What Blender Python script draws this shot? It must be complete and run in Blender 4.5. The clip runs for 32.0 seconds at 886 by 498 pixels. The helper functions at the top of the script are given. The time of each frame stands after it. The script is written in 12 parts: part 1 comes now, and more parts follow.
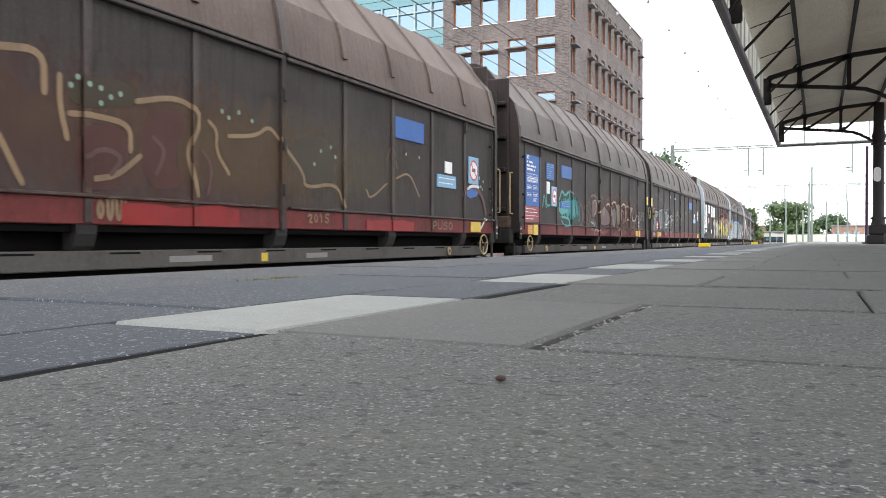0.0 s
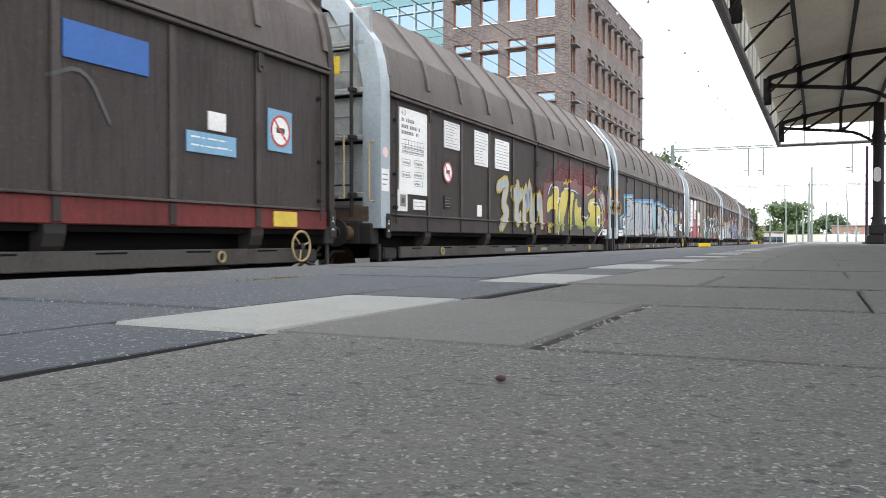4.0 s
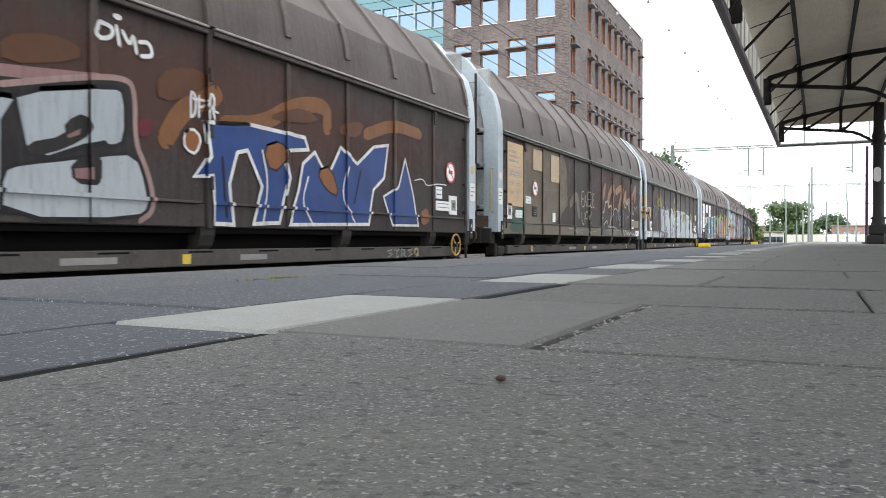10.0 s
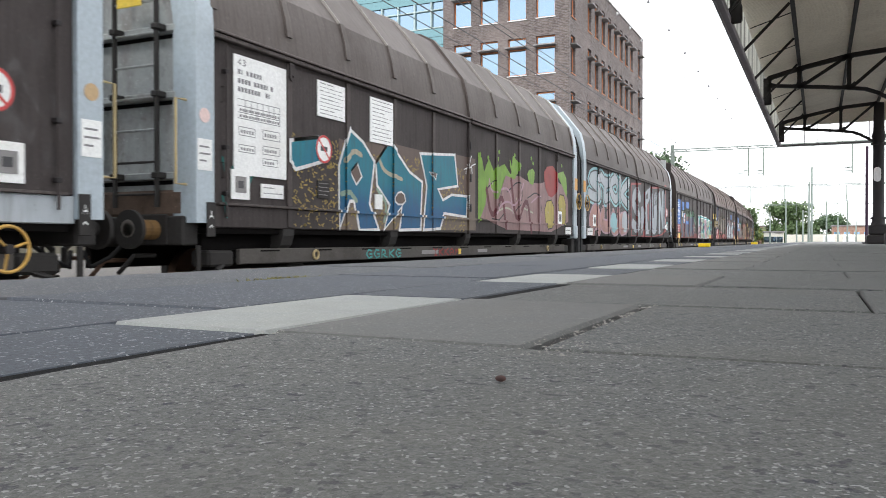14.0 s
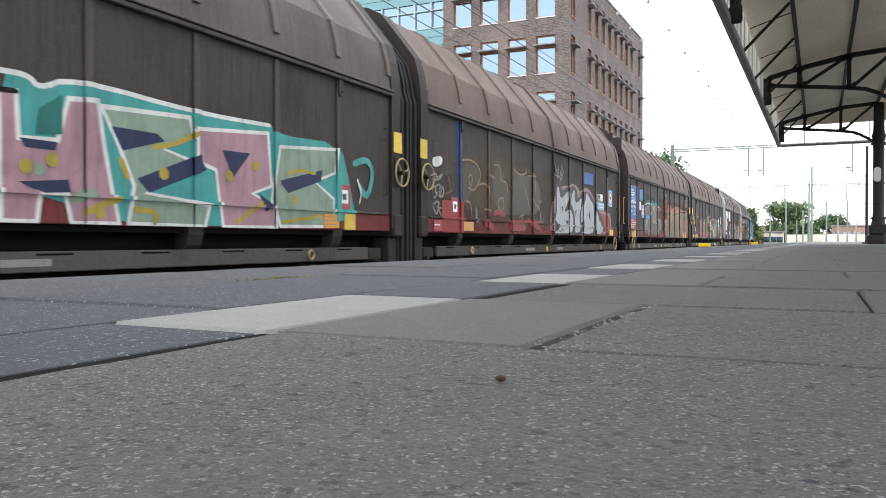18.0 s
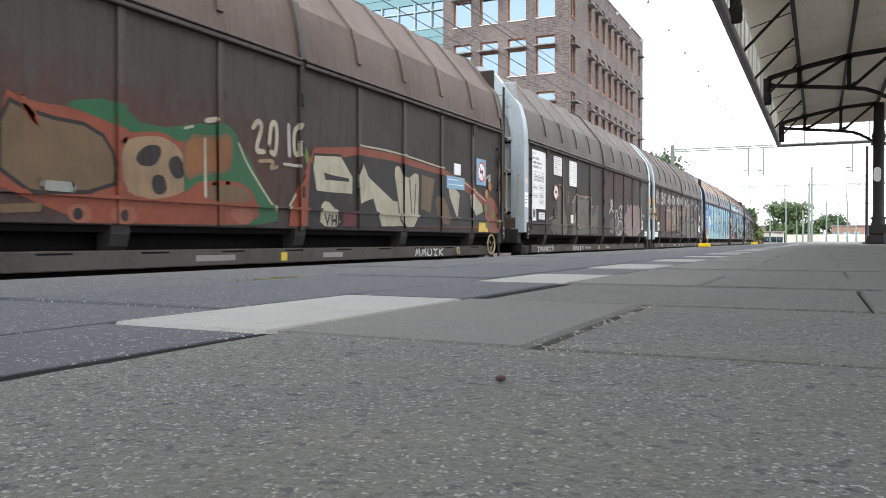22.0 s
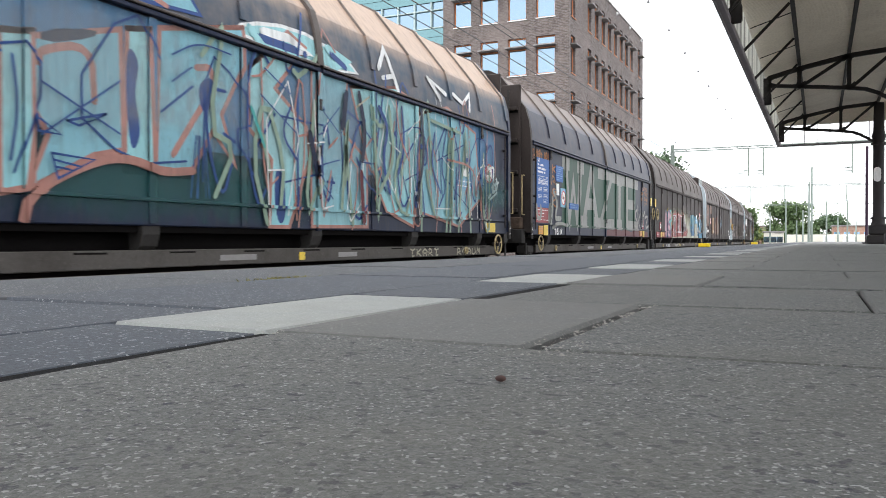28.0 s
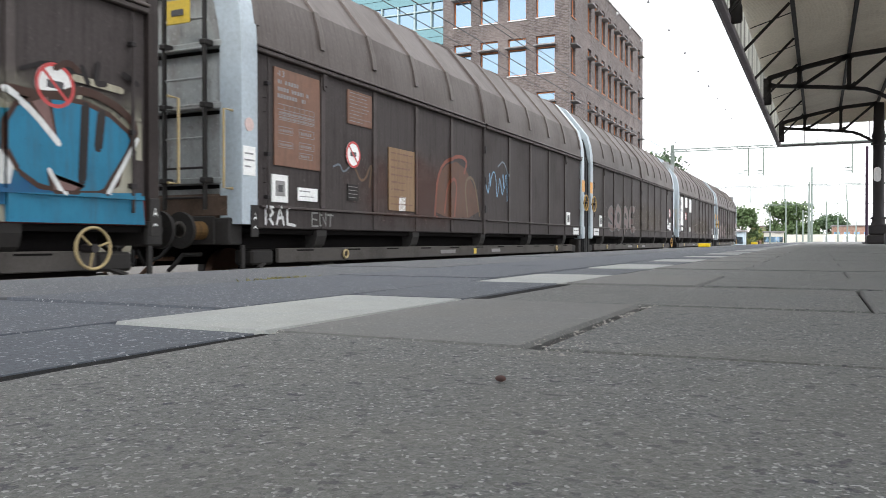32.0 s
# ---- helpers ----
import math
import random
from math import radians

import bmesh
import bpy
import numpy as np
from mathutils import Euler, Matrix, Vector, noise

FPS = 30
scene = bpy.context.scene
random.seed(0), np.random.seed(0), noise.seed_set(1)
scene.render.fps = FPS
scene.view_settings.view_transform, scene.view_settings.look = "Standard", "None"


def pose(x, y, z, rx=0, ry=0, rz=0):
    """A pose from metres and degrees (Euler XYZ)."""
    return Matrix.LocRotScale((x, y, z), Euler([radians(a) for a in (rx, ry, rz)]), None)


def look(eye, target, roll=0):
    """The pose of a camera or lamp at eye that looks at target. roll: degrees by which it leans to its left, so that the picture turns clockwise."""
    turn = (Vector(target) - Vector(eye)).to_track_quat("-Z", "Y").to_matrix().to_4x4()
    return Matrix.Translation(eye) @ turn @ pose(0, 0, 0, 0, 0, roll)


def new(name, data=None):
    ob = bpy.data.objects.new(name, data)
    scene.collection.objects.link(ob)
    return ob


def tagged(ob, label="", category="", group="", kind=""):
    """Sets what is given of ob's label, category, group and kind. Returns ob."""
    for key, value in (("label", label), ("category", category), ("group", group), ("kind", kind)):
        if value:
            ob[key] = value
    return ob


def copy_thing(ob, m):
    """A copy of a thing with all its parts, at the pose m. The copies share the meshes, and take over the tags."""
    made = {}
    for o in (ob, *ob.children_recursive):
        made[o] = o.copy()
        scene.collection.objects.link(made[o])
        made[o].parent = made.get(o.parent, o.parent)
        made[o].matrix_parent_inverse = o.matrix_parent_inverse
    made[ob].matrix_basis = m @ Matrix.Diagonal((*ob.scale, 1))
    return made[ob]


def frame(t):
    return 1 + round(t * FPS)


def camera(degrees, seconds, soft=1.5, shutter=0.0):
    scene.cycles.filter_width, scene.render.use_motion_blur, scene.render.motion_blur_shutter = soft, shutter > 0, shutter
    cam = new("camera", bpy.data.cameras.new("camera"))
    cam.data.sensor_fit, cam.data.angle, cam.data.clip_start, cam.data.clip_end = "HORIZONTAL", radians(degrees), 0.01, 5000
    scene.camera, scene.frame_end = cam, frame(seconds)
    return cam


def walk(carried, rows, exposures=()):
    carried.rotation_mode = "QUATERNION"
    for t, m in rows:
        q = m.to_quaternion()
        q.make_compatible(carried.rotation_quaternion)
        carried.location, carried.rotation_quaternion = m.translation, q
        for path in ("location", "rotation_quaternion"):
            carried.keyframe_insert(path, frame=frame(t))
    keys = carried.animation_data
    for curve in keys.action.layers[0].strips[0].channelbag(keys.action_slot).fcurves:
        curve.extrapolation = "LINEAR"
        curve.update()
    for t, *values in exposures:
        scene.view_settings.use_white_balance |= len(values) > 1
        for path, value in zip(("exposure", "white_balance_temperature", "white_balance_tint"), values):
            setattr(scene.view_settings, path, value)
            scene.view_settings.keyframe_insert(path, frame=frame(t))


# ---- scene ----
YAW = 25.44
DOWN = 0.573
EYE = Vector((0.0, 0.0, 0.11))
cam = camera(58.5, 32.0, soft=0.9, shutter=0.1)
way = Vector((-math.sin(radians(YAW)), math.cos(radians(YAW)), -math.tan(radians(DOWN))))
stand = look(EYE, EYE + way)
walk(cam, [(0.0, stand), (32.0, stand)],
     exposures=[(0.0, 1.18), (3.0, 1.15), (6.0, 1.05), (8.0, 1.00), (10.0, 1.05), (13.0, 1.06), (17.0, 1.06), (19.0, 1.11), (25.0, 1.13), (29.0, 1.06), (32.0, 1.08)])

# ---- sky, sun, exposure ----
SUN_EL, SUN_AZ = 55.0, 205.0          # degrees; azimuth from +Y towards +X
world = bpy.data.worlds.new("sky")
scene.world = world
world.use_nodes = True
wt = world.node_tree
wt.nodes.clear()
w_out = wt.nodes.new("ShaderNodeOutputWorld")
w_bg = wt.nodes.new("ShaderNodeBackground")
w_sky = wt.nodes.new("ShaderNodeTexSky")
w_sky.sky_type = "NISHITA"
w_sky.sun_disc = False
w_sky.sun_elevation, w_sky.sun_rotation = radians(SUN_EL), radians(SUN_AZ)
w_co = wt.nodes.new("ShaderNodeTexCoord")
w_noise = wt.nodes.new("ShaderNodeTexNoise")
w_noise.inputs["Scale"].default_value = 13.0
w_noise.inputs["Detail"].default_value = 6
w_ramp = wt.nodes.new("ShaderNodeValToRGB")
w_ramp.color_ramp.elements[0].position = 0.2
w_ramp.color_ramp.elements[1].position = 0.36
w_mix = wt.nodes.new("ShaderNodeMix")
w_mix.data_type = "RGBA"
w_scale = wt.nodes.new("ShaderNodeVectorMath")
w_scale.operation = "SCALE"
w_scale.inputs[3].default_value = 0.13
wt.links.new(w_co.outputs["Generated"], w_noise.inputs["Vector"])
wt.links.new(w_noise.outputs["Fac"], w_ramp.inputs["Fac"])
wt.links.new(w_ramp.outputs["Color"], w_mix.inputs[0])
wt.links.new(w_sky.outputs["Color"], w_scale.inputs[0])
wt.links.new(w_scale.outputs["Vector"], w_mix.inputs[6])
w_mix.inputs[7].default_value = (1.12, 1.14, 1.18, 1)
wt.links.new(w_mix.outputs[2], w_bg.inputs["Color"])
w_bg.inputs["Strength"].default_value = 1.0
wt.links.new(w_bg.outputs[0], w_out.inputs[0])

sun_data = bpy.data.lights.new("sun", "SUN")
sun_data.energy, sun_data.angle, sun_data.color = 0.7, radians(12), (1.0, 0.96, 0.9)
sun = new("sun", sun_data)
az, el = radians(SUN_AZ), radians(SUN_EL)
sun_dir = Vector((math.sin(az) * math.cos(el), math.cos(az) * math.cos(el), math.sin(el)))
sun.matrix_world = look(sun_dir * 50, (0, 0, 0))


# ---- materials ----
def nodes_of(m):
    m.use_nodes = True
    t = m.node_tree
    return t, t.nodes["Principled BSDF"]


def link(t, a, b):
    t.links.new(a, b)


def mixc(t, fac, a, b):
    n = t.nodes.new("ShaderNodeMix")
    n.data_type = "RGBA"
    for sock, val in ((n.inputs[0], fac), (n.inputs[6], a), (n.inputs[7], b)):
        if hasattr(val, "is_linked"):
            link(t, val, sock)
        elif isinstance(val, (int, float)):
            sock.default_value = val
        else:
            sock.default_value = (*val[:3], 1)
    return n.outputs[2]


def noise_of(t, scale, detail=4, rough=0.6, stretch=None, kind="Object"):
    co = t.nodes.new("ShaderNodeTexCoord")
    out = co.outputs[kind]
    if stretch:
        mp = t.nodes.new("ShaderNodeMapping")
        mp.inputs["Scale"].default_value = stretch
        link(t, out, mp.inputs["Vector"])
        out = mp.outputs["Vector"]
    n = t.nodes.new("ShaderNodeTexNoise")
    n.inputs["Scale"].default_value = scale
    n.inputs["Detail"].default_value = detail
    n.inputs["Roughness"].default_value = rough
    link(t, out, n.inputs["Vector"])
    return n.outputs["Fac"]


def ramp(t, fac, lo, hi):
    r = t.nodes.new("ShaderNodeMapRange")
    r.inputs["From Min"].default_value = lo
    r.inputs["From Max"].default_value = hi
    link(t, fac, r.inputs["Value"])
    return r.outputs["Result"]


def times_of(t, fac, k):
    n = t.nodes.new("ShaderNodeMath")
    n.operation = "MULTIPLY"
    n.inputs[1].default_value = k
    link(t, fac, n.inputs[0])
    return n.outputs[0]


def bump(t, b, fac, strength, dist=0.01):
    n = t.nodes.new("ShaderNodeBump")
    n.inputs["Strength"].default_value = strength
    n.inputs["Distance"].default_value = dist
    link(t, fac, n.inputs["Height"])
    link(t, n.outputs["Normal"], b.inputs["Normal"])


def dark(c, k):
    return tuple(v * k for v in c[:3])


MATS = {}


def surf(name, color, rough=0.6, metal=0.0, grain=25.0, stain=1.6, dirt=(0.05, 0.042, 0.036), wear=0.5,
         relief=0.15, streak=False, vary=0.12, kind="Object", spec=0.5, chips=0.0):
    """Painted or raw surface: fine grain, large stains, optional vertical runs, a little change from thing to thing."""
    if name in MATS:
        return MATS[name]
    m = bpy.data.materials.new(name)
    t, b = nodes_of(m)
    fine = noise_of(t, grain, 5, 0.65, kind=kind)
    big = noise_of(t, stain, 5, 0.6, kind=kind)
    col = mixc(t, ramp(t, fine, 0.3, 0.7), dark(color, 1 - vary), tuple(min(1, v * (1 + vary)) for v in color))
    col = mixc(t, ramp(t, big, 0.5, 0.5 + 0.55 / max(wear, 0.05)), col, dirt)
    if streak:
        run = noise_of(t, 3.0, 5, 0.6, stretch=(1, 5.5, 0.35), kind=kind)
        k = t.nodes.new("ShaderNodeMath")
        k.operation = "MULTIPLY"
        k.inputs[1].default_value = 0.55
        link(t, ramp(t, run, 0.47, 0.75), k.inputs[0])
        col = mixc(t, k.outputs[0], col, dirt)
    if chips:
        col = mixc(t, times_of(t, ramp(t, noise_of(t, 26, 6, 0.75, stretch=(1, 1, 0.6), kind=kind), 0.6, 0.68), chips), col, tuple(v * 2.4 for v in color))
        col = mixc(t, times_of(t, ramp(t, noise_of(t, 9, 6, 0.75, stretch=(1, 1.6, 0.5), kind=kind), 0.58, 0.7), chips), col, dark(dirt, 0.75))
    info = t.nodes.new("ShaderNodeObjectInfo")
    hs = t.nodes.new("ShaderNodeHueSaturation")
    v = t.nodes.new("ShaderNodeMapRange")
    v.inputs["To Min"].default_value, v.inputs["To Max"].default_value = 0.9, 1.1
    link(t, info.outputs["Random"], v.inputs["Value"])
    link(t, v.outputs["Result"], hs.inputs["Value"])
    link(t, col, hs.inputs["Color"])
    link(t, hs.outputs["Color"], b.inputs["Base Color"])
    rr = t.nodes.new("ShaderNodeMapRange")
    rr.inputs["To Min"].default_value, rr.inputs["To Max"].default_value = max(0.02, rough - 0.12), min(1, rough + 0.15)
    link(t, big, rr.inputs["Value"])
    link(t, rr.outputs["Result"], b.inputs["Roughness"])
    b.inputs["Metallic"].default_value = metal
    b.inputs["Specular IOR Level"].default_value = spec
    if relief:
        bump(t, b, fine, relief, 0.004)
    MATS[name] = m
    return m


def paint(name, color, color2=None, z0=0.0, z1=1.0, rough=0.45, patch=2.2):
    """Sprayed paint: one colour clouded with itself or running over into a second one from z0 to z1."""
    if name in MATS:
        return MATS[name]
    m = bpy.data.materials.new(name)
    t, b = nodes_of(m)
    col2 = color2 or dark(color, 0.72)
    co = t.nodes.new("ShaderNodeTexCoord")
    sp = t.nodes.new("ShaderNodeSeparateXYZ")
    link(t, co.outputs["Object"], sp.inputs[0])
    cloud = noise_of(t, patch, 4, 0.6)
    if color2:
        g = t.nodes.new("ShaderNodeMath")
        g.operation = "MULTIPLY_ADD"
        g.inputs[1].default_value = 0.7
        link(t, cloud, g.inputs[0])
        link(t, ramp(t, sp.outputs["Z"], z0, z1), g.inputs[2])
        fac = ramp(t, g.outputs[0], 0.25, 1.0)
    else:
        fac = ramp(t, cloud, 0.45, 0.75)
    col = mixc(t, fac, color, col2)
    grime = noise_of(t, 3.0, 5, 0.65, stretch=(1, 4.0, 0.5))
    k = t.nodes.new("ShaderNodeMath")
    k.operation = "MULTIPLY"
    k.inputs[1].default_value = 0.5
    link(t, ramp(t, grime, 0.5, 0.8), k.inputs[0])
    col = mixc(t, k.outputs[0], col, (0.07, 0.055, 0.048))
    chip = noise_of(t, 30, 6, 0.75, stretch=(1, 1, 0.6))
    col = mixc(t, times_of(t, ramp(t, chip, 0.6, 0.67), 0.5), col, tuple(v * 0.25 + 0.025 for v in color))
    film = noise_of(t, 7, 6, 0.7, stretch=(1, 2.2, 0.4))
    col = mixc(t, times_of(t, ramp(t, film, 0.45, 0.75), 0.32), col, tuple(v * 0.62 + 0.008 for v in color))
    link(t, col, b.inputs["Base Color"])
    b.inputs["Specular IOR Level"].default_value = 0.18
    b.inputs["Roughness"].default_value = rough
    MATS[name] = m
    return m


def haze(name, color, amount=0.8, scale=2.5):
    """A cloud of spray that thins out towards the rim of its patch."""
    if name in MATS:
        return MATS[name]
    m = bpy.data.materials.new(name)
    t, b = nodes_of(m)
    uv = t.nodes.new("ShaderNodeUVMap")
    sub = t.nodes.new("ShaderNodeVectorMath")
    sub.operation = "SUBTRACT"
    sub.inputs[1].default_value = (0.5, 0.5, 0)
    link(t, uv.outputs[0], sub.inputs[0])
    ln = t.nodes.new("ShaderNodeVectorMath")
    ln.operation = "LENGTH"
    link(t, sub.outputs[0], ln.inputs[0])
    n = noise_of(t, scale, 7, 0.72, stretch=(1, 1.3, 0.8))
    a = t.nodes.new("ShaderNodeMath")
    a.operation = "SUBTRACT"
    link(t, n, a.inputs[0])
    link(t, ln.outputs["Value"], a.inputs[1])
    f = ramp(t, a.outputs[0], 0.0, 0.28)
    k = t.nodes.new("ShaderNodeMath")
    k.operation = "MULTIPLY"
    k.inputs[1].default_value = amount
    link(t, f, k.inputs[0])
    link(t, k.outputs[0], b.inputs["Alpha"])
    b.inputs["Base Color"].default_value = (*color, 1)
    b.inputs["Roughness"].default_value = 0.6
    MATS[name] = m
    return m


def fading(name, color, amount=0.85):
    """Overspray that thins out upwards."""
    m = bpy.data.materials.new(name)
    t, b = nodes_of(m)
    uv = t.nodes.new("ShaderNodeUVMap")
    sp = t.nodes.new("ShaderNodeSeparateXYZ")
    link(t, uv.outputs[0], sp.inputs[0])
    a = t.nodes.new("ShaderNodeMath")
    a.operation = "MULTIPLY_ADD"
    a.inputs[1].default_value = 0.5
    link(t, noise_of(t, 5, 6, 0.7), a.inputs[0])
    link(t, sp.outputs["Y"], a.inputs[2])
    r = t.nodes.new("ShaderNodeMapRange")
    r.inputs["From Min"].default_value, r.inputs["From Max"].default_value = 0.4, 1.1
    r.inputs["To Min"].default_value, r.inputs["To Max"].default_value = amount, 0.0
    link(t, a.outputs[0], r.inputs["Value"])
    link(t, r.outputs[0], b.inputs["Alpha"])
    link(t, mixc(t, noise_of(t, 2.5, 5), color, dark(color, 0.7)), b.inputs["Base Color"])
    b.inputs["Roughness"].default_value = 0.7
    b.inputs["Specular IOR Level"].default_value = 0.15
    MATS[name] = m
    return m


def aggregate(name, base, stone_lo, stone_hi, amount=0.5, scale=260.0, relief=0.6, stain=(0.1, 0.09, 0.08)):
    """Worn concrete: a mosaic of fine grains, ragged dark and pale stones, stains and tread wear."""
    m = bpy.data.materials.new(name)
    t, b = nodes_of(m)
    co = t.nodes.new("ShaderNodeTexCoord")
    mp = t.nodes.new("ShaderNodeMapping")
    link(t, co.outputs["Object"], mp.inputs["Vector"])
    info = t.nodes.new("ShaderNodeObjectInfo")
    mul = t.nodes.new("ShaderNodeVectorMath")
    mul.operation = "SCALE"
    mul.inputs[0].default_value = (13.1, 7.7, 3.3)
    link(t, info.outputs["Random"], mul.inputs[3])
    link(t, mul.outputs[0], mp.inputs["Location"])

    def nz(s, d=4, r=0.65):
        n = t.nodes.new("ShaderNodeTexNoise")
        n.inputs["Scale"].default_value, n.inputs["Detail"].default_value = s, d
        n.inputs["Roughness"].default_value = r
        link(t, mp.outputs[0], n.inputs["Vector"])
        return n.outputs["Fac"]

    def times(fac, k):
        n = t.nodes.new("ShaderNodeMath")
        n.operation = "MULTIPLY"
        n.inputs[1].default_value = k
        link(t, fac, n.inputs[0])
        return n.outputs[0]
    warp = t.nodes.new("ShaderNodeVectorMath")
    warp.operation = "MULTIPLY_ADD"
    wn = t.nodes.new("ShaderNodeTexNoise")
    wn.inputs["Scale"].default_value = scale * 0.8
    link(t, mp.outputs[0], wn.inputs["Vector"])
    link(t, wn.outputs["Color"], warp.inputs[0])
    warp.inputs[1].default_value = (1.6 / scale,) * 3
    link(t, mp.outputs[0], warp.inputs[2])
    vor = t.nodes.new("ShaderNodeTexVoronoi")
    vor.inputs["Scale"].default_value = scale * 1.5
    vor.inputs["Randomness"].default_value = 1.0
    link(t, warp.outputs[0], vor.inputs["Vector"])
    sep = t.nodes.new("ShaderNodeSeparateColor")
    link(t, vor.outputs["Color"], sep.inputs[0])
    grain = mixc(t, ramp(t, sep.outputs[0], 0.1, 0.95), dark(base, 1 - 0.55 * min(1, amount)), tuple(v * (1 + 0.45 * amount) for v in base))
    grain = mixc(t, ramp(t, nz(scale * 1.7, 3), 0.3, 0.7), dark(base, 0.8), grain)
    pale = times(ramp(t, sep.outputs[1], 1 - 0.07 * amount, 1 - 0.055 * amount), 0.75)
    col = mixc(t, pale, grain, stone_hi)
    fleck = times(ramp(t, nz(scale * 0.5, 3, 0.55), 0.58, 0.64), 0.7 * min(1, amount * 1.2))
    col = mixc(t, fleck, col, stone_lo)
    fleck2 = times(ramp(t, nz(scale * 0.24, 3, 0.55), 0.63, 0.66), 0.95 * min(1, amount * 1.2))
    col = mixc(t, fleck2, col, stone_lo)
    col = mixc(t, times(ramp(t, nz(2.1, 6), 0.48, 0.8), 0.5), col, stain)
    col = mixc(t, times(ramp(t, nz(5.3, 4), 0.45, 0.7), 0.35), col, tuple(v * k for v, k in zip(base, (1.05, 1.0, 0.9))))
    col = mixc(t, times(ramp(t, nz(11, 5), 0.5, 0.75), 0.4), col, dark(base, 0.62))
    link(t, col, b.inputs["Base Color"])
    b.inputs["Roughness"].default_value = 0.72
    b.inputs["Specular IOR Level"].default_value = 0.34
    h = t.nodes.new("ShaderNodeMath")
    h.operation = "MULTIPLY_ADD"
    h.inputs[1].default_value = 0.5
    link(t, sep.outputs[2], h.inputs[0])
    link(t, nz(scale * 0.6), h.inputs[2])
    bump(t, b, h.outputs[0], relief, 0.0025)
    MATS[name] = m
    return m


def thin_sheet(name, color, through_part=0.85, ribs=False):
    """Corrugated plastic that lets daylight through."""
    m = bpy.data.materials.new(name)
    t, b = nodes_of(m)
    out = t.nodes["Material Output"]
    tr = t.nodes.new("ShaderNodeBsdfTranslucent")
    col = mixc(t, noise_of(t, 1.3, 5), color, dark(color, 0.75))
    # dark upright streaks in the colour imitate the shading of the corrugation
    if ribs:
        col = mixc(t, ramp(t, noise_of(t, 3.0, 3, 0.5, stretch=(1, 3.2, 0.05)), 0.42, 0.62), col, dark(color, 0.42))
    link(t, col, tr.inputs["Color"])
    link(t, col, b.inputs["Base Color"])
    b.inputs["Roughness"].default_value = 0.4
    mx = t.nodes.new("ShaderNodeMixShader")
    mx.inputs[0].default_value = through_part
    link(t, b.outputs[0], mx.inputs[1])
    link(t, tr.outputs[0], mx.inputs[2])
    link(t, mx.outputs[0], out.inputs[0])
    MATS[name] = m
    return m


def brickwork(name, c1, c2, mortar):
    m = bpy.data.materials.new(name)
    t, b = nodes_of(m)
    co = t.nodes.new("ShaderNodeTexCoord")
    sp = t.nodes.new("ShaderNodeSeparateXYZ")
    link(t, co.outputs["Object"], sp.inputs[0])
    ad = t.nodes.new("ShaderNodeMath")
    link(t, sp.outputs["X"], ad.inputs[0])
    link(t, sp.outputs["Y"], ad.inputs[1])
    cb = t.nodes.new("ShaderNodeCombineXYZ")
    link(t, ad.outputs[0], cb.inputs[0])
    link(t, sp.outputs["Z"], cb.inputs[1])
    br = t.nodes.new("ShaderNodeTexBrick")
    br.inputs["Scale"].default_value = 1.0
    br.inputs["Brick Width"].default_value = 0.3
    br.inputs["Row Height"].default_value = 0.1
    br.inputs["Mortar Size"].default_value = 0.012
    br.inputs["Color1"].default_value = (*c1, 1)
    br.inputs["Color2"].default_value = (*c2, 1)
    br.inputs["Mortar"].default_value = (*mortar, 1)
    link(t, cb.outputs[0], br.inputs["Vector"])
    blot = noise_of(t, 5.0, 6, 0.75, stretch=(1, 1, 2.2))
    col = mixc(t, ramp(t, blot, 0.36, 0.56), dark(c1, 0.62), br.outputs["Color"])
    spot = noise_of(t, 2.2, 4, 0.7, stretch=(1, 1, 2.5))
    col = mixc(t, ramp(t, spot, 0.55, 0.72), col, dark(c2, 1.35))
    big = noise_of(t, 0.35, 5, 0.6)
    col = mixc(t, ramp(t, big, 0.45, 0.9), col, dark(c2, 1.25))
    link(t, col, b.inputs["Base Color"])
    b.inputs["Roughness"].default_value = 0.9
    bump(t, b, br.outputs["Fac"], 0.5, 0.01)
    MATS[name] = m
    return m


def mirror_glass(name, tint, rough=0.03):
    m = bpy.data.materials.new(name)
    t, b = nodes_of(m)
    b.inputs["Base Color"].default_value = (*tint, 1)
    b.inputs["Metallic"].default_value = 0.9
    b.inputs["Roughness"].default_value = rough
    bump(t, b, noise_of(t, 0.8, 2), 0.05, 0.02)
    MATS[name] = m
    return m


BROWN = surf("wagon_brown_paint", (0.063, 0.054, 0.053), 0.65, 0, 30, 0.9, (0.028, 0.0235, 0.0225), 0.8, 0.1, True, spec=0.16, chips=0.45)
ROOF_BROWN = surf("wagon_roof_paint", (0.1, 0.084, 0.078), 0.55, 0, 22, 0.8, (0.042, 0.033, 0.029), 0.9, 0.15, True, spec=0.2, chips=0.4)
# lighter brown for the hoop edges: a highlight put into the colour
ROOF_EDGE = surf("roof_hoop_paint", (0.17, 0.145, 0.135), 0.55, 0, 22, 2.5, (0.05, 0.039, 0.034), 0.9, 0.15, spec=0.2)
HOOP_BROWN = surf("hoop_strap_paint", (0.122, 0.104, 0.097), 0.55, 0, 22, 1.6, (0.05, 0.039, 0.034), 0.9, 0.15, True, spec=0.2, chips=0.4)
ROOF_DIRTY = surf("wagon_roof_dusty", (0.135, 0.1, 0.087), 0.6, 0, 18, 0.7, (0.06, 0.045, 0.038), 1.0, 0.2, True, spec=0.2, chips=0.4)
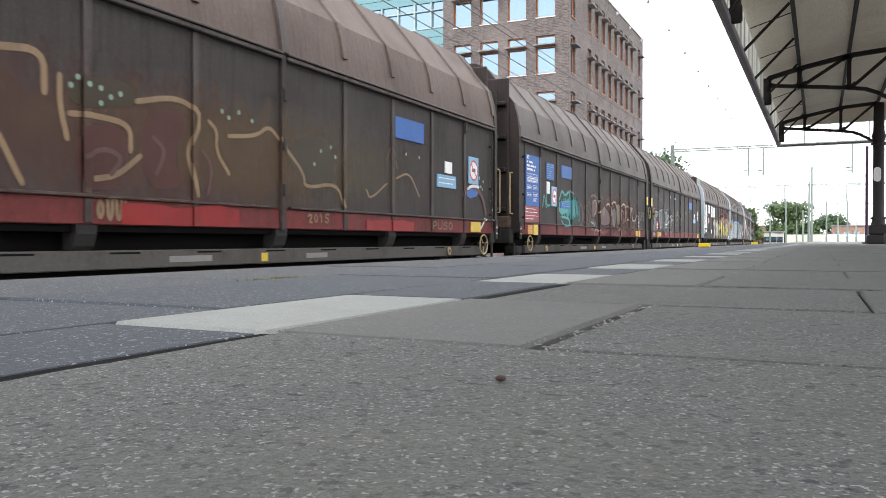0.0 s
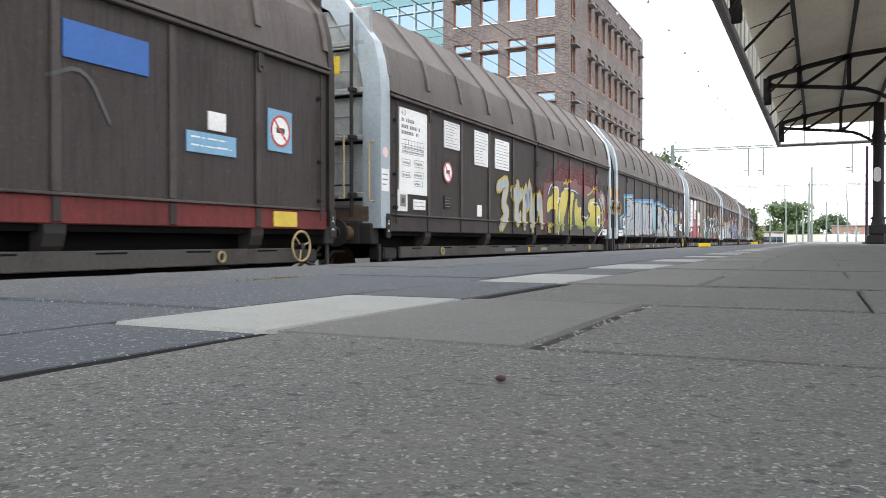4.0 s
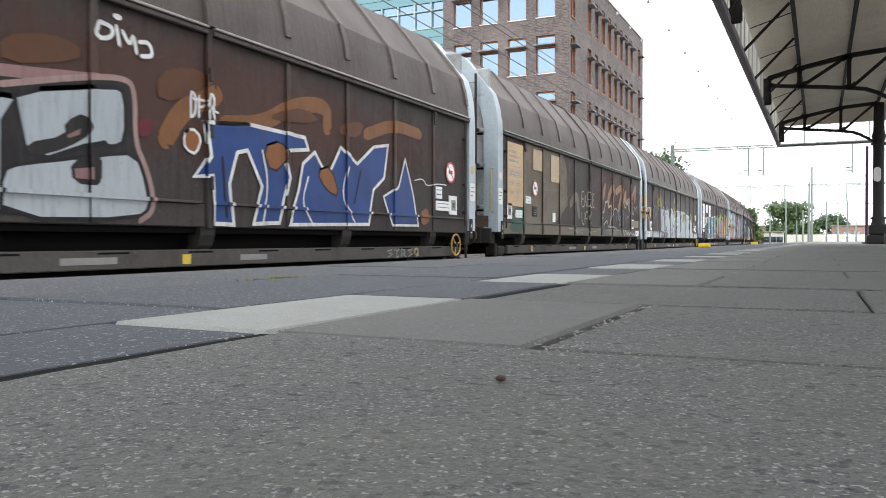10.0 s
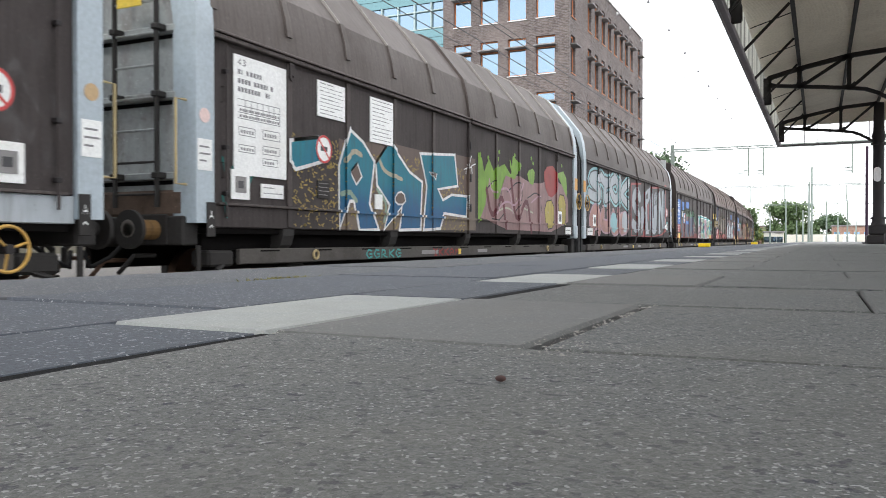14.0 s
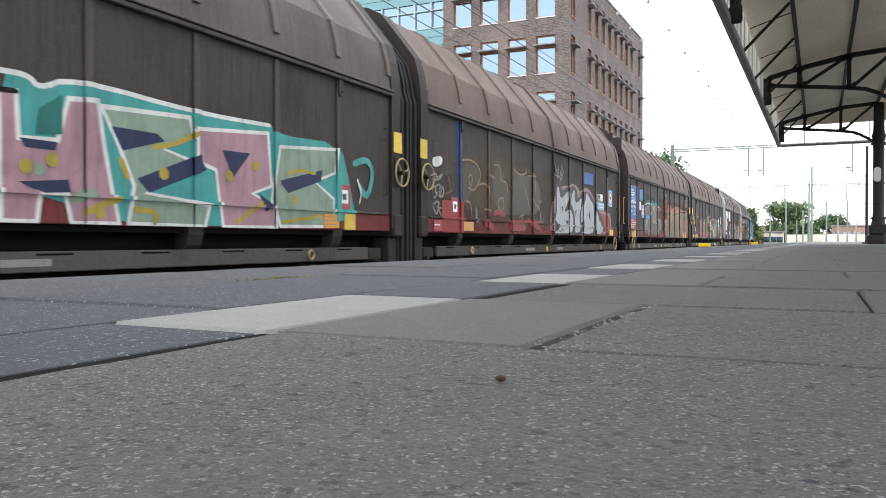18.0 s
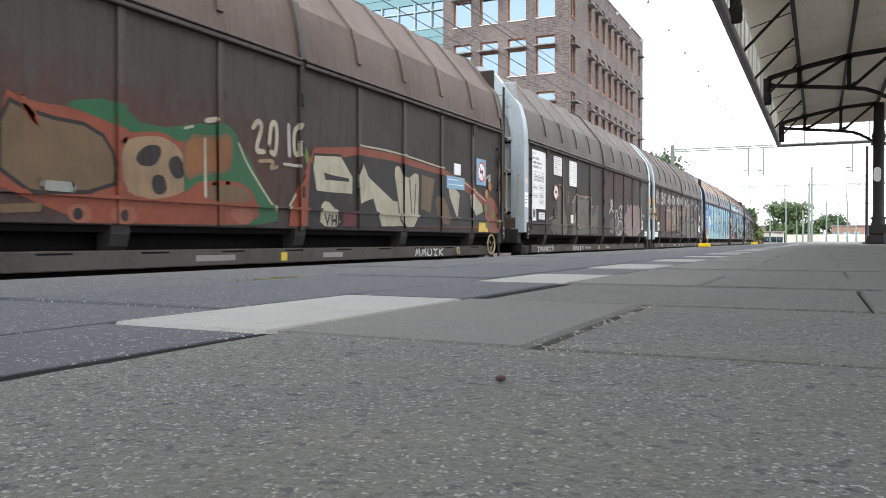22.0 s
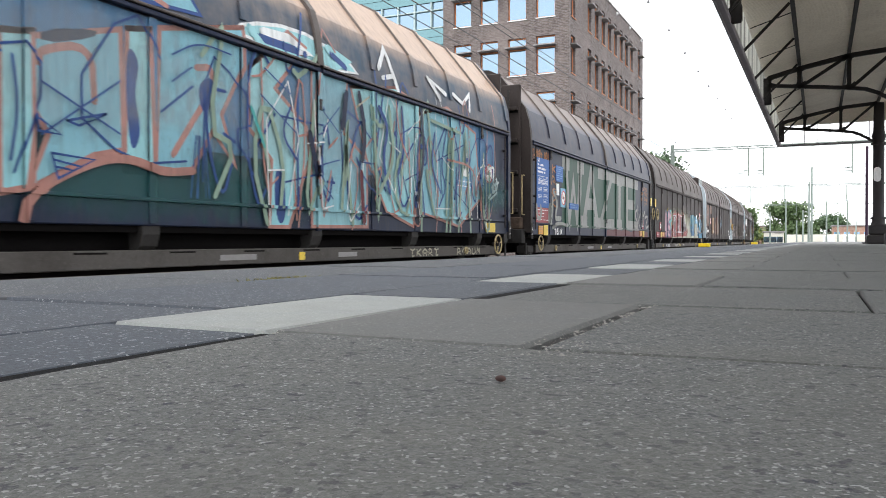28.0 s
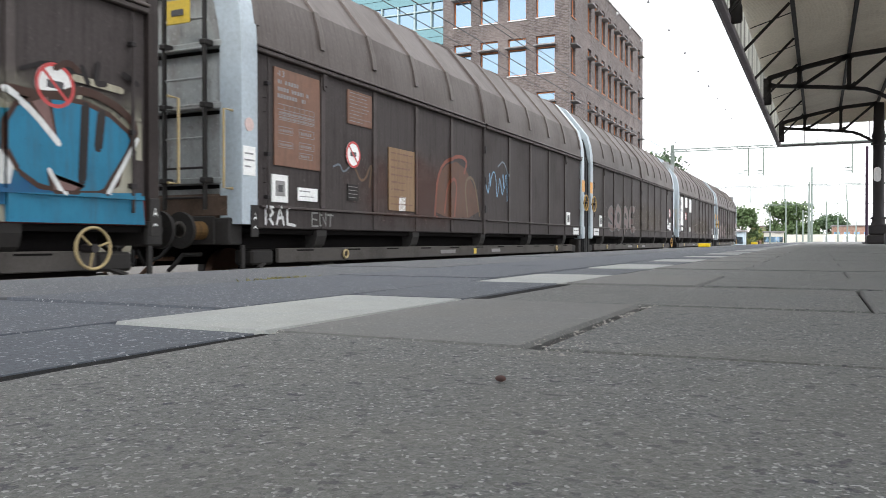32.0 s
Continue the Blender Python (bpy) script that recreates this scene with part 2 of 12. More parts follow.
END_BROWN = surf("wagon_end_brown", (0.042, 0.034, 0.032), 0.55, 0, 25, 1.2, (0.02, 0.016, 0.015), 1.1, 0.2, True, spec=0.15, chips=0.4)
END_GREY = surf("wagon_end_grey", (0.42, 0.49, 0.54), 0.45, 0.0, 20, 1.3, (0.2, 0.19, 0.18), 0.6, 0.1)
END_DIRTY = surf("grimy_end_wall", (0.36, 0.385, 0.39), 0.6, 0, 14, 1.4, (0.13, 0.085, 0.06), 1.3, 0.2, True, spec=0.2, chips=0.5)
END_RUSTY = surf("rust_run_end_sill", (0.12, 0.085, 0.065), 0.75, 0, 14, 3.0, (0.03, 0.022, 0.018), 1.4, 0.3, True, spec=0.15, chips=0.6)
FADED_PINK = surf("faded_pink_disc", (0.72, 0.55, 0.52), 0.5, 0, 30, 6, (0.5, 0.3, 0.28), 0.5, 0.05)
FINE_INK = surf("fine_grey_print", (0.23, 0.23, 0.24), 0.5, 0, 40, 3, (0.3, 0.3, 0.3), 0.4, 0)
BUFFER_OCHRE = surf("grimy_ochre_casing", (0.17, 0.1, 0.04), 0.6, 0, 20, 3, (0.04, 0.03, 0.022), 1.6, 0.2, True, spec=0.2)
POST_BROWN = surf("post_brown_paint", (0.085, 0.072, 0.069), 0.6, 0, 30, 2.5, (0.03, 0.024, 0.022), 1.0, 0.1, True, spec=0.2, chips=0.5)
SOLEBAR = surf("solebar_grime", (0.095, 0.088, 0.082), 0.75, 0, 30, 1.3, (0.026, 0.021, 0.018), 1.1, 0.3, spec=0.15, chips=0.4)
UNDER = surf("underframe_grime", (0.036, 0.034, 0.033), 0.7, 0, 30, 2, (0.02, 0.017, 0.015), 0.8, 0.3, spec=0.2)
# near-black with almost no sheen; its colour stands in for deep shade
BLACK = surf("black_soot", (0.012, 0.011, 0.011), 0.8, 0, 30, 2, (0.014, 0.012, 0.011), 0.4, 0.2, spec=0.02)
RUBBER = surf("bellows_rubber", (0.022, 0.022, 0.023), 0.65, 0, 40, 1.5, (0.03, 0.028, 0.026), 0.6, 0.1, spec=0.15)
STEEL = surf("bare_steel", (0.33, 0.31, 0.29), 0.4, 0.8, 40, 3, (0.12, 0.08, 0.05), 0.7, 0.1)
RAILTOP = surf("rail_steel", (0.28, 0.24, 0.21), 0.4, 0.7, 40, 3, (0.1, 0.06, 0.04), 0.7, 0.2)
RUST = surf("rusty_iron", (0.13, 0.075, 0.05), 0.8, 0.1, 30, 3, (0.05, 0.03, 0.02), 0.7, 0.3)
BRASSY = surf("worn_yellow_bar", (0.42, 0.33, 0.17), 0.5, 0.2, 30, 3, (0.15, 0.1, 0.06), 0.6, 0.1)
OCHRE = surf("ochre_paint", (0.5, 0.3, 0.07), 0.5, 0, 30, 3, (0.2, 0.12, 0.05), 0.5, 0.1)
YELLOW = surf("yellow_plate", (0.72, 0.52, 0.05), 0.45, 0, 30, 3, (0.2, 0.14, 0.06), 0.5, 0.05)
ORANGE = surf("orange_plate", (0.72, 0.33, 0.04), 0.45, 0, 30, 3, (0.35, 0.18, 0.06), 0.5, 0.05)
OLD_TAN = surf("faded_ochre_plate", (0.27, 0.16, 0.075), 0.55, 0, 30, 1.5, (0.14, 0.08, 0.045), 0.8, 0.05, True)
WHITE = surf("white_plate", (0.86, 0.87, 0.86), 0.45, 0, 30, 1.5, (0.5, 0.45, 0.38), 0.5, 0.05)
TAN = surf("sunburnt_plate", (0.5, 0.35, 0.19), 0.5, 0, 30, 1.5, (0.3, 0.18, 0.1), 0.6, 0.05)
RUSTY_PLATE = surf("rust_stained_plate", (0.2, 0.1, 0.065), 0.6, 0, 20, 2.0, (0.1, 0.06, 0.04), 0.8, 0.1, True)
BLUE = surf("blue_plate", (0.03, 0.13, 0.42), 0.55, 0, 30, 1.5, (0.05, 0.08, 0.2), 0.5, 0.05)
PALEBLUE = surf("pale_blue_plate", (0.2, 0.42, 0.62), 0.45, 0, 30, 1.5, (0.1, 0.15, 0.2), 0.5, 0.05)
RED = surf("faded_red_paint", (0.36, 0.05, 0.06), 0.5, 0, 30, 1.4, (0.1, 0.03, 0.03), 0.8, 0.05, True)
REDDISH = surf("red_band_paint", (0.17, 0.036, 0.036), 0.6, 0, 30, 1.0, (0.045, 0.028, 0.025), 1.2, 0.05, True, spec=0.2, chips=0.5)
INK = surf("black_marking", (0.06, 0.06, 0.065), 0.5, 0, 40, 3, (0.03, 0.03, 0.03), 0.2, 0)
SIGNRED = surf("sign_red", (0.55, 0.06, 0.06), 0.5, 0, 40, 3, (0.3, 0.05, 0.05), 0.3, 0)


# ---- mesh building ----
class Shape:
    """Vertices and faces gathered piece by piece, then made into one mesh."""

    def __init__(self):
        self.v, self.f, self.uv = [], [], []

    def add(self, vs, fs):
        n = len(self.v)
        self.v += [tuple(p) for p in vs]
        self.f += [tuple(i + n for i in f) for f in fs]
        return self

    def box(self, x0, x1, y0, y1, z0, z1):
        vs = [(x, y, z) for x in (x0, x1) for y in (y0, y1) for z in (z0, z1)]
        return self.add(vs, [(0, 1, 3, 2), (4, 6, 7, 5), (0, 4, 5, 1), (2, 3, 7, 6), (0, 2, 6, 4), (1, 5, 7, 3)])

    def slab(self, x0, x1, y0, y1, z0, z1, c=0.01):
        """A box with all its edges cut off by c."""
        x0, x1 = min(x0, x1), max(x0, x1)
        y0, y1 = min(y0, y1), max(y0, y1)
        z0, z1 = min(z0, z1), max(z0, z1)
        c = min(c, (x1 - x0) * 0.45, (y1 - y0) * 0.45, (z1 - z0) * 0.45)
        bm = bmesh.new()
        cx, cy, cz = (x0 + x1) / 2, (y0 + y1) / 2, (z0 + z1) / 2
        pts = []
        for sx in (-1, 1):
            for sy in (-1, 1):
                for sz in (-1, 1):
                    hx, hy, hz = (x1 - x0) / 2, (y1 - y0) / 2, (z1 - z0) / 2
                    for a, b2, d in ((0, c, c), (c, 0, c), (c, c, 0)):
                        pts.append((cx + sx * (hx - a), cy + sy * (hy - b2), cz + sz * (hz - d)))
        vs = [bm.verts.new(p) for p in pts]
        r = bmesh.ops.convex_hull(bm, input=vs)
        bm.verts.index_update()
        self.add([v.co for v in bm.verts], [[v.index for v in f.verts] for f in bm.faces])
        bm.free()
        return self

    def tube(self, pts, r, n=8, caps=True):
        """A round bar along a line of points."""
        pts = [Vector(p) for p in pts]
        rings = []
        prev = None
        for i, p in enumerate(pts):
            d = (pts[min(i + 1, len(pts) - 1)] - pts[max(i - 1, 0)]).normalized()
            if prev is None:
                u = d.orthogonal().normalized()
            else:
                u = (prev - d * prev.dot(d)).normalized()
            prev = u
            w = d.cross(u)
            rr = r[i] if isinstance(r, (list, tuple)) else r
            rings.append([p + (u * math.cos(a) + w * math.sin(a)) * rr for a in (2 * math.pi * k / n for k in range(n))])
        vs = [p for ring in rings for p in ring]
        fs = []
        for i in range(len(rings) - 1):
            for k in range(n):
                a, b2 = i * n + k, i * n + (k + 1) % n
                fs.append((a, b2, b2 + n, a + n))
        if caps:
            fs.append(tuple(range(n - 1, -1, -1)))
            fs.append(tuple(range((len(rings) - 1) * n, len(rings) * n)))
        return self.add(vs, fs)

    def disc(self, c, axis, r0, r1, h, n=20):
        """A flat ring or (r0 = 0) a disc of thickness h along an axis x, y or z."""
        c = Vector(c)
        e = {"x": (Vector((1, 0, 0)), Vector((0, 1, 0)), Vector((0, 0, 1))),
             "y": (Vector((0, 1, 0)), Vector((0, 0, 1)), Vector((1, 0, 0))),
             "z": (Vector((0, 0, 1)), Vector((1, 0, 0)), Vector((0, 1, 0)))}[axis]
        vs, fs = [], []
        for k in range(n):
            a = 2 * math.pi * k / n
            d = e[1] * math.cos(a) + e[2] * math.sin(a)
            vs += [c + d * r0 - e[0] * h / 2, c + d * r1 - e[0] * h / 2, c + d * r1 + e[0] * h / 2, c + d * r0 + e[0] * h / 2]
        for k in range(n):
            a, b2 = 4 * k, 4 * ((k + 1) % n)
            for i in range(4):
                j = (i + 1) % 4
                if r0 == 0 and i == 3:
                    continue
                fs.append((a + i, b2 + i, b2 + j, a + j))
        return self.add(vs, fs)

    def ring(self, c, axis, R, r, n=24, m=8, tilt=0.0):
        """A round hoop, as of a handwheel."""
        c = Vector(c)
        vs, fs = [], []
        for k in range(n):
            a = 2 * math.pi * k / n
            for j in range(m):
                b2 = 2 * math.pi * j / m
                q = R + r * math.cos(b2)
                p = {"x": (r * math.sin(b2), q * math.cos(a), q * math.sin(a)),
                     "y": (q * math.cos(a), r * math.sin(b2), q * math.sin(a))}[axis]
                vs.append(c + Vector(p))
        for k in range(n):
            for j in range(m):
                fs.append((k * m + j, ((k + 1) % n) * m + j, ((k + 1) % n) * m + (j + 1) % m, k * m + (j + 1) % m))
        return self.add(vs, fs)

    def extrude(self, profile, y0, y1, closed=True):
        """A profile of (x, z) points drawn out along y."""
        n = len(profile)
        vs = [(x, y0, z) for x, z in profile] + [(x, y1, z) for x, z in profile]
        fs = [(i, (i + 1) % n, (i + 1) % n + n, i + n) for i in range(n if closed else n - 1)]
        if closed:
            fs += [tuple(range(n - 1, -1, -1)), tuple(range(n, 2 * n))]
        return self.add(vs, fs)

    def mesh(self, name):
        me = bpy.data.meshes.new(name)
        me.from_pydata(self.v, [], self.f)
        bm = bmesh.new()
        bm.from_mesh(me)
        bmesh.ops.recalc_face_normals(bm, faces=bm.faces)
        bm.to_mesh(me)
        bm.free()
        return me


def smooth(me, angle=35):
    me.polygons.foreach_set("use_smooth", [True] * len(me.polygons))
    me.set_sharp_from_angle(angle=radians(angle))
    return me


def part(name, shape, material, parent=None, label="", soft=False):
    me = shape.mesh(name) if isinstance(shape, Shape) else shape
    if material and not me.materials:
        me.materials.append(material)
    if soft:
        smooth(me)
    ob = new(name, me)
    ob.parent = parent
    if label:
        ob["label"] = label
    return ob


def thing(name, m, label, category, group="", kind=""):
    ob = new(name)
    ob.empty_display_size = 0.2
    ob.matrix_basis = m
    return tagged(ob, label, category, group, kind)


# ---- platform, tracks, ground ----
EDGE = -2.09
RAIL = -0.8
TRACKS = (-3.81, -7.81, -12.2)
CURVE_AT, CURVE_R = 58.0, 950.0


def bend(x, s):
    """The place and heading s metres along the line, at x beside it: straight at first, then a wide curve to the left."""
    if s <= CURVE_AT:
        return x, s, 0.0
    a = (s - CURVE_AT) / CURVE_R
    r = CURVE_R + x
    return r * math.cos(a) - CURVE_R, CURVE_AT + r * math.sin(a), a


SLAB_BLUE = aggregate("blue_grey_concrete_slab", (0.061, 0.072, 0.091), (0.045, 0.05, 0.065), (0.36, 0.37, 0.39), 0.8, 210, 0.6, (0.06, 0.065, 0.08))
SLAB_EDGE = aggregate("pale_edge_slab", (0.075, 0.082, 0.093), (0.055, 0.055, 0.065), (0.38, 0.38, 0.39), 0.8, 210, 0.6, (0.08, 0.08, 0.08))
SLAB_WHITE = aggregate("white_line_slab", (0.31, 0.33, 0.325), (0.2, 0.21, 0.2), (0.45, 0.46, 0.45), 0.35, 330, 0.4, (0.22, 0.215, 0.2))
SLAB_GREY = aggregate("smooth_grey_slab", (0.138, 0.142, 0.14), (0.09, 0.09, 0.09), (0.3, 0.3, 0.29), 0.5, 300, 0.6, (0.11, 0.105, 0.1))
SLAB_ROUGH = aggregate("washed_gravel_slab", (0.147, 0.153, 0.149), (0.04, 0.045, 0.056), (0.42, 0.43, 0.42), 1.0, 300, 1.4, (0.1, 0.103, 0.098))
JOINT = surf("joint_sand", (0.022, 0.021, 0.02), 0.95, 0, 200, 8, (0.05, 0.045, 0.04), 0.6, 0.6, spec=0.03)
BALLAST = aggregate("track_ballast", (0.05, 0.042, 0.036), (0.02, 0.018, 0.016), (0.12, 0.11, 0.1), 1.0, 26, 1.5, (0.08, 0.07, 0.06))
CONCRETE = surf("weathered_concrete", (0.3, 0.29, 0.27), 0.85, 0, 30, 1.2, (0.15, 0.14, 0.12), 0.7, 0.4)
SLEEPER = surf("dirty_sleeper", (0.08, 0.068, 0.058), 0.9, 0, 30, 1.2, (0.04, 0.03, 0.025), 0.8, 0.4)
MEADOW = surf("ground_grass_and_gravel", (0.05, 0.045, 0.033), 0.95, 0, 3, 0.05, (0.035, 0.04, 0.018), 1.0, 0.3, spec=0.02)


def build_ground():
    g = Shape().box(-2500, 2500, -2500, 2500, -1.9, -1.3)
    tagged(part("ground", g, MEADOW), "gravel and grass ground beside the railway", "ground", kind="structure")
    bed = Shape()
    steps = [-60 + 4 * i for i in range(125)]
    for i in range(len(steps) - 1):
        q = [bend(x, s)[:2] for s in (steps[i], steps[i + 1]) for x in (-60.0, -1.9)]
        bed.add([(p[0], p[1], z) for z in (-1.3, -0.98) for p in q],
                [(4, 5, 7, 6), (0, 1, 5, 4), (1, 3, 7, 5), (3, 2, 6, 7), (2, 0, 4, 6)])
    tagged(part("ballast_bed", bed, BALLAST), "brown-grey stone ballast under the tracks", "ballast", kind="structure")


def build_track(cx):
    tr = thing("railway_track", pose(0, 0, 0), "steel rails on concrete sleepers in ballast", "track", "tracks", "structure")
    prof = [(-0.07, -0.16), (0.07, -0.16), (0.07, -0.15), (0.012, -0.135), (0.012, -0.045), (0.036, -0.035), (0.036, 0), (-0.036, 0),
            (-0.036, -0.035), (-0.012, -0.045), (-0.012, -0.135), (-0.07, -0.15)]
    for side in (-0.755, 0.755):
        sh = Shape()
        ss = [-60.0, 58.0] + [58.0 + 8 * i for i in range(1, 45)]
        n = len(prof)
        for s in ss:
            vs = []
            for px, pz in prof:
                x, y, a = bend(cx + side + px, s)
                vs.append((x, y, RAIL + pz))
            sh.v += vs
        for i in range(len(ss) - 1):
            for k in range(n):
                sh.f.append((i * n + k, i * n + (k + 1) % n, (i + 1) * n + (k + 1) % n, (i + 1) * n + k))
        part("rail", sh, RAILTOP, tr)
    sl = Shape()
    for i in range(200):
        x, y, a = bend(cx, -10 + 0.62 * i)
        c, s_ = math.cos(a), math.sin(a)
        vs = [(x + u * c - v * s_, y + u * s_ + v * c, z) for z, k in ((-0.99, 1.0), (-0.955, 0.92)) for u, v in ((-1.3 * k, -0.13 * k), (1.3 * k, -0.13 * k), (1.3 * k, 0.13 * k), (-1.3 * k, 0.13 * k))]
        sl.add(vs, [(4, 5, 6, 7), (0, 1, 5, 4), (1, 2, 6, 5), (2, 3, 7, 6), (3, 0, 4, 7)])
    tagged(part("sleepers", sl, SLEEPER, tr), "concrete sleepers", kind="stuff")


def build_platform():
    pf = thing("platform", pose(0, 0, 0), "station platform paved with concrete slabs and a dashed white line", "platform", kind="structure")
    core = Shape().box(EDGE + 0.03, -0.607, -14, 150, -1.3, -0.0045).box(-0.607, 9.0, -14, 150, -1.3, -0.011)
    part("platform_body", core, JOINT, pf, "concrete platform body with sandy joints")
    lip = Shape().slab(EDGE + 0.005, EDGE + 0.12, -14, 150, -0.35, -0.075, 0.01)
    part("edge_beam", lip, CONCRETE, pf)
    rng = random.Random(5)
    shared = {}

    def slab_piece(w, l, material, x, y, single, bulk, dz=0.0):
        if single:
            key = (round(w, 3), round(l, 3), material.name)
            if key not in shared:
                me = Shape().slab(-w / 2, w / 2, -l / 2, l / 2, -0.06, 0.0, 0.005).mesh("paving_slab")
                me.materials.append(material)
                shared[key] = me
            ob = new("paving_slab", shared[key])
            ob.parent = pf
            ob.matrix_basis = pose(x, y, dz, rng.uniform(-0.12, 0.12), rng.uniform(-0.15, 0.15), rng.uniform(-0.1, 0.1))
        else:
            bulk.setdefault(material.name, Shape()).slab(x - w / 2, x + w / 2, y - l / 2, y + l / 2, -0.06, dz, 0.005)

    bulk = {}
    j = 0.012
    # white line column: white and blue-grey slabs by turns
    for i in range(-24, 60):
        y = 0.77 + 0.605 * i + 0.3
        m = SLAB_WHITE if i % 2 == 0 else SLAB_BLUE
        slab_piece(0.27 - j, 0.605 - j, m, -0.735, y, -3 <= i < 26, bulk, rng.uniform(-0.0015, 0.0015))
    for i in range(-13, 40):
        slab_piece(0.56 - j, 1.17 - j, SLAB_BLUE, -1.15, 1.01 + 1.17 * i + 0.585, -3 <= i < 20, bulk, rng.uniform(-0.002, 0.002))
        slab_piece(0.66 - j, 1.17 - j, SLAB_EDGE, -1.76, 0.62 + 1.17 * i + 0.585, -3 <= i < 20, bulk, rng.uniform(-0.002, 0.002))
    # washed-gravel slabs in half bond on the landward side, every other row led by a smooth half slab
    for i in range(0, 30):
        y = 0.77 + 0.605 * i + 0.3025 + (0.02 if i else 0.0)
        edges = [-0.6, -0.262] if i % 2 == 0 else [-0.6]
        while edges[-1] < 4.2:
            edges.append(edges[-1] + 0.68)
        for k, (x0, x1) in enumerate(zip(edges, edges[1:])):
            half = k == 0 and i % 2 == 0
            gap = 0.018 if (i, k) == (0, 0) else 0.009 if half else 0.0008 if k > 1 else 0.006 if i < 2 else 0.002
            slab_piece(x1 - x0 - gap, 0.605 - (0.012 if i < 4 else 0.007), SLAB_GREY if half else SLAB_ROUGH, (x0 + x1 - gap) / 2 + 0.002, y, k < 5 and i < 14, bulk,
                       0.0015 if half else rng.uniform(-0.0015, 0.0015))
    tar = surf("bitumen", (0.014, 0.014, 0.015), 0.7, 0, 120, 9, (0.02, 0.019, 0.018), 0.5, 0.6, spec=0.03)
    for i in range(-5, 30):
        if i % 2:
            y = 0.77 + 0.605 * i
            part("joint_filler", Shape().slab(-0.607, -0.574 - 0.0008 * max(i, 0), y + 0.005, y + 0.6, -0.03, -0.0012, 0.003), tar, pf, "black bitumen joint")
    for k, sh in bulk.items():
        tagged(part("far_slabs", sh, MATS[k], pf), "more slabs of the same paving", kind="stuff")
    near = Shape()
    nx, ny = 60, 60
    for a in range(nx + 1):
        for b2 in range(ny + 1):
            x, y = -0.576 + 3.2 * a / nx, -2.2 + 2.963 * b2 / ny
            near.v.append((x, y, 0.0005 + 0.0025 * noise.noise((x * 3, y * 3, 1)) + 0.001 * noise.noise((x * 14, y * 14, 4))))
    for a in range(nx):
        for b2 in range(ny):
            k = a * (ny + 1) + b2
            near.f.append((k, k + ny + 1, k + ny + 2, k + 1))
    part("washed_gravel_patch", near, SLAB_ROUGH, pf, "worn washed-gravel concrete with no joints", soft=True)
    far = Shape().box(-2.06, 9, 47, 150, -0.05, 0.0).box(4.2, 9, -14, 47, -0.05, 0.0).box(-0.6, 4.2, 18.95, 47, -0.05, 0.0).box(-0.6, 4.2, -14, -2.2, -0.05, 0.0).box(2.62, 4.2, -2.2, 0.765, -0.05, 0.0)
    part("asphalt_strip", far, SLAB_GREY, pf, "grey worn paving further along")
    # crumbs of grit in the joints and on the slabs
    grit = Shape()
    for i in range(420):
        if i < 200:
            y = 0.77 + 0.6 * rng.random() ** 0.8
            x = -0.257 + rng.gauss(0.0, 0.004) + 0.006 * noise.noise((y * 9, 2, 0))
            if noise.noise((y * 14, 0, 3)) < -0.15:
                x, y = -0.25 + rng.gauss(0.01, 0.02), rng.uniform(0.72, 0.85)
        elif i < 290:
            x, y = rng.uniform(-0.62, -0.56), rng.uniform(0.74, 1.2)
        else:
            x, y = rng.uniform(-0.6, 1.2), rng.uniform(0.25, 2.5)
        r = rng.uniform(0.0008, 0.0026) * (1.3 if i < 20 else 1.0 if i < 290 else 0.6)
        vs = [(x + r * rng.uniform(0.6, 1.2) * math.cos(a), y + r * rng.uniform(0.6, 1.2) * math.sin(a), 0.0005) for a in (0, 1.3, 2.6, 3.8, 5.1)]
        vs.append((x, y, 0.0005 + r * 0.5))
        grit.add(vs, [(0, 1, 5), (1, 2, 5), (2, 3, 5), (3, 4, 5), (4, 0, 5)])
    tagged(part("grit", grit, surf("pale_grit", (0.3, 0.29, 0.27), 0.9, 0, 300, 60, (0.2, 0.18, 0.15), 0.8, 0.3)),
           "pale crumbs of grit on the paving", "grit", kind="stuff")
    weed = Shape()
    for i in range(110):
        x, y = -1.43 + rng.gauss(0, 0.012), 1.88 + rng.gauss(0, 0.07)
        h, a = rng.uniform(0.003, 0.009), rng.uniform(0, 6.28)
        dx, dy = 0.003 * math.cos(a), 0.003 * math.sin(a)
        lx, ly = rng.gauss(0, 0.01), rng.gauss(0, 0.01)
        weed.add([(x - dx, y - dy, -0.002), (x + dx, y + dy, -0.002), (x + lx, y + ly, h)], [(0, 1, 2)])
    tagged(part("weeds", weed, surf("dry_weed", (0.2, 0.19, 0.06), 0.9, 0, 60, 8, (0.25, 0.2, 0.1), 0.6, 0)), "dry weeds in a paving joint", "weeds", kind="stuff")
    tagged(part("pebble", pebble_shape(0.0036, 3), surf("dark_red_pebble", (0.07, 0.035, 0.03), 0.7, 0, 300, 40, (0.03, 0.02, 0.02), 0.5, 0.2), None, soft=True),
           "small dark red pebble on the platform", "pebble").matrix_basis = pose(*PEBBLE)


def pebble_shape(r, seed):
    bm = bmesh.new()
    bmesh.ops.create_icosphere(bm, subdivisions=2, radius=r)
    for v in bm.verts:
        v.co = Vector((v.co.x * 1.2, v.co.y, v.co.z * 0.7)) * (1 + 0.25 * noise.noise(v.co * 120 + Vector((seed, 0, 0))))
    me = bpy.data.meshes.new("pebble")
    bm.to_mesh(me)
    bm.free()
    return me


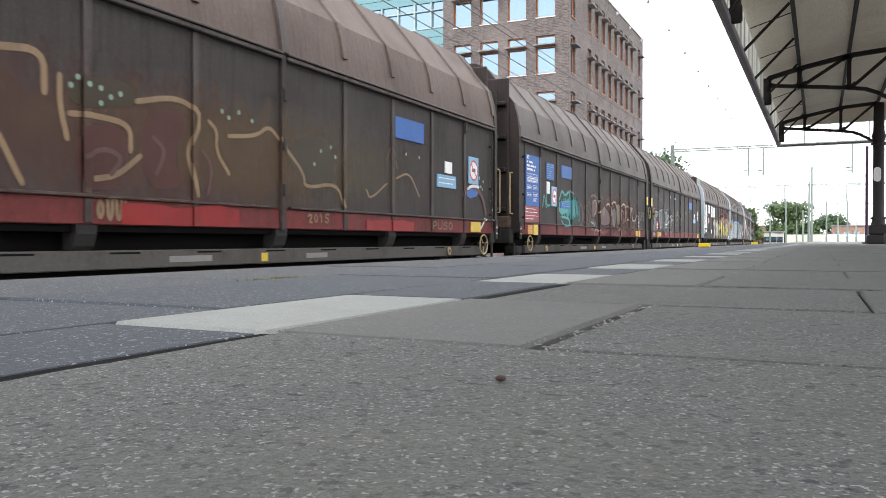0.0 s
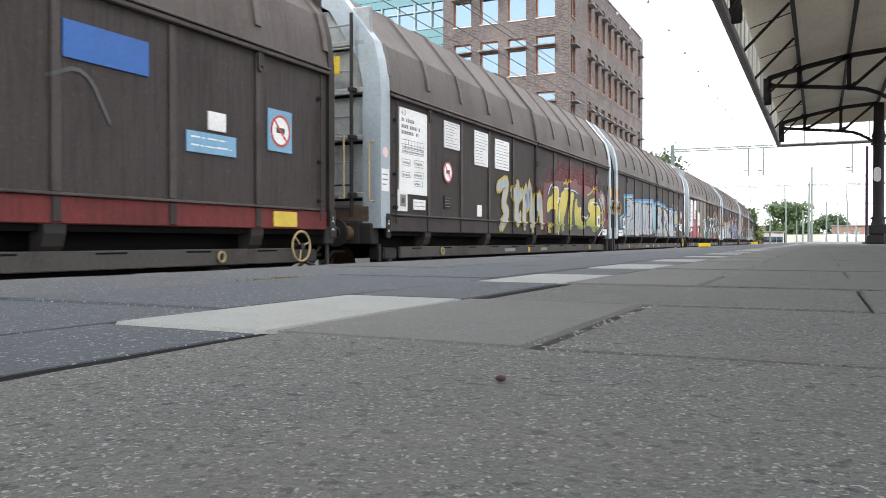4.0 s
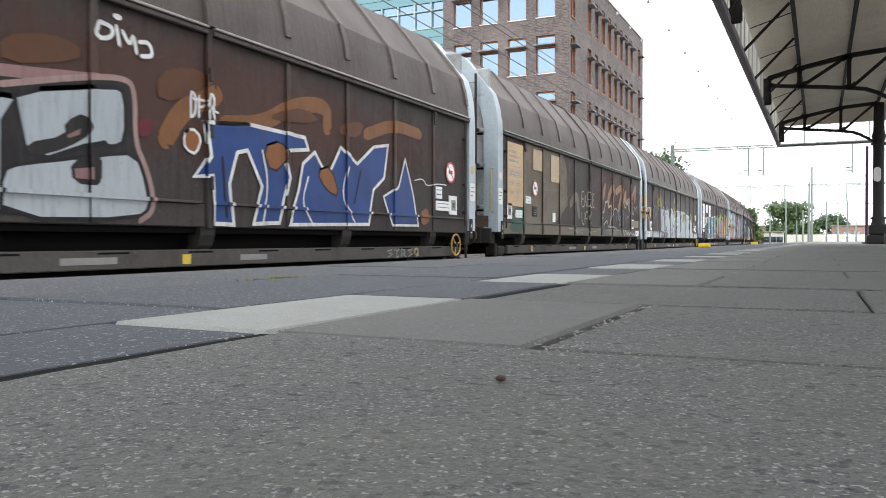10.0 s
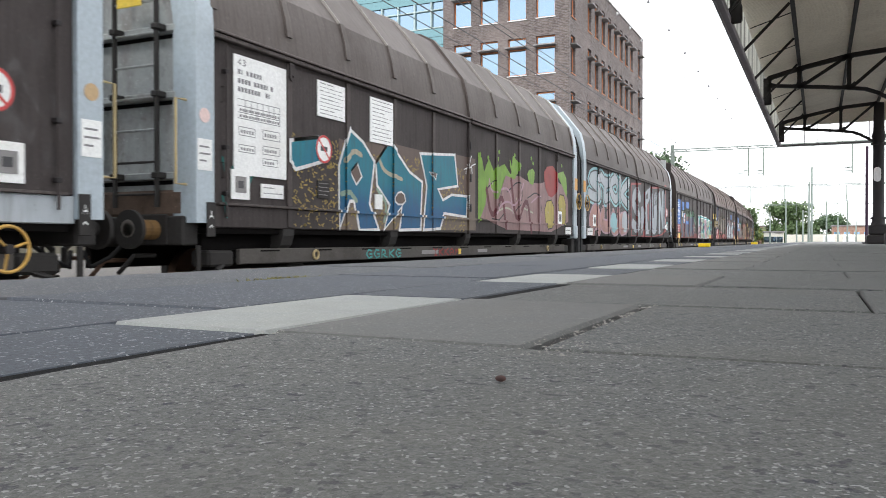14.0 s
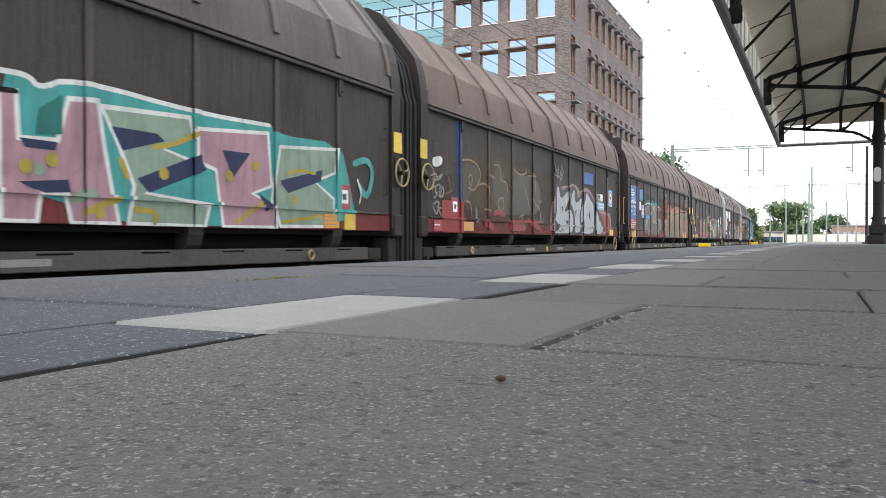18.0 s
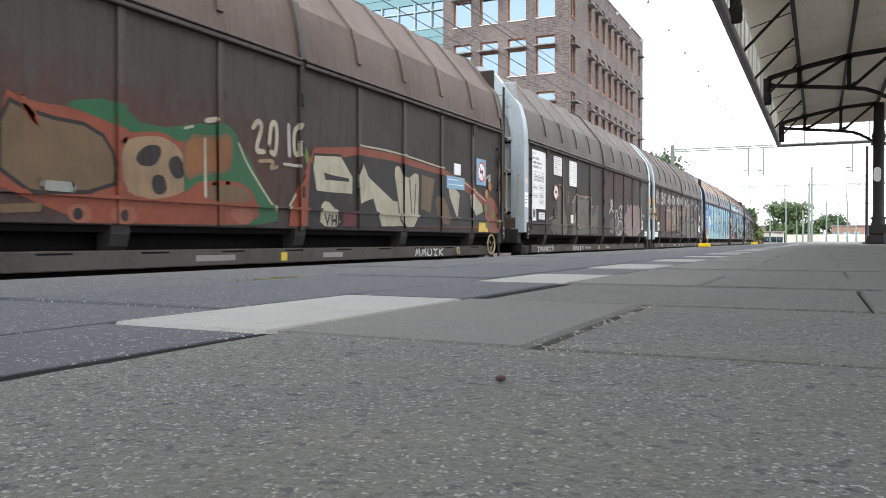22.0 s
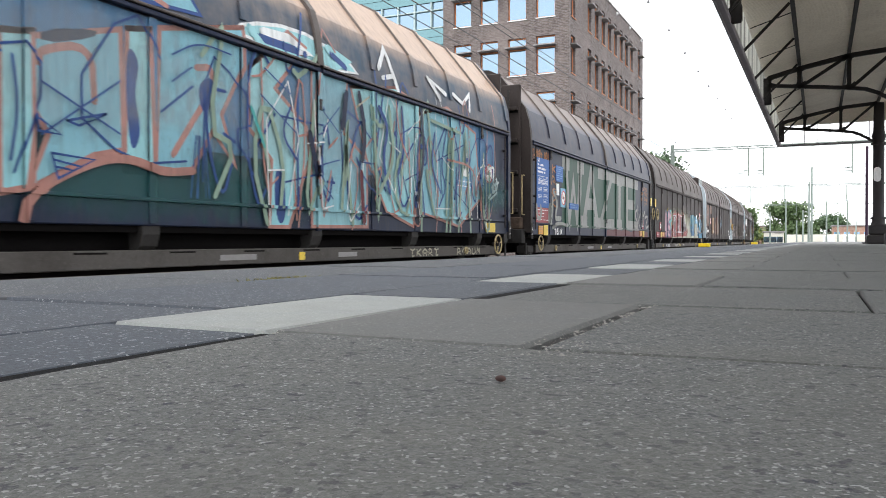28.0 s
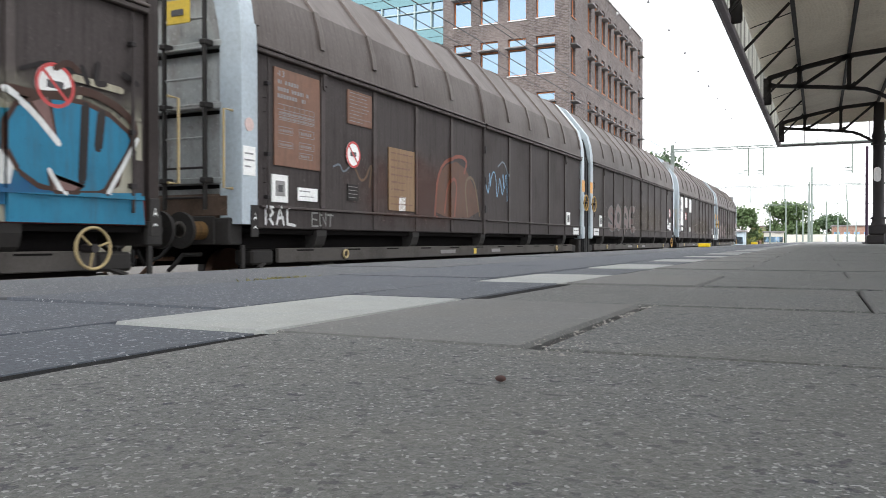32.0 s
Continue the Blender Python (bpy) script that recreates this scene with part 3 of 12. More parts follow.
PEBBLE = (-0.222, 0.57, 0.004)
build_ground()
for cx in TRACKS:
    build_track(cx)
build_platform()
for y, s in ((15.7, 1.0), (28.5, 1.0)):
    yb = thing("yellow_box", pose(EDGE + 0.12, y, 0), "bright yellow box at the platform edge", "box", "yellow boxes")
    part("case", Shape().slab(-0.1, 0.1, -0.1, 0.1, 0, 0.055, 0.012), surf("bright_yellow", (0.85, 0.62, 0.01), 0.5, 0, 30, 4, (0.6, 0.4, 0.02), 0.3, 0.05), yb)
    part("lid", Shape().slab(-0.11, 0.11, -0.11, 0.11, 0.055, 0.068, 0.005), MATS["bright_yellow"], yb)


# ---- canopy over the platform ----
IRON = surf("dark_cast_iron", (0.014, 0.011, 0.012), 0.6, 0.0, 30, 2, (0.025, 0.018, 0.016), 0.5, 0.2)
CANOPY_SHEET = surf("canopy_boards", (0.85, 0.79, 0.7), 0.55, 0, 14, 0.8, (0.55, 0.48, 0.41), 0.9, 0.3)
FASCIA_GREY = surf("grey_fascia_paint", (0.3, 0.275, 0.3), 0.6, 0, 20, 2, (0.1, 0.09, 0.09), 0.6, 0.1)
PALE_SHEET = thin_sheet("pale_corrugated_sheet", (0.93, 0.93, 0.88), ribs=True)
ROOF_SHEET = thin_sheet("thin_roof_sheet", (0.85, 0.8, 0.71), 0.24)
LAMP_WHITE = surf("enamel_sign_white", (0.8, 0.8, 0.8), 0.4, 0, 20, 3, (0.6, 0.6, 0.6), 0.3, 0)
CAN_X, CAN_END = -1.54, 36.6
TRUSSES = (5.8, 15.6, 25.4, 35.2)


def roof_z(x):
    """Height of the canopy's underside across the platform."""
    u = (3.7 - abs(x - 2.1)) / 3.7
    return 5.12 + 0.62 * math.sin(u * math.pi / 2)


def build_canopy():
    cn = thing("platform_canopy", pose(0, 0, 0), "station canopy with dark iron trusses and a boarded roof", "canopy", kind="structure")
    sheet = Shape()
    xs = [CAN_X + 0.37 * i for i in range(21)]
    for x in xs:
        for y in (-12.0, CAN_END):
            sheet.v += [(x, y, roof_z(x)), (x, y, roof_z(x) + 0.06)]
    for i in range(len(xs) - 1):
        a, b2 = 4 * i, 4 * (i + 1)
        sheet.f += [(a, a + 2, b2 + 2, b2), (a + 1, b2 + 1, b2 + 3, a + 3), (a, b2, b2 + 1, a + 1), (a + 2, a + 3, b2 + 3, b2 + 2)]
    part("roof_sheet", sheet, ROOF_SHEET, cn, "pale brown boarded underside that lets a little daylight through")
    ribs = Shape()
    for i in range(470):
        y = -10 + 0.0993 * i
        for k in range(0, len(xs) // 2, 1):
            x0, x1 = xs[k], xs[k + 1]
            ribs.add([(x0, y, roof_z(x0) - 0.012), (x0, y + 0.03, roof_z(x0) - 0.001), (x0, y - 0.03, roof_z(x0) - 0.001),
                      (x1, y, roof_z(x1) - 0.012), (x1, y + 0.03, roof_z(x1) - 0.001), (x1, y - 0.03, roof_z(x1) - 0.001)],
                     [(0, 1, 4, 3), (0, 3, 5, 2)])
    tagged(part("board_ribs", ribs, CANOPY_SHEET, cn), "fine ribs of the roof sheet", kind="stuff")
    fas = Shape()
    n = 900
    for i in range(n + 1):
        y = -12 + (CAN_END + 12) * i / n
        x = CAN_X + 0.022 * math.sin(i * math.pi / 2)
        fas.v += [(x, y, 4.28), (x, y, 5.12), (x - 0.012, y, 4.28), (x - 0.012, y, 5.12)]
    for i in range(n):
        a = 4 * i
        fas.f += [(a, a + 1, a + 5, a + 4), (a + 2, a + 6, a + 7, a + 3)]
    part("fascia_sheet", fas, PALE_SHEET, cn, "pale corrugated fascia sheet")
    part("edge_beam", Shape().slab(CAN_X - 0.06, CAN_X + 0.05, -12, CAN_END, 4.13, 4.27, 0.01), FASCIA_GREY, cn)
    part("edge_lip", Shape().slab(CAN_X - 0.09, CAN_X - 0.05, -12, CAN_END, 4.11, 4.2, 0.008), FASCIA_GREY, cn)
    for px in (-0.55, 0.75, 2.08, 3.4):
        part("purlin", Shape().slab(px - 0.045, px + 0.045, -12, CAN_END, roof_z(px) - 0.14, roof_z(px) - 0.015, 0.01), IRON, cn)
    for ty in TRUSSES:
        build_truss(cn, ty)
    y = -11.0
    while y < CAN_END:
        part("strut", Shape().tube([(CAN_X + 0.02, y, 4.24), (-0.6, y + 0.12, roof_z(-0.6) - 0.16)], 0.035, 6), IRON, cn)
        part("tie_rod", Shape().tube([(CAN_X + 0.1, y + 0.9, roof_z(-1.4) - 0.22), (-0.6, y + 1.0, roof_z(-0.6) - 0.14)], 0.012, 5), IRON, cn)
        y += 3.27
    # end of the canopy: a light frame with glazing bars
    part("end_rail", Shape().slab(CAN_X, 2.1, CAN_END - 0.04, CAN_END + 0.04, 4.12, 4.19, 0.008), FASCIA_GREY, cn)
    part("end_board", Shape().extrude([(x, roof_z(x) - 0.002) for x in xs] + [(xs[-1], 4.98), (xs[0], 4.98)], CAN_END - 0.04, CAN_END - 0.01), CANOPY_SHEET, cn)
    for k in range(8):
        x = CAN_X + 0.48 * k
        part("glazing_bar", Shape().slab(x - 0.015, x + 0.015, CAN_END - 0.015, CAN_END + 0.015, 4.19, 4.98, 0.004), FASCIA_GREY, cn)


def build_truss(cn, ty):
    d = 0.05

    def bar(x0, z0, x1, z1, w, name="truss_bar"):
        v = Vector((x1 - x0, 0, z1 - z0)).normalized()
        n = Vector((-v.z, 0, v.x)) * w / 2
        q = [Vector((x0, 0, z0)) + n, Vector((x1, 0, z1)) + n, Vector((x1, 0, z1)) - n, Vector((x0, 0, z0)) - n]
        part(name, Shape().extrude([(p.x, p.z) for p in q], ty - d, ty + d), IRON, cn)

    top = lambda x: roof_z(x) - 0.24
    bot = lambda x: 4.72 - 0.11 * (x + 1.4) if x < 1.0 else 4.45 - 0.55 * (x - 1.0) ** 1.6
    for x0, x1 in ((-1.38, -0.55), (-0.55, 0.75), (0.75, 2.0)):
        bar(x0, top(x0), x1, top(x1), 0.13, "top_chord")
    xs = [-1.38, -0.55, 0.2, 0.75, 1.2, 1.5, 1.75, 1.92]
    for a, b2 in zip(xs, xs[1:]):
        bar(a - 0.02, bot(a), b2 + 0.02, bot(b2), 0.10, "bottom_chord")
    bar(-1.42, 4.15, -1.42, top(-1.38), 0.2, "hanger")
    bar(-0.55, bot(-0.55), -0.55, top(-0.55), 0.11, "truss_post")
    bar(0.75, bot(0.75), 0.75, top(0.75), 0.11, "truss_post")
    bar(-0.5, bot(-0.5), 0.72, top(0.72), 0.085, "diagonal")
    bar(0.8, bot(0.8), 1.95, top(1.95), 0.085, "diagonal")

    def gusset(px, pz, *ends):
        """A cast node with hollow fillets between the bars that meet in it."""
        dirs = sorted(math.atan2(ez - pz, ex - px) for ex, ez in ends)
        pts = []
        for i, a in enumerate(dirs):
            for da in (-0.2, 0.2):
                pts.append((px + 0.22 * math.cos(a + da), pz + 0.22 * math.sin(a + da)))
            nx = dirs[(i + 1) % len(dirs)] + (0 if i < len(dirs) - 1 else 2 * math.pi)
            mid = (a + nx) / 2
            r = 0.11 if nx - a < 2.2 else 0.06
            pts.append((px + r * math.cos(mid), pz + r * math.sin(mid)))
        part("gusset", Shape().extrude(pts, ty - d + 0.004, ty + d - 0.004), IRON, cn)

    gusset(-0.55, top(-0.55), (-1.38, top(-1.38)), (0.75, top(0.75)), (-0.55, 0))
    gusset(0.75, top(0.75), (-0.55, top(-0.55)), (2, top(2)), (0.75, 0), (-0.5, bot(-0.5)))
    gusset(-0.55, bot(-0.55), (-1.38, bot(-1.38)), (0.2, bot(0.2)), (-0.55, 9), (0.72, top(0.72)))
    gusset(0.75, bot(0.75), (0.2, bot(0.2)), (1.2, bot(1.2)), (0.75, 9), (1.95, top(1.95)))
    gusset(-1.38, bot(-1.38), (-0.55, bot(-0.55)), (-1.38, 9), (-1.38, 0))
    gusset(-1.38, top(-1.38), (-0.55, top(-0.55)), (-1.38, 0))
    part("hanger_foot", Shape().extrude([(-1.5, 4.15), (-1.36, 4.15), (-1.32, 4.165), (-1.3, 4.2), (-1.3, 4.45), (-1.42, 4.7), (-1.5, 4.7)], ty - d - 0.01, ty + d + 0.01), IRON, cn)


def build_column(y):
    c = thing("canopy_column", pose(2.08, y, 0), "dark cast-iron column that carries the canopy", "column", "canopy columns")
    part("base", Shape().slab(-0.42, 0.42, -0.42, 0.42, 0, 0.35, 0.05).slab(-0.34, 0.34, -0.34, 0.34, 0.35, 0.75, 0.06), IRON, c)
    prof = [(0.26, 0.75), (0.22, 0.95), (0.2, 1.2), (0.2, 4.0), (0.26, 4.2), (0.2, 4.4), (0.18, 5.5)]
    n = 14
    sh = Shape()
    for r, z in prof:
        sh.v += [(r * math.cos(2 * math.pi * k / n), r * math.sin(2 * math.pi * k / n), z) for k in range(n)]
    for i in range(len(prof) - 1):
        for k in range(n):
            sh.f.append((i * n + k, i * n + (k + 1) % n, (i + 1) * n + (k + 1) % n, (i + 1) * n + k))
    part("shaft", sh, IRON, c, soft=True)
    part("collar", Shape().disc((0, 0, 1.0), "z", 0, 0.28, 0.08, 18).disc((0, 0, 3.9), "z", 0, 0.27, 0.08, 18), IRON, c)
    part("sign", Shape().extrude([(0.13 * math.cos(a) - 0.06, (2.55 if math.sin(a) < 0 else 2.85) + 0.13 * math.sin(a)) for a in [0.02 + 2 * math.pi * k / 24 for k in range(24)]], -0.27, -0.23), LAMP_WHITE, c, "rounded white enamel sign")


build_canopy()
for ty in TRUSSES:
    build_column(ty)
pole = thing("downpipe_pole", pose(1.82, 38.2, 0), "slim dark purple post at the canopy's end", "post")
part("shaft", Shape().tube([(0, 0, 0), (0, 0, 4.15)], 0.06, 10), surf("dark_purple_paint", (0.05, 0.02, 0.05), 0.5, 0, 20, 2, (0.04, 0.03, 0.03), 0.5, 0.1), pole)
part("foot", Shape().disc((0, 0, 0.03), "z", 0, 0.16, 0.06, 12), IRON, pole)

# ---- brick office building beside the line ----
BRICK = brickwork("brown_brick", (0.115, 0.088, 0.08), (0.215, 0.18, 0.168), (0.25, 0.24, 0.245))
WOOD_RED = surf("orange_red_frames", (0.55, 0.2, 0.08), 0.5, 0, 20, 2, (0.25, 0.12, 0.08), 0.5, 0.1)
REVEAL = surf("window_reveal", (0.23, 0.11, 0.08), 0.7, 0, 20, 2, (0.15, 0.1, 0.08), 0.5, 0.1)
GLASS = mirror_glass("coated_glass", (0.25, 0.35, 0.44))
TEAL = mirror_glass("teal_glass_panel", (0.15, 0.26, 0.28), 0.15)
LEDGE = surf("grey_ledge", (0.26, 0.25, 0.25), 0.7, 0, 20, 2, (0.12, 0.11, 0.11), 0.6, 0.2)
MULLION = surf("pale_teal_mullion", (0.48, 0.6, 0.6), 0.5, 0, 20, 2, (0.35, 0.42, 0.42), 0.4, 0)
BX, BY, BY1, BX1, TOP = -14.3, 48.6, 71.6, -23.1, 17.95
SILLS = (-0.1, 3.65, 7.25, 10.85, 14.45)
WIN_H, WIN_W = 2.42, 1.27


def pierced(sh, u0, u1, z0, z1, holes, place, thick):
    """A wall in the plane (u, z) with rectangular holes, as blocks; place(u, d, z) gives the point d deep."""
    us = sorted({u0, u1, *[h[0] for h in holes], *[h[1] for h in holes]})
    zs = sorted({z0, z1, *[h[2] for h in holes], *[h[3] for h in holes]})
    for a, b2 in zip(us, us[1:]):
        run = None
        for c, d in zip(zs, zs[1:]):
            hole = any(h[0] - 1e-6 <= a and b2 <= h[1] + 1e-6 and h[2] - 1e-6 <= c and d <= h[3] + 1e-6 for h in holes)
            if not hole:
                run = (run[0], d) if run else (c, d)
            if (hole or d == zs[-1]) and run:
                vs = [place(u, k, z) for u in (a, b2) for k in (0, thick) for z in run]
                sh.add(vs, [(0, 1, 3, 2), (4, 6, 7, 5), (0, 4, 5, 1), (2, 3, 7, 6), (0, 2, 6, 4), (1, 5, 7, 3)])
                run = None


def office_window(parent, u, z, w, h, place, ledge=True, sill=None):
    """A window in a reveal: frame, transom, two panes, sill, sun ledge."""
    def blk(name, u0, u1, d0, d1, z0, z1, material, up):
        vs = [place(a, d, c) for a in (u0, u1) for d in (d0, d1) for c in (z0, z1)]
        return part(name, Shape().add(vs, [(0, 1, 3, 2), (4, 6, 7, 5), (0, 4, 5, 1), (2, 3, 7, 6), (0, 2, 6, 4), (1, 5, 7, 3)]), material, up)
    f = 0.075
    fr = Shape()
    for a, b2, c, d in ((u, u + f, z, z + h), (u + w - f, u + w, z, z + h), (u + f, u + w - f, z, z + f), (u + f, u + w - f, z + h - f, z + h),
                        (u + f, u + w - f, z + h * 0.7 - 0.04, z + h * 0.7 + 0.04)):
        vs = [place(q, e, g) for q in (a, b2) for e in (0.16, 0.27) for g in (c, d)]
        fr.add(vs, [(0, 1, 3, 2), (4, 6, 7, 5), (0, 4, 5, 1), (2, 3, 7, 6), (0, 2, 6, 4), (1, 5, 7, 3)])
    win = part("window", fr, WOOD_RED, parent, "orange-red wooden window frame")
    blk("pane", u + f, u + w - f, 0.2, 0.22, z + f, z + h * 0.7 - 0.04, GLASS, win)
    blk("pane", u + f, u + w - f, 0.2, 0.22, z + h * 0.7 + 0.04, z + h - f, GLASS, win)
    blk("sill", u - 0.04, u + w + 0.04, -0.05, 0.16, z - 0.06, z - 0.002, sill or LAMP_WHITE, win)
    if ledge:
        blk("sun_ledge", u - 0.08, u + w + 0.1, -0.38, 0.15, z + h * 0.7 + 0.045, z + h * 0.7 + 0.13, LEDGE, win)


def build_office():
    of = thing("office_building", pose(0, 0, 0), "brown brick office block with orange-red window frames", "building")
    front = lambda u, d, z: (u, BY + d, z)
    side = lambda u, d, z: (BX - d, u, z)
    fh, sh_ = [], []
    for s in SILLS:
        for k in range(4):
            fh.append((-16.5 - 1.94 * k, -16.5 - 1.94 * k + WIN_W, s, s + WIN_H))
        sh_.append((49.0, 50.0, s, s + WIN_H))
        for k in range(8):
            sh_.append((53.0 + 1.92 * k, 53.95 + 1.92 * k, s, s + WIN_H))
        sh_.append((69.6, 70.5, s, s + WIN_H))
    wf, ws = Shape(), Shape()
    pierced(wf, BX1, BX - 0.5, -1.3, TOP, fh, front, 0.5)
    pierced(ws, BY, BY1, -1.3, TOP, sh_, side, 0.5)
    part("front_wall", wf, BRICK, of)
    part("side_wall", ws, BRICK, of)
    part("back_wall", Shape().box(BX1, BX - 0.5, BY1 - 0.5, BY1, -1.3, TOP), BRICK, of)
    part("far_wall", Shape().box(BX1 + 0.01, BX1 + 0.5, BY + 0.5, BY1 - 0.5, -1.3, TOP), BRICK, of)
    part("roof", Shape().box(BX1 + 0.5, BX - 0.5, BY + 0.5, BY1 - 0.5, TOP - 0.6, TOP - 0.3), LEDGE, of)
    # no rooms inside: a solid block whose black stands in for their darkness
    part("inner_core", Shape().box(BX1 + 0.55, BX - 0.9, BY + 0.9, BY1 - 0.9, -1.3, TOP - 0.65), BLACK, of, "black block standing in for unlit rooms behind the panes")
    cop = Shape().box(BX1, BX + 0.06, BY - 0.06, BY + 0.55, TOP, TOP + 0.12).box(BX - 0.55, BX + 0.06, BY + 0.55, BY1 + 0.06, TOP, TOP + 0.12)
    part("coping", cop, LEDGE, of)
    for h in fh:
        office_window(of, h[0], h[2], h[1] - h[0], WIN_H, front)
    for h in sh_:
        office_window(of, h[0], h[2], h[1] - h[0], WIN_H, side, True, WOOD_RED)
    for k in range(5):
        part("roof_lamp", Shape().slab(BX - 0.02, BX + 0.16, 52 + 4.6 * k, 52.2 + 4.6 * k, TOP - 0.32, TOP - 0.12, 0.03), LAMP_WHITE, of)
    # glazed wing
    gl = thing("glazed_wing", pose(0, 0, 0), "glass office wing with pale teal frames and panels", "building")
    gx0, gx1, gy = -42.0, BX1 - 0.02, 49.6
    # the wing is one solid block, coloured black in place of unlit rooms
    part("wing_body", Shape().box(gx0, gx1, gy + 0.35, gy + 16, -1.3, 21.2), BLACK, gl, "black block standing in for unlit rooms behind the glass")
    part("wing_roof", Shape().box(gx0 - 0.1, gx1, gy - 0.1, gy + 16.1, 21.2, 21.5), LEDGE, gl)
    for fl in range(6):
        z = -1.3 + 3.6 * fl + (0.05 if fl else 0)
        zb = z + 1.75
        for r in range(3):
            part("spandrel_panel", Shape().slab(gx0, gx1, gy, gy + 0.3, z + 0.585 * r, z + 0.575 + 0.585 * r, 0.01), TEAL, gl)
        part("sill_rail", Shape().slab(gx0, gx1, gy - 0.06, gy + 0.3, zb, zb + 0.08, 0.01), MULLION, gl)
        part("transom", Shape().slab(gx0, gx1, gy - 0.05, gy + 0.2, zb + 1.25, zb + 1.32, 0.01), MULLION, gl)
        for k in range(14):
            x = gx1 - 0.05 - 1.32 * k
            part("mullion", Shape().slab(x - 0.05, x + 0.05, gy - 0.07, gy + 0.25, zb + 0.08, z + 3.6, 0.01), MULLION, gl)
            if k < 13:
                part("pane", Shape().box(x - 1.27, x - 0.05, gy + 0.1, gy + 0.12, zb + 0.08, zb + 1.25), GLASS, gl)
                part("pane", Shape().box(x - 1.27, x - 0.05, gy + 0.1, gy + 0.12, zb + 1.32, z + 3.6), GLASS, gl)


build_office()

# ---- overhead line ----
GALV = surf("galvanised_green_grey", (0.24, 0.29, 0.26), 0.55, 0.1, 20, 1, (0.2, 0.23, 0.21), 0.5, 0.1)
CLAMP = surf("grey_clamp", (0.13, 0.13, 0.14), 0.5, 0.2, 20, 2, (0.2, 0.2, 0.2), 0.3, 0)
WIRE = surf("dark_wire", (0.05, 0.05, 0.055), 0.5, 0.3, 20, 2, (0.04, 0.04, 0.04), 0.3, 0)


def build_portal(y, x0, x1, z, mids=()):
    g = thing("catenary_portal", pose(0, 0, 0), "grey-green steel portal over the tracks with insulators", "portal", "catenary portals")
    for x in (x0, x1):
        part("mast", Shape().slab(x - 0.13, x + 0.13, y - 0.11, y + 0.11, -1.3, z + 0.5, 0.015), GALV, g)
        part("footing", Shape().slab(x - 0.3, x + 0.3, y - 0.3, y + 0.3, -1.3, -0.75, 0.03), CONCRETE, g)
    for dz in (0, 0.16):
        part("beam", Shape().slab(x0, x1, y - 0.06, y + 0.06, z + dz - 0.035, z + dz + 0.035, 0.01), GALV, g)
    lace = Shape()
    n = int((x1 - x0) / 0.7)
    for k in range(n):
        a, b2 = x0 + (x1 - x0) * k / n, x0 + (x1 - x0) * (k + 1) / n
        lace.tube([(a, y, z if k % 2 else z + 0.16), (b2, y, z + 0.16 if k % 2 else z)], 0.018, 5)
    part("lacing", lace, GALV, g)
    for x in mids:
        part("hanger", Shape().tube([(x, y, z), (x, y, z - 2.0)], 0.05, 6), GALV, g)
        part("insulator", Shape().disc((x - 0.2, y, z - 1.6), "x", 0, 0.055, 0.2, 10).disc((x - 0.2, y, z - 1.6), "x", 0, 0.03, 0.5, 10), GALV, g)
        part("register_arm", Shape().tube([(x, y, z - 1.85), (x - 0.9, y, z - 1.75)], 0.025, 6), GALV, g)


build_portal(60.6, -9.9, 10.5, 6.75, (-4.6, -3.6, 2.0))
build_portal(109.0, -13.5, 11.0, 7.0, (-8.0, -4.0, 3.0))
build_portal(165.0, -20.0, 12.0, 7.0, (-9.0, -4.0, 3.0))
build_portal(230.0, -34.0, 14.0, 7.0, (-9.0, -4.0, 3.0))


def build_wire(cx, z, sag, r, name, label):
    w = thing(name, pose(0, 0, 0), label, "wire", "overhead wires")
    sh = Shape()
    pts = []
    for i in range(90):
        s = -20 + 3 * i
        x, y, a = bend(cx, s)
        ph = ((s + 0) % 50) / 50
        pts.append((x, y, z - sag * 4 * ph * (1 - ph)))
    part("conductor", sh.tube(pts, r, 5), WIRE, w)
    return w


for cx in TRACKS[:2]:
    thick = 0.004 if cx == TRACKS[0] else 0.013
    build_wire(cx, 5.25, 0.05, thick, "contact_wire", "thin dark contact wire over the track")
    mw = build_wire(cx, 6.05, 0.25, thick, "messenger_wire", "thin dark carrier wire over the track")
    for i in range(12 if cx == TRACKS[0] else 0):
        y = 8.05 + 2.93 * i
        part("clamp", Shape().add([(cx - 0.045, y - 0.04, 5.95), (cx + 0.045, y - 0.04, 5.95), (cx, y - 0.04, 6.04), (cx, y + 0.05, 5.97)], [(0, 1, 2), (0, 1, 3), (1, 2, 3), (0, 2, 3)]), CLAMP, mw)
build_wire(-10.4, 6.9, 0.5, 0.012, "feeder_wire", "dark feeder cable beside the line")
build_wire(-10.4, 8.4, 0.5, 0.012, "feeder_wire", "dark feeder cable beside the line")


def build_mast(x, y, h, arm=0.0, label="slim grey-green steel mast beside the tracks"):
    m = thing("mast", pose(x, y, -1.3), label, "mast", "line masts")
    part("shaft", Shape().tube([(0, 0, 0), (0, 0, h + 1.3)], [0.16, 0.1], 8), GALV, m)
    part("footing", Shape().slab(-0.3, 0.3, -0.3, 0.3, 0, 0.35, 0.03), CONCRETE, m)
    if arm:
        part("arm", Shape().tube([(0, 0, h + 0.9), (arm, 0, h + 0.9)], 0.05, 6), GALV, m)


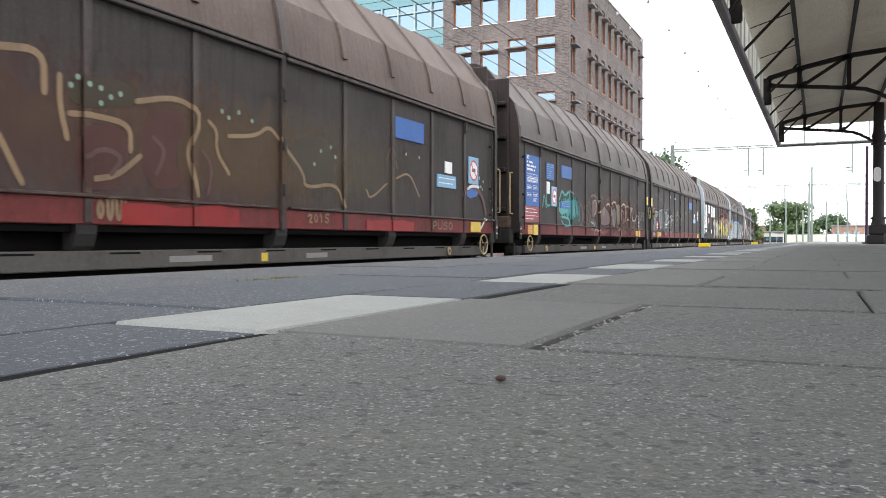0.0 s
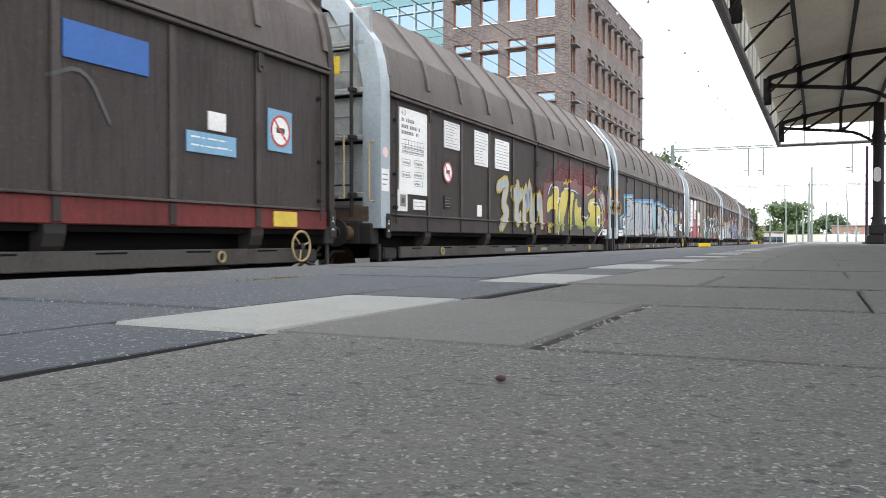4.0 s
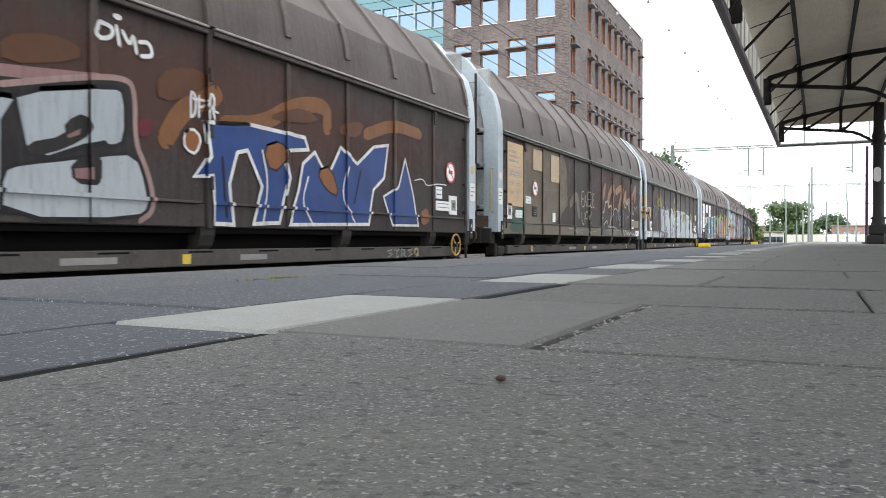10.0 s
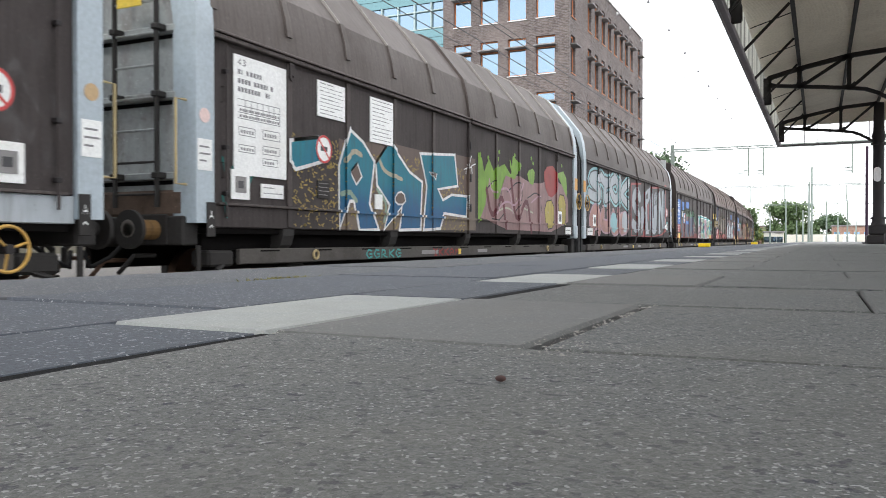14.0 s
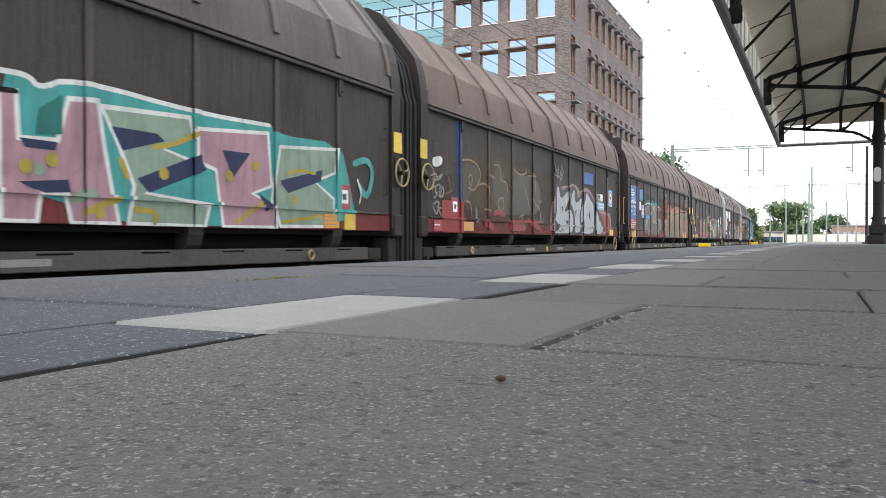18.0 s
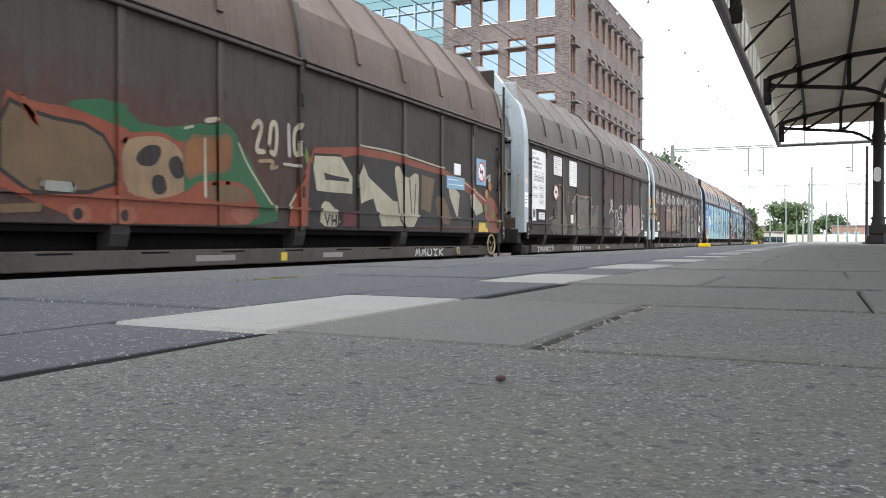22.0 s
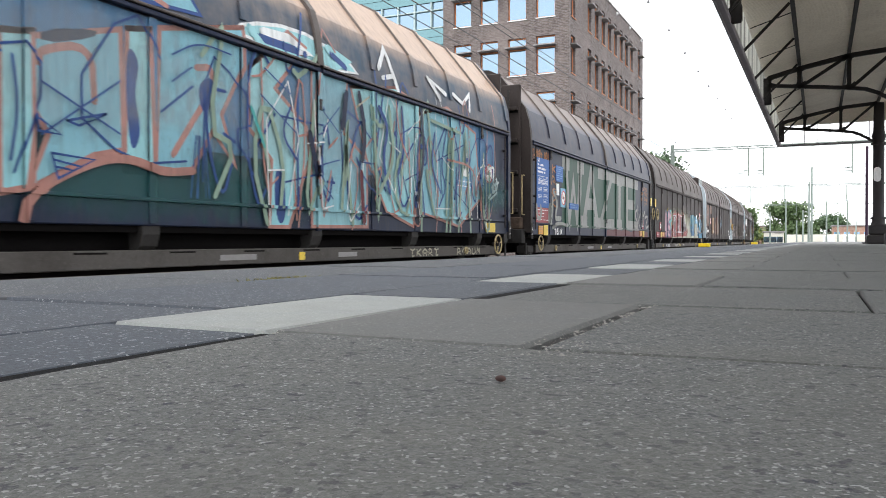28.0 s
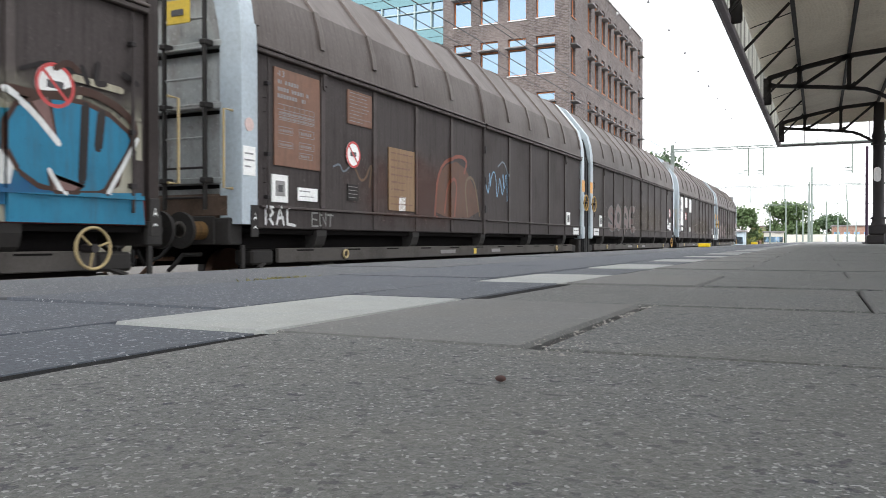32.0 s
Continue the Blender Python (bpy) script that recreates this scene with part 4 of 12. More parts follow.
for x, y, h, arm in ((-0.9, 113, 9.68, 0), (-1.24, 115, 7.9, 0), (-5.27, 150, 7.3, 0.8), (-2.57, 150, 5.5, 0.9), (-1.58, 140, 6.4, 0), (1.1, 150, 6.9, -1.2),
                     (4.28, 150, 7.0, 0), (3.03, 160, 4.4, 0), (5.94, 160, 3.9, 0), (-7.81, 150, 5.2, 0), (-3.55, 150, 3.7, 0), (12.8, 150, 5.0, 0.6), (16.5, 170, 6.0, 0), (12, 90, 7.0, -2.0)):
    build_mast(x, y, h, arm)


# ---- trees and the far side ----
BARK = surf("bark", (0.1, 0.08, 0.06), 0.9, 0, 8, 1, (0.06, 0.05, 0.04), 0.6, 0.6)
LEAVES = []
for nm, c in (("leaf_green", (0.1, 0.16, 0.06)), ("leaf_dark_green", (0.075, 0.125, 0.06)), ("leaf_yellow_green", (0.24, 0.27, 0.08))):
    lm = surf(nm, c, 0.6, 0, 3, 0.5, dark(c, 0.6), 0.6, 0, vary=0.25)
    LEAVES.append(lm)


def build_tree(x, y, h, w, seed, mat_i=0, leaf=0.35, n=2600, z=-1.3, low=0.25):
    rng = random.Random(seed)
    tr = thing("tree", pose(x, y, z), "leafy green tree behind the tracks", "tree", "trees")
    trunk = Shape().tube([(0, 0, 0), (0.1, 0.1, h * 0.25), (-0.1, 0.05, h * 0.5), (0.05, 0, h * 0.8)], [w * 0.05, w * 0.042, w * 0.03, w * 0.012], 8)
    tips = []
    for k in range(16):
        a, zz = rng.uniform(0, 6.28), rng.uniform(low, 0.75) * h
        r = w * 0.5 * rng.uniform(0.55, 1.0) * (1.15 - 0.5 * zz / h)
        tip = Vector((r * math.cos(a), r * math.sin(a), min(h * 0.96, zz + rng.uniform(0.05, 0.3) * h)))
        trunk.tube([(0, 0, zz * 0.85), tuple(tip * 0.5 + Vector((0, 0, zz * 0.45))), tuple(tip)], [w * 0.02, w * 0.013, w * 0.005], 6)
        tips.append(tip)
    tips += [Vector((rng.gauss(0, w * 0.12), rng.gauss(0, w * 0.12), h * rng.uniform(0.75, 0.97))) for _ in range(5)]
    part("trunk", trunk, BARK, tr, soft=True)
    crown = Shape()
    for i in range(n):
        c = rng.choice(tips)
        sd = w * 0.105
        p = c + Vector((rng.gauss(0, sd), rng.gauss(0, sd), rng.gauss(0, sd * 0.75)))
        p.z = max(p.z, h * (low - 0.05))
        d = Vector((rng.gauss(0, 1), rng.gauss(0, 1), rng.gauss(0, 1))).normalized()
        u = d.orthogonal().normalized()
        v = d.cross(u)
        s = leaf * rng.uniform(0.6, 1.3)
        crown.add([p - u * s, p + v * s * 0.6, p + u * s, p - v * s * 0.6], [(0, 1, 2, 3)])
    tagged(part("crown", crown, LEAVES[mat_i], tr), "crown of small green leaves")


build_tree(-15.0, 84, 10.9, 6.0, 1, 1, 0.2, 1900)
build_tree(-17.5, 92, 11.2, 5, 11, 1, 0.22, 1800)
build_tree(-11.4, 138.5, 6.6, 4.6, 2, 0, 0.26, 2600)
build_tree(-6.0, 192, 8.9, 9.6, 3, 0, 0.33, 9500, low=0.06)
build_tree(1.9, 211, 7.2, 7.6, 4, 1, 0.33, 6500, low=0.06)
build_tree(-10.7, 165, 3.6, 3.4, 6, 2, 0.22, 2400, low=0.08)
build_tree(-12.6, 160, 3.0, 2.6, 7, 2, 0.2, 1500, low=0.08)


def build_far_house(x, y, w, d, h, wall, label, roof=None, nwin=3):
    b = thing("far_building", pose(x, y, -1.3), label, "building", "low far buildings")
    part("wall", Shape().slab(-w / 2, w / 2, -d / 2, d / 2, 0, h, 0.02), wall, b)
    part("roof", Shape().slab(-w / 2 - 0.2, w / 2 + 0.2, -d / 2 - 0.2, d / 2 + 0.2, h, h + 0.25, 0.04), roof or LEDGE, b)
    for k in range(nwin):
        u = -w / 2 + w * (k + 0.5) / nwin
        part("window", Shape().slab(u - 0.5, u + 0.5, -d / 2 - 0.05, -d / 2 + 0.02, h * 0.4, h * 0.75, 0.02), GLASS, b)


PALE_WALL = surf("pale_rendered_wall", (0.75, 0.72, 0.64), 0.8, 0, 8, 0.5, (0.55, 0.52, 0.45), 0.5, 0.1)
FAR_BRICK = brickwork("red_far_brick", (0.33, 0.17, 0.12), (0.45, 0.27, 0.2), (0.5, 0.47, 0.42))
build_far_house(-7.3, 152, 3.1, 4, 2.9, PALE_WALL, "low cream-coloured shed beside the line")
build_far_house(6.4, 172, 8.4, 6, 4.2, FAR_BRICK, "low red brick building with a white lower wall", None, 5)
build_far_house(-12.2, 190, 3.0, 6, 4.6, FAR_BRICK, "red brick house far behind the trees")
build_far_house(-9.6, 112, 1.6, 1.6, 2.6, surf("pale_blue_kiosk_paint", (0.5, 0.6, 0.66), 0.5, 0, 8, 1, (0.4, 0.45, 0.48), 0.4, 0.1), "small pale blue cabin beside the track", None, 1)
wl = thing("boundary_wall", pose(0, 0, 0), "long low white boundary wall beyond the platform", "wall", kind="structure")
fence = Shape().slab(-5.6, 16, 165, 165.15, -1.3, 1.35, 0.02)
part("fence_run", fence, PALE_WALL, wl, "white boarded fence")
part("wall_run", Shape().slab(-30, 60, 196, 196.3, -1.3, 1.4, 0.03), PALE_WALL, wl)
part("wall_cap", Shape().slab(-30, 60, 195.9, 196.4, 1.4, 1.5, 0.02), LEDGE, wl)


def build_van(x, y, color, name):
    v = thing("van", pose(x, y, -0.9, 0, 0, 90), "white delivery van parked beyond the tracks", "van", "parked vans")
    prof = [(-2.4, 0.35), (2.2, 0.35), (2.45, 0.6), (2.4, 1.05), (1.75, 1.2), (1.2, 1.95), (-2.3, 2.05), (-2.45, 1.9)]
    sh = Shape()
    sh.extrude(prof, -0.95, 0.95)
    part("body", sh, color, v)
    part("windscreen", Shape().add([(1.8, -0.85, 1.22), (1.8, 0.85, 1.22), (1.24, 0.8, 1.93), (1.24, -0.8, 1.93)], [(0, 1, 2, 3)]), GLASS, v)
    for wx in (-1.5, 1.5):
        for wy in (-0.9, 0.9):
            part("wheel", Shape().disc((wx, wy, 0.33), "y", 0, 0.33, 0.2, 16), RUBBER, v)


VAN_WHITE = surf("van_white", (0.8, 0.8, 0.8), 0.3, 0, 20, 1, (0.7, 0.7, 0.7), 0.3, 0)
for x, y in ((1.6, 158), (4.8, 160), (-13.5, 160)):
    build_van(x, y, VAN_WHITE, "van")


# ---- covered wagons ----
HALF = 7.475                      # half the length of a unit's side
SIDE = 1.45                       # half its width
PITCH = {"dark": 16.47, "grey": 16.55}
POSTS = (1.49, 2.95, 4.40, 5.87, 9.0, 10.47, 11.94, 13.4)
UP = 0.8                          # rail to platform level


def roof_line(grow=0.0, n=0):
    """Half profile of the roof from the eave to the crest, (x, z) above the rail."""
    pts = [(1.43, 3.38), (1.40, 3.62), (1.365, 3.86), (1.28, 4.16), (1.06, 4.44), (0.83, 4.73), (0.61, 5.0), (0.34, 5.14), (0.0, 5.18)]
    out = []
    for i, (x, z) in enumerate(pts):
        a, b2 = pts[max(i - 1, 0)], pts[min(i + 1, len(pts) - 1)]
        t = Vector((b2[0] - a[0], b2[1] - a[1])).normalized()
        out.append((x + t.y * grow, z - t.x * grow))
    out[-1] = (0.0, out[-1][1])
    return out


def shell(sh, y0, y1, grow0, grow1, start=0):
    """A strip of the roof from side to side between y0 and y1."""
    a, b2 = roof_line(grow1)[start:], roof_line(grow0)[start:]
    outer = a + [(-x, z) for x, z in reversed(a[:-1])]
    inner = b2 + [(-x, z) for x, z in reversed(b2[:-1])]
    n = len(outer)
    vs = [(x, y0, z) for x, z in outer] + [(x, y1, z) for x, z in outer] + [(x, y0, z) for x, z in inner] + [(x, y1, z) for x, z in inner]
    fs = []
    for i in range(n - 1):
        fs += [(i, i + 1, n + i + 1, n + i), (2 * n + i, 3 * n + i, 3 * n + i + 1, 2 * n + i + 1),
               (i, 2 * n + i, 2 * n + i + 1, i + 1), (n + i, n + i + 1, 3 * n + i + 1, 3 * n + i)]
    fs += [(0, n, 3 * n, 2 * n), (n - 1, 3 * n - 1, 4 * n - 1, 2 * n - 1)]
    return sh.add(vs, fs)


def arch(sh, y0, y1, deep):
    """An end frame: two corner posts joined by the roof's curve."""
    o = [(SIDE, 1.12)] + [(SIDE, 3.3)] + roof_line(0.03)[1:]
    o = o + [(-x, z) for x, z in reversed(o[:-1])]
    i_ = [(SIDE - deep, 1.12), (SIDE - deep, 3.3)] + [(x * 0.8, z - 0.3) for x, z in roof_line(0.0)[1:]]
    i_ = i_ + [(-x, z) for x, z in reversed(i_[:-1])]
    n = len(o)
    vs = [(x, y, z) for y in (y0, y1) for x, z in o] + [(x, y, z) for y in (y0, y1) for x, z in i_]
    fs = []
    for k in range(n - 1):
        fs += [(k, k + 1, n + k + 1, n + k), (2 * n + k, 3 * n + k, 3 * n + k + 1, 2 * n + k + 1),
               (k, 2 * n + k, 2 * n + k + 1, k + 1), (n + k, n + k + 1, 3 * n + k + 1, 3 * n + k)]
    fs += [(0, n, 3 * n, 2 * n), (n - 1, 3 * n - 1, 4 * n - 1, 2 * n - 1)]
    return sh.add(vs, fs)


def handwheel(parent, x, y, z, r, material, dark_hub=IRON):
    hw = part("handwheel", Shape().ring((x, y, z), "x", r, 0.016, 28, 8), material, parent, "round brake handwheel", soft=True)
    for a in (0.3, 2.4, 4.5):
        part("spoke", Shape().tube([(x, y, z), (x, y + r * math.cos(a), z + r * math.sin(a))], 0.012, 6), material, hw)
    part("hub", Shape().disc((x - 0.05, y, z), "x", 0, 0.045, 0.16, 12), dark_hub, hw)


def unit_prototype(kind, lead):
    """One half of an articulated wagon. lead: its buffers are at the -y end, else at the +y end."""
    grey = kind == "grey"
    end_m = END_GREY if grey else END_BROWN
    body_m = BROWN
    wall_m = END_DIRTY if grey else END_BROWN
    u = thing("covered_wagon", pose(0, -500, 0), "brown covered bogie-less freight wagon with a hooped sliding roof", "freight wagon", "train wagons")
    g = -1.0 if lead else 1.0                       # the buffer end's side

    def Y(a):
        return g * (HALF - a)

    for s in (1, -1):
        for half in (-1, 1):
            y0, y1 = (-HALF, -0.05) if half < 0 else (0.05, HALF)
            p = part("sliding_wall", Shape().slab(s * 1.34, s * 1.40, y0, y1, 1.34, 3.34, 0.01), body_m, u)
            part("lower_sill", Shape().slab(s * 1.34, s * 1.412, y0, y1, 1.07, 1.335, 0.012), body_m, p)
            part("lower_rail", Shape().slab(s * 1.36, s * 1.445, y0 + 0.1, y1 - 0.1, 1.337, 1.368, 0.006), POST_BROWN, p)
            part("eave_rail", Shape().slab(s * 1.36, s * 1.475, y0, y1, 3.285, 3.345, 0.012), POST_BROWN, p)
            part("eave_drip", Shape().slab(s * 1.38, s * 1.49, y0, y1, 3.352, 3.385, 0.008), ROOF_BROWN, p)
            if s > 0:
                for q in POSTS:
                    yy = q - HALF
                    if (yy < 0) == (half < 0):
                        part("post", Shape().slab(1.40, 1.432, yy - 0.05, yy + 0.05, 1.372, 3.28, 0.008), POST_BROWN, p)
                        rv = Shape()
                        rv.slab(1.412, 1.43, yy - 0.05, yy + 0.05, 1.09, 1.33, 0.006)
                        part("sill_rib", rv, body_m, p)
                e = y0 if half < 0 else y1
                for zz in (2.65, 1.75):
                    yy = e + (0.18 if half < 0 else -0.18)
                    part("grip", Shape().tube([(1.40, yy, zz - 0.09), (1.45, yy, zz - 0.09), (1.45, yy, zz + 0.09), (1.40, yy, zz + 0.09)], 0.008, 6), body_m, p)
                for q in (1.49, 13.4):
                    yy = q - HALF
                    if (yy < 0) == (half < 0):
                        part("lifting_lug", Shape().extrude([(1.44, 3.28), (1.46, 3.28), (1.46, 3.12), (1.44, 3.12)], yy - 0.035, yy + 0.06)
                             .disc((1.45, yy + 0.02, 3.1), "x", 0.02, 0.06, 0.025, 12), body_m, p)
    part("middle_post", Shape().slab(1.33, 1.45, -0.045, 0.045, 1.05, 3.36, 0.01), body_m, u)
    part("middle_post", Shape().slab(-1.45, -1.33, -0.045, 0.045, 1.05, 3.36, 0.01), body_m, u)
    lt = Shape()
    for zz in (1.5, 2.1, 2.75):
        lt.slab(1.45, 1.475, -0.03, 0.03, zz, zz + 0.16, 0.006)
    part("latch", lt, IRON, u)
    # roof of two sliding covers with hoops
    for y0, y1, gr in ((-HALF, -0.03, 0.0), (0.03, HALF, 0.0)):
        rf = part("roof_cover", shell(Shape(), y0, y1, -0.03, gr), ROOF_BROWN, u, "brown ribbed roof cover")
        smooth(rf.data, 15)
        for q in (0.02, *POSTS, 14.9):
            yy = q - HALF
            if (yy < 0) == (y0 < 0):
                hp = shell(Shape(), yy - 0.05, yy + 0.06, 0.0, 0.032, 1)
                flat = len(hp.f)
                # narrow edge strip that carries the painted highlight
                shell(hp, yy - 0.062, yy - 0.046, 0.0, 0.036, 3)
                hp = part("roof_hoop", hp, HOOP_BROWN, rf, "flat steel hoop with a highlight coloured on its edge")
                hp.data.materials.append(ROOF_EDGE)
                for k, pg in enumerate(hp.data.polygons):
                    pg.material_index = 1 if k >= flat else 0
                smooth(hp.data, 15)
    smooth(part("roof_joint", shell(Shape(), -0.07, 0.07, 0.0, 0.05), ROOF_BROWN, u).data, 15)
    # ends
    for sgn in (g, -g):
        y0, y1 = sgn * HALF, sgn * (HALF + ((0.3 if grey else 0.14) if sgn == g else 0.3))
        fr = part("end_frame", arch(Shape(), min(y0, y1) + 0.003, max(y0, y1), 0.34), end_m, u, "light grey end frame" if grey else "dark brown end frame")
    ye = Y(-0.2)
    wall = part("end_wall", Shape().slab(-1.2, 1.2, ye, Y(-0.12), 1.15, 4.75, 0.02), wall_m, u)
    for zz in (1.62, 2.55, 3.32, 4.1):
        part("end_rib", Shape().slab(-1.15, 1.15, Y(-0.2), Y(-0.3), zz, zz + 0.09, 0.015), wall_m, wall)
    for px in (-0.2, -0.85):
        part("end_post", Shape().slab(px - 0.04, px + 0.04, Y(-0.2), Y(-0.33), 1.5, 4.6, 0.012), wall_m, wall)
    # thin black strips on the wall draw the shade under each rib
    for zz in (1.62, 2.55, 3.32, 4.1):
        part("rib_gap", Shape().box(-1.15, 1.15, min(Y(-0.2), Y(-0.205)), max(Y(-0.2), Y(-0.205)), zz - 0.05, zz - 0.002), BLACK, wall)
    lad = part("ladder", Shape().tube([(0.3, Y(-0.4), 1.3), (0.3, Y(-0.4), 4.6)], 0.03, 6).tube([(0.96, Y(-0.4), 1.3), (0.96, Y(-0.4), 4.6)], 0.03, 6), UNDER, u, "steel end ladder")
    for k in range(9):
        part("rung", Shape().tube([(0.3, Y(-0.4), 1.45 + 0.37 * k), (0.96, Y(-0.4), 1.45 + 0.37 * k)], 0.015, 6), END_DIRTY if grey and k > 1 else UNDER, lad)
    for zz in (1.62, 2.55, 3.32):
        for q in (0.22, 0.88):
            part("bracket", Shape().slab(q + 0.03, q + 0.13, Y(-0.28), Y(-0.45), zz + 0.01, zz + 0.08, 0.012), UNDER, lad)
    for sx in (1, -1):
        part("grab_rail", Shape().tube([(sx * 1.36, Y(-0.36), 1.55), (sx * 1.36, Y(-0.52), 1.55), (sx * 1.36, Y(-0.52), 2.5), (sx * 1.36, Y(-0.36), 2.5)], 0.017, 8), BRASSY, u)
    part("warning_plate", Shape().slab(0.38, 0.76, Y(-0.44), Y(-0.425), 3.62, 3.92, 0.005), YELLOW, u, "yellow warning plate")
    part("plate_mark", Shape().slab(0.46, 0.66, Y(-0.446), Y(-0.4405), 3.72, 3.8, 0.002), INK, u)
    # buffer beam, buffers, hook, steps
    part("buffer_beam", Shape().slab(-1.3, 1.3, Y(-0.1), Y(-0.35), 0.86, 1.2, 0.02), UNDER, u)
    for sx in (0.875, -0.875):
        bf = part("buffer", Shape().disc((sx, Y(-0.45), 1.04), "y", 0, 0.115, 0.3, 18), BUFFER_OCHRE if grey else UNDER, u)
        part("buffer_head", Shape().disc((sx, Y(-0.72), 1.04), "y", 0, 0.22, 0.05, 28).disc((sx, Y(-0.6), 1.04), "y", 0, 0.075, 0.3, 14), UNDER, bf)
        part("grease", Shape().disc((sx, Y(-0.748), 1.05), "y", 0, 0.1, 0.004, 18), STEEL, bf, "pale greasy patch")
    part("coupling", Shape().tube([(0, Y(-0.3), 0.98), (0, Y(-0.7), 0.95), (0, Y(-0.86), 0.82), (0, Y(-0.86), 0.6)], 0.04, 8), UNDER, u)
    part("brake_hose", Shape().tube([(0.35, Y(-0.3), 0.9), (0.38, Y(-0.55), 0.72), (0.36, Y(-0.8), 0.62), (0.3, Y(-0.86), 0.8)], 0.025, 8), RUBBER, u)
    for sx in (1, -1):
        part("step", Shape().slab(sx * 1.12, sx * 1.36, Y(-0.02), Y(-0.24), 0.44, 0.47, 0.008), UNDER, u)
        part("step_hanger", Shape().slab(sx * 1.3, sx * 1.34, Y(-0.1), Y(-0.16), 0.471, 0.86, 0.006), UNDER, u)
    for k, (hx, hz) in enumerate(((0.62, 0.74), (-0.5, 0.7), (0.15, 0.68))):
        part("air_pipe", Shape().tube([(hx, Y(-0.1), hz), (hx, Y(-0.42), hz), (hx - 0.08, Y(-0.5), hz - 0.14), (hx - 0.2, Y(-0.46), hz - 0.2)], 0.028, 7), RUST if k else UNDER, u)
    part("draw_gear", Shape().slab(-0.22, 0.22, Y(-0.1), Y(-0.5), 0.84, 1.16, 0.04), UNDER, u)
    part("end_sill", Shape().slab(-1.25, 1.25, Y(-0.08), Y(-0.3), 1.2, 1.5, 0.03), END_RUSTY, u)
    for sx in (0.875, -0.875):
        part("buffer_flange", Shape().slab(sx - 0.2, sx + 0.2, Y(-0.34), Y(-0.37), 0.86, 1.22, 0.02), UNDER, u)
    fy = Y(-0.07)
    ft = part("foot_plate", Shape().slab(1.452, 1.47, fy - 0.07, fy + 0.07, 0.96, 1.36, 0.006), UNDER, u)
    vs, fs = [], []
    for ln in (((-0.03, 0.0), (0.0, 0.09), (0.03, 0.0)), ((-0.018, 0.03), (0.018, 0.03)), ((-0.03, -0.1), (0.0, -0.075), (0.03, -0.1))):
        for p, q in zip(ln, ln[1:]):
            vs0 = len(vs)
            vs += [(1.4705, fy + p[0], 1.16 + p[1]), (1.4705, fy + q[0], 1.16 + q[1]), (1.4705, fy + q[0], 1.16 + q[1] + 0.016), (1.4705, fy + p[0], 1.16 + p[1] + 0.016)]
            fs.append((vs0, vs0 + 1, vs0 + 2, vs0 + 3))
    part("foot_mark", Shape().add(vs, fs), WHITE, ft, "white stencilled mark")
    part("foot_board", Shape().slab(1.05, 1.4, Y(-0.1), Y(-0.42), 0.36, 0.4, 0.008), RUST, u, "rusty foot board")
    # locking rods near the buffer end, plates on its corner post
    yr = Y(0.21)
    rod = part("locking_rod", Shape().tube([(1.455, yr, 1.2), (1.455, yr, 3.25)], 0.016, 7), body_m, u)
    for zz in (1.45, 2.0, 2.9):
        part("rod_guide", Shape().slab(1.40, 1.475, yr - 0.03, yr + 0.03, zz, zz + 0.05, 0.006), IRON, rod)
    if grey:
        yp = Y(-0.16)
        part("post_disc", Shape().disc((1.453, yp, 2.35), "x", 0, 0.085, 0.006, 20), TAN if not lead else FADED_PINK, u, "small round plate")
        part("post_plate", Shape().slab(1.4505, 1.456, yp - 0.12, yp + 0.12, 1.72, 2.08, 0.002), WHITE, u, "white plate with fine print")
        part("post_print", Shape().box(1.4565, 1.457, yp - 0.09, yp + 0.07, 1.98, 2.0).box(1.4565, 1.457, yp - 0.09, yp + 0.09, 1.9, 1.92).box(1.4565, 1.457, yp - 0.09, yp + 0.02, 1.82, 1.84), FINE_INK, u)
    # joint side: bellows and handwheels
    yb0, yb1 = Y(2 * HALF + 0.303), Y(2 * HALF + 0.66)
    for k in range(4):
        a, b2 = Y(2 * HALF + 0.31 + 0.09 * k), Y(2 * HALF + 0.31 + 0.09 * (k + 1) - 0.012)
        w = 0.95 + 0.025 * (k % 2)
        prof = [(1.45 * w, 0.55)] + [(1.45 * w, 3.3)] + [(x * w, z - 0.16) for x, z in roof_line()[1:]]
        prof = prof + [(-x, z) for x, z in reversed(prof[:-1])]
        part("bellows_fold", Shape().extrude(prof, min(a, b2), max(a, b2)), RUBBER, u, "black rubber bellows between the halves")
    hy = Y(2 * HALF + 0.2)
    ow = OCHRE if grey else BRASSY
    handwheel(u, 1.54, hy, 2.05, 0.23, ow)
    part("wheel_recess", Shape().slab(1.452, 1.462, hy - 0.11, hy + 0.11, 1.82, 2.3, 0.02), UNDER if not grey else END_GREY, u)
    part("orange_patch", Shape().slab(1.451, 1.456, hy - 0.135, hy + 0.135, 2.38, 2.72, 0.001), ORANGE if grey else YELLOW, u)
    part("foot_box", Shape().slab(1.2, 1.47, hy - 0.15, hy + 0.15, 0.98, 1.36, 0.03), end_m, u)
    part("lower_box", Shape().slab(1.05, 1.36, hy - 0.14, hy + 0.14, 0.55, 0.975, 0.02), UNDER, u)
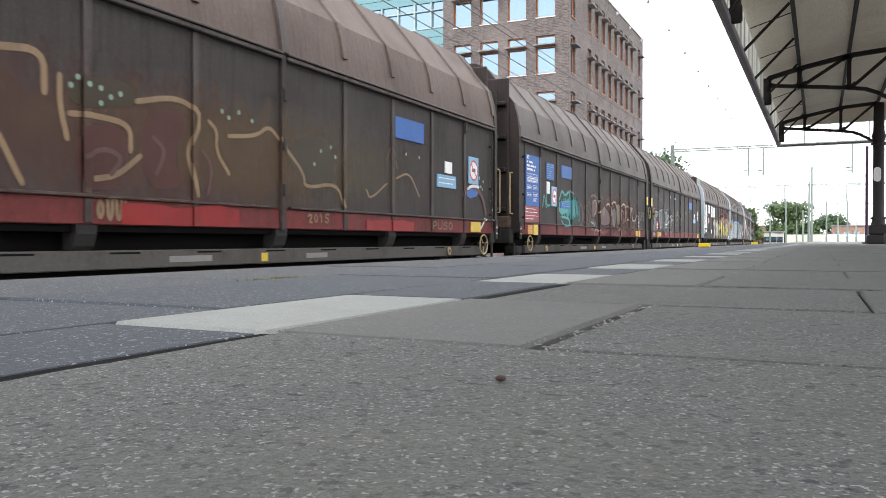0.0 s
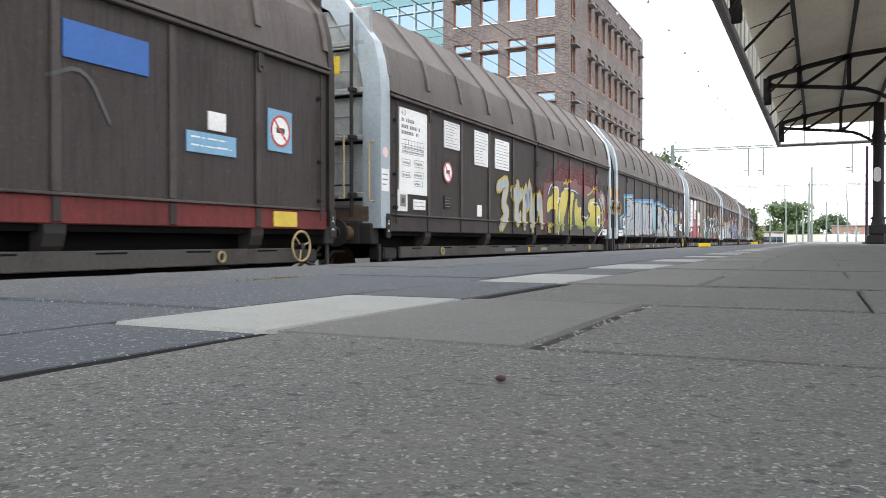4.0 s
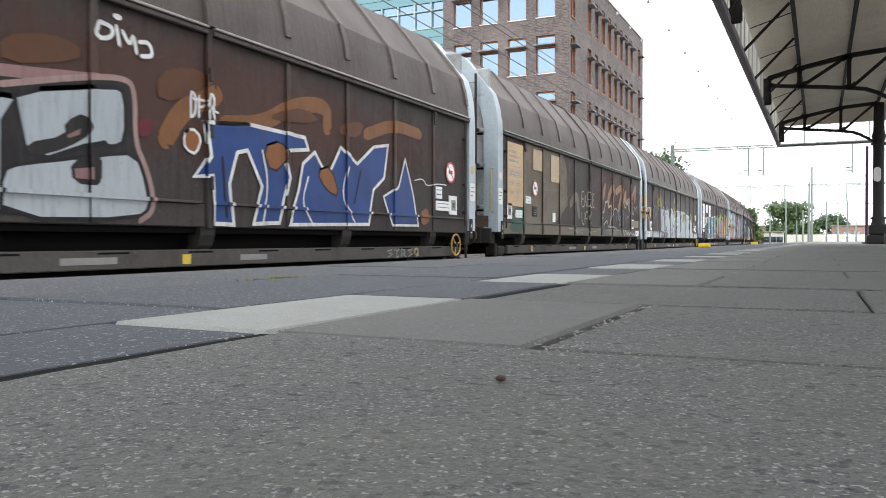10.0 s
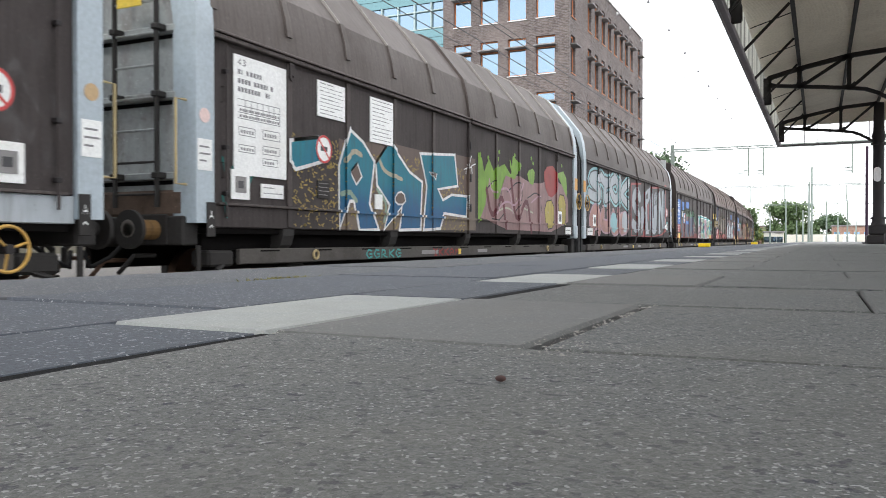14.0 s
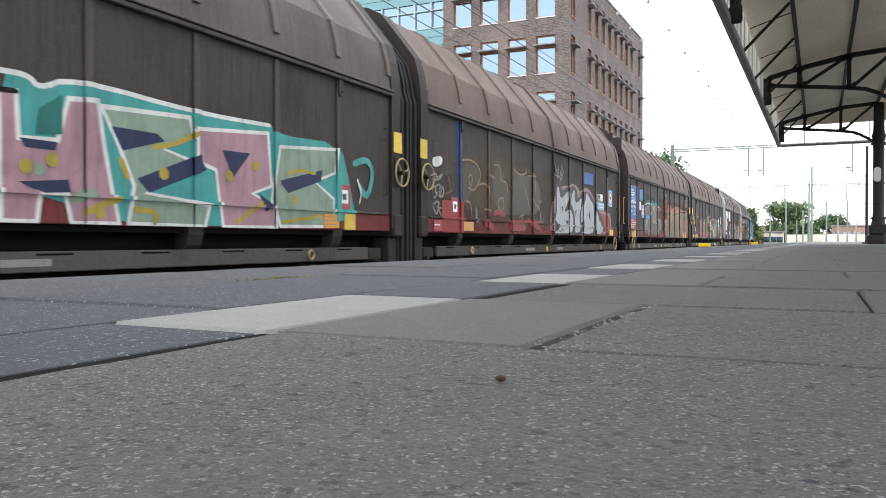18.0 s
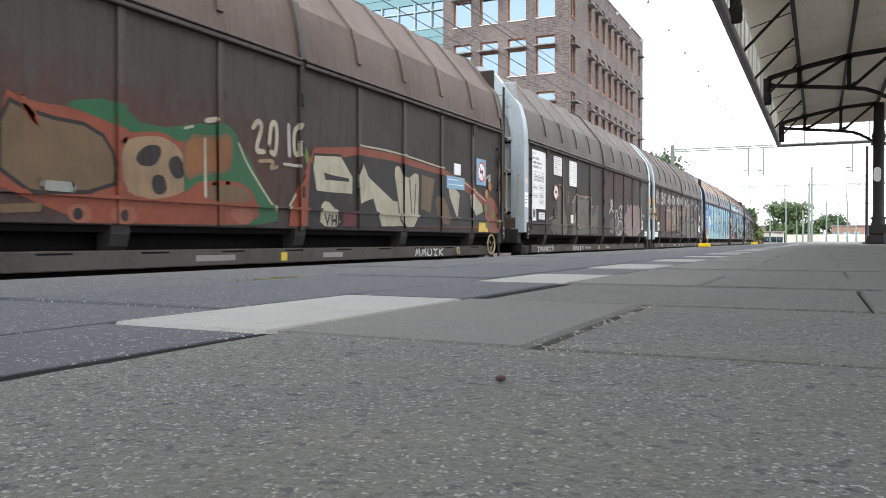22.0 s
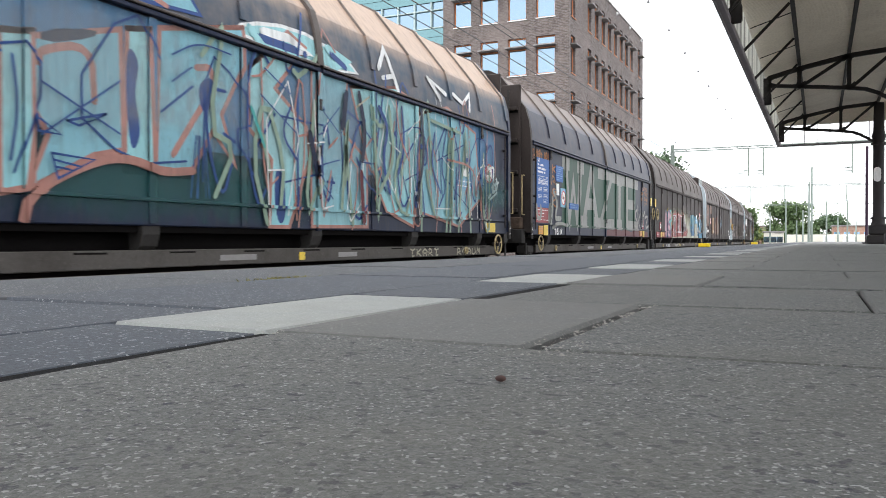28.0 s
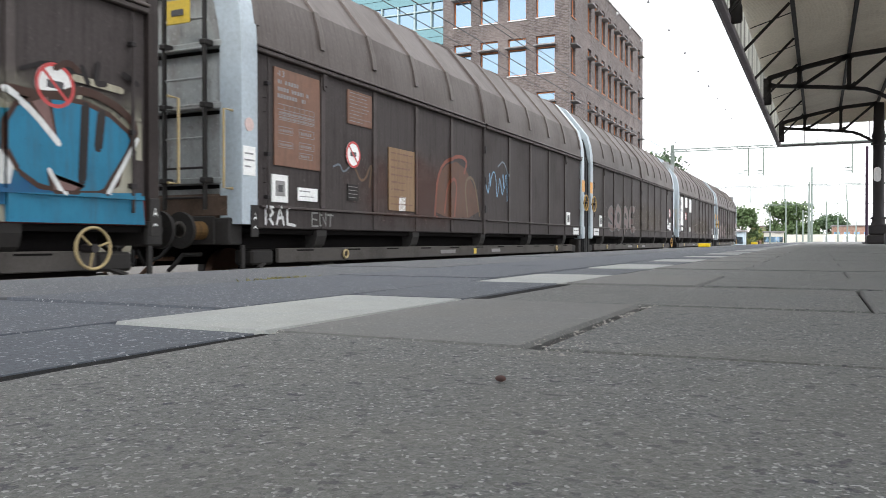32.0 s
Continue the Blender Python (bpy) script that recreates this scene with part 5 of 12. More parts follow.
    # underframe
    for s in (1, -1):
        solebar = part("solebar", Shape().slab(s * 1.28, s * 1.34, -6.9, 6.9, 0.62, 0.815, 0.01), SOLEBAR, u, "grimy grey solebar")
        if s > 0:
            for k in range(11):
                yy = -6.3 + 1.25 * k
                part("slot", Shape().slab(1.3405, 1.344, yy - 0.2, yy + 0.2, 0.775, 0.795, 0.001), BLACK, solebar)
            for yy, w in ((-1.6, 0.34), (0.9, 0.26)):
                part("marking", Shape().slab(1.3405, 1.344, yy - w, yy + w, 0.675, 0.745, 0.001), LEDGE, solebar, "pale stencilled marking")
            part("yellow_tag", Shape().slab(1.3405, 1.35, -0.35, -0.22, 0.65, 0.76, 0.002), YELLOW, solebar)
            for yy in (-5.3, 5.3):
                part("tow_eye", Shape().ring((1.37, yy, 0.72), "x", 0.06, 0.018, 14, 6), BRASSY, solebar, soft=True)
        for q in (1.49, 4.40, 7.475, 10.47, 13.4):
            yy = q - HALF
            prof = [(1.40, 1.07), (1.40, 0.98), (1.36, 0.86), (1.29, 0.8), (1.2, 0.8), (1.2, 1.07)]
            part("support_bracket", Shape().extrude([(s * x, z) for x, z in prof], yy - 0.12, yy + 0.12), UNDER, u)
    # floor, frame and deck coloured black so the shaded band under the body stays dark
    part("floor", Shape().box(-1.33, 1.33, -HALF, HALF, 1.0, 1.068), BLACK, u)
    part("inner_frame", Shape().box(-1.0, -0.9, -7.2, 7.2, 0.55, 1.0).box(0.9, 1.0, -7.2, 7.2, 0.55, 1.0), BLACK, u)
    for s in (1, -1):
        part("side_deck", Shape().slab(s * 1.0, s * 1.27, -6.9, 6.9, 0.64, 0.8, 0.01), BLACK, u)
    for yy in (-5.5, 5.5):
        ws = part("axle", Shape().disc((0, yy, 0.4), "x", 0, 0.08, 1.7, 14), UNDER, u)
        for sx in (0.78, -0.78):
            part("wheel", Shape().disc((sx, yy, 0.39), "x", 0, 0.39, 0.13, 30).disc((sx * 0.9, yy, 0.39), "x", 0, 0.415, 0.03, 30), RUST, ws, soft=True)
        for sx in (1.1, -1.1):
            part("axle_box", Shape().slab(sx - 0.1, sx + 0.1, yy - 0.2, yy + 0.2, 0.26, 0.6, 0.04), UNDER, ws)
            part("spring", Shape().slab(sx - 0.05, sx + 0.05, yy - 0.55, yy + 0.55, 0.6, 0.66, 0.01).slab(sx - 0.05, sx + 0.05, yy - 0.4, yy + 0.4, 0.665, 0.72, 0.01), UNDER, ws)
    for sgn in (1, -1):
        part("brake_gear", Shape().slab(1.0, 1.3, sgn * 6.95, sgn * 7.4, 0.6, 0.8, 0.03).tube([(1.2, sgn * 6.9, 0.7), (1.32, sgn * 7.3, 0.56)], 0.03, 6), UNDER, u)
    if lead and not grey:
        handwheel(u, 1.5, Y(0.5), 0.86, 0.18, BRASSY)
    if not lead:
        handwheel(u, 1.5, Y(0.75), 0.84, 0.2, OCHRE if grey else BRASSY)
    return u


PROTO = {(k, l): unit_prototype(k, l) for k in ("dark", "grey") for l in (True, False)}

# doubles from the head of the train to its tail: finish of each
DOUBLES = ("dark", "dark", "grey", "grey", "grey", "grey", "dark", "dark", "grey", "dark", "dark", "grey", "grey")
UNITS = []
at = -2 * PITCH["dark"]
for d, kind in enumerate(DOUBLES):
    for lead in (True, False):
        shift = (0.14 if kind == "grey" else 0.08) * (1 if lead else -1)      # the buffer gap is wider than the joint
        UNITS.append({"kind": kind, "lead": lead, "at": at + PITCH[kind] / 2 + shift, "double": d - 1})
        at += PITCH[kind]


def travel(t):
    """Metres the train has run at t seconds."""
    return float(np.interp(t, (0, 3, 6, 9, 12, 15, 18, 21, 24, 27, 30, 32),
                           (-16.83, 12.58, 42.44, 73.13, 104.55, 136.73, 169.72, 203.01, 235.91, 268.70, 301.43, 323.18)))


def unit_pose(at_, t):
    x, y, a = bend(TRACKS[1], at_ - travel(t))
    return Matrix.Translation((x, y, RAIL)) @ Matrix.Rotation(a, 4, "Z")


for un in UNITS:
    src = PROTO[(un["kind"], un["lead"])]
    un["ob"] = copy_thing(src, unit_pose(un["at"], 0))
for src in PROTO.values():
    for o in (*src.children_recursive, src):
        bpy.data.objects.remove(o)


# ---- panels, plates and paint on the wagons ----
STROKES = {
    "A": "0 0,.5 1,1 0;.2 .36,.8 .36", "B": "0 0,0 1,.7 1,.9 .77,.65 .54,0 .54;.65 .54,1 .28,.7 0,0 0", "C": "1 .85,.6 1,.1 .8,0 .45,.2 .1,.6 0,1 .15",
    "D": "0 0,0 1,.6 1,1 .7,1 .3,.6 0,0 0", "E": "1 1,0 1,0 0,1 0;0 .5,.75 .5", "F": "1 1,0 1,0 0;0 .52,.75 .52", "G": "1 .85,.5 1,0 .6,.1 .15,.6 0,1 .2,1 .48,.6 .48",
    "H": "0 0,0 1;1 0,1 1;0 .5,1 .5", "I": "0 0,0 1", "K": "0 0,0 1;1 1,.05 .45,1 0", "L": "0 1,0 0,1 0", "M": "0 0,.08 1,.5 .35,.92 1,1 0", "N": "0 0,0 1,1 0,1 1",
    "O": ".5 1,.08 .75,.05 .3,.5 0,.95 .3,.92 .75,.5 1", "P": "0 0,0 1,.75 1,1 .76,.75 .48,0 .48", "R": "0 0,0 1,.75 1,1 .76,.75 .5,0 .5;.45 .5,1 0",
    "S": "1 .86,.6 1,.1 .85,.1 .62,.85 .4,.95 .15,.5 0,0 .12", "T": "0 1,1 1;.5 1,.5 0", "U": "0 1,.03 .3,.3 0,.7 0,.97 .3,1 1", "W": "0 1,.25 0,.5 .7,.75 0,1 1",
    "Z": "0 1,1 1,0 0,1 0", "1": "0 .75,.4 1,.4 0", "6": ".9 .95,.3 .7,.05 .3,.4 0,.9 .2,.7 .5,.1 .4", "2": "0 .8,.5 1,.95 .75,.1 0,1 0", "0": ".5 1,.05 .6,.2 .1,.8 .1,.95 .6,.5 1",
    "4": ".8 0,.8 1,0 .3,1 .3", "3": "0 .9,.6 1,.9 .75,.45 .52,.95 .25,.5 0,0 .1", "5": ".9 1,.1 1,.05 .55,.6 .6,.95 .3,.5 0,0 .1", "7": "0 1,1 1,.35 0",
    "J": "0 .25,.2 0,.6 .05,.75 .4,.75 1", "V": "0 1,.5 0,1 1", "X": "0 0,1 1;0 1,1 0", "Y": "0 1,.5 .5,1 1;.5 .5,.5 0", "Q": ".5 1,.08 .75,.05 .3,.5 0,.95 .3,.92 .75,.5 1;.6 .3,1 0", "8": ".5 .55,.15 .8,.5 1,.85 .8,.5 .55,.1 .25,.5 0,.9 .25,.5 .55", "9": ".9 .6,.4 .45,.1 .75,.5 1,.9 .75,.8 .3,.3 0",
    ".": ".4 0,.5 0", ",": ".5 .1,.4 -.15", "!": ".5 1,.5 .3;.5 .05,.5 0", "-": ".1 .5,.9 .5", " ": ""}
# loose shapes for lettering that nobody can read
WILD = ("0 0,.1 1,.6 .9,.7 .5,.2 .4,1 0", ".1 1,0 .2,.5 0,1 .3,.8 1", "0 .8,.9 1,.3 .5,1 .4,.1 0", ".2 0,0 .6,.5 1,1 .6,.8 0;.3 .4,.7 .4", "0 0,.3 1,.5 .3,.8 1,1 0",
        ".9 .9,.3 1,0 .5,.4 0,1 .2;.5 .5,1 .5", "0 1,.5 .8,1 1;.5 .9,.4 0,.9 .1", ".1 0,.1 1;.1 .5,1 1;.2 .5,1 0")


def outlines(ch, rng):
    src = rng.choice(WILD) if ch == "?" else STROKES.get(ch, "")
    return [[tuple(float(v) for v in p.split()) for p in line.split(",")] for line in src.split(";") if line]


def rounded(pts, times=2):
    for _ in range(times):
        if len(pts) < 3:
            break
        out = [pts[0]]
        for p, q in zip(pts, pts[1:]):
            out += [(p[0] * 0.75 + q[0] * 0.25, p[1] * 0.75 + q[1] * 0.25), (p[0] * 0.25 + q[0] * 0.75, p[1] * 0.25 + q[1] * 0.75)]
        pts = out + [pts[-1]]
    return pts


def ribbon(verts, faces, pts, w, x, cap=True):
    """A flat band of width w along a line in the (y, z) plane, with round ends."""
    clean = [pts[0]]
    for p in pts[1:]:
        if math.dist(p, clean[-1]) > 0.004:
            clean.append(p)
    pts = clean
    if len(pts) < 2:
        return
    n0 = len(verts)
    for i, p in enumerate(pts):
        a = Vector(pts[max(i - 1, 0)])
        b2 = Vector(pts[min(i + 1, len(pts) - 1)])
        d0 = (Vector(p) - a).normalized() if i else (b2 - Vector(p)).normalized()
        d1 = (b2 - Vector(p)).normalized() if i < len(pts) - 1 else d0
        t = d0 + d1
        t = t.normalized() if t.length > 0.2 else d0
        n = Vector((-t.y, t.x))
        k = 1 / max(0.55, abs(n.dot(Vector((-d0.y, d0.x)))))
        verts.append((x, p[0] + n.x * w / 2 * k, p[1] + n.y * w / 2 * k))
        verts.append((x, p[0] - n.x * w / 2 * k, p[1] - n.y * w / 2 * k))
    for i in range(len(pts) - 1):
        a = n0 + 2 * i
        faces.append((a, a + 1, a + 3, a + 2))
    if cap:
        for end, nb, va, vb in ((pts[0], pts[1], n0, n0 + 1), (pts[-1], pts[-2], n0 + 2 * len(pts) - 1, n0 + 2 * len(pts) - 2)):
            d = (Vector(end) - Vector(nb)).normalized()
            c = len(verts)
            ang = math.atan2(d.y, d.x)
            ids = [va]
            for k in range(1, 6):
                q = ang + math.pi / 2 - math.pi * k / 6
                verts.append((x, end[0] + w / 2 * math.cos(q), end[1] + w / 2 * math.sin(q)))
                ids.append(c + k - 1)
            ids.append(vb)
            faces.append(tuple(ids))


def drape(name, verts, faces, material, parent, lift, label="", uv=None):
    """Lay flat paint (y from the unit's front edge, z above the platform) over wall, posts, sill and rail."""
    if not faces:
        return None
    me = bpy.data.meshes.new(name)
    me.from_pydata(verts, [], faces)
    bm = bmesh.new()
    bm.from_mesh(me)
    ys = [v.co.y for v in bm.verts]
    lo, hi = min(ys), max(ys)
    cuts = [(Vector((0, p + s, 0)), Vector((0, 1, 0))) for p in (*POSTS, HALF) for s in (-0.056, 0.056) if lo < p + s < hi]
    cuts += [(Vector((0, 0, z)), Vector((0, 0, 1))) for z in (0.272, 0.533, 0.574, 2.478)]
    if max(v.co.z for v in bm.verts) > 2.585:
        cuts += [(Vector((0, 0, z)), Vector((0, 0, 1))) for z in (2.585, 2.82, 3.15, 3.44, 3.74)]
    cuts += [(Vector((0, q, 0)), Vector((0, 1, 0))) for q in (0.005, 14.945) if lo < q < hi]
    for co, no in cuts:
        bmesh.ops.bisect_plane(bm, geom=bm.verts[:] + bm.edges[:] + bm.faces[:], dist=0.0005, plane_co=co, plane_no=no)
    vs, fs, uvs, seen, level = [], [], [], {}, {}

    def corner(v, x):
        key = (v.index, x)
        if key not in seen:
            seen[key] = len(vs)
            at_x = x if x > 0 else float(np.interp(v.co.z + UP, [q[1] for q in ROOF_SIDE], [q[0] for q in ROOF_SIDE]))
            vs.append((at_x + lift + v.co.x, v.co.y - HALF, v.co.z + UP))
            uvs.append(((v.co.y - uv[0]) / (uv[1] - uv[0]), (v.co.z - uv[2]) / (uv[3] - uv[2])) if uv else (0, 0))
        return seen[key]

    bm.verts.index_update()
    for f in bm.faces:
        c = f.calc_center_median()
        if not (0.272 < c.z < 2.478 or 2.585 < c.z < 3.74) or not 0.0 < c.y < 14.95:
            continue
        if c.z > 2.5:
            level[f] = -1.0
            fs.append(tuple(corner(v, -1.0) for v in f.verts))
            continue
        mid = abs(c.y - HALF) < 0.056
        post = any(abs(c.y - p) < 0.056 for p in POSTS)
        x = 1.45 if mid else 1.445 if 0.533 < c.z < 0.574 else (1.432 if post else 1.412 if c.z < 0.54 else 1.40)
        level[f] = x
        fs.append(tuple(corner(v, x) for v in f.verts))
    for e in bm.edges:
        xs = sorted({level[f] for f in e.link_faces if f in level})
        if len(xs) == 2 and xs[0] > 0:
            p, q = e.verts
            fs.append((corner(p, xs[0]), corner(q, xs[0]), corner(q, xs[1]), corner(p, xs[1])))
    bm.free()
    bpy.data.meshes.remove(me)
    if not fs:
        return None
    out = bpy.data.meshes.new(name)
    out.from_pydata(vs, [], fs)
    if uv:
        lay = out.uv_layers.new(name="UVMap")
        for i, loop in enumerate(out.loops):
            lay.data[i].uv = uvs[loop.vertex_index]
    out.materials.append(material)
    ob = new(name, out)
    ob.parent = parent
    if label:
        ob["label"] = label
    return ob


LEVEL = {}
ROOF_SIDE = roof_line(0.004)


def unit(n, end):
    return UNITS[2 * (n + 1) + (0 if end == "F" else 1)]["ob"]


def next_lift(u, step=0.0008):
    LEVEL[u.name] = LEVEL.get(u.name, 0.0015) + step
    return LEVEL[u.name]


def lettering(u, text, a0, a1, z0, z1, w, fill, line=None, halo=None, seed=0, soft=2, wobble=0.06, slant=0.0, lean=0.0, serif=0.0, squeeze=0.86, rim=0.05, glow=0.13, label=""):
    """Painted letters of a given stroke width, with an outline and a wider halo behind them. lean: z1 at the far end less that at the near end."""
    rng = random.Random(seed)
    cells = len(text)
    cw = (a1 - a0) / max(cells, 1)
    letters = []
    for i, ch in enumerate(text):
        lines = []
        for ln in outlines(ch, rng):
            pts = []
            u0 = a0 + cw * i + rng.uniform(-1, 1) * wobble * cw * 0.5
            grow = 1 + rng.uniform(-1, 1) * wobble * 2
            top = z1 + lean * (i + 0.5) / cells
            for px, pz in ln:
                ww = cw * squeeze - w
                y = u0 + w / 2 + cw * (1 - squeeze) / 2 + px * ww + slant * (pz - 0.5) * cw + rng.uniform(-1, 1) * wobble * cw
                z = z0 + w / 2 + pz * (top - z0 - w) * grow + rng.uniform(-1, 1) * wobble * (z1 - z0)
                pts.append((y, z))
            if serif:
                for (px, pz), (y, z) in zip(ln, pts):
                    if pz in (0.0, 1.0) and (px, pz) in (ln[0], ln[-1]):
                        lines.append([(y - serif, z), (y + serif, z)])
            lines.append(rounded(pts, soft))
        if lines:
            letters.append(lines)

    def coat(lines, name, width, material, tell=""):
        vs, fs = [], []
        base = next_lift(u, 0.0005)
        for j, pts in enumerate(lines):
            ribbon(vs, fs, pts, width, 0.00008 * j, cap=not serif)
        drape(name, vs, fs, material, u, base, tell)

    if halo:
        for lines in letters:
            coat(lines, "graffiti_halo", w + 2 * rim + 2 * glow, halo)
    for lines in letters:
        if line:
            coat(lines, "graffiti_outline", w + 2 * rim, line)
        if fill:
            coat(lines, "graffiti_letter", w, fill, label)


def scribble(u, a0, a1, z0, z1, w, material, seed, loops=5, soft=3, label=""):
    """A running tag: loops and zigzags in one thin line."""
    rng = random.Random(seed)
    vs, fs = [], []
    n = loops * 3
    pts = []
    for i in range(n):
        t = i / (n - 1)
        y = a0 + (a1 - a0) * min(1, max(0, t + rng.uniform(-0.5, 0.5) / loops))
        pts.append((y, rng.choice((z0, z1, (z0 + z1) / 2)) + rng.uniform(-0.15, 0.15) * (z1 - z0)))
    ribbon(vs, fs, rounded(pts, soft), w, 0.0)
    drape("graffiti_tag", vs, fs, material, u, next_lift(u), label)


def cloud(u, a0, a1, z0, z1, material, label=""):
    """A soft patch of spray."""
    b2 = next_lift(u)
    drape("spray_cloud", [(0, a0, z0), (0, a1, z0), (0, a1, z1), (0, a0, z1)], [(0, 1, 2, 3)], material, u, b2, label, (a0, a1, z0, z1))


def field(u, a0, a1, z0, z1, material, seed=0, rough=0.08, lean=0.0, label=""):
    """A solid painted field with a ragged upper edge."""
    n = max(4, int((a1 - a0) / 0.18))
    vs, fs = [], []
    for i in range(n + 1):
        y = a0 + (a1 - a0) * i / n
        top = z1 + lean * i / n + rough * (noise.noise((y * 1.7, seed * 9.1, 0)) * 1.6 + 0.5 * noise.noise((y * 5.5, seed, 2)))
        vs += [(0, y, z0), (0, y, top)]
    for i in range(n):
        fs.append((2 * i, 2 * i + 2, 2 * i + 3, 2 * i + 1))
    drape("painted_field", vs, fs, material, u, next_lift(u), label)


def blob(u, y, z, ry, rz, material, seed=0, rough=0.12, n=22, label=""):
    vs = [(0, y + ry * math.cos(6.2832 * k / n) * (1 + rough * noise.noise((k * 0.7, seed, 0)) * 2), z + rz * math.sin(6.2832 * k / n) * (1 + rough * noise.noise((k * 0.7, seed, 5)) * 2)) for k in range(n)]
    drape("painted_shape", vs, [tuple(range(n))], material, u, next_lift(u), label)


def plate(u, a0, a1, z0, z1, material, ink=None, rows=0, seed=0, name="label_plate", label=""):
    """A flat plate on the wall with its print as bars."""
    x = 1.4005 if z0 > 0.54 else 1.4125
    x += 0.02
    p = part(name, Shape().slab(x - 0.019, x, a0 - HALF, a1 - HALF, z0 + UP, z1 + UP, 0.002), material, u, label)
    if rows and ink:
        ink = FINE_INK if ink is INK and rows > 2 else ink
        rng = random.Random(seed)
        sh = Shape()
        h = (z1 - z0) / (rows + 0.6)
        for r in range(rows):
            z = z1 - h * (r + 0.8)
            y = a0 + (a1 - a0) * 0.08
            stop = a1 - (a1 - a0) * rng.choice((0.08, 0.2, 0.4, 0.1))
            while y < stop:
                wl_ = (a1 - a0) * rng.uniform(0.06, 0.25)
                hh = h * rng.uniform(0.14, 0.24)
                sh.box(x + 0.0005, x + 0.0015, y - HALF, min(y + wl_, stop) - HALF, z + UP, z + hh + UP)
                y += wl_ + (a1 - a0) * 0.035
        tagged(part("print", sh, ink, p), kind="stuff")
    return p


def data_print(p, a0, a1, z0, z1, ink, head, seed):
    """The print of a data panel: large head lines, a ruled table, small framed entries."""
    rng = random.Random(seed)
    x = 1.4217
    w, h = a1 - a0, z1 - z0

    def at(fy, fz):
        return a0 - HALF + fy * w, z0 + UP + fz * h
    vs, fs = [], []
    for i, ch in enumerate(head):
        for ln in outlines(ch, rng):
            y0, zz = at(0.07 + 0.085 * i, 0.915)
            ribbon(vs, fs, [(y0 + px * 0.055, zz + pz * 0.075) for px, pz in ln], 0.014, x, False)
    tagged(part("print", Shape().add(vs, fs), ink, p), kind="stuff")
    sh = Shape()

    def bar(f0, f1, g0, g1):
        ya, za = at(f0, g0)
        yb, zb = at(f1, g1)
        sh.box(x - 0.0005, x + 0.0005, ya, yb, za, zb)
    for fz, stops in ((0.84, ((0.07, 0.15), (0.22, 0.26), (0.29, 0.5))), (0.765, ((0.07, 0.3), (0.36, 0.62), (0.68, 0.74))), (0.695, ((0.07, 0.48), (0.58, 0.66)))):
        for f0, f1 in stops:
            q = f0
            while q < f1:
                bar(q, min(q + 0.045, f1), fz, fz + 0.04)
                q += 0.06
    for fz in (0.63, 0.575, 0.52, 0.47):
        bar(0.07, 0.86, fz, fz + 0.006)
    for k in range(7):
        f = 0.2 + 0.11 * k
        bar(f - 0.004, f + 0.004, 0.52 if k % 2 else 0.47, 0.63)
    for fz in (0.535, 0.485):
        q = 0.1
        while q < 0.85:
            bar(q, q + 0.035, fz, fz + 0.022)
            q += 0.055
    for f0, g0, fw, gh in ((0.08, 0.33, 0.3, 0.07), (0.08, 0.19, 0.3, 0.06), (0.52, 0.33, 0.34, 0.08), (0.52, 0.2, 0.34, 0.07), (0.52, 0.1, 0.3, 0.06)):
        bar(f0, f0 + fw, g0, g0 + 0.006)
        bar(f0, f0 + fw, g0 + gh, g0 + gh + 0.006)
        bar(f0, f0 + 0.008, g0, g0 + gh)
        bar(f0 + fw - 0.008, f0 + fw, g0, g0 + gh)
        q = f0 + 0.04
        while q < f0 + fw - 0.06:
            bar(q, q + 0.03, g0 + gh * 0.3, g0 + gh * 0.7)
            q += 0.05
    tagged(part("print", sh, ink, p), kind="stuff")


def round_sign(u, a, z, r=0.2, back=None):
    if back:
        plate(u, a - r * 1.2, a + r * 1.2, z - r * 1.3, z + r * 1.3, back, name="sign_back")
    x = 1.4005 + 0.021
    s = part("round_sign", Shape().disc((x, a - HALF, z + UP), "x", 0, r, 0.004, 28), WHITE, u, "round prohibition sign")
    part("rim", Shape().disc((x + 0.003, a - HALF, z + UP), "x", r * 0.84, r, 0.003, 28), SIGNRED, s)
    sl = Shape()
    vs, fs = [], []
    ribbon(vs, fs, [(a - HALF - r * 0.6, z + UP + r * 0.6), (a - HALF + r * 0.6, z + UP - r * 0.6)], r * 0.14, x + 0.005, False)
    part("slash", sl.add(vs, fs), SIGNRED, s)
    part("pictogram", Shape().box(x + 0.002, x + 0.0035, a - HALF - r * 0.42, a - HALF + r * 0.42, z + UP - r * 0.14, z + UP + r * 0.2), INK, s)


def socket_plate(u, a, z, red=False):
    p = plate(u, a - 0.17, a + 0.17, z - 0.18, z + 0.18, RED if red else WHITE, name="socket_plate")
    x = 1.423
    part("socket_frame", Shape().box(x, x + 0.002, a - HALF - 0.1, a - HALF + 0.1, z + UP - 0.1, z + UP + 0.1), WHITE if red else LEDGE, p)
    part("socket_mark", Shape().box(x + 0.003, x + 0.004, a - HALF - 0.05, a - HALF + 0.05, z + UP - 0.045, z + UP + 0.045), INK, p)


def recolour(u, start, material):
    for o in u.children_recursive:
        if o.name.startswith(start):
            s = o.material_slots[0]
            s.link = "OBJECT"
            s.material = material


def edge_colour(u, material):
    for o in u.children_recursive:
        if o.name.startswith("roof_hoop"):
            o.material_slots[1].link = "OBJECT"
            o.material_slots[1].material = material


PGREYD_PRINT = LEDGE


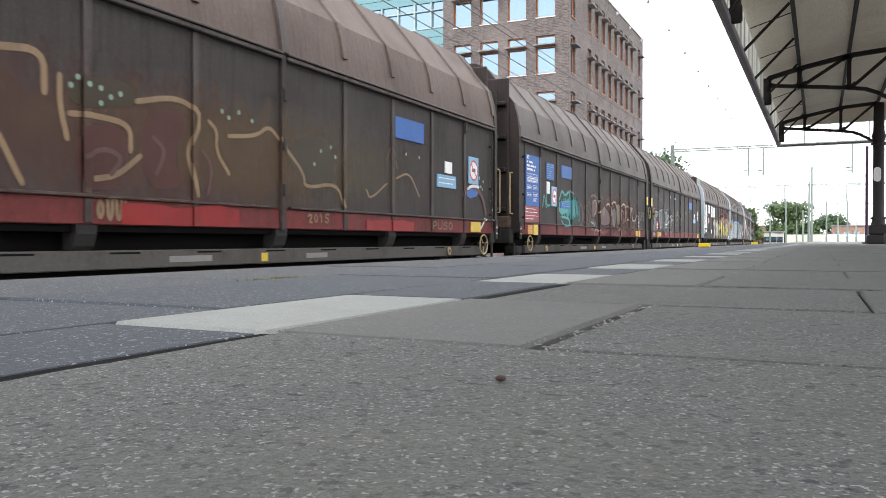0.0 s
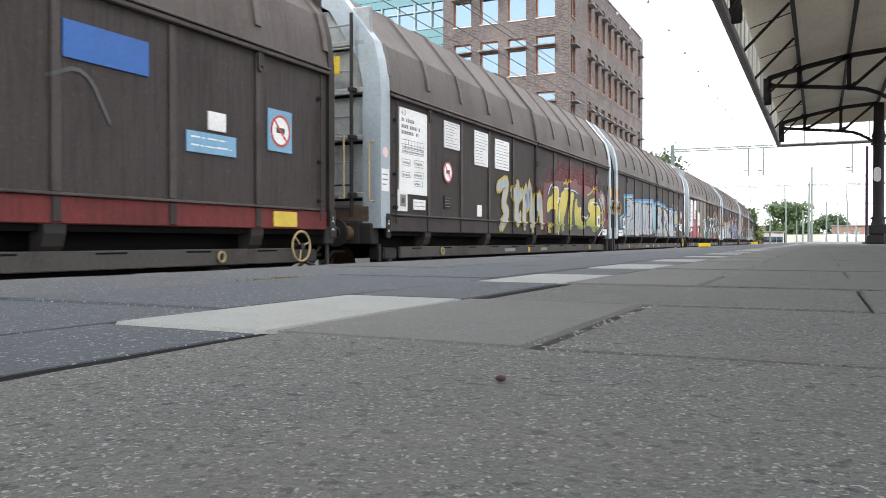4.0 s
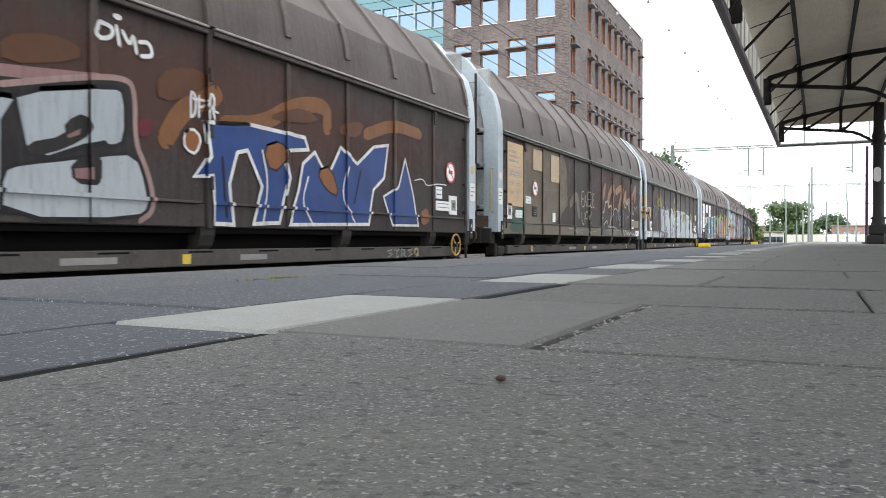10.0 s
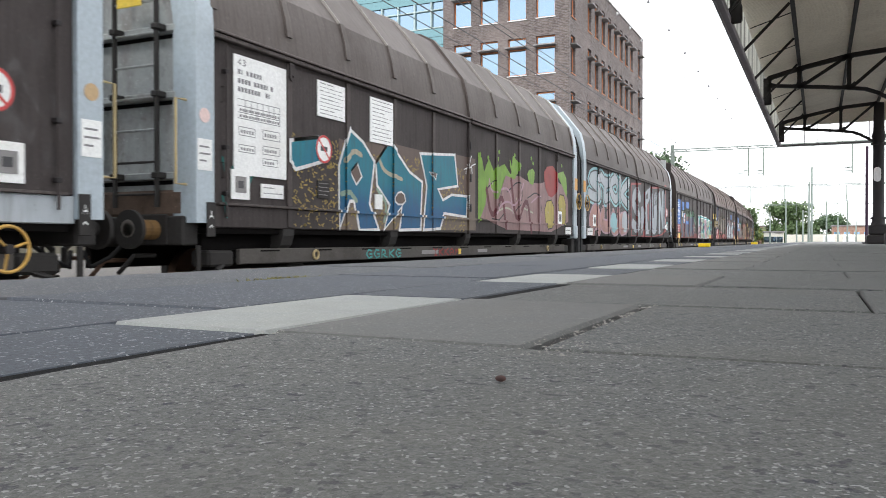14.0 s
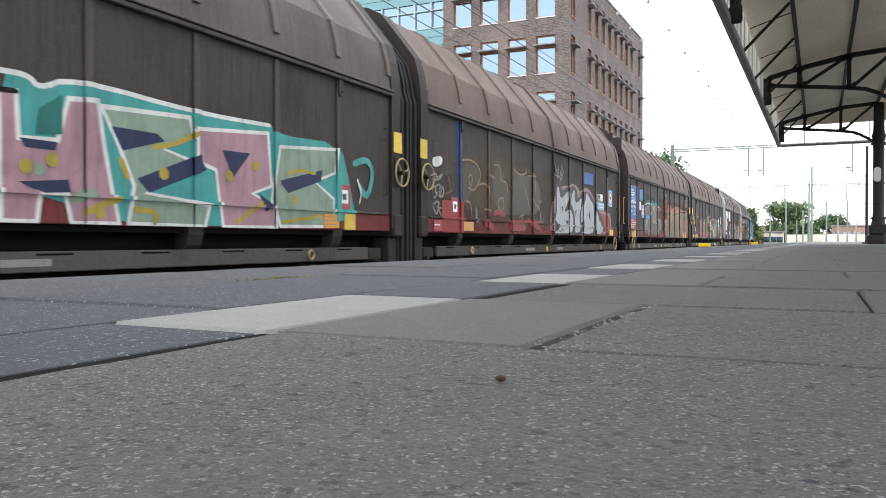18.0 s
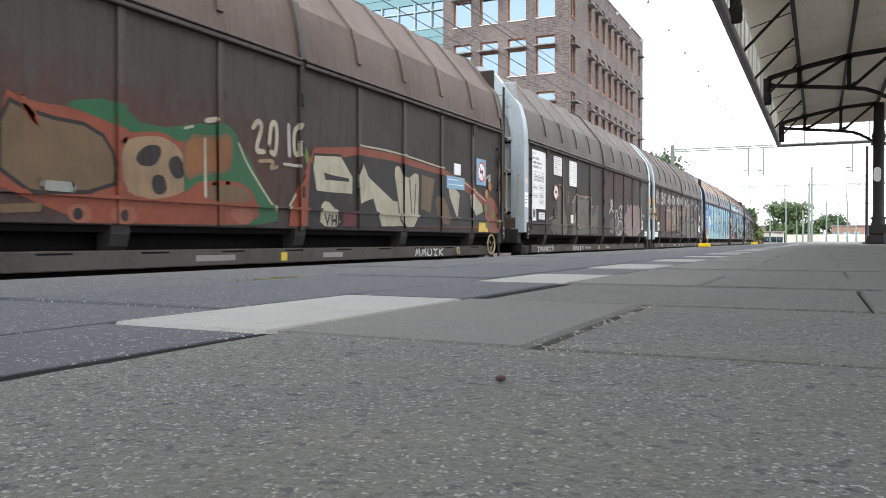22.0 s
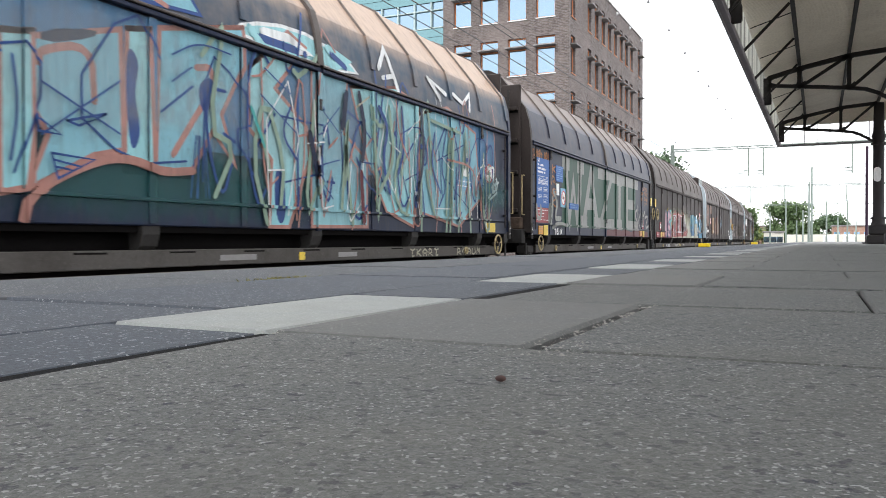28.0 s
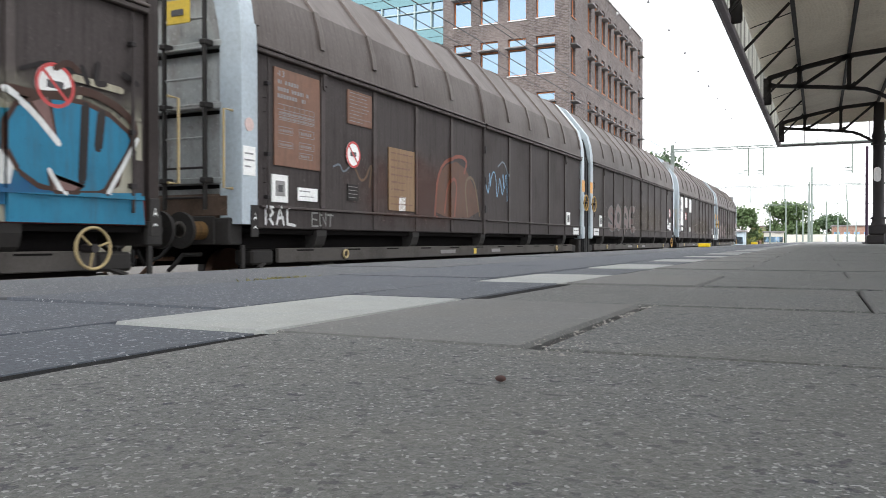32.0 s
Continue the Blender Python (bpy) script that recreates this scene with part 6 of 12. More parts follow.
def dark_lead(n, band=REDDISH):
    u = unit(n, "F")
    data_print(plate(u, 0.42, 1.42, 0.97, 2.22, BLUE, None, 0, n, "data_panel", "blue data panel with white print"), 0.42, 1.42, 0.97, 2.22, WHITE, "45", n)
    plate(u, 0.32, 1.43, 0.58, 0.96, RED, WHITE, 4, n + 1, "data_panel", "red lower data panel")
    plate(u, 2.0, 2.65, 1.72, 2.15, BLUE, PALEBLUE, 7, n + 2)
    plate(u, 2.06, 2.3, 1.35, 1.66, WHITE, None, 0)
    if n in (0, 5):
        plate(u, 3.32, 4.32, 1.86, 2.2, BLUE, None, 0, 0, "blue_panel", "plain blue panel")
    plate(u, 3.3, 4.22, 1.02, 1.19, BLUE, PALEBLUE, 2, n + 4)
    round_sign(u, 2.68, 1.3, 0.2, PALEBLUE)
    plate(u, 0.55, 0.88, 0.28, 0.5, ORANGE, INK, 3, n + 5, "yellow_plate")
    plate(u, 0.96, 1.28, 0.26, 0.52, YELLOW, None, 0, 0, "yellow_plate")
    socket_plate(u, 13.55, 0.77, True)
    plate(u, 13.0, 13.4, 0.3, 0.5, ORANGE, INK, 3, n + 6, "yellow_plate")
    plate(u, 13.55, 13.85, 0.28, 0.52, YELLOW, None, 0, 0, "yellow_plate")
    if band:
        recolour(u, "lower_sill", band)


def dark_tail(n, band=REDDISH):
    u = unit(n, "R")
    if n < 6:
        plate(u, 10.55, 11.6, 1.84, 2.2, BLUE, None, 0, 0, "blue_panel", "plain blue panel")
    plate(u, 12.15, 12.98, 1.12, 1.36, PALEBLUE, WHITE, 2, n + 1)
    plate(u, 12.5, 12.8, 1.4, 1.62, WHITE, None, 0)
    round_sign(u, 13.85, 1.55, 0.21, PALEBLUE if n < 8 else None)
    socket_plate(u, 1.2, 0.78, True)
    plate(u, 1.27, 1.47, 0.28, 0.52, YELLOW, None, 0, 0, "yellow_plate")
    plate(u, 1.6, 2.1, 0.32, 0.5, ORANGE, INK, 3, n + 7, "yellow_plate")
    plate(u, 13.7, 14.2, 0.3, 0.5, YELLOW, None, 0, 0, "yellow_plate")
    plate(u, 0.25, 0.7, 0.3, 0.5, RED, WHITE, 1, n, "data_panel")
    if band:
        recolour(u, "lower_sill", band)


def grey_lead(n, main=WHITE, low=0.92, ink=FINE_INK):
    u = unit(n, "F")
    data_print(plate(u, 0.38, 1.42, low, 2.38, main, None, 0, n, "data_panel", "tall data panel with black print"), 0.38, 1.42, low, 2.38, ink, "43", n)
    plate(u, 2.15, 2.86, 1.88, 2.39, main, ink, 9, n + 1)
    if n == 2:
        plate(u, 3.55, 4.3, 1.02, 1.78, main, ink, 9, n + 2)
        plate(u, 2.05, 2.55, 1.36, 1.86, main, None, 0, 0, "sign_back")
    elif main is not RUSTY_PLATE:
        plate(u, 3.6, 4.33, 1.68, 2.39, main, ink, 11, n + 2)
    round_sign(u, 2.3, 1.62 if n == 2 else 1.42, 0.2)
    if n != 2:
        plate(u, 2.15, 2.45, 0.72, 0.97, UNDER, PGREYD_PRINT, 4, 9)
    plate(u, 0.9, 1.36, 0.66, 0.84, WHITE, ink, 2, n + 3)
    socket_plate(u, 0.5, 0.8)
    socket_plate(u, 13.7, 0.74)
    plate(u, 14.18, 14.72, 0.3, 0.5, WHITE, INK, 1, n + 4)
    plate(u, 3.75, 3.98, 0.62, 0.86, WHITE, None, 0)


def grey_tail(n):
    u = unit(n, "R")
    round_sign(u, 14.12, 1.42, 0.2)
    plate(u, 13.5, 13.75, 0.9, 1.12, WHITE, INK, 2, n)
    plate(u, 13.5, 14.2, 0.68, 0.86, WHITE, INK, 2, n + 1)
    socket_plate(u, 14.25, 0.8)
    socket_plate(u, 1.1, 0.76)
    plate(u, 0.22, 0.82, 0.29, 0.51, WHITE, INK, 1, n + 2)


for n in (0, 5, 6, 8, 9):
    dark_lead(n, None if n in (8, 9) else REDDISH)
for n in (-1, 0, 5, 6, 8, 9):
    dark_tail(n, None if n in (8, 6) else REDDISH)
dark_lead(-1)
for n in (1, 2, 4, 7, 11):
    grey_lead(n)
grey_lead(3, TAN)
grey_lead(10, RUSTY_PLATE, 1.1)
for n in (1, 2, 3, 4, 7, 10, 11):
    grey_tail(n)

# paints
P = lambda n, c, c2=None, z0=1.0, z1=2.4: paint("spray_" + n, dark(c, 0.85), dark(c2, 0.85) if c2 else None, z0, z1)
SILVER = P("silver", (0.56, 0.59, 0.63), (0.45, 0.49, 0.54))
CHROME = P("pale_silver", (0.54, 0.59, 0.63), (0.46, 0.51, 0.55))
PBLACK = P("black", (0.018, 0.018, 0.022))
PWHITE = P("white", (0.88, 0.9, 0.9))
PBLUE = P("sky_blue", (0.05, 0.27, 0.62))
PDBLUE = P("deep_blue", (0.03, 0.08, 0.27))
PCYAN = P("light_cyan", (0.26, 0.52, 0.58), (0.3, 0.58, 0.62))
PTEAL = P("teal", (0.02, 0.22, 0.29), (0.02, 0.12, 0.27), 1.9, 1.2)
PTURQ = P("turquoise", (0.08, 0.42, 0.4))
PYELL = P("yellow_to_green", (0.24, 0.33, 0.02), (0.8, 0.67, 0.1), 1.3, 1.95)
PGOLD = P("bright_yellow", (0.72, 0.55, 0.06))
PRED = P("red", (0.36, 0.035, 0.035))
PRUST = P("rust_red", (0.27, 0.075, 0.045))
PORANGE = P("rusty_orange", (0.3, 0.12, 0.045))
POLIVE = P("olive", (0.16, 0.13, 0.05))
PTAN = P("tan", (0.33, 0.23, 0.14))
PPINK = P("pink", (0.5, 0.3, 0.36))
PSALMON = P("salmon", (0.5, 0.25, 0.21))
PROSE = P("dusty_rose", (0.34, 0.2, 0.2))
PMINT = P("mint", (0.3, 0.42, 0.33))
PPURPLE = P("purple", (0.12, 0.06, 0.15))
PGREEN = P("bottle_green", (0.02, 0.085, 0.055))
PLIME = P("lime", (0.22, 0.42, 0.05))
PGREY = P("stone_grey", (0.33, 0.34, 0.32))
PFAINT = P("faint_tan", (0.13, 0.095, 0.075))
PNAVY = P("navy", (0.02, 0.03, 0.065))
PCREAM = P("cream", (0.5, 0.47, 0.36))
PBURNT = P("burnt_orange", (0.26, 0.115, 0.048))
PKHAKI = P("khaki", (0.16, 0.13, 0.085))
H_RED = haze("haze_red", (0.2, 0.03, 0.035), 0.9)
H_RUST = haze("haze_rust", (0.15, 0.05, 0.027), 0.32, 3.5)
H_RUSTD = haze("haze_dull_rust", (0.12, 0.045, 0.03), 0.26, 4.5)
H_TAN = haze("haze_tan", (0.16, 0.12, 0.08), 0.3, 3.5)
H_CREAM = haze("haze_cream", (0.5, 0.48, 0.36), 0.85)
H_WHITE = haze("haze_white", (0.45, 0.46, 0.46), 0.22, 3.5)
H_TEALD = haze("haze_dull_teal", (0.02, 0.12, 0.12), 0.5)
H_REDD = haze("haze_dull_red", (0.2, 0.03, 0.03), 0.5, 4.0)
H_TEAL = haze("haze_teal", (0.05, 0.3, 0.3), 0.8)
H_GREEN = haze("haze_green", (0.06, 0.12, 0.06), 0.6)
H_YELLOW = haze("haze_yellow", (0.5, 0.42, 0.08), 0.4)
H_OLIVE = haze("haze_olive", (0.2, 0.16, 0.06), 0.18, 3.5)

PUMBER = P("purple_brown", (0.1, 0.07, 0.07))
PRUSTD = P("dull_rust", (0.1, 0.042, 0.035))
POLIVED = P("dull_olive", (0.068, 0.054, 0.036))
PROSED = P("dull_rose", (0.15, 0.085, 0.08))
PNAVYD = P("dull_navy", (0.035, 0.035, 0.045))
PTAND = P("dull_tan", (0.17, 0.115, 0.068))
PTAND2 = P("dusty_tan", (0.1, 0.085, 0.058))
PBLACKD = P("dull_black", (0.028, 0.025, 0.026))
PGREYD = P("dull_grey", (0.13, 0.135, 0.135))
PGREYL = P("light_grey", (0.46, 0.46, 0.44))
PSTEEL = P("steel_blue", (0.2, 0.25, 0.29))
PREDD = P("dark_red", (0.17, 0.02, 0.025))
PREDL = P("worn_red", (0.33, 0.04, 0.035))
PMAROON = P("maroon", (0.14, 0.025, 0.035))
PLEAD = P("lead_grey", (0.22, 0.25, 0.29))
PSUN = P("mustard", (0.5, 0.4, 0.08))
POCHRED = P("dull_ochre", (0.12, 0.085, 0.05))
PTURQD = P("dull_turquoise", (0.03, 0.2, 0.18))
PMAUVE = P("mauve", (0.28, 0.17, 0.27))
PSPECK = P("speckled_brown", (0.2, 0.155, 0.11), (0.15, 0.11, 0.095))
PGOLDD = P("dull_gold", (0.4, 0.3, 0.09))
SILVERB = P("brushed_silver", (0.46, 0.5, 0.55), (0.36, 0.4, 0.44))
PDBLUED = P("dull_navy_blue", (0.03, 0.045, 0.11))
PGREEND = P("dull_green", (0.03, 0.13, 0.06))
PGREENL = P("leaf_green", (0.16, 0.22, 0.05))
PORANGEL = P("light_orange", (0.5, 0.2, 0.06))
PSALMOND = P("dull_salmon", (0.32, 0.12, 0.08))
PROSEB = P("brownish_rose", (0.25, 0.15, 0.14))
PROSEC = P("faded_rose", (0.28, 0.19, 0.175), (0.2, 0.12, 0.1), 1.2, 2.2)
PPINKD = P("dusty_pink", (0.42, 0.29, 0.27))
PPINKL = P("light_pink", (0.66, 0.46, 0.54))
PBROWND = P("dark_brown_line", (0.075, 0.04, 0.03))
PBURNTD = P("dull_burnt", (0.13, 0.058, 0.032))
PCYANL = P("icy_blue", (0.34, 0.62, 0.66), (0.24, 0.5, 0.6))
PCYAND = P("mid_blue", (0.16, 0.38, 0.5), (0.08, 0.2, 0.36))
PCYANB = P("clear_cyan", (0.3, 0.66, 0.74), (0.36, 0.68, 0.72))
PCREAMD = P("dull_cream", (0.52, 0.5, 0.4))
PSBLUE = P("strong_blue", (0.03, 0.24, 0.4))
F_CREAM = fading("overspray_cream", (0.5, 0.48, 0.38), 0.95)
F_RUST = fading("overspray_rust", (0.2, 0.085, 0.05), 0.7)
H_GREY = haze("haze_grey", (0.2, 0.21, 0.21), 0.45)


from mathutils.geometry import tessellate_polygon


def closed(pts, times):
    for _ in range(times):
        pts = [q for a, b2 in zip(pts, (*pts[1:], pts[0])) for q in ((a[0] * 0.75 + b2[0] * 0.25, a[1] * 0.75 + b2[1] * 0.25), (a[0] * 0.25 + b2[0] * 0.75, a[1] * 0.25 + b2[1] * 0.75))]
    return list(pts)


def shape(u, material, pts, soft=1, rim=None, width=0.0, label=""):
    """A painted area with a corner list, its corners rounded, and an outline round it."""
    pts = closed(pts, soft)
    tris = tessellate_polygon([[Vector((y, z, 0)) for y, z in pts]])
    drape("painted_shape", [(0, y, z) for y, z in pts], [tuple(t) for t in tris], material, u, next_lift(u, 0.0003), label)
    if rim:
        rng = random.Random(len(pts))
        loop = [(y + rng.uniform(-0.006, 0.006), z + rng.uniform(-0.006, 0.006)) for y, z in pts]
        vs, fs = [], []
        ribbon(vs, fs, loop + [loop[0], loop[1]], width, 0.0)
        drape("graffiti_outline", vs, fs, rim, u, next_lift(u, 0.0003))


def stroke(u, material, width, pts, soft=2, label=""):
    """One pull of the spray can."""
    vs, fs = [], []
    ribbon(vs, fs, rounded(list(pts), soft), width, 0.0)
    drape("graffiti_stroke", vs, fs, material, u, next_lift(u, 0.0003), label)


def dots(u, material, r, pts):
    """Round dabs of paint."""
    vs, fs = [], []
    for y, z in pts:
        n0 = len(vs)
        vs += [(0, y + r * math.cos(0.6283 * k), z + r * math.sin(0.6283 * k)) for k in range(10)]
        fs.append(tuple(range(n0, n0 + 10)))
    drape("paint_dots", vs, fs, material, u, next_lift(u, 0.0003))


def hatch(u, material, pts, n, width=0.03):
    """Ragged strokes between two edges of a four-cornered patch."""
    a, b2, c, d = (Vector(p) for p in pts)
    rng = random.Random(n)
    vs, fs = [], []
    for k in range(n):
        f, g = (k + rng.uniform(-0.3, 1.0)) / n, (k + rng.uniform(-0.3, 1.0)) / n
        ribbon(vs, fs, [tuple(a.lerp(b2, f)), tuple(d.lerp(c, g))], width * rng.uniform(0.6, 1.4), 0.00004 * k)
    ob = drape("graffiti_hatching", vs, fs, material, u, next_lift(u, 0.0003))
    if ob:
        tagged(ob, kind="stuff")


# ---- graffiti, wagon by wagon ----
# head of the train: faint old outlines
u = unit(-1, "R")
cloud(u, 1.0, 9.5, 0.3, 2.0, H_RUST)
cloud(u, 3.5, 12.0, 0.5, 2.0, H_OLIVE)
shape(u, PRUSTD, ((4.28, 1.22), (4.85, 1.3), (4.94, 1.01), (4.81, 0.63), (4.3, 0.6)))
shape(u, PRUSTD, ((5.07, 1.46), (5.63, 1.58), (5.78, 1.42), (5.53, 1.03), (5.73, 0.72), (5.11, 0.64)))
shape(u, POLIVED, ((4.19, 1.61), (4.53, 1.74), (4.98, 1.72), (5.07, 1.53), (4.53, 1.4), (4.19, 1.43)))
shape(u, POLIVED, ((7.68, 1.45), (8.63, 1.66), (8.8, 1), (8.06, 0.86), (7.61, 1.18)))
stroke(u, PTAN, .07, ((3.49, 1.8), (3.93, 1.86), (3.94, 1.48)))
stroke(u, PTAN, .06, ((4.1, 1.66), (4.1, 1.38), (4.18, 1.08)))
stroke(u, PTAN, .06, ((3.49, 1.03), (3.62, 0.79), (3.71, 0.63)))
stroke(u, PTAN, .06, ((4.21, 1.32), (4.53, 1.34), (4.94, 1.31), (4.94, 1.04)))
stroke(u, PTAN, .06, ((4.49, 0.72), (4.77, 0.77), (5.07, 1)))
stroke(u, PTAN, .06, ((5.02, 1.56), (5.58, 1.7), (5.93, 1.59), (5.89, 1.36), (5.73, 1.12), (5.83, 0.87), (5.89, 0.63)), label="faint tan graffiti outline")
stroke(u, PTAN, .05, ((6.1, 1.5), (6.24, 1.41), (6.21, 1.17), (6.44, 0.92)))
stroke(u, PTAN, .05, ((6.44, 1.37), (6.95, 1.43), (7.19, 1.59), (7.35, 1.5), (7.61, 1.31), (7.98, 1.04), (7.98, 0.83), (8.8, 0.97), (8.98, 0.62)))
stroke(u, PROSED, .04, ((10.27, 1.43), (10.42, 1.71), (10.62, 1.35)))
stroke(u, PTAN, .035, ((9.64, 0.91), (9.74, 0.76), (10.27, 1.05)))
stroke(u, PTAN, .035, ((10.6, 1.16), (11.07, 1.31), (11.44, 0.9)))
stroke(u, PROSED, .05, ((4.37, 0.92), (4.61, 1.04), (4.85, 0.96), (4.69, 0.78)))
stroke(u, PROSED, .05, ((5.25, 1.21), (5.43, 1.09), (5.29, 0.83)))
stroke(u, PROSED, .04, ((5.99, 1.15), (6.16, 0.97), (6.08, 0.66)))
dots(u, PMINT, .03, ((4.3, 1.68), (4.22, 1.59), (4.57, 1.62), (4.81, 1.6), (4.57, 1.47), (4.69, 1.55), (6.32, 1.65), (6.87, 1.61), (6.62, 1.68), (6.44, 1.59), (8.63, 1.47), (8.22, 1.19), (8.75, 1.34), (8.38, 1.39), (10.95, 1.6), (11.44, 1.59), (4.41, 1.63),))
lettering(u, "OUUL", 4.49, 4.94, 0.32, 0.53, .04, PTAN, None, None, 3, 1 , 0.05)
lettering(u, "2015", 8.03, 8.58, 0.36, 0.51, .03, PTAN, None, None, 4, 1 , 0.05)
lettering(u, "PUSO", 11.91, 12.83, 0.32, 0.49, .025, PTAN, None, None, 4, 1 , 0.05)
field(u, 4.8, 6.6, 0.28, 0.5, PRED, 1, 0.03)
field(u, 9.6, 11.2, 0.28, 0.45, PRED, 2, 0.03)
shape(u, BLUE, ((13.52, 1.21), (14.05, 1.28), (14.17, 1.07), (13.54, 0.94)))
stroke(u, PROSED, .09, ((13.32, 1.03), (13.64, 1.22), (13.98, 1.21), (14.32, 1.06), (14.52, 0.69)))
stroke(u, PWHITE, .06, ((13.56, 1.16), (13.77, 1.24), (14.13, 1.23)))
stroke(u, PWHITE, .05, ((14.17, 0.35), (14.32, 0.45), (14.48, 0.59)))
dots(u, PMINT, .035, ((14.17, 1.42), (14.24, 1.24), (14.36, 1.36), (14.32, 1.19), (14.86, 1.12), (14.81, 0.98), (14.88, 0.78), (14.86, 0.57),))
u = unit(0, "F")
cloud(u, 3.0, 5.4, 0.6, 1.5, H_TEAL)
stroke(u, PTURQ, .06, ((1.75, 0.99), (1.87, 1.37), (2.04, 1)))
stroke(u, PTURQ, .06, ((2.31, 1.37), (2.04, 1.37), (2.08, 1.01), (2.35, 1.06)))
stroke(u, PTURQ, .07, ((3.2, 1.25), (3.41, 1.53), (3.75, 1.35), (4.09, 1.54), (4.21, 1.33)))
shape(u, PTURQ, ((3.14, 1.18), (4.09, 1.25), (4.02, 0.92), (3.41, 0.84), (3.14, 0.93)), 0)
stroke(u, PTURQ, .06, ((3.41, 0.78), (4.09, 0.76), (4.21, 0.54), (3.63, 0.52), (3.41, 0.67)))
stroke(u, PMINT, .04, ((4.17, 1.55), (4.59, 1.42), (4.46, 1.06)))
lettering(u, "DGGCO", 5.2, 7.2, 0.6, 1.3, 0.05, PROSED, None, None, 9, 2, 0.1)
cloud(u, 5.5, 14.5, 0.3, 1.9, H_RUST)
cloud(u, 6.5, 14.0, 0.2, 1.6, H_RUST)
shape(u, PRUSTD, ((6.6, 1.28), (6.86, 1.41), (7.17, 1.37), (7.13, 1), (6.86, 0.85), (6.57, 0.85)), 2)
stroke(u, PTAN, .05, ((6.69, 1.3), (6.86, 1.39), (7.1, 1.4), (7.17, 1.28), (7.1, 1.05), (6.86, 0.92)))
stroke(u, PROSED, .07, ((6.47, 1.49), (6.79, 1.56), (7.13, 1.52), (7.39, 1.37)))
stroke(u, PWHITE, .03, ((7.39, 1.33), (7.48, 1.5), (7.55, 1.29), (7.67, 1.34)))
shape(u, PNAVYD, ((6.47, 0.81), (6.86, 0.79), (7.28, 0.63), (6.47, 0.56)), 2)
stroke(u, PGREY, .05, ((6.47, 0.7), (6.79, 0.67), (6.96, 0.57)))
shape(u, PRUSTD, ((7.51, 1.04), (8.23, 1.25), (8.87, 1.03), (8.97, 0.67), (7.67, 0.59)), 2)
stroke(u, PCREAM, .05, ((7.39, 1.02), (7.59, 1.1), (7.68, 1.02), (7.65, 0.85)))
shape(u, PTAND, ((7.87, 1.13), (8.27, 1.31), (8.23, 0.97), (7.96, 0.88)), 2)
stroke(u, PCREAM, .05, ((8.44, 1.29), (8.61, 1.36), (8.87, 1.35), (9.03, 1.16), (8.97, 0.97)))
shape(u, PBLACKD, ((9.25, 1.18), (9.66, 1.27), (9.85, 0.96), (9.66, 0.58), (9.25, 0.6), (9.14, 0.9)), 2)
stroke(u, PTAN, .06, ((9.19, 1.37), (9.48, 1.47), (9.81, 1.43), (9.91, 1.25)))
stroke(u, PTAN, .035, ((9.25, 1.07), (9.42, 1), (9.44, 0.69), (9.66, 0.66)))
shape(u, PTAND, ((9.88, 1.36), (10.31, 1.42), (10.53, 1.26), (10.47, 0.75), (10.06, 0.64), (9.91, 0.96)), 1, PBLACKD, .03)
dots(u, PBLACKD, .06, ((10.28, 0.79),))
stroke(u, PCREAM, .05, ((10.59, 1.32), (10.88, 1.46), (11.28, 1.42), (11.33, 1.17), (11.2, 0.79)))
stroke(u, PROSED, .05, ((10.73, 1.21), (11.04, 1.14), (10.96, 0.77)))
stroke(u, PTAN, .05, ((11.44, 1.36), (11.78, 1.42), (12.01, 1.23), (11.87, 0.87), (11.52, 0.9), (11.49, 1.18)))
stroke(u, PGREY, .05, ((12.29, 1.3), (12.43, 1.14), (12.46, 0.86), (13.03, 0.89), (13.29, 1.17), (13.47, 0.91)))
stroke(u, PTAN, .04, ((12.14, 1.34), (12.52, 1.37), (12.62, 1.23)))
lettering(u, "SUPS", 13.47, 14.68, 0.91, 1.24, .03, PGREY, None, None, 19, 2 , 0.05)
stroke(u, PRED, .05, ((6.6, 0.45), (7.92, 0.39), (8, 0.31)))
stroke(u, PTAND, .1, ((10.04, 0.54), (10.45, 0.52), (10.45, 0.31)))
stroke(u, PTAND, .08, ((6.47, 0.47), (6.82, 0.46), (6.86, 0.28)))
stroke(u, PGREY, .04, ((6.92, 0.46), (7.13, 0.5), (7.28, 0.42), (7.51, 0.47)))
u = unit(0, "R")
cloud(u, 0.2, 5.8, 0.5, 1.6, H_GREY)
cloud(u, -0.5, 6.5, 0.4, 1.7, H_GREY)
hatch(u, PGREYD, ((0.27, 1.43), (0.65, 1.36), (0.71, 0.57), (0.47, 0.56)), 9)
hatch(u, PGREYD, ((0.76, 1.37), (1.48, 1.39), (1.11, 1.16), (0.78, 1.14)), 10)
hatch(u, PGREYD, ((0.76, 1.12), (1.07, 1.16), (0.84, 0.58), (0.71, 0.57)), 11)
hatch(u, PGREYD, ((1.48, 1.39), (1.85, 1.47), (2.21, 0.61), (1.9, 0.85)), 12)
hatch(u, PGREYD, ((1.99, 1.49), (2.56, 1.55), (2.35, 0.66), (2.04, 0.71)), 13)
hatch(u, PGREYD, ((3.08, 1.4), (3.72, 1.45), (3.55, 0.81), (2.96, 0.89)), 14)
hatch(u, PGREYD, ((3.65, 1.45), (3.95, 1.18), (3.78, 0.74), (3.2, 0.62)), 15)
hatch(u, PGREYD, ((4.06, 1.35), (5.43, 1.32), (4.83, 0.68), (4.06, 0.74)), 16)
stroke(u, PGREY, .05, ((0.25, 1.43), (0.65, 1.36), (0.71, 0.57)))
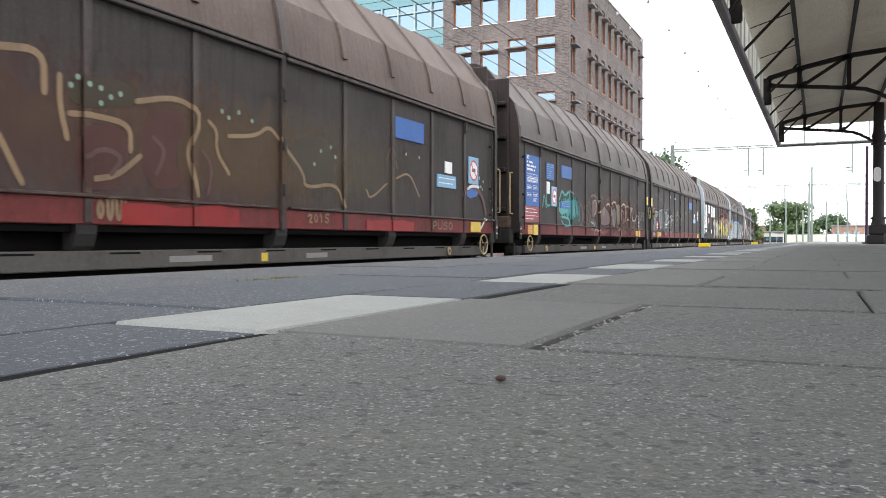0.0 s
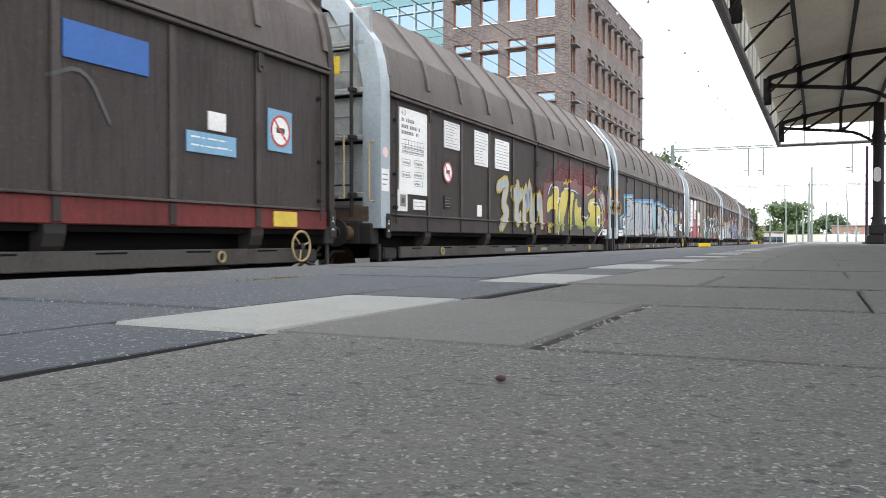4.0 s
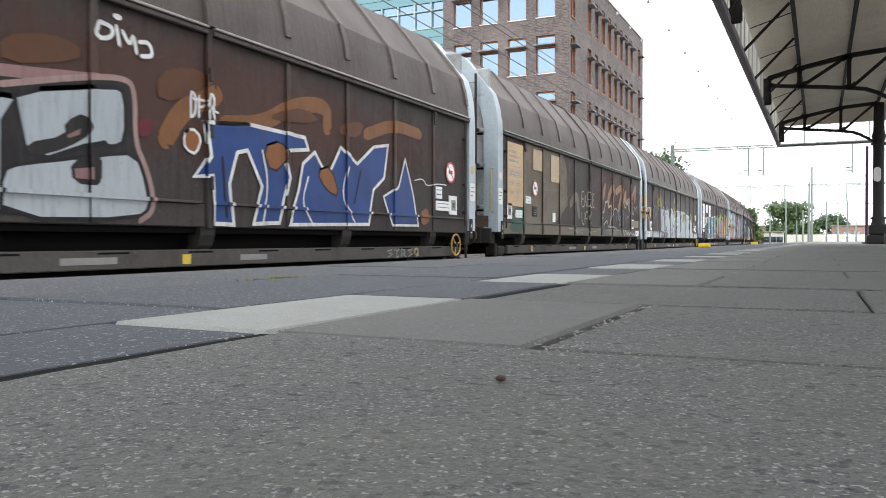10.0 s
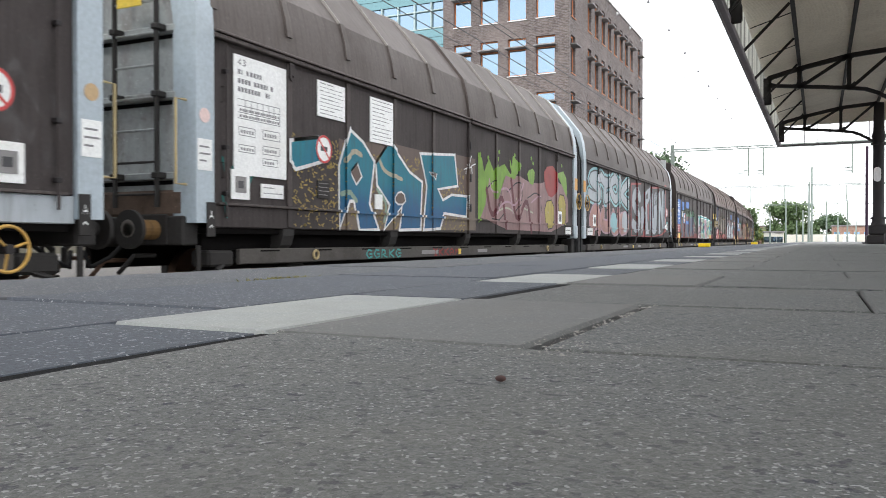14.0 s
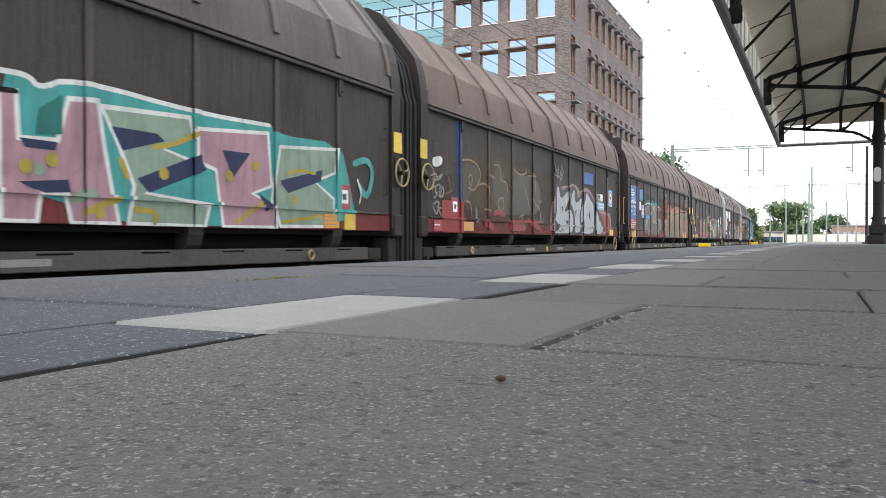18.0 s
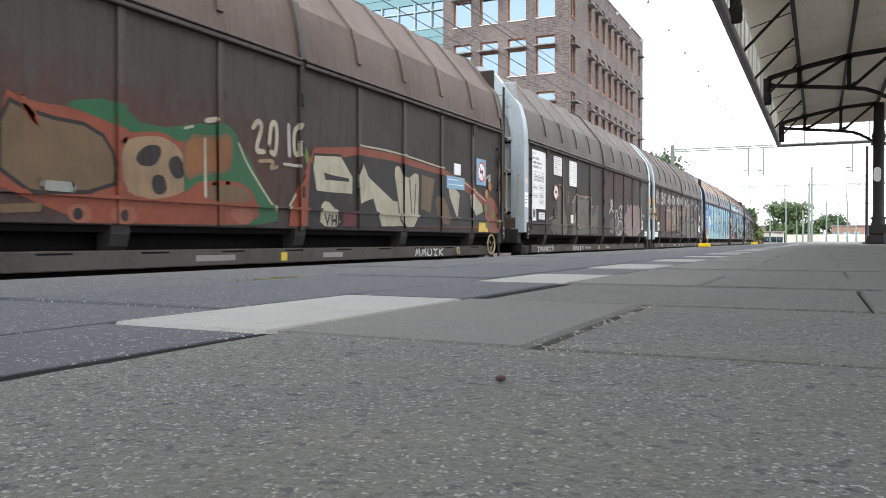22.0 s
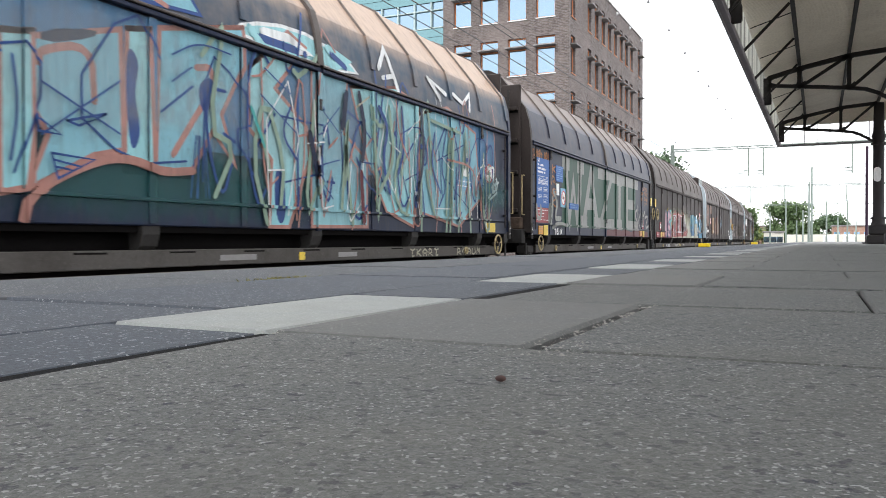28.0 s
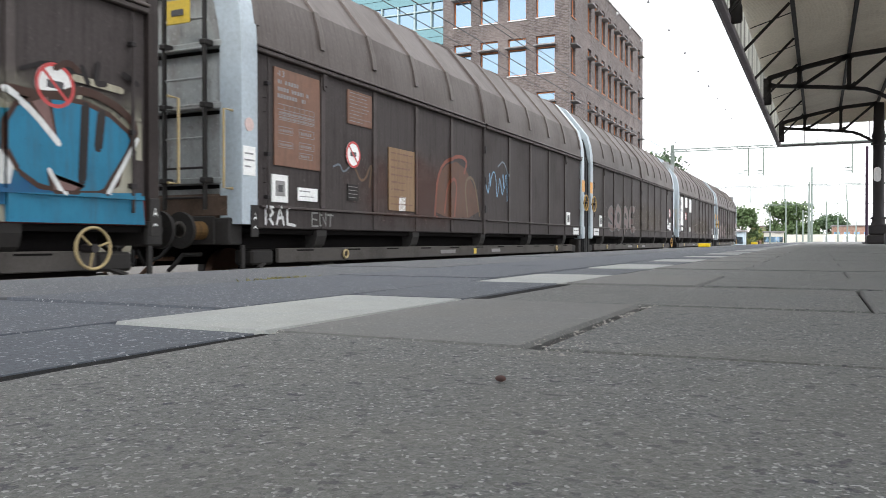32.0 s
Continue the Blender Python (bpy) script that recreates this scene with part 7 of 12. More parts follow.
stroke(u, PGREY, .05, ((0.31, 1.44), (0.45, 0.98), (0.61, 0.56)))
stroke(u, PGREY, .045, ((0.76, 1.39), (1.48, 1.39), (1.48, 1.29), (1.07, 1.17)))
stroke(u, PGREY, .045, ((0.74, 0.57), (0.84, 1.02), (1.07, 1.17)))
stroke(u, PGREY, .05, ((1.9, 1.45), (2.56, 1.57), (2.29, 1.1), (2.48, 0.67)))
stroke(u, PGREY, .05, ((1.48, 1.29), (1.71, 1.25), (1.9, 0.92), (2.19, 0.61)))
stroke(u, PGREY, .05, ((3.08, 1.42), (3.65, 1.46), (3.95, 1.22), (3.78, 0.99), (3.58, 1.15)))
stroke(u, PWHITE, .035, ((3.14, 0.9), (3.72, 0.84), (4.36, 1.04)))
stroke(u, PGREY, .05, ((4.06, 1.32), (4.67, 1.15), (4.59, 0.78)))
stroke(u, PGREY, .05, ((2.96, 1.09), (2.9, 0.81), (3.32, 0.71), (3.85, 0.74)))
stroke(u, PGREY, .04, ((4.44, 1.22), (5.25, 1.4), (4.78, 1), (5.43, 1.17)))
stroke(u, PTAND, .05, ((5.65, 0.84), (5.9, 1.26), (6.4, 1.41), (7.28, 1.38), (7.64, 0.95)))
stroke(u, PTAND, .05, ((6.19, 0.87), (6.35, 1.14), (6.93, 1.24), (7.16, 0.92)))
stroke(u, PGREYD, .05, ((7.76, 0.84), (8.01, 1.38), (8.55, 1.54), (8.83, 1.02)))
stroke(u, PTAND, .05, ((9.12, 1.47), (9.48, 1.69), (9.89, 1.47), (9.79, 1.07)))
stroke(u, PGREYD, .04, ((10.39, 1.64), (10.81, 1.81), (11.1, 1.28)))
shape(u, PTAND, ((6.54, 1.55), (6.78, 1.61), (6.91, 1.52), (6.74, 1.42), (6.54, 1.44)), 2)
stroke(u, PRUSTD, .05, ((0.84, 2.12), (0.95, 2.06), (1.11, 2.14), (1.27, 2.03), (1.48, 2.04)))
stroke(u, PRUSTD, .05, ((1.8, 2.04), (2.09, 1.89), (2.4, 2.02), (2.5, 1.98)))
stroke(u, PRUSTD, .04, ((7.51, 2.19), (8.01, 2.14), (8.55, 2.03)))
dots(u, PROSE, .03, ((6.19, 0.87), (7.05, 0.9), (6.71, 0.9),))
shape(u, PRED, ((0.97, 0.97), (1.48, 1.01), (1.44, 0.61), (1.07, 0.58)))
shape(u, PALEBLUE, ((4.36, 2.25), (4.59, 2.27), (4.59, 2.14), (4.36, 2.11)))
shape(u, PALEBLUE, ((5.76, 2.23), (6.01, 2.25), (6.01, 2.14), (5.76, 2.11)))
stroke(u, PRED, .12, ((2.84, 0.44), (3.52, 0.42)))
# yellow letters on red
u = unit(1, "F")
cloud(u, 7.4, 15.0, 0.1, 2.4, H_RED)
cloud(u, 7.8, 15.2, 0.0, 2.1, H_RED)
shape(u, PREDD, ((8.11, 1.63), (8.5, 1.61), (8.99, 1.74), (9.82, 1.76), (10.83, 1.82), (11.06, 1.98), (11.42, 1.72), (12.37, 1.82), (12.84, 1.74), (13.51, 1.69), (14.89, 1.59), (14.99, 0.28), (8.11, 0.28)), 1)
shape(u, PBLACK, ((8.38, 1.36), (8.63, 1.58), (8.84, 1.66), (9.43, 1.66), (9.51, 1.34), (9.73, 1.71), (10.83, 1.63), (11.81, 1.44), (12.23, 1.23), (12.84, 1.61), (13.78, 1.47), (14.16, 1.26), (14.16, 0.49), (13.51, 0.28), (8.5, 0.33), (8.33, 0.83)), 0)
shape(u, PYELL, ((8.42, 1.25), (8.88, 1.34), (8.88, 1.54), (9.4, 1.62), (9.45, 1.33), (9.6, 1.21), (9.51, 0.93), (9.51, 0.4), (9.23, 0.28), (8.99, 0.32), (9.15, 0.9), (8.84, 0.97), (8.4, 0.77)), 1, PBLACK, .05)
shape(u, PYELL, ((9.71, 1.5), (10.3, 1.63), (10.42, 1.46), (10.15, 0.96), (9.91, 0.65), (9.96, 0.38), (9.69, 0.33), (9.56, 0.63), (9.35, 0.59), (9.39, 1.02), (9.6, 1.31)), 1, PBLACK, .05)
shape(u, PYELL, ((10.45, 1.5), (10.89, 1.56), (11, 1.38), (10.78, 1.16), (10.72, 0.43), (10.35, 0.37), (10.3, 0.79), (10.45, 1.21)), 1, PBLACK, .05)
shape(u, PYELL, ((11, 1.31), (11.3, 1.42), (11.3, 1.1), (11.78, 1.18), (11.61, 0.79), (12.09, 0.65), (12.02, 0.43), (11.06, 0.45), (10.94, 0.91)), 1, PBLACK, .05)
stroke(u, PWHITE, .06, ((13.78, 1.47), (14.26, 1.16), (14.3, 0.55), (13.69, 0.28)))
stroke(u, PBLACK, .05, ((13.51, 1.54), (14.03, 1.25), (14.1, 0.54), (13.51, 0.28)))
shape(u, PYELL, ((12.23, 0.75), (12.76, 0.91), (12.37, 1.06), (12.52, 1.39), (13.42, 1.53), (13.08, 1.21), (13.88, 1.33), (14.03, 0.94), (13.97, 0.54), (13.08, 0.32), (12.68, 0.54), (12.23, 0.53)), 1, PBLACK, .05)
stroke(u, PWHITE, .05, ((8.53, 1.35), (8.67, 1.54), (8.86, 1.62)))
stroke(u, PWHITE, .045, ((8.88, 1.53), (9.39, 1.59), (9.45, 1.36)))
stroke(u, PWHITE, .045, ((9.27, 1.14), (9.56, 1.32), (9.6, 1.21)))
stroke(u, PWHITE, .045, ((9.96, 1.56), (10.35, 1.6)))
stroke(u, PWHITE, .04, ((10.51, 1.56), (10.94, 1.57), (11.32, 1.5)))
stroke(u, PWHITE, .04, ((11.81, 0.85), (12.3, 0.79), (12.45, 0.89)))
stroke(u, PWHITE, .04, ((12.68, 1.22), (13.08, 1.35), (13.51, 1.3), (13.97, 1.04)))
stroke(u, PWHITE, .05, ((9.51, 0.93), (9.47, 0.5), (9.35, 0.29)))
dots(u, PGOLD, .05, ((9.91, 1.71), (10.12, 1.8), (10.4, 1.81), (10.25, 1.69), (13.33, 1.81), (13.16, 1.65), (13.08, 1.78), (13.51, 1.64), (8.77, 0.56), (8.5, 0.45), (8.63, 0.37),))
stroke(u, PGOLD, .08, ((8.43, 0.54), (8.6, 0.49), (8.84, 0.54)))
stroke(u, PGOLD, .07, ((8.5, 0.36), (8.6, 0.46), (8.56, 0.58)))
stroke(u, PGOLD, .06, ((14.07, 1), (14.57, 1.29), (14.36, 0.86), (14.57, 0.8)))
stroke(u, PGOLD, .06, ((14.03, 0.69), (14.42, 0.79), (14.26, 0.6)))
stroke(u, PGOLD, .05, ((9.91, 1.72), (10.2, 1.72), (10.51, 1.82)))
stroke(u, PGOLD, .05, ((12.37, 1.51), (12.84, 1.61), (13.16, 1.79), (13.51, 1.69)))
scribble(u, 14.1, 14.6, 1.15, 1.6, 0.03, PWHITE, 23, 4, label="small white tag")
lettering(u, "SOK", 13.88, 14.42, 1.26, 1.7, .03, PWHITE, None, None, 5, 1 , 0.05)
lettering(u, "????", 4.9, 8.0, 0.4, 1.5, 0.2, CHROME, PGOLD, None, 22, 2, 0.1, squeeze=1.1)
plate(u, 4.75, 5.6, 1.7, 2.35, WHITE, INK, 9, 77)
# silver letters with a blue rim
u = unit(1, "R")
shape(u, PBLUE, ((0.41, 0.97), (1.16, 1.11), (1.06, 1.81), (2.68, 1.9), (2.72, 1.7), (6.62, 1.9), (7.05, 1.7), (8.97, 1.82), (8.97, 0.52), (0.8, 0.31)), 0)
shape(u, PCYAN, ((0.55, 0.95), (1.27, 1.1), (1.17, 1.74), (2.59, 1.81), (2.62, 1.63), (6.46, 1.79), (6.85, 1.61), (8.97, 1.7), (8.97, 0.52), (0.87, 0.32)), 0)
shape(u, PBLACK, ((0.73, 0.91), (1.39, 1.13), (1.3, 1.67), (2.59, 1.76), (2.68, 1.59), (6.46, 1.72), (6.85, 0.41), (0.82, 0.32)), 0)
shape(u, SILVER, ((0.94, 0.89), (1.66, 1.25), (1.55, 1.61), (2.59, 1.7), (2.68, 1.49), (3.28, 1.64), (3.82, 1.61), (4.77, 1.69), (5.3, 1.58), (6.16, 1.72), (6.65, 1.32), (6.46, 0.4), (0.94, 0.33)), 0)
shape(u, SILVER, ((0.94, 0.89), (1.66, 1.25), (1.55, 1.61), (2.55, 1.7), (2.66, 1.49), (2.4, 0.28), (0.9, 0.35)), 1, PBLACK, .04)
shape(u, SILVER, ((2.59, 1.33), (3.28, 1.66), (3.82, 1.61), (3.6, 1.16), (4.09, 0.31), (2.68, 0.29)), 1, PBLACK, .04)
shape(u, SILVER, ((4.09, 1.53), (4.82, 1.69), (5.22, 1.28), (4.77, 0.37), (4.16, 0.4)), 1, PBLACK, .04)
shape(u, SILVER, ((5.08, 1.5), (6.1, 1.72), (6.65, 1.32), (6.22, 0.36), (5.08, 0.34)), 1, PBLACK, .04)
stroke(u, PBLACK, .04, ((1.55, 1.01), (2.22, 1.01), (2.13, 1.44), (1.79, 1.4)))
stroke(u, PBLACK, .04, ((1.87, 0.37), (2.13, 0.86), (2.59, 0.98)))
stroke(u, PBLACK, .035, ((2.97, 1.06), (3.28, 1.29), (3.49, 0.94), (3.28, 0.51)))
stroke(u, PBLACK, .035, ((4.4, 1.22), (4.77, 1.01), (4.47, 0.6)))
stroke(u, PBLACK, .04, ((5.52, 1.24), (5.86, 1.39), (6.16, 1.09), (5.86, 0.58), (5.57, 0.81), (5.52, 1.18)))
stroke(u, PGOLD, .05, ((1.47, 1.64), (2.13, 1.67)))
stroke(u, PGOLD, .03, ((1.87, 0.7), (2.22, 0.75)))
stroke(u, PGOLD, .03, ((2.97, 0.39), (3.6, 0.57)))
shape(u, PCYAN, ((0.94, 0.81), (1.2, 0.82), (1.17, 0.61), (0.97, 0.6)))
dots(u, PCYAN, .07, ((1.39, 0.32),))
shape(u, PBLUE, ((7.05, 1.76), (7.53, 1.86), (8.24, 1.86), (8.18, 1.64), (8.71, 1.79), (9.59, 1.77), (9.7, 1.66), (10.29, 1.67), (11.53, 1.69), (11.87, 1.5), (11.45, 0.98), (12.34, 0.76), (12.09, 0.28), (9.49, 0.28), (9.13, 0.28), (7.08, 0.31)), 0)
shape(u, PCYAN, ((7.05, 1.67), (7.5, 1.78), (8.12, 1.79), (8.08, 1.59), (8.71, 1.72), (9.49, 1.7), (9.62, 1.59), (10.23, 1.6), (11.37, 1.6), (11.65, 1.44), (11.34, 1.02), (11.97, 0.37), (7.08, 0.32)), 0)
shape(u, PBLACK, ((7.23, 1.65), (7.45, 1.68), (8, 1.69), (8.62, 1.63), (8.8, 1.64), (9.7, 1.64), (10.11, 1.52), (10.74, 1.67), (11.37, 1.58), (11.53, 1.35), (12.09, 0.32), (7.14, 0.28), (7.3, 0.71)), 0)
shape(u, SILVER, ((7.45, 1.62), (8.36, 1.66), (8.71, 1.51), (8.71, 1.23), (8.49, 1.04), (8.89, 0.9), (8.99, 0.66), (8.71, 0.3), (7.17, 0.28), (7.46, 0.72), (7.41, 1.22)), 0, PBLACK, .06, label="silver graffiti letter with a blue rim")
shape(u, PBLACK, ((7.91, 1.29), (8.12, 1.35), (8.21, 1.26), (7.93, 1.18)), 1)
shape(u, PBLACK, ((7.91, 0.76), (8.18, 0.81), (8.28, 0.73), (8.18, 0.64), (7.91, 0.63)), 1)
shape(u, PCYAN, ((7.98, 0.68), (8.1, 0.77), (8.12, 0.68)), 1)
shape(u, SILVER, ((8.82, 1.6), (9.87, 1.49), (10.11, 1.28), (9.93, 0.99), (9.54, 0.81), (10.17, 0.33), (9.33, 0.28), (9.2, 0.59), (9.03, 0.28), (8.8, 0.3), (9.08, 0.96), (9.03, 1.38)), 0, PBLACK, .06, label="silver graffiti letter with a blue rim")
shape(u, PBLACK, ((9.38, 1.26), (9.54, 1.22), (9.41, 1.01), (9.3, 1)), 1)
shape(u, SILVER, ((10.05, 1.28), (10.19, 1.45), (10.29, 0.96), (10.54, 0.96), (10.64, 1.59), (11.26, 1.63), (11.3, 1.5), (10.94, 0.95), (10.54, 0.34), (9.91, 0.75)), 0, PBLACK, .06, label="silver graffiti letter with a blue rim")
shape(u, SILVER, ((10.67, 0.66), (10.74, 1.19), (11.23, 1.58), (11.63, 1.36), (11.87, 1.02), (12.04, 0.32), (10.64, 0.29)), 1, PBLACK, .06, label="silver graffiti letter with a blue rim")
shape(u, PBLACK, ((11.05, 1.22), (11.23, 1.43), (11.34, 1.2), (11.26, 0.9), (11.05, 0.87)), 2)
shape(u, PGOLD, ((7.45, 1.6), (7.93, 1.62), (7.89, 1.49), (7.74, 1.54), (7.67, 1.43), (7.53, 1.49)), 0)
stroke(u, PGOLD, .07, ((8.91, 1.56), (9.38, 1.5), (9.76, 1.44), (9.84, 1.33)))
stroke(u, PGOLD, .05, ((11.15, 1.53), (11.53, 1.35)))
stroke(u, PGOLD, .04, ((8.8, 0.72), (8.91, 0.57), (8.75, 0.32)))
stroke(u, PGOLD, .06, ((9.18, 0.31), (9.08, 0.58)))
stroke(u, PGOLD, .03, ((7.3, 1.47), (7.4, 1.47)))
stroke(u, PGOLD, .03, ((7.28, 1.39), (7.38, 1.39)))
stroke(u, PGOLD, .03, ((8, 1.34), (8.16, 1.33)))
stroke(u, PGOLD, .03, ((8, 1.24), (8.16, 1.24)))
stroke(u, PGOLD, .03, ((7.95, 0.78), (8.06, 0.63)))
stroke(u, PGOLD, .03, ((10.67, 1.56), (10.81, 1.55)))
stroke(u, PGOLD, .03, ((9.38, 1.09), (9.49, 1.18)))
stroke(u, PGOLD, .03, ((9.79, 0.4), (9.99, 0.33)))
stroke(u, PBLACK, .03, ((7.45, 1.24), (7.74, 1.21), (7.81, 1.16)))
stroke(u, PCYAN, .02, ((7.5, 1.54), (7.53, 1.3)))
stroke(u, PLEAD, .03, ((7.67, 1.08), (7.68, 0.89)))
stroke(u, PLEAD, .03, ((8.36, 1.42), (8.53, 1.31)))
stroke(u, PLEAD, .03, ((7.6, 0.64), (7.63, 0.4)))
stroke(u, PLEAD, .03, ((9.7, 1.24), (9.59, 0.96)))
stroke(u, PLEAD, .03, ((8.57, 0.88), (8.62, 0.5)))
stroke(u, PLEAD, .03, ((10.87, 0.6), (10.94, 0.35)))
stroke(u, PLEAD, .03, ((8.12, 1.52), (8.28, 1.49)))
stroke(u, PLEAD, .03, ((9.18, 0.93), (9.3, 0.68)))
blob(u, 12.55, 1.2, 0.52, 0.42, PCYAN, 4, 0.05)
blob(u, 12.55, 1.2, 0.44, 0.35, PBLUE, 4, 0.05)
blob(u, 12.55, 1.2, 0.38, 0.31, PBLACK, 4, 0.03)
blob(u, 12.55, 1.2, 0.35, 0.28, PSUN, 4, 0.03, label="painted yellow sun")
stroke(u, PGOLD, .035, ((11.4, 1.89), (11.68, 1.73)))
stroke(u, PGOLD, .035, ((11.87, 1.5), (11.53, 1.53)))
stroke(u, PGOLD, .035, ((12.09, 1.83), (12.22, 1.66)))
stroke(u, PGOLD, .035, ((12.61, 1.88), (12.56, 1.7)))
stroke(u, PGOLD, .035, ((13.18, 1.83), (12.85, 1.67)))
stroke(u, PGOLD, .035, ((12.99, 0.77), (13.28, 0.55)))
dots(u, PWHITE, .16, ((12.17, 0.47),))
lettering(u, "NOLI", 12, 12.38, 0.41, 0.55, .025, PBLACK, None, None, 5, 1 , 0.05)
lettering(u, "HEJMOFOR", 7.6, 9.4, 0.31, 0.48, 0.03, PBLACK, None, None, 27, 0, 0.03)
scribble(u, 13.0, 14.0, 0.95, 1.2, 0.03, PSUN, 28, 6)
scribble(u, 13.6, 14.4, 0.32, 0.5, 0.03, PSUN, 29, 6)
# red block, white and teal outlines
u = unit(2, "F")
shape(u, POCHRED, ((1.49, 2.19), (3.52, 2.72), (5.02, 2.78), (7.91, 2.57), (8.03, 0.43), (4.43, 0.36), (1.49, 0.52)), 1)
shape(u, PRED, ((0.16, 0.63), (0.18, 1.11), (0.29, 1.21), (1.72, 1.46), (1.75, 1.11), (1.68, 0.91), (1.81, 0.6), (1.67, 0.28), (0.31, 0.28)), 1, PBLACK, 0.05)
shape(u, PRED, ((1.87, 0.93), (1.93, 1.42), (2.19, 1.36), (2.28, 1.3), (2.59, 1.3), (3.08, 1.35), (3.17, 1.44), (3.44, 1.43), (3.62, 1.19), (3.94, 1.1), (4.22, 0.96), (4.35, 0.49), (4.38, 0.31), (1.81, 0.28), (1.87, 0.61), (1.84, 0.8)), 1, PBLACK, 0.05, label="red graffiti letters")
stroke(u, PBLACK, 0.045, ((2.28, 1.3), (2.25, 0.96)))
stroke(u, PBLACK, 0.045, ((2.66, 1.31), (2.73, 1), (2.23, 0.97)))
stroke(u, PBLACK, 0.045, ((3.08, 1.33), (3.14, 1.03), (3.1, 0.67), (3.19, 0.29)))
stroke(u, PBLACK, 0.045, ((3.44, 1.42), (3.58, 1.15), (3.68, 0.85)))
stroke(u, PBLACK, 0.045, ((1.86, 0.8), (2.28, 0.96)))
stroke(u, PBLACK, 0.045, ((2.75, 1.3), (3.08, 1.33)))
shape(u, PREDD, ((2.28, 0.96), (2.64, 0.99), (2.62, 0.7), (2.27, 0.71)), 0, PMAROON, 0.03)
stroke(u, PMAROON, 0.04, ((2.75, 0.76), (2.91, 0.74)))
stroke(u, PMAROON, 0.03, ((2.29, 0.83), (2.62, 0.84)))
stroke(u, PWHITE, 0.03, ((1.93, 1.42), (1.86, 0.99)))
stroke(u, PWHITE, 0.03, ((2.22, 1.13), (2.25, 1.03)))
stroke(u, PWHITE, 0.03, ((2.7, 1.07), (2.75, 0.92)))
stroke(u, PWHITE, 0.03, ((3.52, 0.84), (3.71, 0.3)))
stroke(u, PWHITE, 0.03, ((0.2, 0.66), (0.41, 0.29)))
stroke(u, PCREAM, 0.05, ((4.47, 0.35), (4.5, 0.49), (4.83, 0.5), (4.57, 0.36)))
stroke(u, PCREAM, 0.05, ((4.77, 0.57), (4.9, 0.32)))
stroke(u, PCREAM, 0.05, ((4.8, 0.44), (5.14, 0.48), (5.47, 0.33)))
recolour(u, "lower_sill", REDDISH)
cloud(u, 7.5, 15.5, 1.3, 2.7, H_RUSTD)
stroke(u, PBURNT, .22, ((11.16, 1.73), (11.52, 1.97), (11.99, 2.01), (12.16, 1.9), (11.91, 1.65)))
stroke(u, PBURNT, .2, ((12.43, 1.88), (12.91, 1.71), (13.33, 1.67), (13.74, 1.97)))
stroke(u, PBURNT, .18, ((13.86, 1.75), (14.04, 2.02), (14.44, 2.26)))
stroke(u, PBURNT, .16, ((13.45, 2.38), (13.8, 2.38)))
shape(u, PTURQD, ((7.16, 1.31), (7.3, 1.39), (7.5, 1.35), (7.65, 1.4), (7.74, 1.27), (7.65, 1.05), (7.45, 0.93), (7.25, 0.99), (7.18, 1.08)), 1)
shape(u, PTURQD, ((6.79, 0.91), (6.97, 0.86), (7.2, 0.75), (7.65, 0.67), (7.7, 0.28), (6.62, 0.28), (6.66, 0.59), (6.75, 0.72)), 1)
shape(u, PWHITE, ((6.66, 1), (6.79, 1.14), (6.97, 1.09), (7.11, 0.94), (7.4, 0.8), (7.75, 0.82), (7.7, 0.71), (7.4, 0.66), (7.16, 0.71), (6.93, 0.86), (6.75, 0.85)), 1, label="white and teal wild-style letters")
shape(u, PWHITE, ((6.54, 0.8), (6.71, 0.84), (6.75, 0.63), (6.53, 0.49), (6.41, 0.28), (6.25, 0.28), (6.33, 0.51), (6.41, 0.67)), 1)
shape(u, PCREAM, ((5.95, 0.96), (6.06, 0.98), (6.18, 0.89), (6.25, 0.69), (6.23, 0.57), (6.1, 0.71), (5.95, 0.79)), 1)
shape(u, PCREAM, ((7.74, 1.37), (7.88, 1.29), (7.86, 1), (7.75, 0.68), (7.7, 0.57), (7.72, 0.99)), 1)
shape(u, PTURQD, ((5.6, 0.87), (5.84, 0.85), (5.86, 0.95), (5.91, 1.02), (5.88, 1.1), (5.77, 0.97), (5.7, 0.91)), 1)
shape(u, PTURQD, ((5.81, 1.37), (5.99, 1.36), (6.03, 1.23), (5.88, 1.27)), 1)
shape(u, PTURQD, ((5.64, 0.47), (5.77, 0.52), (5.88, 0.56), (5.95, 0.58), (6, 0.47), (6.07, 0.28), (5.8, 0.28), (5.68, 0.35)), 1)
shape(u, PWHITE, ((8.43, 0.29), (8.55, 0.61), (8.8, 0.93), (8.99, 0.86), (8.93, 0.7), (8.73, 0.3)), 1)
shape(u, PTURQD, ((8.8, 0.66), (8.93, 0.47), (8.8, 0.3), (8.65, 0.3)), 1)
shape(u, PCREAM, ((8.99, 0.57), (9.33, 0.46), (9.5, 0.31), (9.12, 0.31)), 1)
shape(u, PWHITE, ((9.44, 1.23), (9.76, 1.24), (9.76, 1.08), (9.5, 1.04)), 0)
shape(u, PCREAM, ((10.55, 1.22), (10.81, 1.08), (11.39, 0.92), (10.98, 0.92), (10.55, 1.05)), 1)
shape(u, PWHITE, ((10.1, 1.1), (10.42, 1.17), (10.42, 1.04), (10.26, 0.92)), 0)
shape(u, PTURQD, ((9.06, 1.49), (9.26, 1.63), (9.47, 1.58), (9.4, 1.29), (9.19, 1.43)), 1)
shape(u, PTURQD, ((10.55, 1.57), (10.81, 1.67), (11.11, 1.59), (10.72, 1.46)), 1)
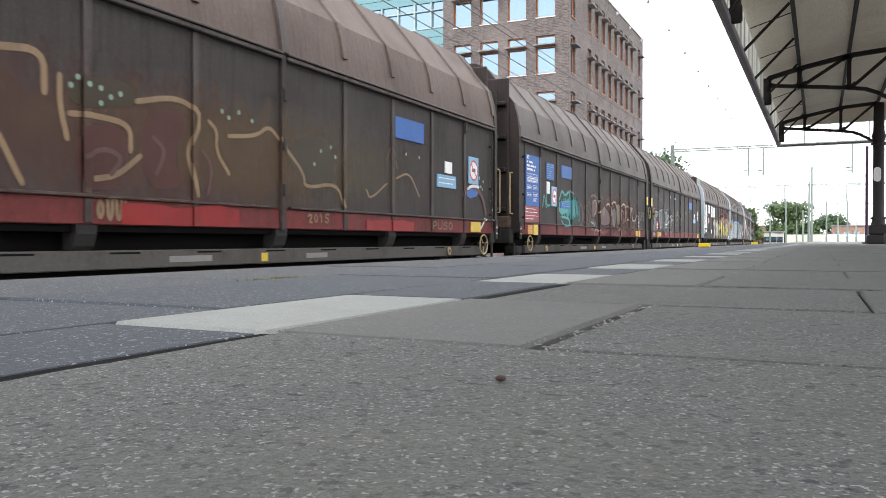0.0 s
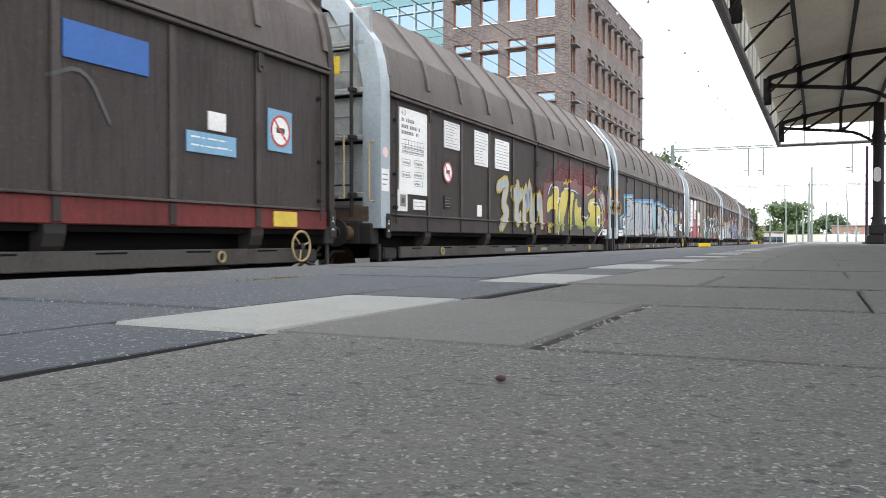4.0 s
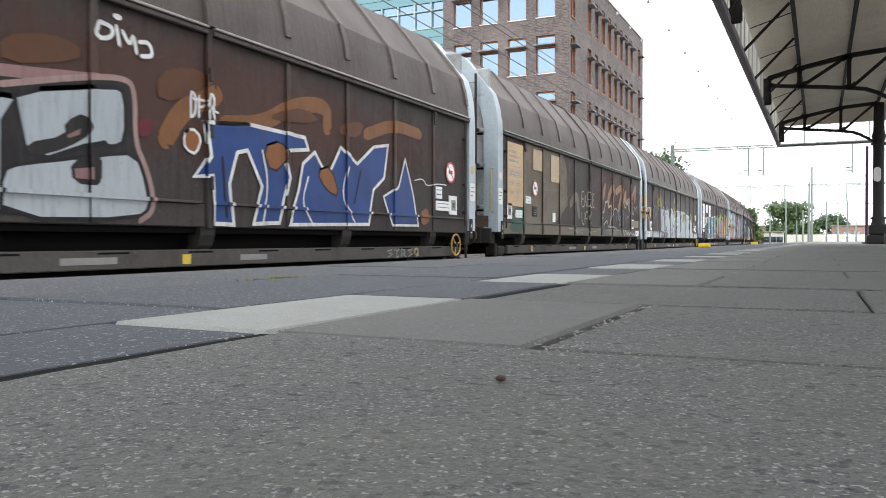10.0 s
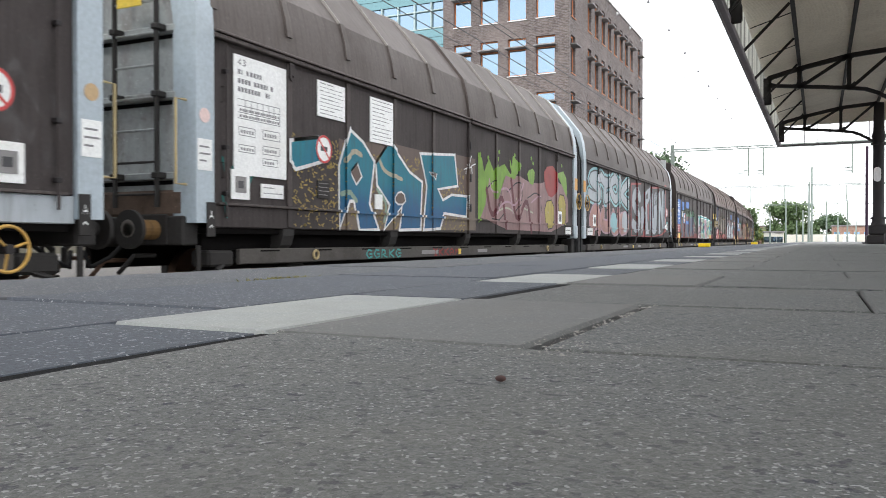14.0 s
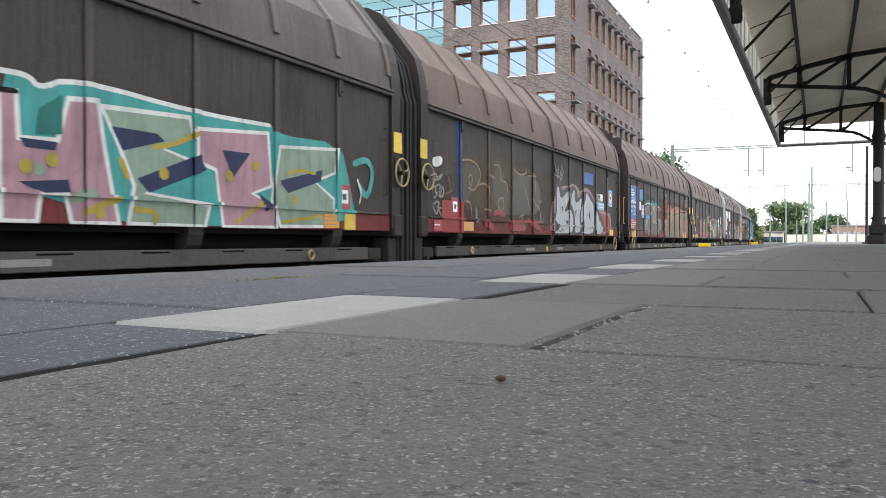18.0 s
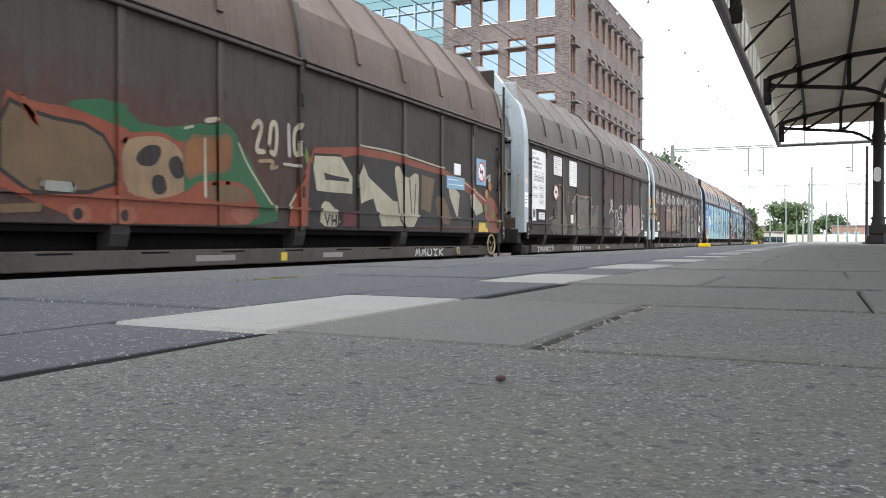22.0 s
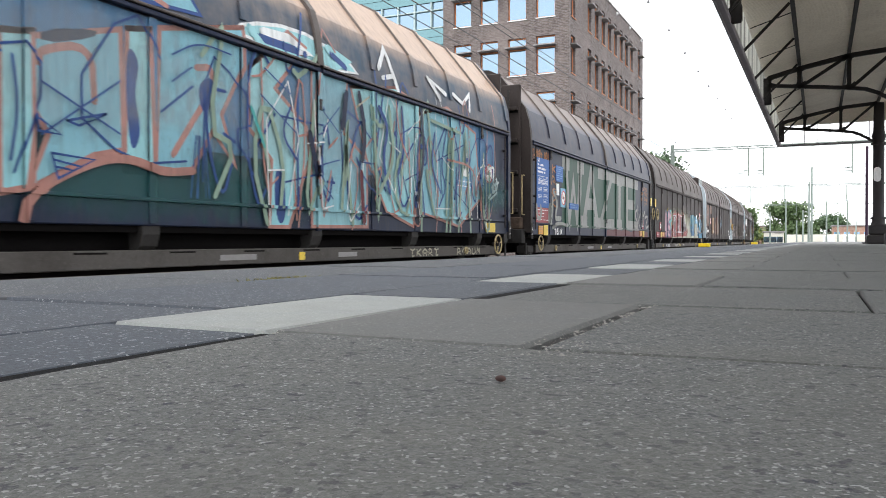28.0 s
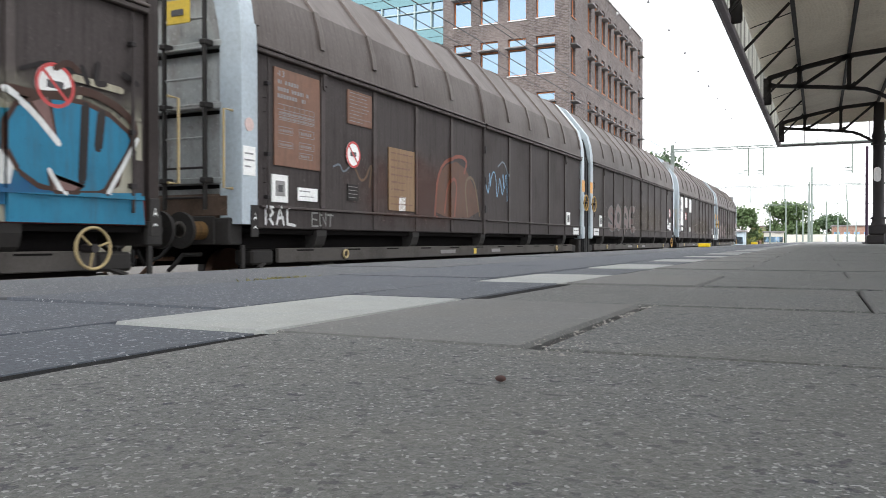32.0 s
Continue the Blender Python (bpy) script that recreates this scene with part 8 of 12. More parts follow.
shape(u, PTURQD, ((12.69, 1.5), (13.03, 1.58), (13.15, 1.33), (12.8, 1.35)), 1)
shape(u, PTURQD, ((14.02, 1.51), (14.57, 1.49), (14.43, 1.2)), 1)
shape(u, PTURQD, ((10.22, 0.94), (10.55, 0.87), (10.38, 0.69)), 1)
shape(u, PCREAM, ((12.68, 0.94), (13.03, 1.01), (13.64, 0.62), (13.89, 0.35), (13.39, 0.37), (12.91, 0.64)), 1)
shape(u, PTURQD, ((12.82, 0.74), (13.1, 0.72), (13.51, 0.4), (13.15, 0.44)), 1)
shape(u, PTURQD, ((11.44, 0.78), (11.64, 0.55), (11.64, 0.32), (11.26, 0.31)), 1, PWHITE, 0.04)
shape(u, PWHITE, ((14.16, 0.52), (14.86, 0.54), (14.86, 0.36), (14.1, 0.35)), 0)
shape(u, PWHITE, ((13.39, 1.19), (13.89, 1.17), (13.69, 0.99)), 1)
shape(u, PWHITE, ((11.48, 0.97), (11.92, 1.01), (11.72, 0.84)), 0)
shape(u, PWHITE, ((11.04, 1.26), (11.29, 1.36), (11.26, 1.08)), 1)
stroke(u, PWHITE, 0.05, ((5.63, 1.35), (5.7, 1.26), (5.81, 1.29), (5.86, 1.38)))
stroke(u, PWHITE, 0.05, ((5.77, 1.1), (5.62, 1.06), (5.63, 0.94), (5.74, 0.95), (5.77, 1.09), (5.89, 1.17), (5.97, 1.07), (5.93, 0.84)))
stroke(u, PWHITE, 0.05, ((5.97, 1.09), (6.1, 1.1), (6.26, 1.34), (6.54, 1.23)))
stroke(u, PWHITE, 0.05, ((6.14, 1.3), (6.26, 1.41), (6.46, 1.47), (6.66, 1.43), (6.84, 1.33), (6.97, 1.12), (7.16, 0.98), (7.45, 0.89), (7.65, 0.97), (7.74, 1.2), (7.76, 1.44), (7.97, 1.61), (8.29, 1.73), (8.4, 1.63), (8.83, 1.66), (8.99, 1.48), (8.86, 1.41), (9.22, 1.43), (9.36, 1.19)))
stroke(u, PWHITE, 0.05, ((6.93, 1.34), (7.08, 1.21)))
stroke(u, PWHITE, 0.05, ((6.58, 1.14), (6.69, 1.06), (6.79, 1.01)))
stroke(u, PWHITE, 0.05, ((9.36, 1.19), (9.47, 1.58), (10.39, 1.6), (10.47, 1.46), (10.9, 1.41), (11.26, 1.6), (11.64, 1.67), (11.74, 1.46), (12.14, 1.16), (12.08, 1.04)))
stroke(u, PWHITE, 0.05, ((11.94, 1.62), (12.57, 1.49), (12.73, 1.4), (12.6, 0.94)))
stroke(u, PWHITE, 0.05, ((13.15, 1.64), (13.64, 1.56), (14.16, 1.3), (14.29, 1.14), (13.89, 1)))
stroke(u, PWHITE, 0.05, ((13.19, 1.6), (13.1, 1.43), (13.27, 1), (14.86, 0.86), (14.93, 0.48)))
stroke(u, PWHITE, 0.05, ((8.53, 1.06), (8.59, 0.8), (8.93, 1.13)))
stroke(u, PWHITE, 0.05, ((9.13, 1.26), (8.99, 0.98), (9.19, 0.78)))
stroke(u, PWHITE, 0.05, ((9.33, 1.12), (10.3, 0.76), (10.06, 0.32)))
stroke(u, PWHITE, 0.05, ((9.64, 0.72), (9.91, 0.79), (10.11, 0.66), (9.99, 0.44), (9.73, 0.43), (9.69, 0.62)))
stroke(u, PWHITE, 0.05, ((10.55, 1.27), (10.81, 0.98), (11.64, 0.55)))
stroke(u, PWHITE, 0.05, ((10.89, 0.85), (11.16, 0.61)))
stroke(u, PWHITE, 0.05, ((11.44, 0.88), (12.25, 0.62), (12.08, 0.35)))
stroke(u, PWHITE, 0.05, ((9.61, 0.72), (9.61, 0.37)))
stroke(u, PWHITE, 0.05, ((10.96, 0.34), (11.11, 0.49)))
stroke(u, PBLACK, 0.03, ((6.95, 0.9), (7.03, 0.86), (6.99, 0.77)))
stroke(u, PBLACK, 0.03, ((7.12, 0.91), (7.17, 0.87)))
stroke(u, PBLACK, 0.03, ((7.06, 0.79), (7.3, 0.66)))
stroke(u, PBLACK, 0.03, ((7.3, 0.84), (7.23, 0.75)))
stroke(u, PBLACK, 0.03, ((6.97, 0.46), (6.92, 0.38), (7.01, 0.34)))
u = unit(2, "R")
cloud(u, 0, 15, 0.9, 2.5, H_RUST)
shape(u, PROSE, ((0.29, 0.85), (0.74, 1.19), (1.61, 1.64), (3, 1.48), (4.84, 1.64), (6.32, 1.8), (6.24, 0.34), (0.29, 0.28)), 1)
shape(u, PBLACKD, ((0.44, 0.86), (0.85, 1.14), (1.68, 1.57), (3, 1.39), (4.84, 1.53), (6.16, 1.67), (6.08, 0.36), (0.44, 0.29)), 1)
shape(u, SILVER, ((0.64, 0.87), (1.16, 1.17), (1.1, 0.79), (0.89, 0.31), (0.54, 0.35)), 1, PBLACK, .04)
shape(u, SILVER, ((1.32, 1.15), (1.84, 1.59), (2.78, 1.41), (2.94, 0.33), (1.61, 0.32)), 0, PBLACK, .05)
shape(u, PROSE, ((1.8, 1.14), (2.36, 1.15), (2.29, 0.78), (1.8, 0.76)), 0, PBLACK, .03)
shape(u, SILVER, ((3, 1.3), (3.57, 1.31), (3.87, 0.86), (4.02, 1.44), (4.5, 1.41), (4.44, 0.36), (3.87, 0.35), (3.48, 0.72), (3.33, 0.34), (3, 0.34)), 0, PBLACK, .05)
shape(u, SILVER, ((4.57, 1.38), (5.12, 1.39), (5.19, 0.37), (4.5, 0.36)), 0, PBLACK, .05)
shape(u, SILVER, ((5.26, 1.54), (6.2, 1.68), (5.93, 1.02), (6.2, 0.38), (5.08, 0.36)), 0, PBLACK, .05)
dots(u, PTURQD, .05, ((0.35, 1.66), (0.44, 1.47), (0.74, 1.63),))
stroke(u, PBURNT, .25, ((6.82, 1.23), (7.07, 1.59), (7.6, 1.82)))
stroke(u, PBURNT, .22, ((7.77, 1.5), (8.45, 1.59), (9.14, 1.95), (9.93, 2.07), (9.93, 1.74)))
stroke(u, PBURNT, .2, ((11.03, 1.78), (11.88, 2.05), (12.83, 2)))
shape(u, PBLACKD, ((4.9, 1.46), (5.78, 1.68), (6.33, 1.75), (6.41, 1.56), (6.4, 1.09), (6.59, 0.69), (6.59, 0.36), (4.89, 0.28)), 1)
shape(u, CHROME, ((5.02, 1.44), (6.12, 1.67), (6.27, 1.62), (6.27, 1.13), (6.08, 1.03), (5.97, 1.1), (5.17, 0.8), (5.06, 1.24)), 1, PBLACK, 0.05, label="silver letter with black and pink outline")
shape(u, CHROME, ((5.97, 0.96), (6.4, 1.03), (6.55, 0.69), (6.57, 0.45), (6.4, 0.34), (4.89, 0.3), (4.9, 0.73), (5.11, 0.8), (5.65, 0.9)), 1, PBLACK, 0.04)
shape(u, PBLACKD, ((5.11, 0.98), (5.55, 1.1), (5.54, 1.23), (5.78, 1.36), (5.87, 1.17), (5.58, 0.99), (5.23, 0.87)), 1)
shape(u, PBLACKD, ((5.6, 0.87), (5.97, 0.99), (5.97, 0.65), (5.63, 0.66)), 1)
shape(u, PROSE, ((5.57, 1.11), (5.72, 1.19), (5.71, 1.13), (5.58, 1.08)), 0)
shape(u, PROSE, ((5.65, 0.8), (5.85, 0.83), (5.85, 0.71), (5.66, 0.71)), 0)
stroke(u, PPINKD, 0.06, ((4.9, 1.47), (5.78, 1.7), (6.3, 1.78), (6.39, 1.64), (6.39, 1.12), (6.52, 0.92), (6.63, 0.63), (6.62, 0.42), (6.44, 0.32)))
shape(u, PBURNTD, ((4.9, 1.9), (5.35, 2.02), (5.72, 1.99), (5.71, 1.83), (4.9, 1.64)), 1)
shape(u, PBURNTD, ((6.68, 1.9), (7.14, 2.08), (7.6, 2.01), (7.32, 1.8), (6.72, 1.58)), 1)
shape(u, PBURNTD, ((8.66, 1.77), (9.4, 1.96), (9.81, 1.78), (8.65, 1.66)), 1)
shape(u, PBURNTD, ((10.26, 1.84), (10.98, 1.98), (10.81, 1.69), (10.26, 1.67)), 1)
shape(u, PMAROON, ((6.41, 1.38), (6.64, 1.41), (6.6, 1.23), (6.44, 1.18)), 1)
stroke(u, PWHITE, 0.045, ((5.91, 2.25), (5.86, 2.1), (6.08, 2.13), (6.12, 2.25), (5.95, 2.27)))
stroke(u, PWHITE, 0.045, ((6.15, 2.27), (6.19, 2.09)))
stroke(u, PWHITE, 0.045, ((6.23, 2.24), (6.32, 2.11), (6.37, 2.25), (6.41, 2.06)))
stroke(u, PWHITE, 0.045, ((6.45, 2.18), (6.58, 2.21), (6.64, 2.07), (6.48, 2.04)))
stroke(u, PWHITE, 0.06, ((6.14, 2.37), (6.19, 2.37)))
stroke(u, PWHITE, 0.03, ((7.23, 1.72), (7.5, 1.73), (7.32, 1.61), (7.33, 1.77)))
stroke(u, PWHITE, 0.03, ((7.52, 1.64), (7.64, 1.62)))
lettering(u, "DIR", 7.17, 7.55, 1.5, 1.79, .035, PWHITE, None, None, 8, 1 , 0.05)
shape(u, PDBLUE, ((7.4, 1.47), (8.19, 1.56), (9.37, 1.53), (9.45, 1.38), (8.88, 1.3), (9, 0.96), (8.79, 0.35), (8.26, 0.32), (8.45, 0.8), (8.17, 1.23), (7.97, 1.19), (7.83, 0.8), (7.89, 0.31), (7.55, 0.31), (7.49, 0.87), (7.25, 0.84), (7.47, 1.08)), 0, PWHITE, .05, label="deep blue graffiti with white outline")
shape(u, PDBLUE, ((9.33, 1.17), (9.61, 1.36), (9.93, 1.03), (10.28, 1.49), (10.74, 1.29), (11.23, 1.6), (11.7, 1.68), (11.57, 1.13), (11.23, 0.92), (11.07, 0.37), (9, 0.33), (9.22, 0.8)), 0, PWHITE, .05)
shape(u, PDBLUE, ((12.06, 1.02), (12.29, 1.51), (12.58, 0.94), (12.76, 0.38), (11.83, 0.37), (11.55, 0.83)), 0, PWHITE, .04)
shape(u, PORANGE, ((7.07, 1.3), (7.19, 1.39), (7.36, 1.3), (7.28, 1.1), (7.1, 1.13)), 1, PWHITE, .03)
shape(u, PORANGE, ((8.45, 1.3), (8.86, 1.44), (9.03, 1.23), (8.65, 0.96)), 1, PBLACKD, .03)
shape(u, PORANGE, ((9.65, 1.09), (10.02, 1.21), (10.24, 0.75), (9.88, 0.84)), 1, PBLACKD, .03)
shape(u, PORANGE, ((12.83, 0.61), (13.14, 0.73), (13.22, 0.46), (12.88, 0.37)), 1)
stroke(u, PWHITE, .03, ((8.45, 1.26), (8.58, 0.85), (8.45, 0.34)))
stroke(u, PWHITE, .03, ((9.45, 1), (9.29, 0.63), (9.53, 0.36)))
stroke(u, PWHITE, .03, ((10.46, 1.22), (10.28, 0.77), (10.65, 0.39)))
stroke(u, PBLACK, .04, ((7.71, 1.1), (7.77, 0.4)))
stroke(u, PBLACK, .04, ((10.84, 1.2), (10.65, 0.69)))
stroke(u, PWHITE, .02, ((12.63, 1.17), (12.96, 1.23), (13.09, 1.09), (13.49, 1.17), (13.92, 1.17)))
# sunburnt plates, white tags
u = unit(3, "F")
shape(u, PKHAKI, ((0.37, 2.14), (1.65, 2.49), (3.32, 2.59), (5.07, 2.57), (5.18, 0.62), (0.37, 0.48)), 1)
cloud(u, 0.2, 6.5, 0.6, 2.9, H_TAN)
shape(u, PGREEN, ((0.86, 0.87), (1.53, 1.12), (1.62, 0.33), (0.42, 0.32), (0.76, 0.64)), 1)
stroke(u, PGREEN, .14, ((1.13, 0.97), (1.18, 0.32)))
stroke(u, POCHRED, .05, ((1.71, 1.46), (2.42, 1.63), (3.01, 1.4), (4.56, 1.51), (5.18, 1.31)))
stroke(u, PKHAKI, .25, ((5.5, 1.17), (6.08, 1.55), (6.33, 0.89)))
lettering(u, "EAGLE", 6.58, 8.14, 1.13, 1.62, .035, PCREAM, None, None, 41, 1 , 0.05)
lettering(u, "UFO", 6.58, 7.75, 0.61, 1.02, .035, PCREAM, None, None, 42, 1 , 0.05)
lettering(u, "TWK WHT KOSTO", 5.2, 12.0, 0.33, 0.48, 0.025, PGREY, None, None, 49, 0, 0.03)
recolour(u, "lower_sill", PKHAKI)
plate(u, 1.55, 2.0, 1.02, 1.2, WHITE, INK, 2, 5)
cloud(u, 7.0, 15.2, 0.9, 2.5, H_RUST)
shape(u, PBURNT, ((9, 1.72), (9.32, 1.93), (9.56, 2.1), (9.49, 1.7), (9.13, 1.37), (9, 1.35)), 2)
stroke(u, PBURNT, .25, ((9.92, 1.31), (9.85, 1.52), (10.16, 1.8), (10.67, 2), (10.62, 1.61), (10.36, 1.27)))
stroke(u, PBURNT, .25, ((11.01, 1.82), (11.89, 2.06), (11.78, 1.69), (11.4, 1.24)))
stroke(u, PBURNT, .2, ((12.13, 1.5), (12.57, 1.97), (12.44, 1.46), (13.12, 1.63)))
stroke(u, PBURNT, .2, ((13.57, 1.73), (14.31, 2.31), (14.05, 1.66)))
stroke(u, PGREYL, .06, ((9, 1.04), (9.25, 1.04), (9.42, 1.21), (9.45, 1.42), (9.63, 1.39), (9.85, 1.49), (9.88, 1.21), (10.04, 1.29)), label="white line tag")
stroke(u, PGREYL, .06, ((10, 1.26), (10.28, 1.33), (10.43, 1.18), (10.2, 0.89), (10.04, 0.58), (10.45, 0.61), (10.9, 0.56)))
stroke(u, PGREYL, .055, ((9, 0.86), (9.11, 0.85), (9.08, 0.59)))
stroke(u, PGREYL, .055, ((9.25, 0.65), (9.49, 0.74), (9.7, 0.81), (9.88, 0.58), (10.04, 0.55), (10.36, 0.94), (10.71, 1.21), (10.99, 1.25), (11.24, 1.13)))
stroke(u, PGREYL, .05, ((10, 0.55), (10.08, 0.3)))
dots(u, PGREYL, .03, ((10.36, 0.97), (10.49, 1.05),))
stroke(u, PSTEEL, .05, ((11.01, 0.82), (11.19, 1.22), (11.43, 1.15), (11.24, 0.91), (11.67, 0.84), (11.4, 0.57)))
stroke(u, PSTEEL, .04, ((11.4, 0.96), (11.67, 1.02), (11.72, 0.68), (11.5, 0.67)))
stroke(u, PSTEEL, .04, ((11.95, 1.2), (11.83, 0.99), (12.01, 0.89), (12.13, 1.1), (11.95, 1.2)))
stroke(u, PSTEEL, .04, ((11.95, 0.85), (11.89, 0.65), (12.13, 0.7), (12.07, 0.86)))
stroke(u, PSTEEL, .04, ((12.5, 1.05), (12.57, 0.64)))
stroke(u, PSTEEL, .035, ((12.63, 0.94), (12.91, 1.04), (13.05, 0.97)))
stroke(u, PCREAM, .04, ((12.29, 1.62), (12.26, 1.34), (12.5, 1.32)))
stroke(u, PCREAM, .04, ((12.57, 1.31), (12.63, 1.57), (12.77, 1.41), (12.91, 1.58), (13, 1.28)))
stroke(u, PCREAM, .04, ((13.12, 1.54), (13.09, 1.26), (13.29, 1.12)))
stroke(u, PCREAM, .04, ((13.6, 1.55), (13.57, 1.14), (13.89, 1.12)))
stroke(u, PCREAM, .04, ((13.89, 1.17), (13.97, 1.46), (14.19, 1.29), (14.4, 1.5), (14.49, 1.12)))
stroke(u, PWHITE, .035, ((12.09, 0.5), (12.31, 0.29), (12.38, 0.51), (12.7, 0.33), (12.84, 0.44), (13.12, 0.33), (13.26, 0.44), (13.57, 0.32), (13.73, 0.42), (13.92, 0.32), (14.14, 0.39)), 0)
shape(u, PTAN, ((13.48, 0.88), (14.73, 0.9), (14.69, 0.62), (13.48, 0.63)), 0)
stroke(u, PGREYD, .08, ((9, 0.44), (9.25, 0.48), (9.39, 0.28), (9.59, 0.56), (9.7, 0.29)))
# huge silver letters with black and purple
u = unit(3, "R")
cloud(u, 0, 15, 0.3, 2.2, H_WHITE)
shape(u, CHROME, ((3.46, 1.49), (4.01, 1.68), (4.3, 1.64), (4.61, 1.52), (5.49, 1.63), (5.59, 1.01), (5.95, 1.76), (6.82, 1.51), (7.56, 1.67), (8.75, 1.62), (9.79, 1.63), (12.05, 1.48), (12.86, 1.11), (13.23, 0.39), (3.46, 0.28)), 0, label="huge silver graffiti with black and purple")
stroke(u, PBLACK, .11, ((3.46, 1.54), (3.94, 1.7), (4.07, 1.17), (4.24, 1.64), (4.61, 1.54), (5.49, 1.66), (5.59, 1.04), (6.03, 1.75)))
stroke(u, PBLACK, .07, ((6.7, 1.51), (6.98, 1.43), (7.56, 1.69), (8.67, 1.63), (8.93, 1.2), (9.26, 1.75)))
stroke(u, PBLACK, .06, ((9.49, 1.72), (9.9, 1.41), (11.01, 1.57), (12.05, 1.48), (12.62, 1.16)))
stroke(u, PBLACK, .11, ((4.22, 0.29), (4.69, 0.92), (5.14, 0.31)))
shape(u, PPURPLE, ((4.45, 0.29), (4.73, 0.73), (4.98, 0.3)), 0)
stroke(u, PWHITE, .03, ((4.49, 0.29), (4.73, 0.74), (5.03, 0.31)))
stroke(u, PPURPLE, .1, ((6.28, 0.29), (6.89, 1.05), (7.28, 0.31)))
stroke(u, PWHITE, .04, ((6.17, 0.29), (6.82, 1.12), (7.08, 1.15)))
stroke(u, PWHITE, .03, ((6.46, 0.3), (6.92, 0.92), (7.15, 0.31)))
stroke(u, PBLACK, .05, ((6.09, 0.29), (6.7, 1.19)))
shape(u, PPURPLE, ((3.5, 0.5), (4.24, 0.51), (4.19, 0.31), (3.5, 0.29)), 0)
stroke(u, CHROME, .04, ((3.55, 0.45), (3.61, 0.35), (3.69, 0.45), (3.77, 0.36), (3.86, 0.46), (3.94, 0.36), (4.02, 0.47), (4.11, 0.37)), 0)
stroke(u, PMAUVE, .09, ((3.52, 1.36), (3.71, 1.43), (3.84, 1.32), (3.82, 0.84)))
stroke(u, PMAUVE, .09, ((4.19, 0.97), (4.34, 1.21), (4.57, 1.04)))
stroke(u, PMAUVE, .07, ((4.61, 1.34), (5.12, 1.43), (5.16, 1.25)))
stroke(u, PMAUVE, .06, ((5.9, 0.66), (6.11, 1.06)))
stroke(u, PLEAD, .08, ((5.69, 1.16), (5.95, 1.57), (6.58, 1.42)))
stroke(u, PLEAD, .08, ((7.08, 0.98), (7.35, 1.34), (7.78, 1.57), (8.5, 1.42)))
stroke(u, PLEAD, .08, ((9.3, 0.75), (9.59, 1.28), (10.55, 1.47)))
stroke(u, PLEAD, .07, ((11.01, 0.94), (11.26, 1.3), (12.05, 1.3)))
shape(u, PWHITE, ((7.75, 1.01), (8.33, 1.04), (8.03, 0.8)), 1, PBLACK, .03)
stroke(u, PBLACK, .05, ((8.75, 1.59), (8.84, 1.11), (9.15, 1.54)))
stroke(u, PBLACK, .05, ((10.55, 1.25), (10.78, 0.6), (11.01, 1.28), (10.66, 1.42)))
shape(u, PBLACK, ((11.64, 0.98), (11.91, 1.11), (12.05, 0.76), (11.72, 0.69)), 2)
stroke(u, PGOLD, .06, ((9.79, 0.36), (9.9, 0.88), (10.21, 1.01), (9.9, 1.3), (9.94, 1.62)))
stroke(u, PGOLD, .06, ((12.92, 1.49), (12.77, 1.04), (13.17, 0.42)))
stroke(u, PGOLD, .05, ((12.05, 1.6), (12.92, 1.43), (12.62, 1.03)))
stroke(u, PWHITE, .03, ((7.35, 0.48), (8.93, 0.39)))
lettering(u, "NOTREN", 7.42, 8.84, 0.33, 0.53, .02, PWHITE, None, None, 6, 1 , 0.05)
cloud(u, 2.2, 3.8, 1.4, 2.2, H_YELLOW)
cloud(u, 6.5, 7.6, 1.2, 1.9, H_YELLOW)
cloud(u, 9.4, 10.6, 1.0, 1.7, H_YELLOW)
lettering(u, "S8", 6.92, 7.08, 1.96, 2.22, .04, PGREYL, None, None, 6, 2 , 0.05)
recolour(u, "lower_sill", CHROME)
stroke(u, PGOLD, .07, ((0.31, 1.34), (0.81, 1.56), (1.07, 1.28), (0.68, 0.97), (0.81, 0.39)))
stroke(u, PWHITE, .05, ((0.94, 1.51), (0.81, 0.97), (0.94, 0.39)))
stroke(u, PBLACK, .06, ((1.07, 1.46), (1.77, 1.65), (3.02, 1.5), (5.13, 1.69)))
stroke(u, PPURPLE, .08, ((1.77, 1.03), (2.37, 1.45), (2.53, 0.42)))
stroke(u, PPURPLE, .08, ((3.37, 1.11), (3.72, 0.44)))
# teal letters, lime and maroon
u = unit(4, "F")
shape(u, PSPECK, ((2.72, 1.63), (3.2, 1.57), (3.6, 1.69), (4.47, 1.73), (5.49, 1.72), (6.9, 1.8), (7.84, 1.8), (7.84, 0.33), (2.72, 0.28)), 0)
rng = random.Random(8)
vs, fs = [], []
for k in range(900):
    y, z = rng.uniform(1.6, 7.3), rng.uniform(0.3, 1.55)
    ribbon(vs, fs, [(y, z), (y + rng.uniform(-0.08, 0.08), z + rng.uniform(-0.06, 0.06))], 0.022, 0, False)
tagged(drape("paint_flecks", vs, fs, PGOLDD, u, next_lift(u)), kind="stuff")
shape(u, PTEAL, ((2.72, 1.23), (3, 1.81), (3.41, 1.64), (3.75, 1.38), (3.6, 0.7), (3.87, 0.29), (3.27, 0.28), (3.13, 0.72), (2.97, 0.71), (2.72, 0.3)), 0, PWHITE, .05, label="teal graffiti letter with white outline")
shape(u, PSPECK, ((3.03, 1.16), (3.23, 1.31), (3.37, 1.11), (3.2, 0.97)), 0, PWHITE, .03)
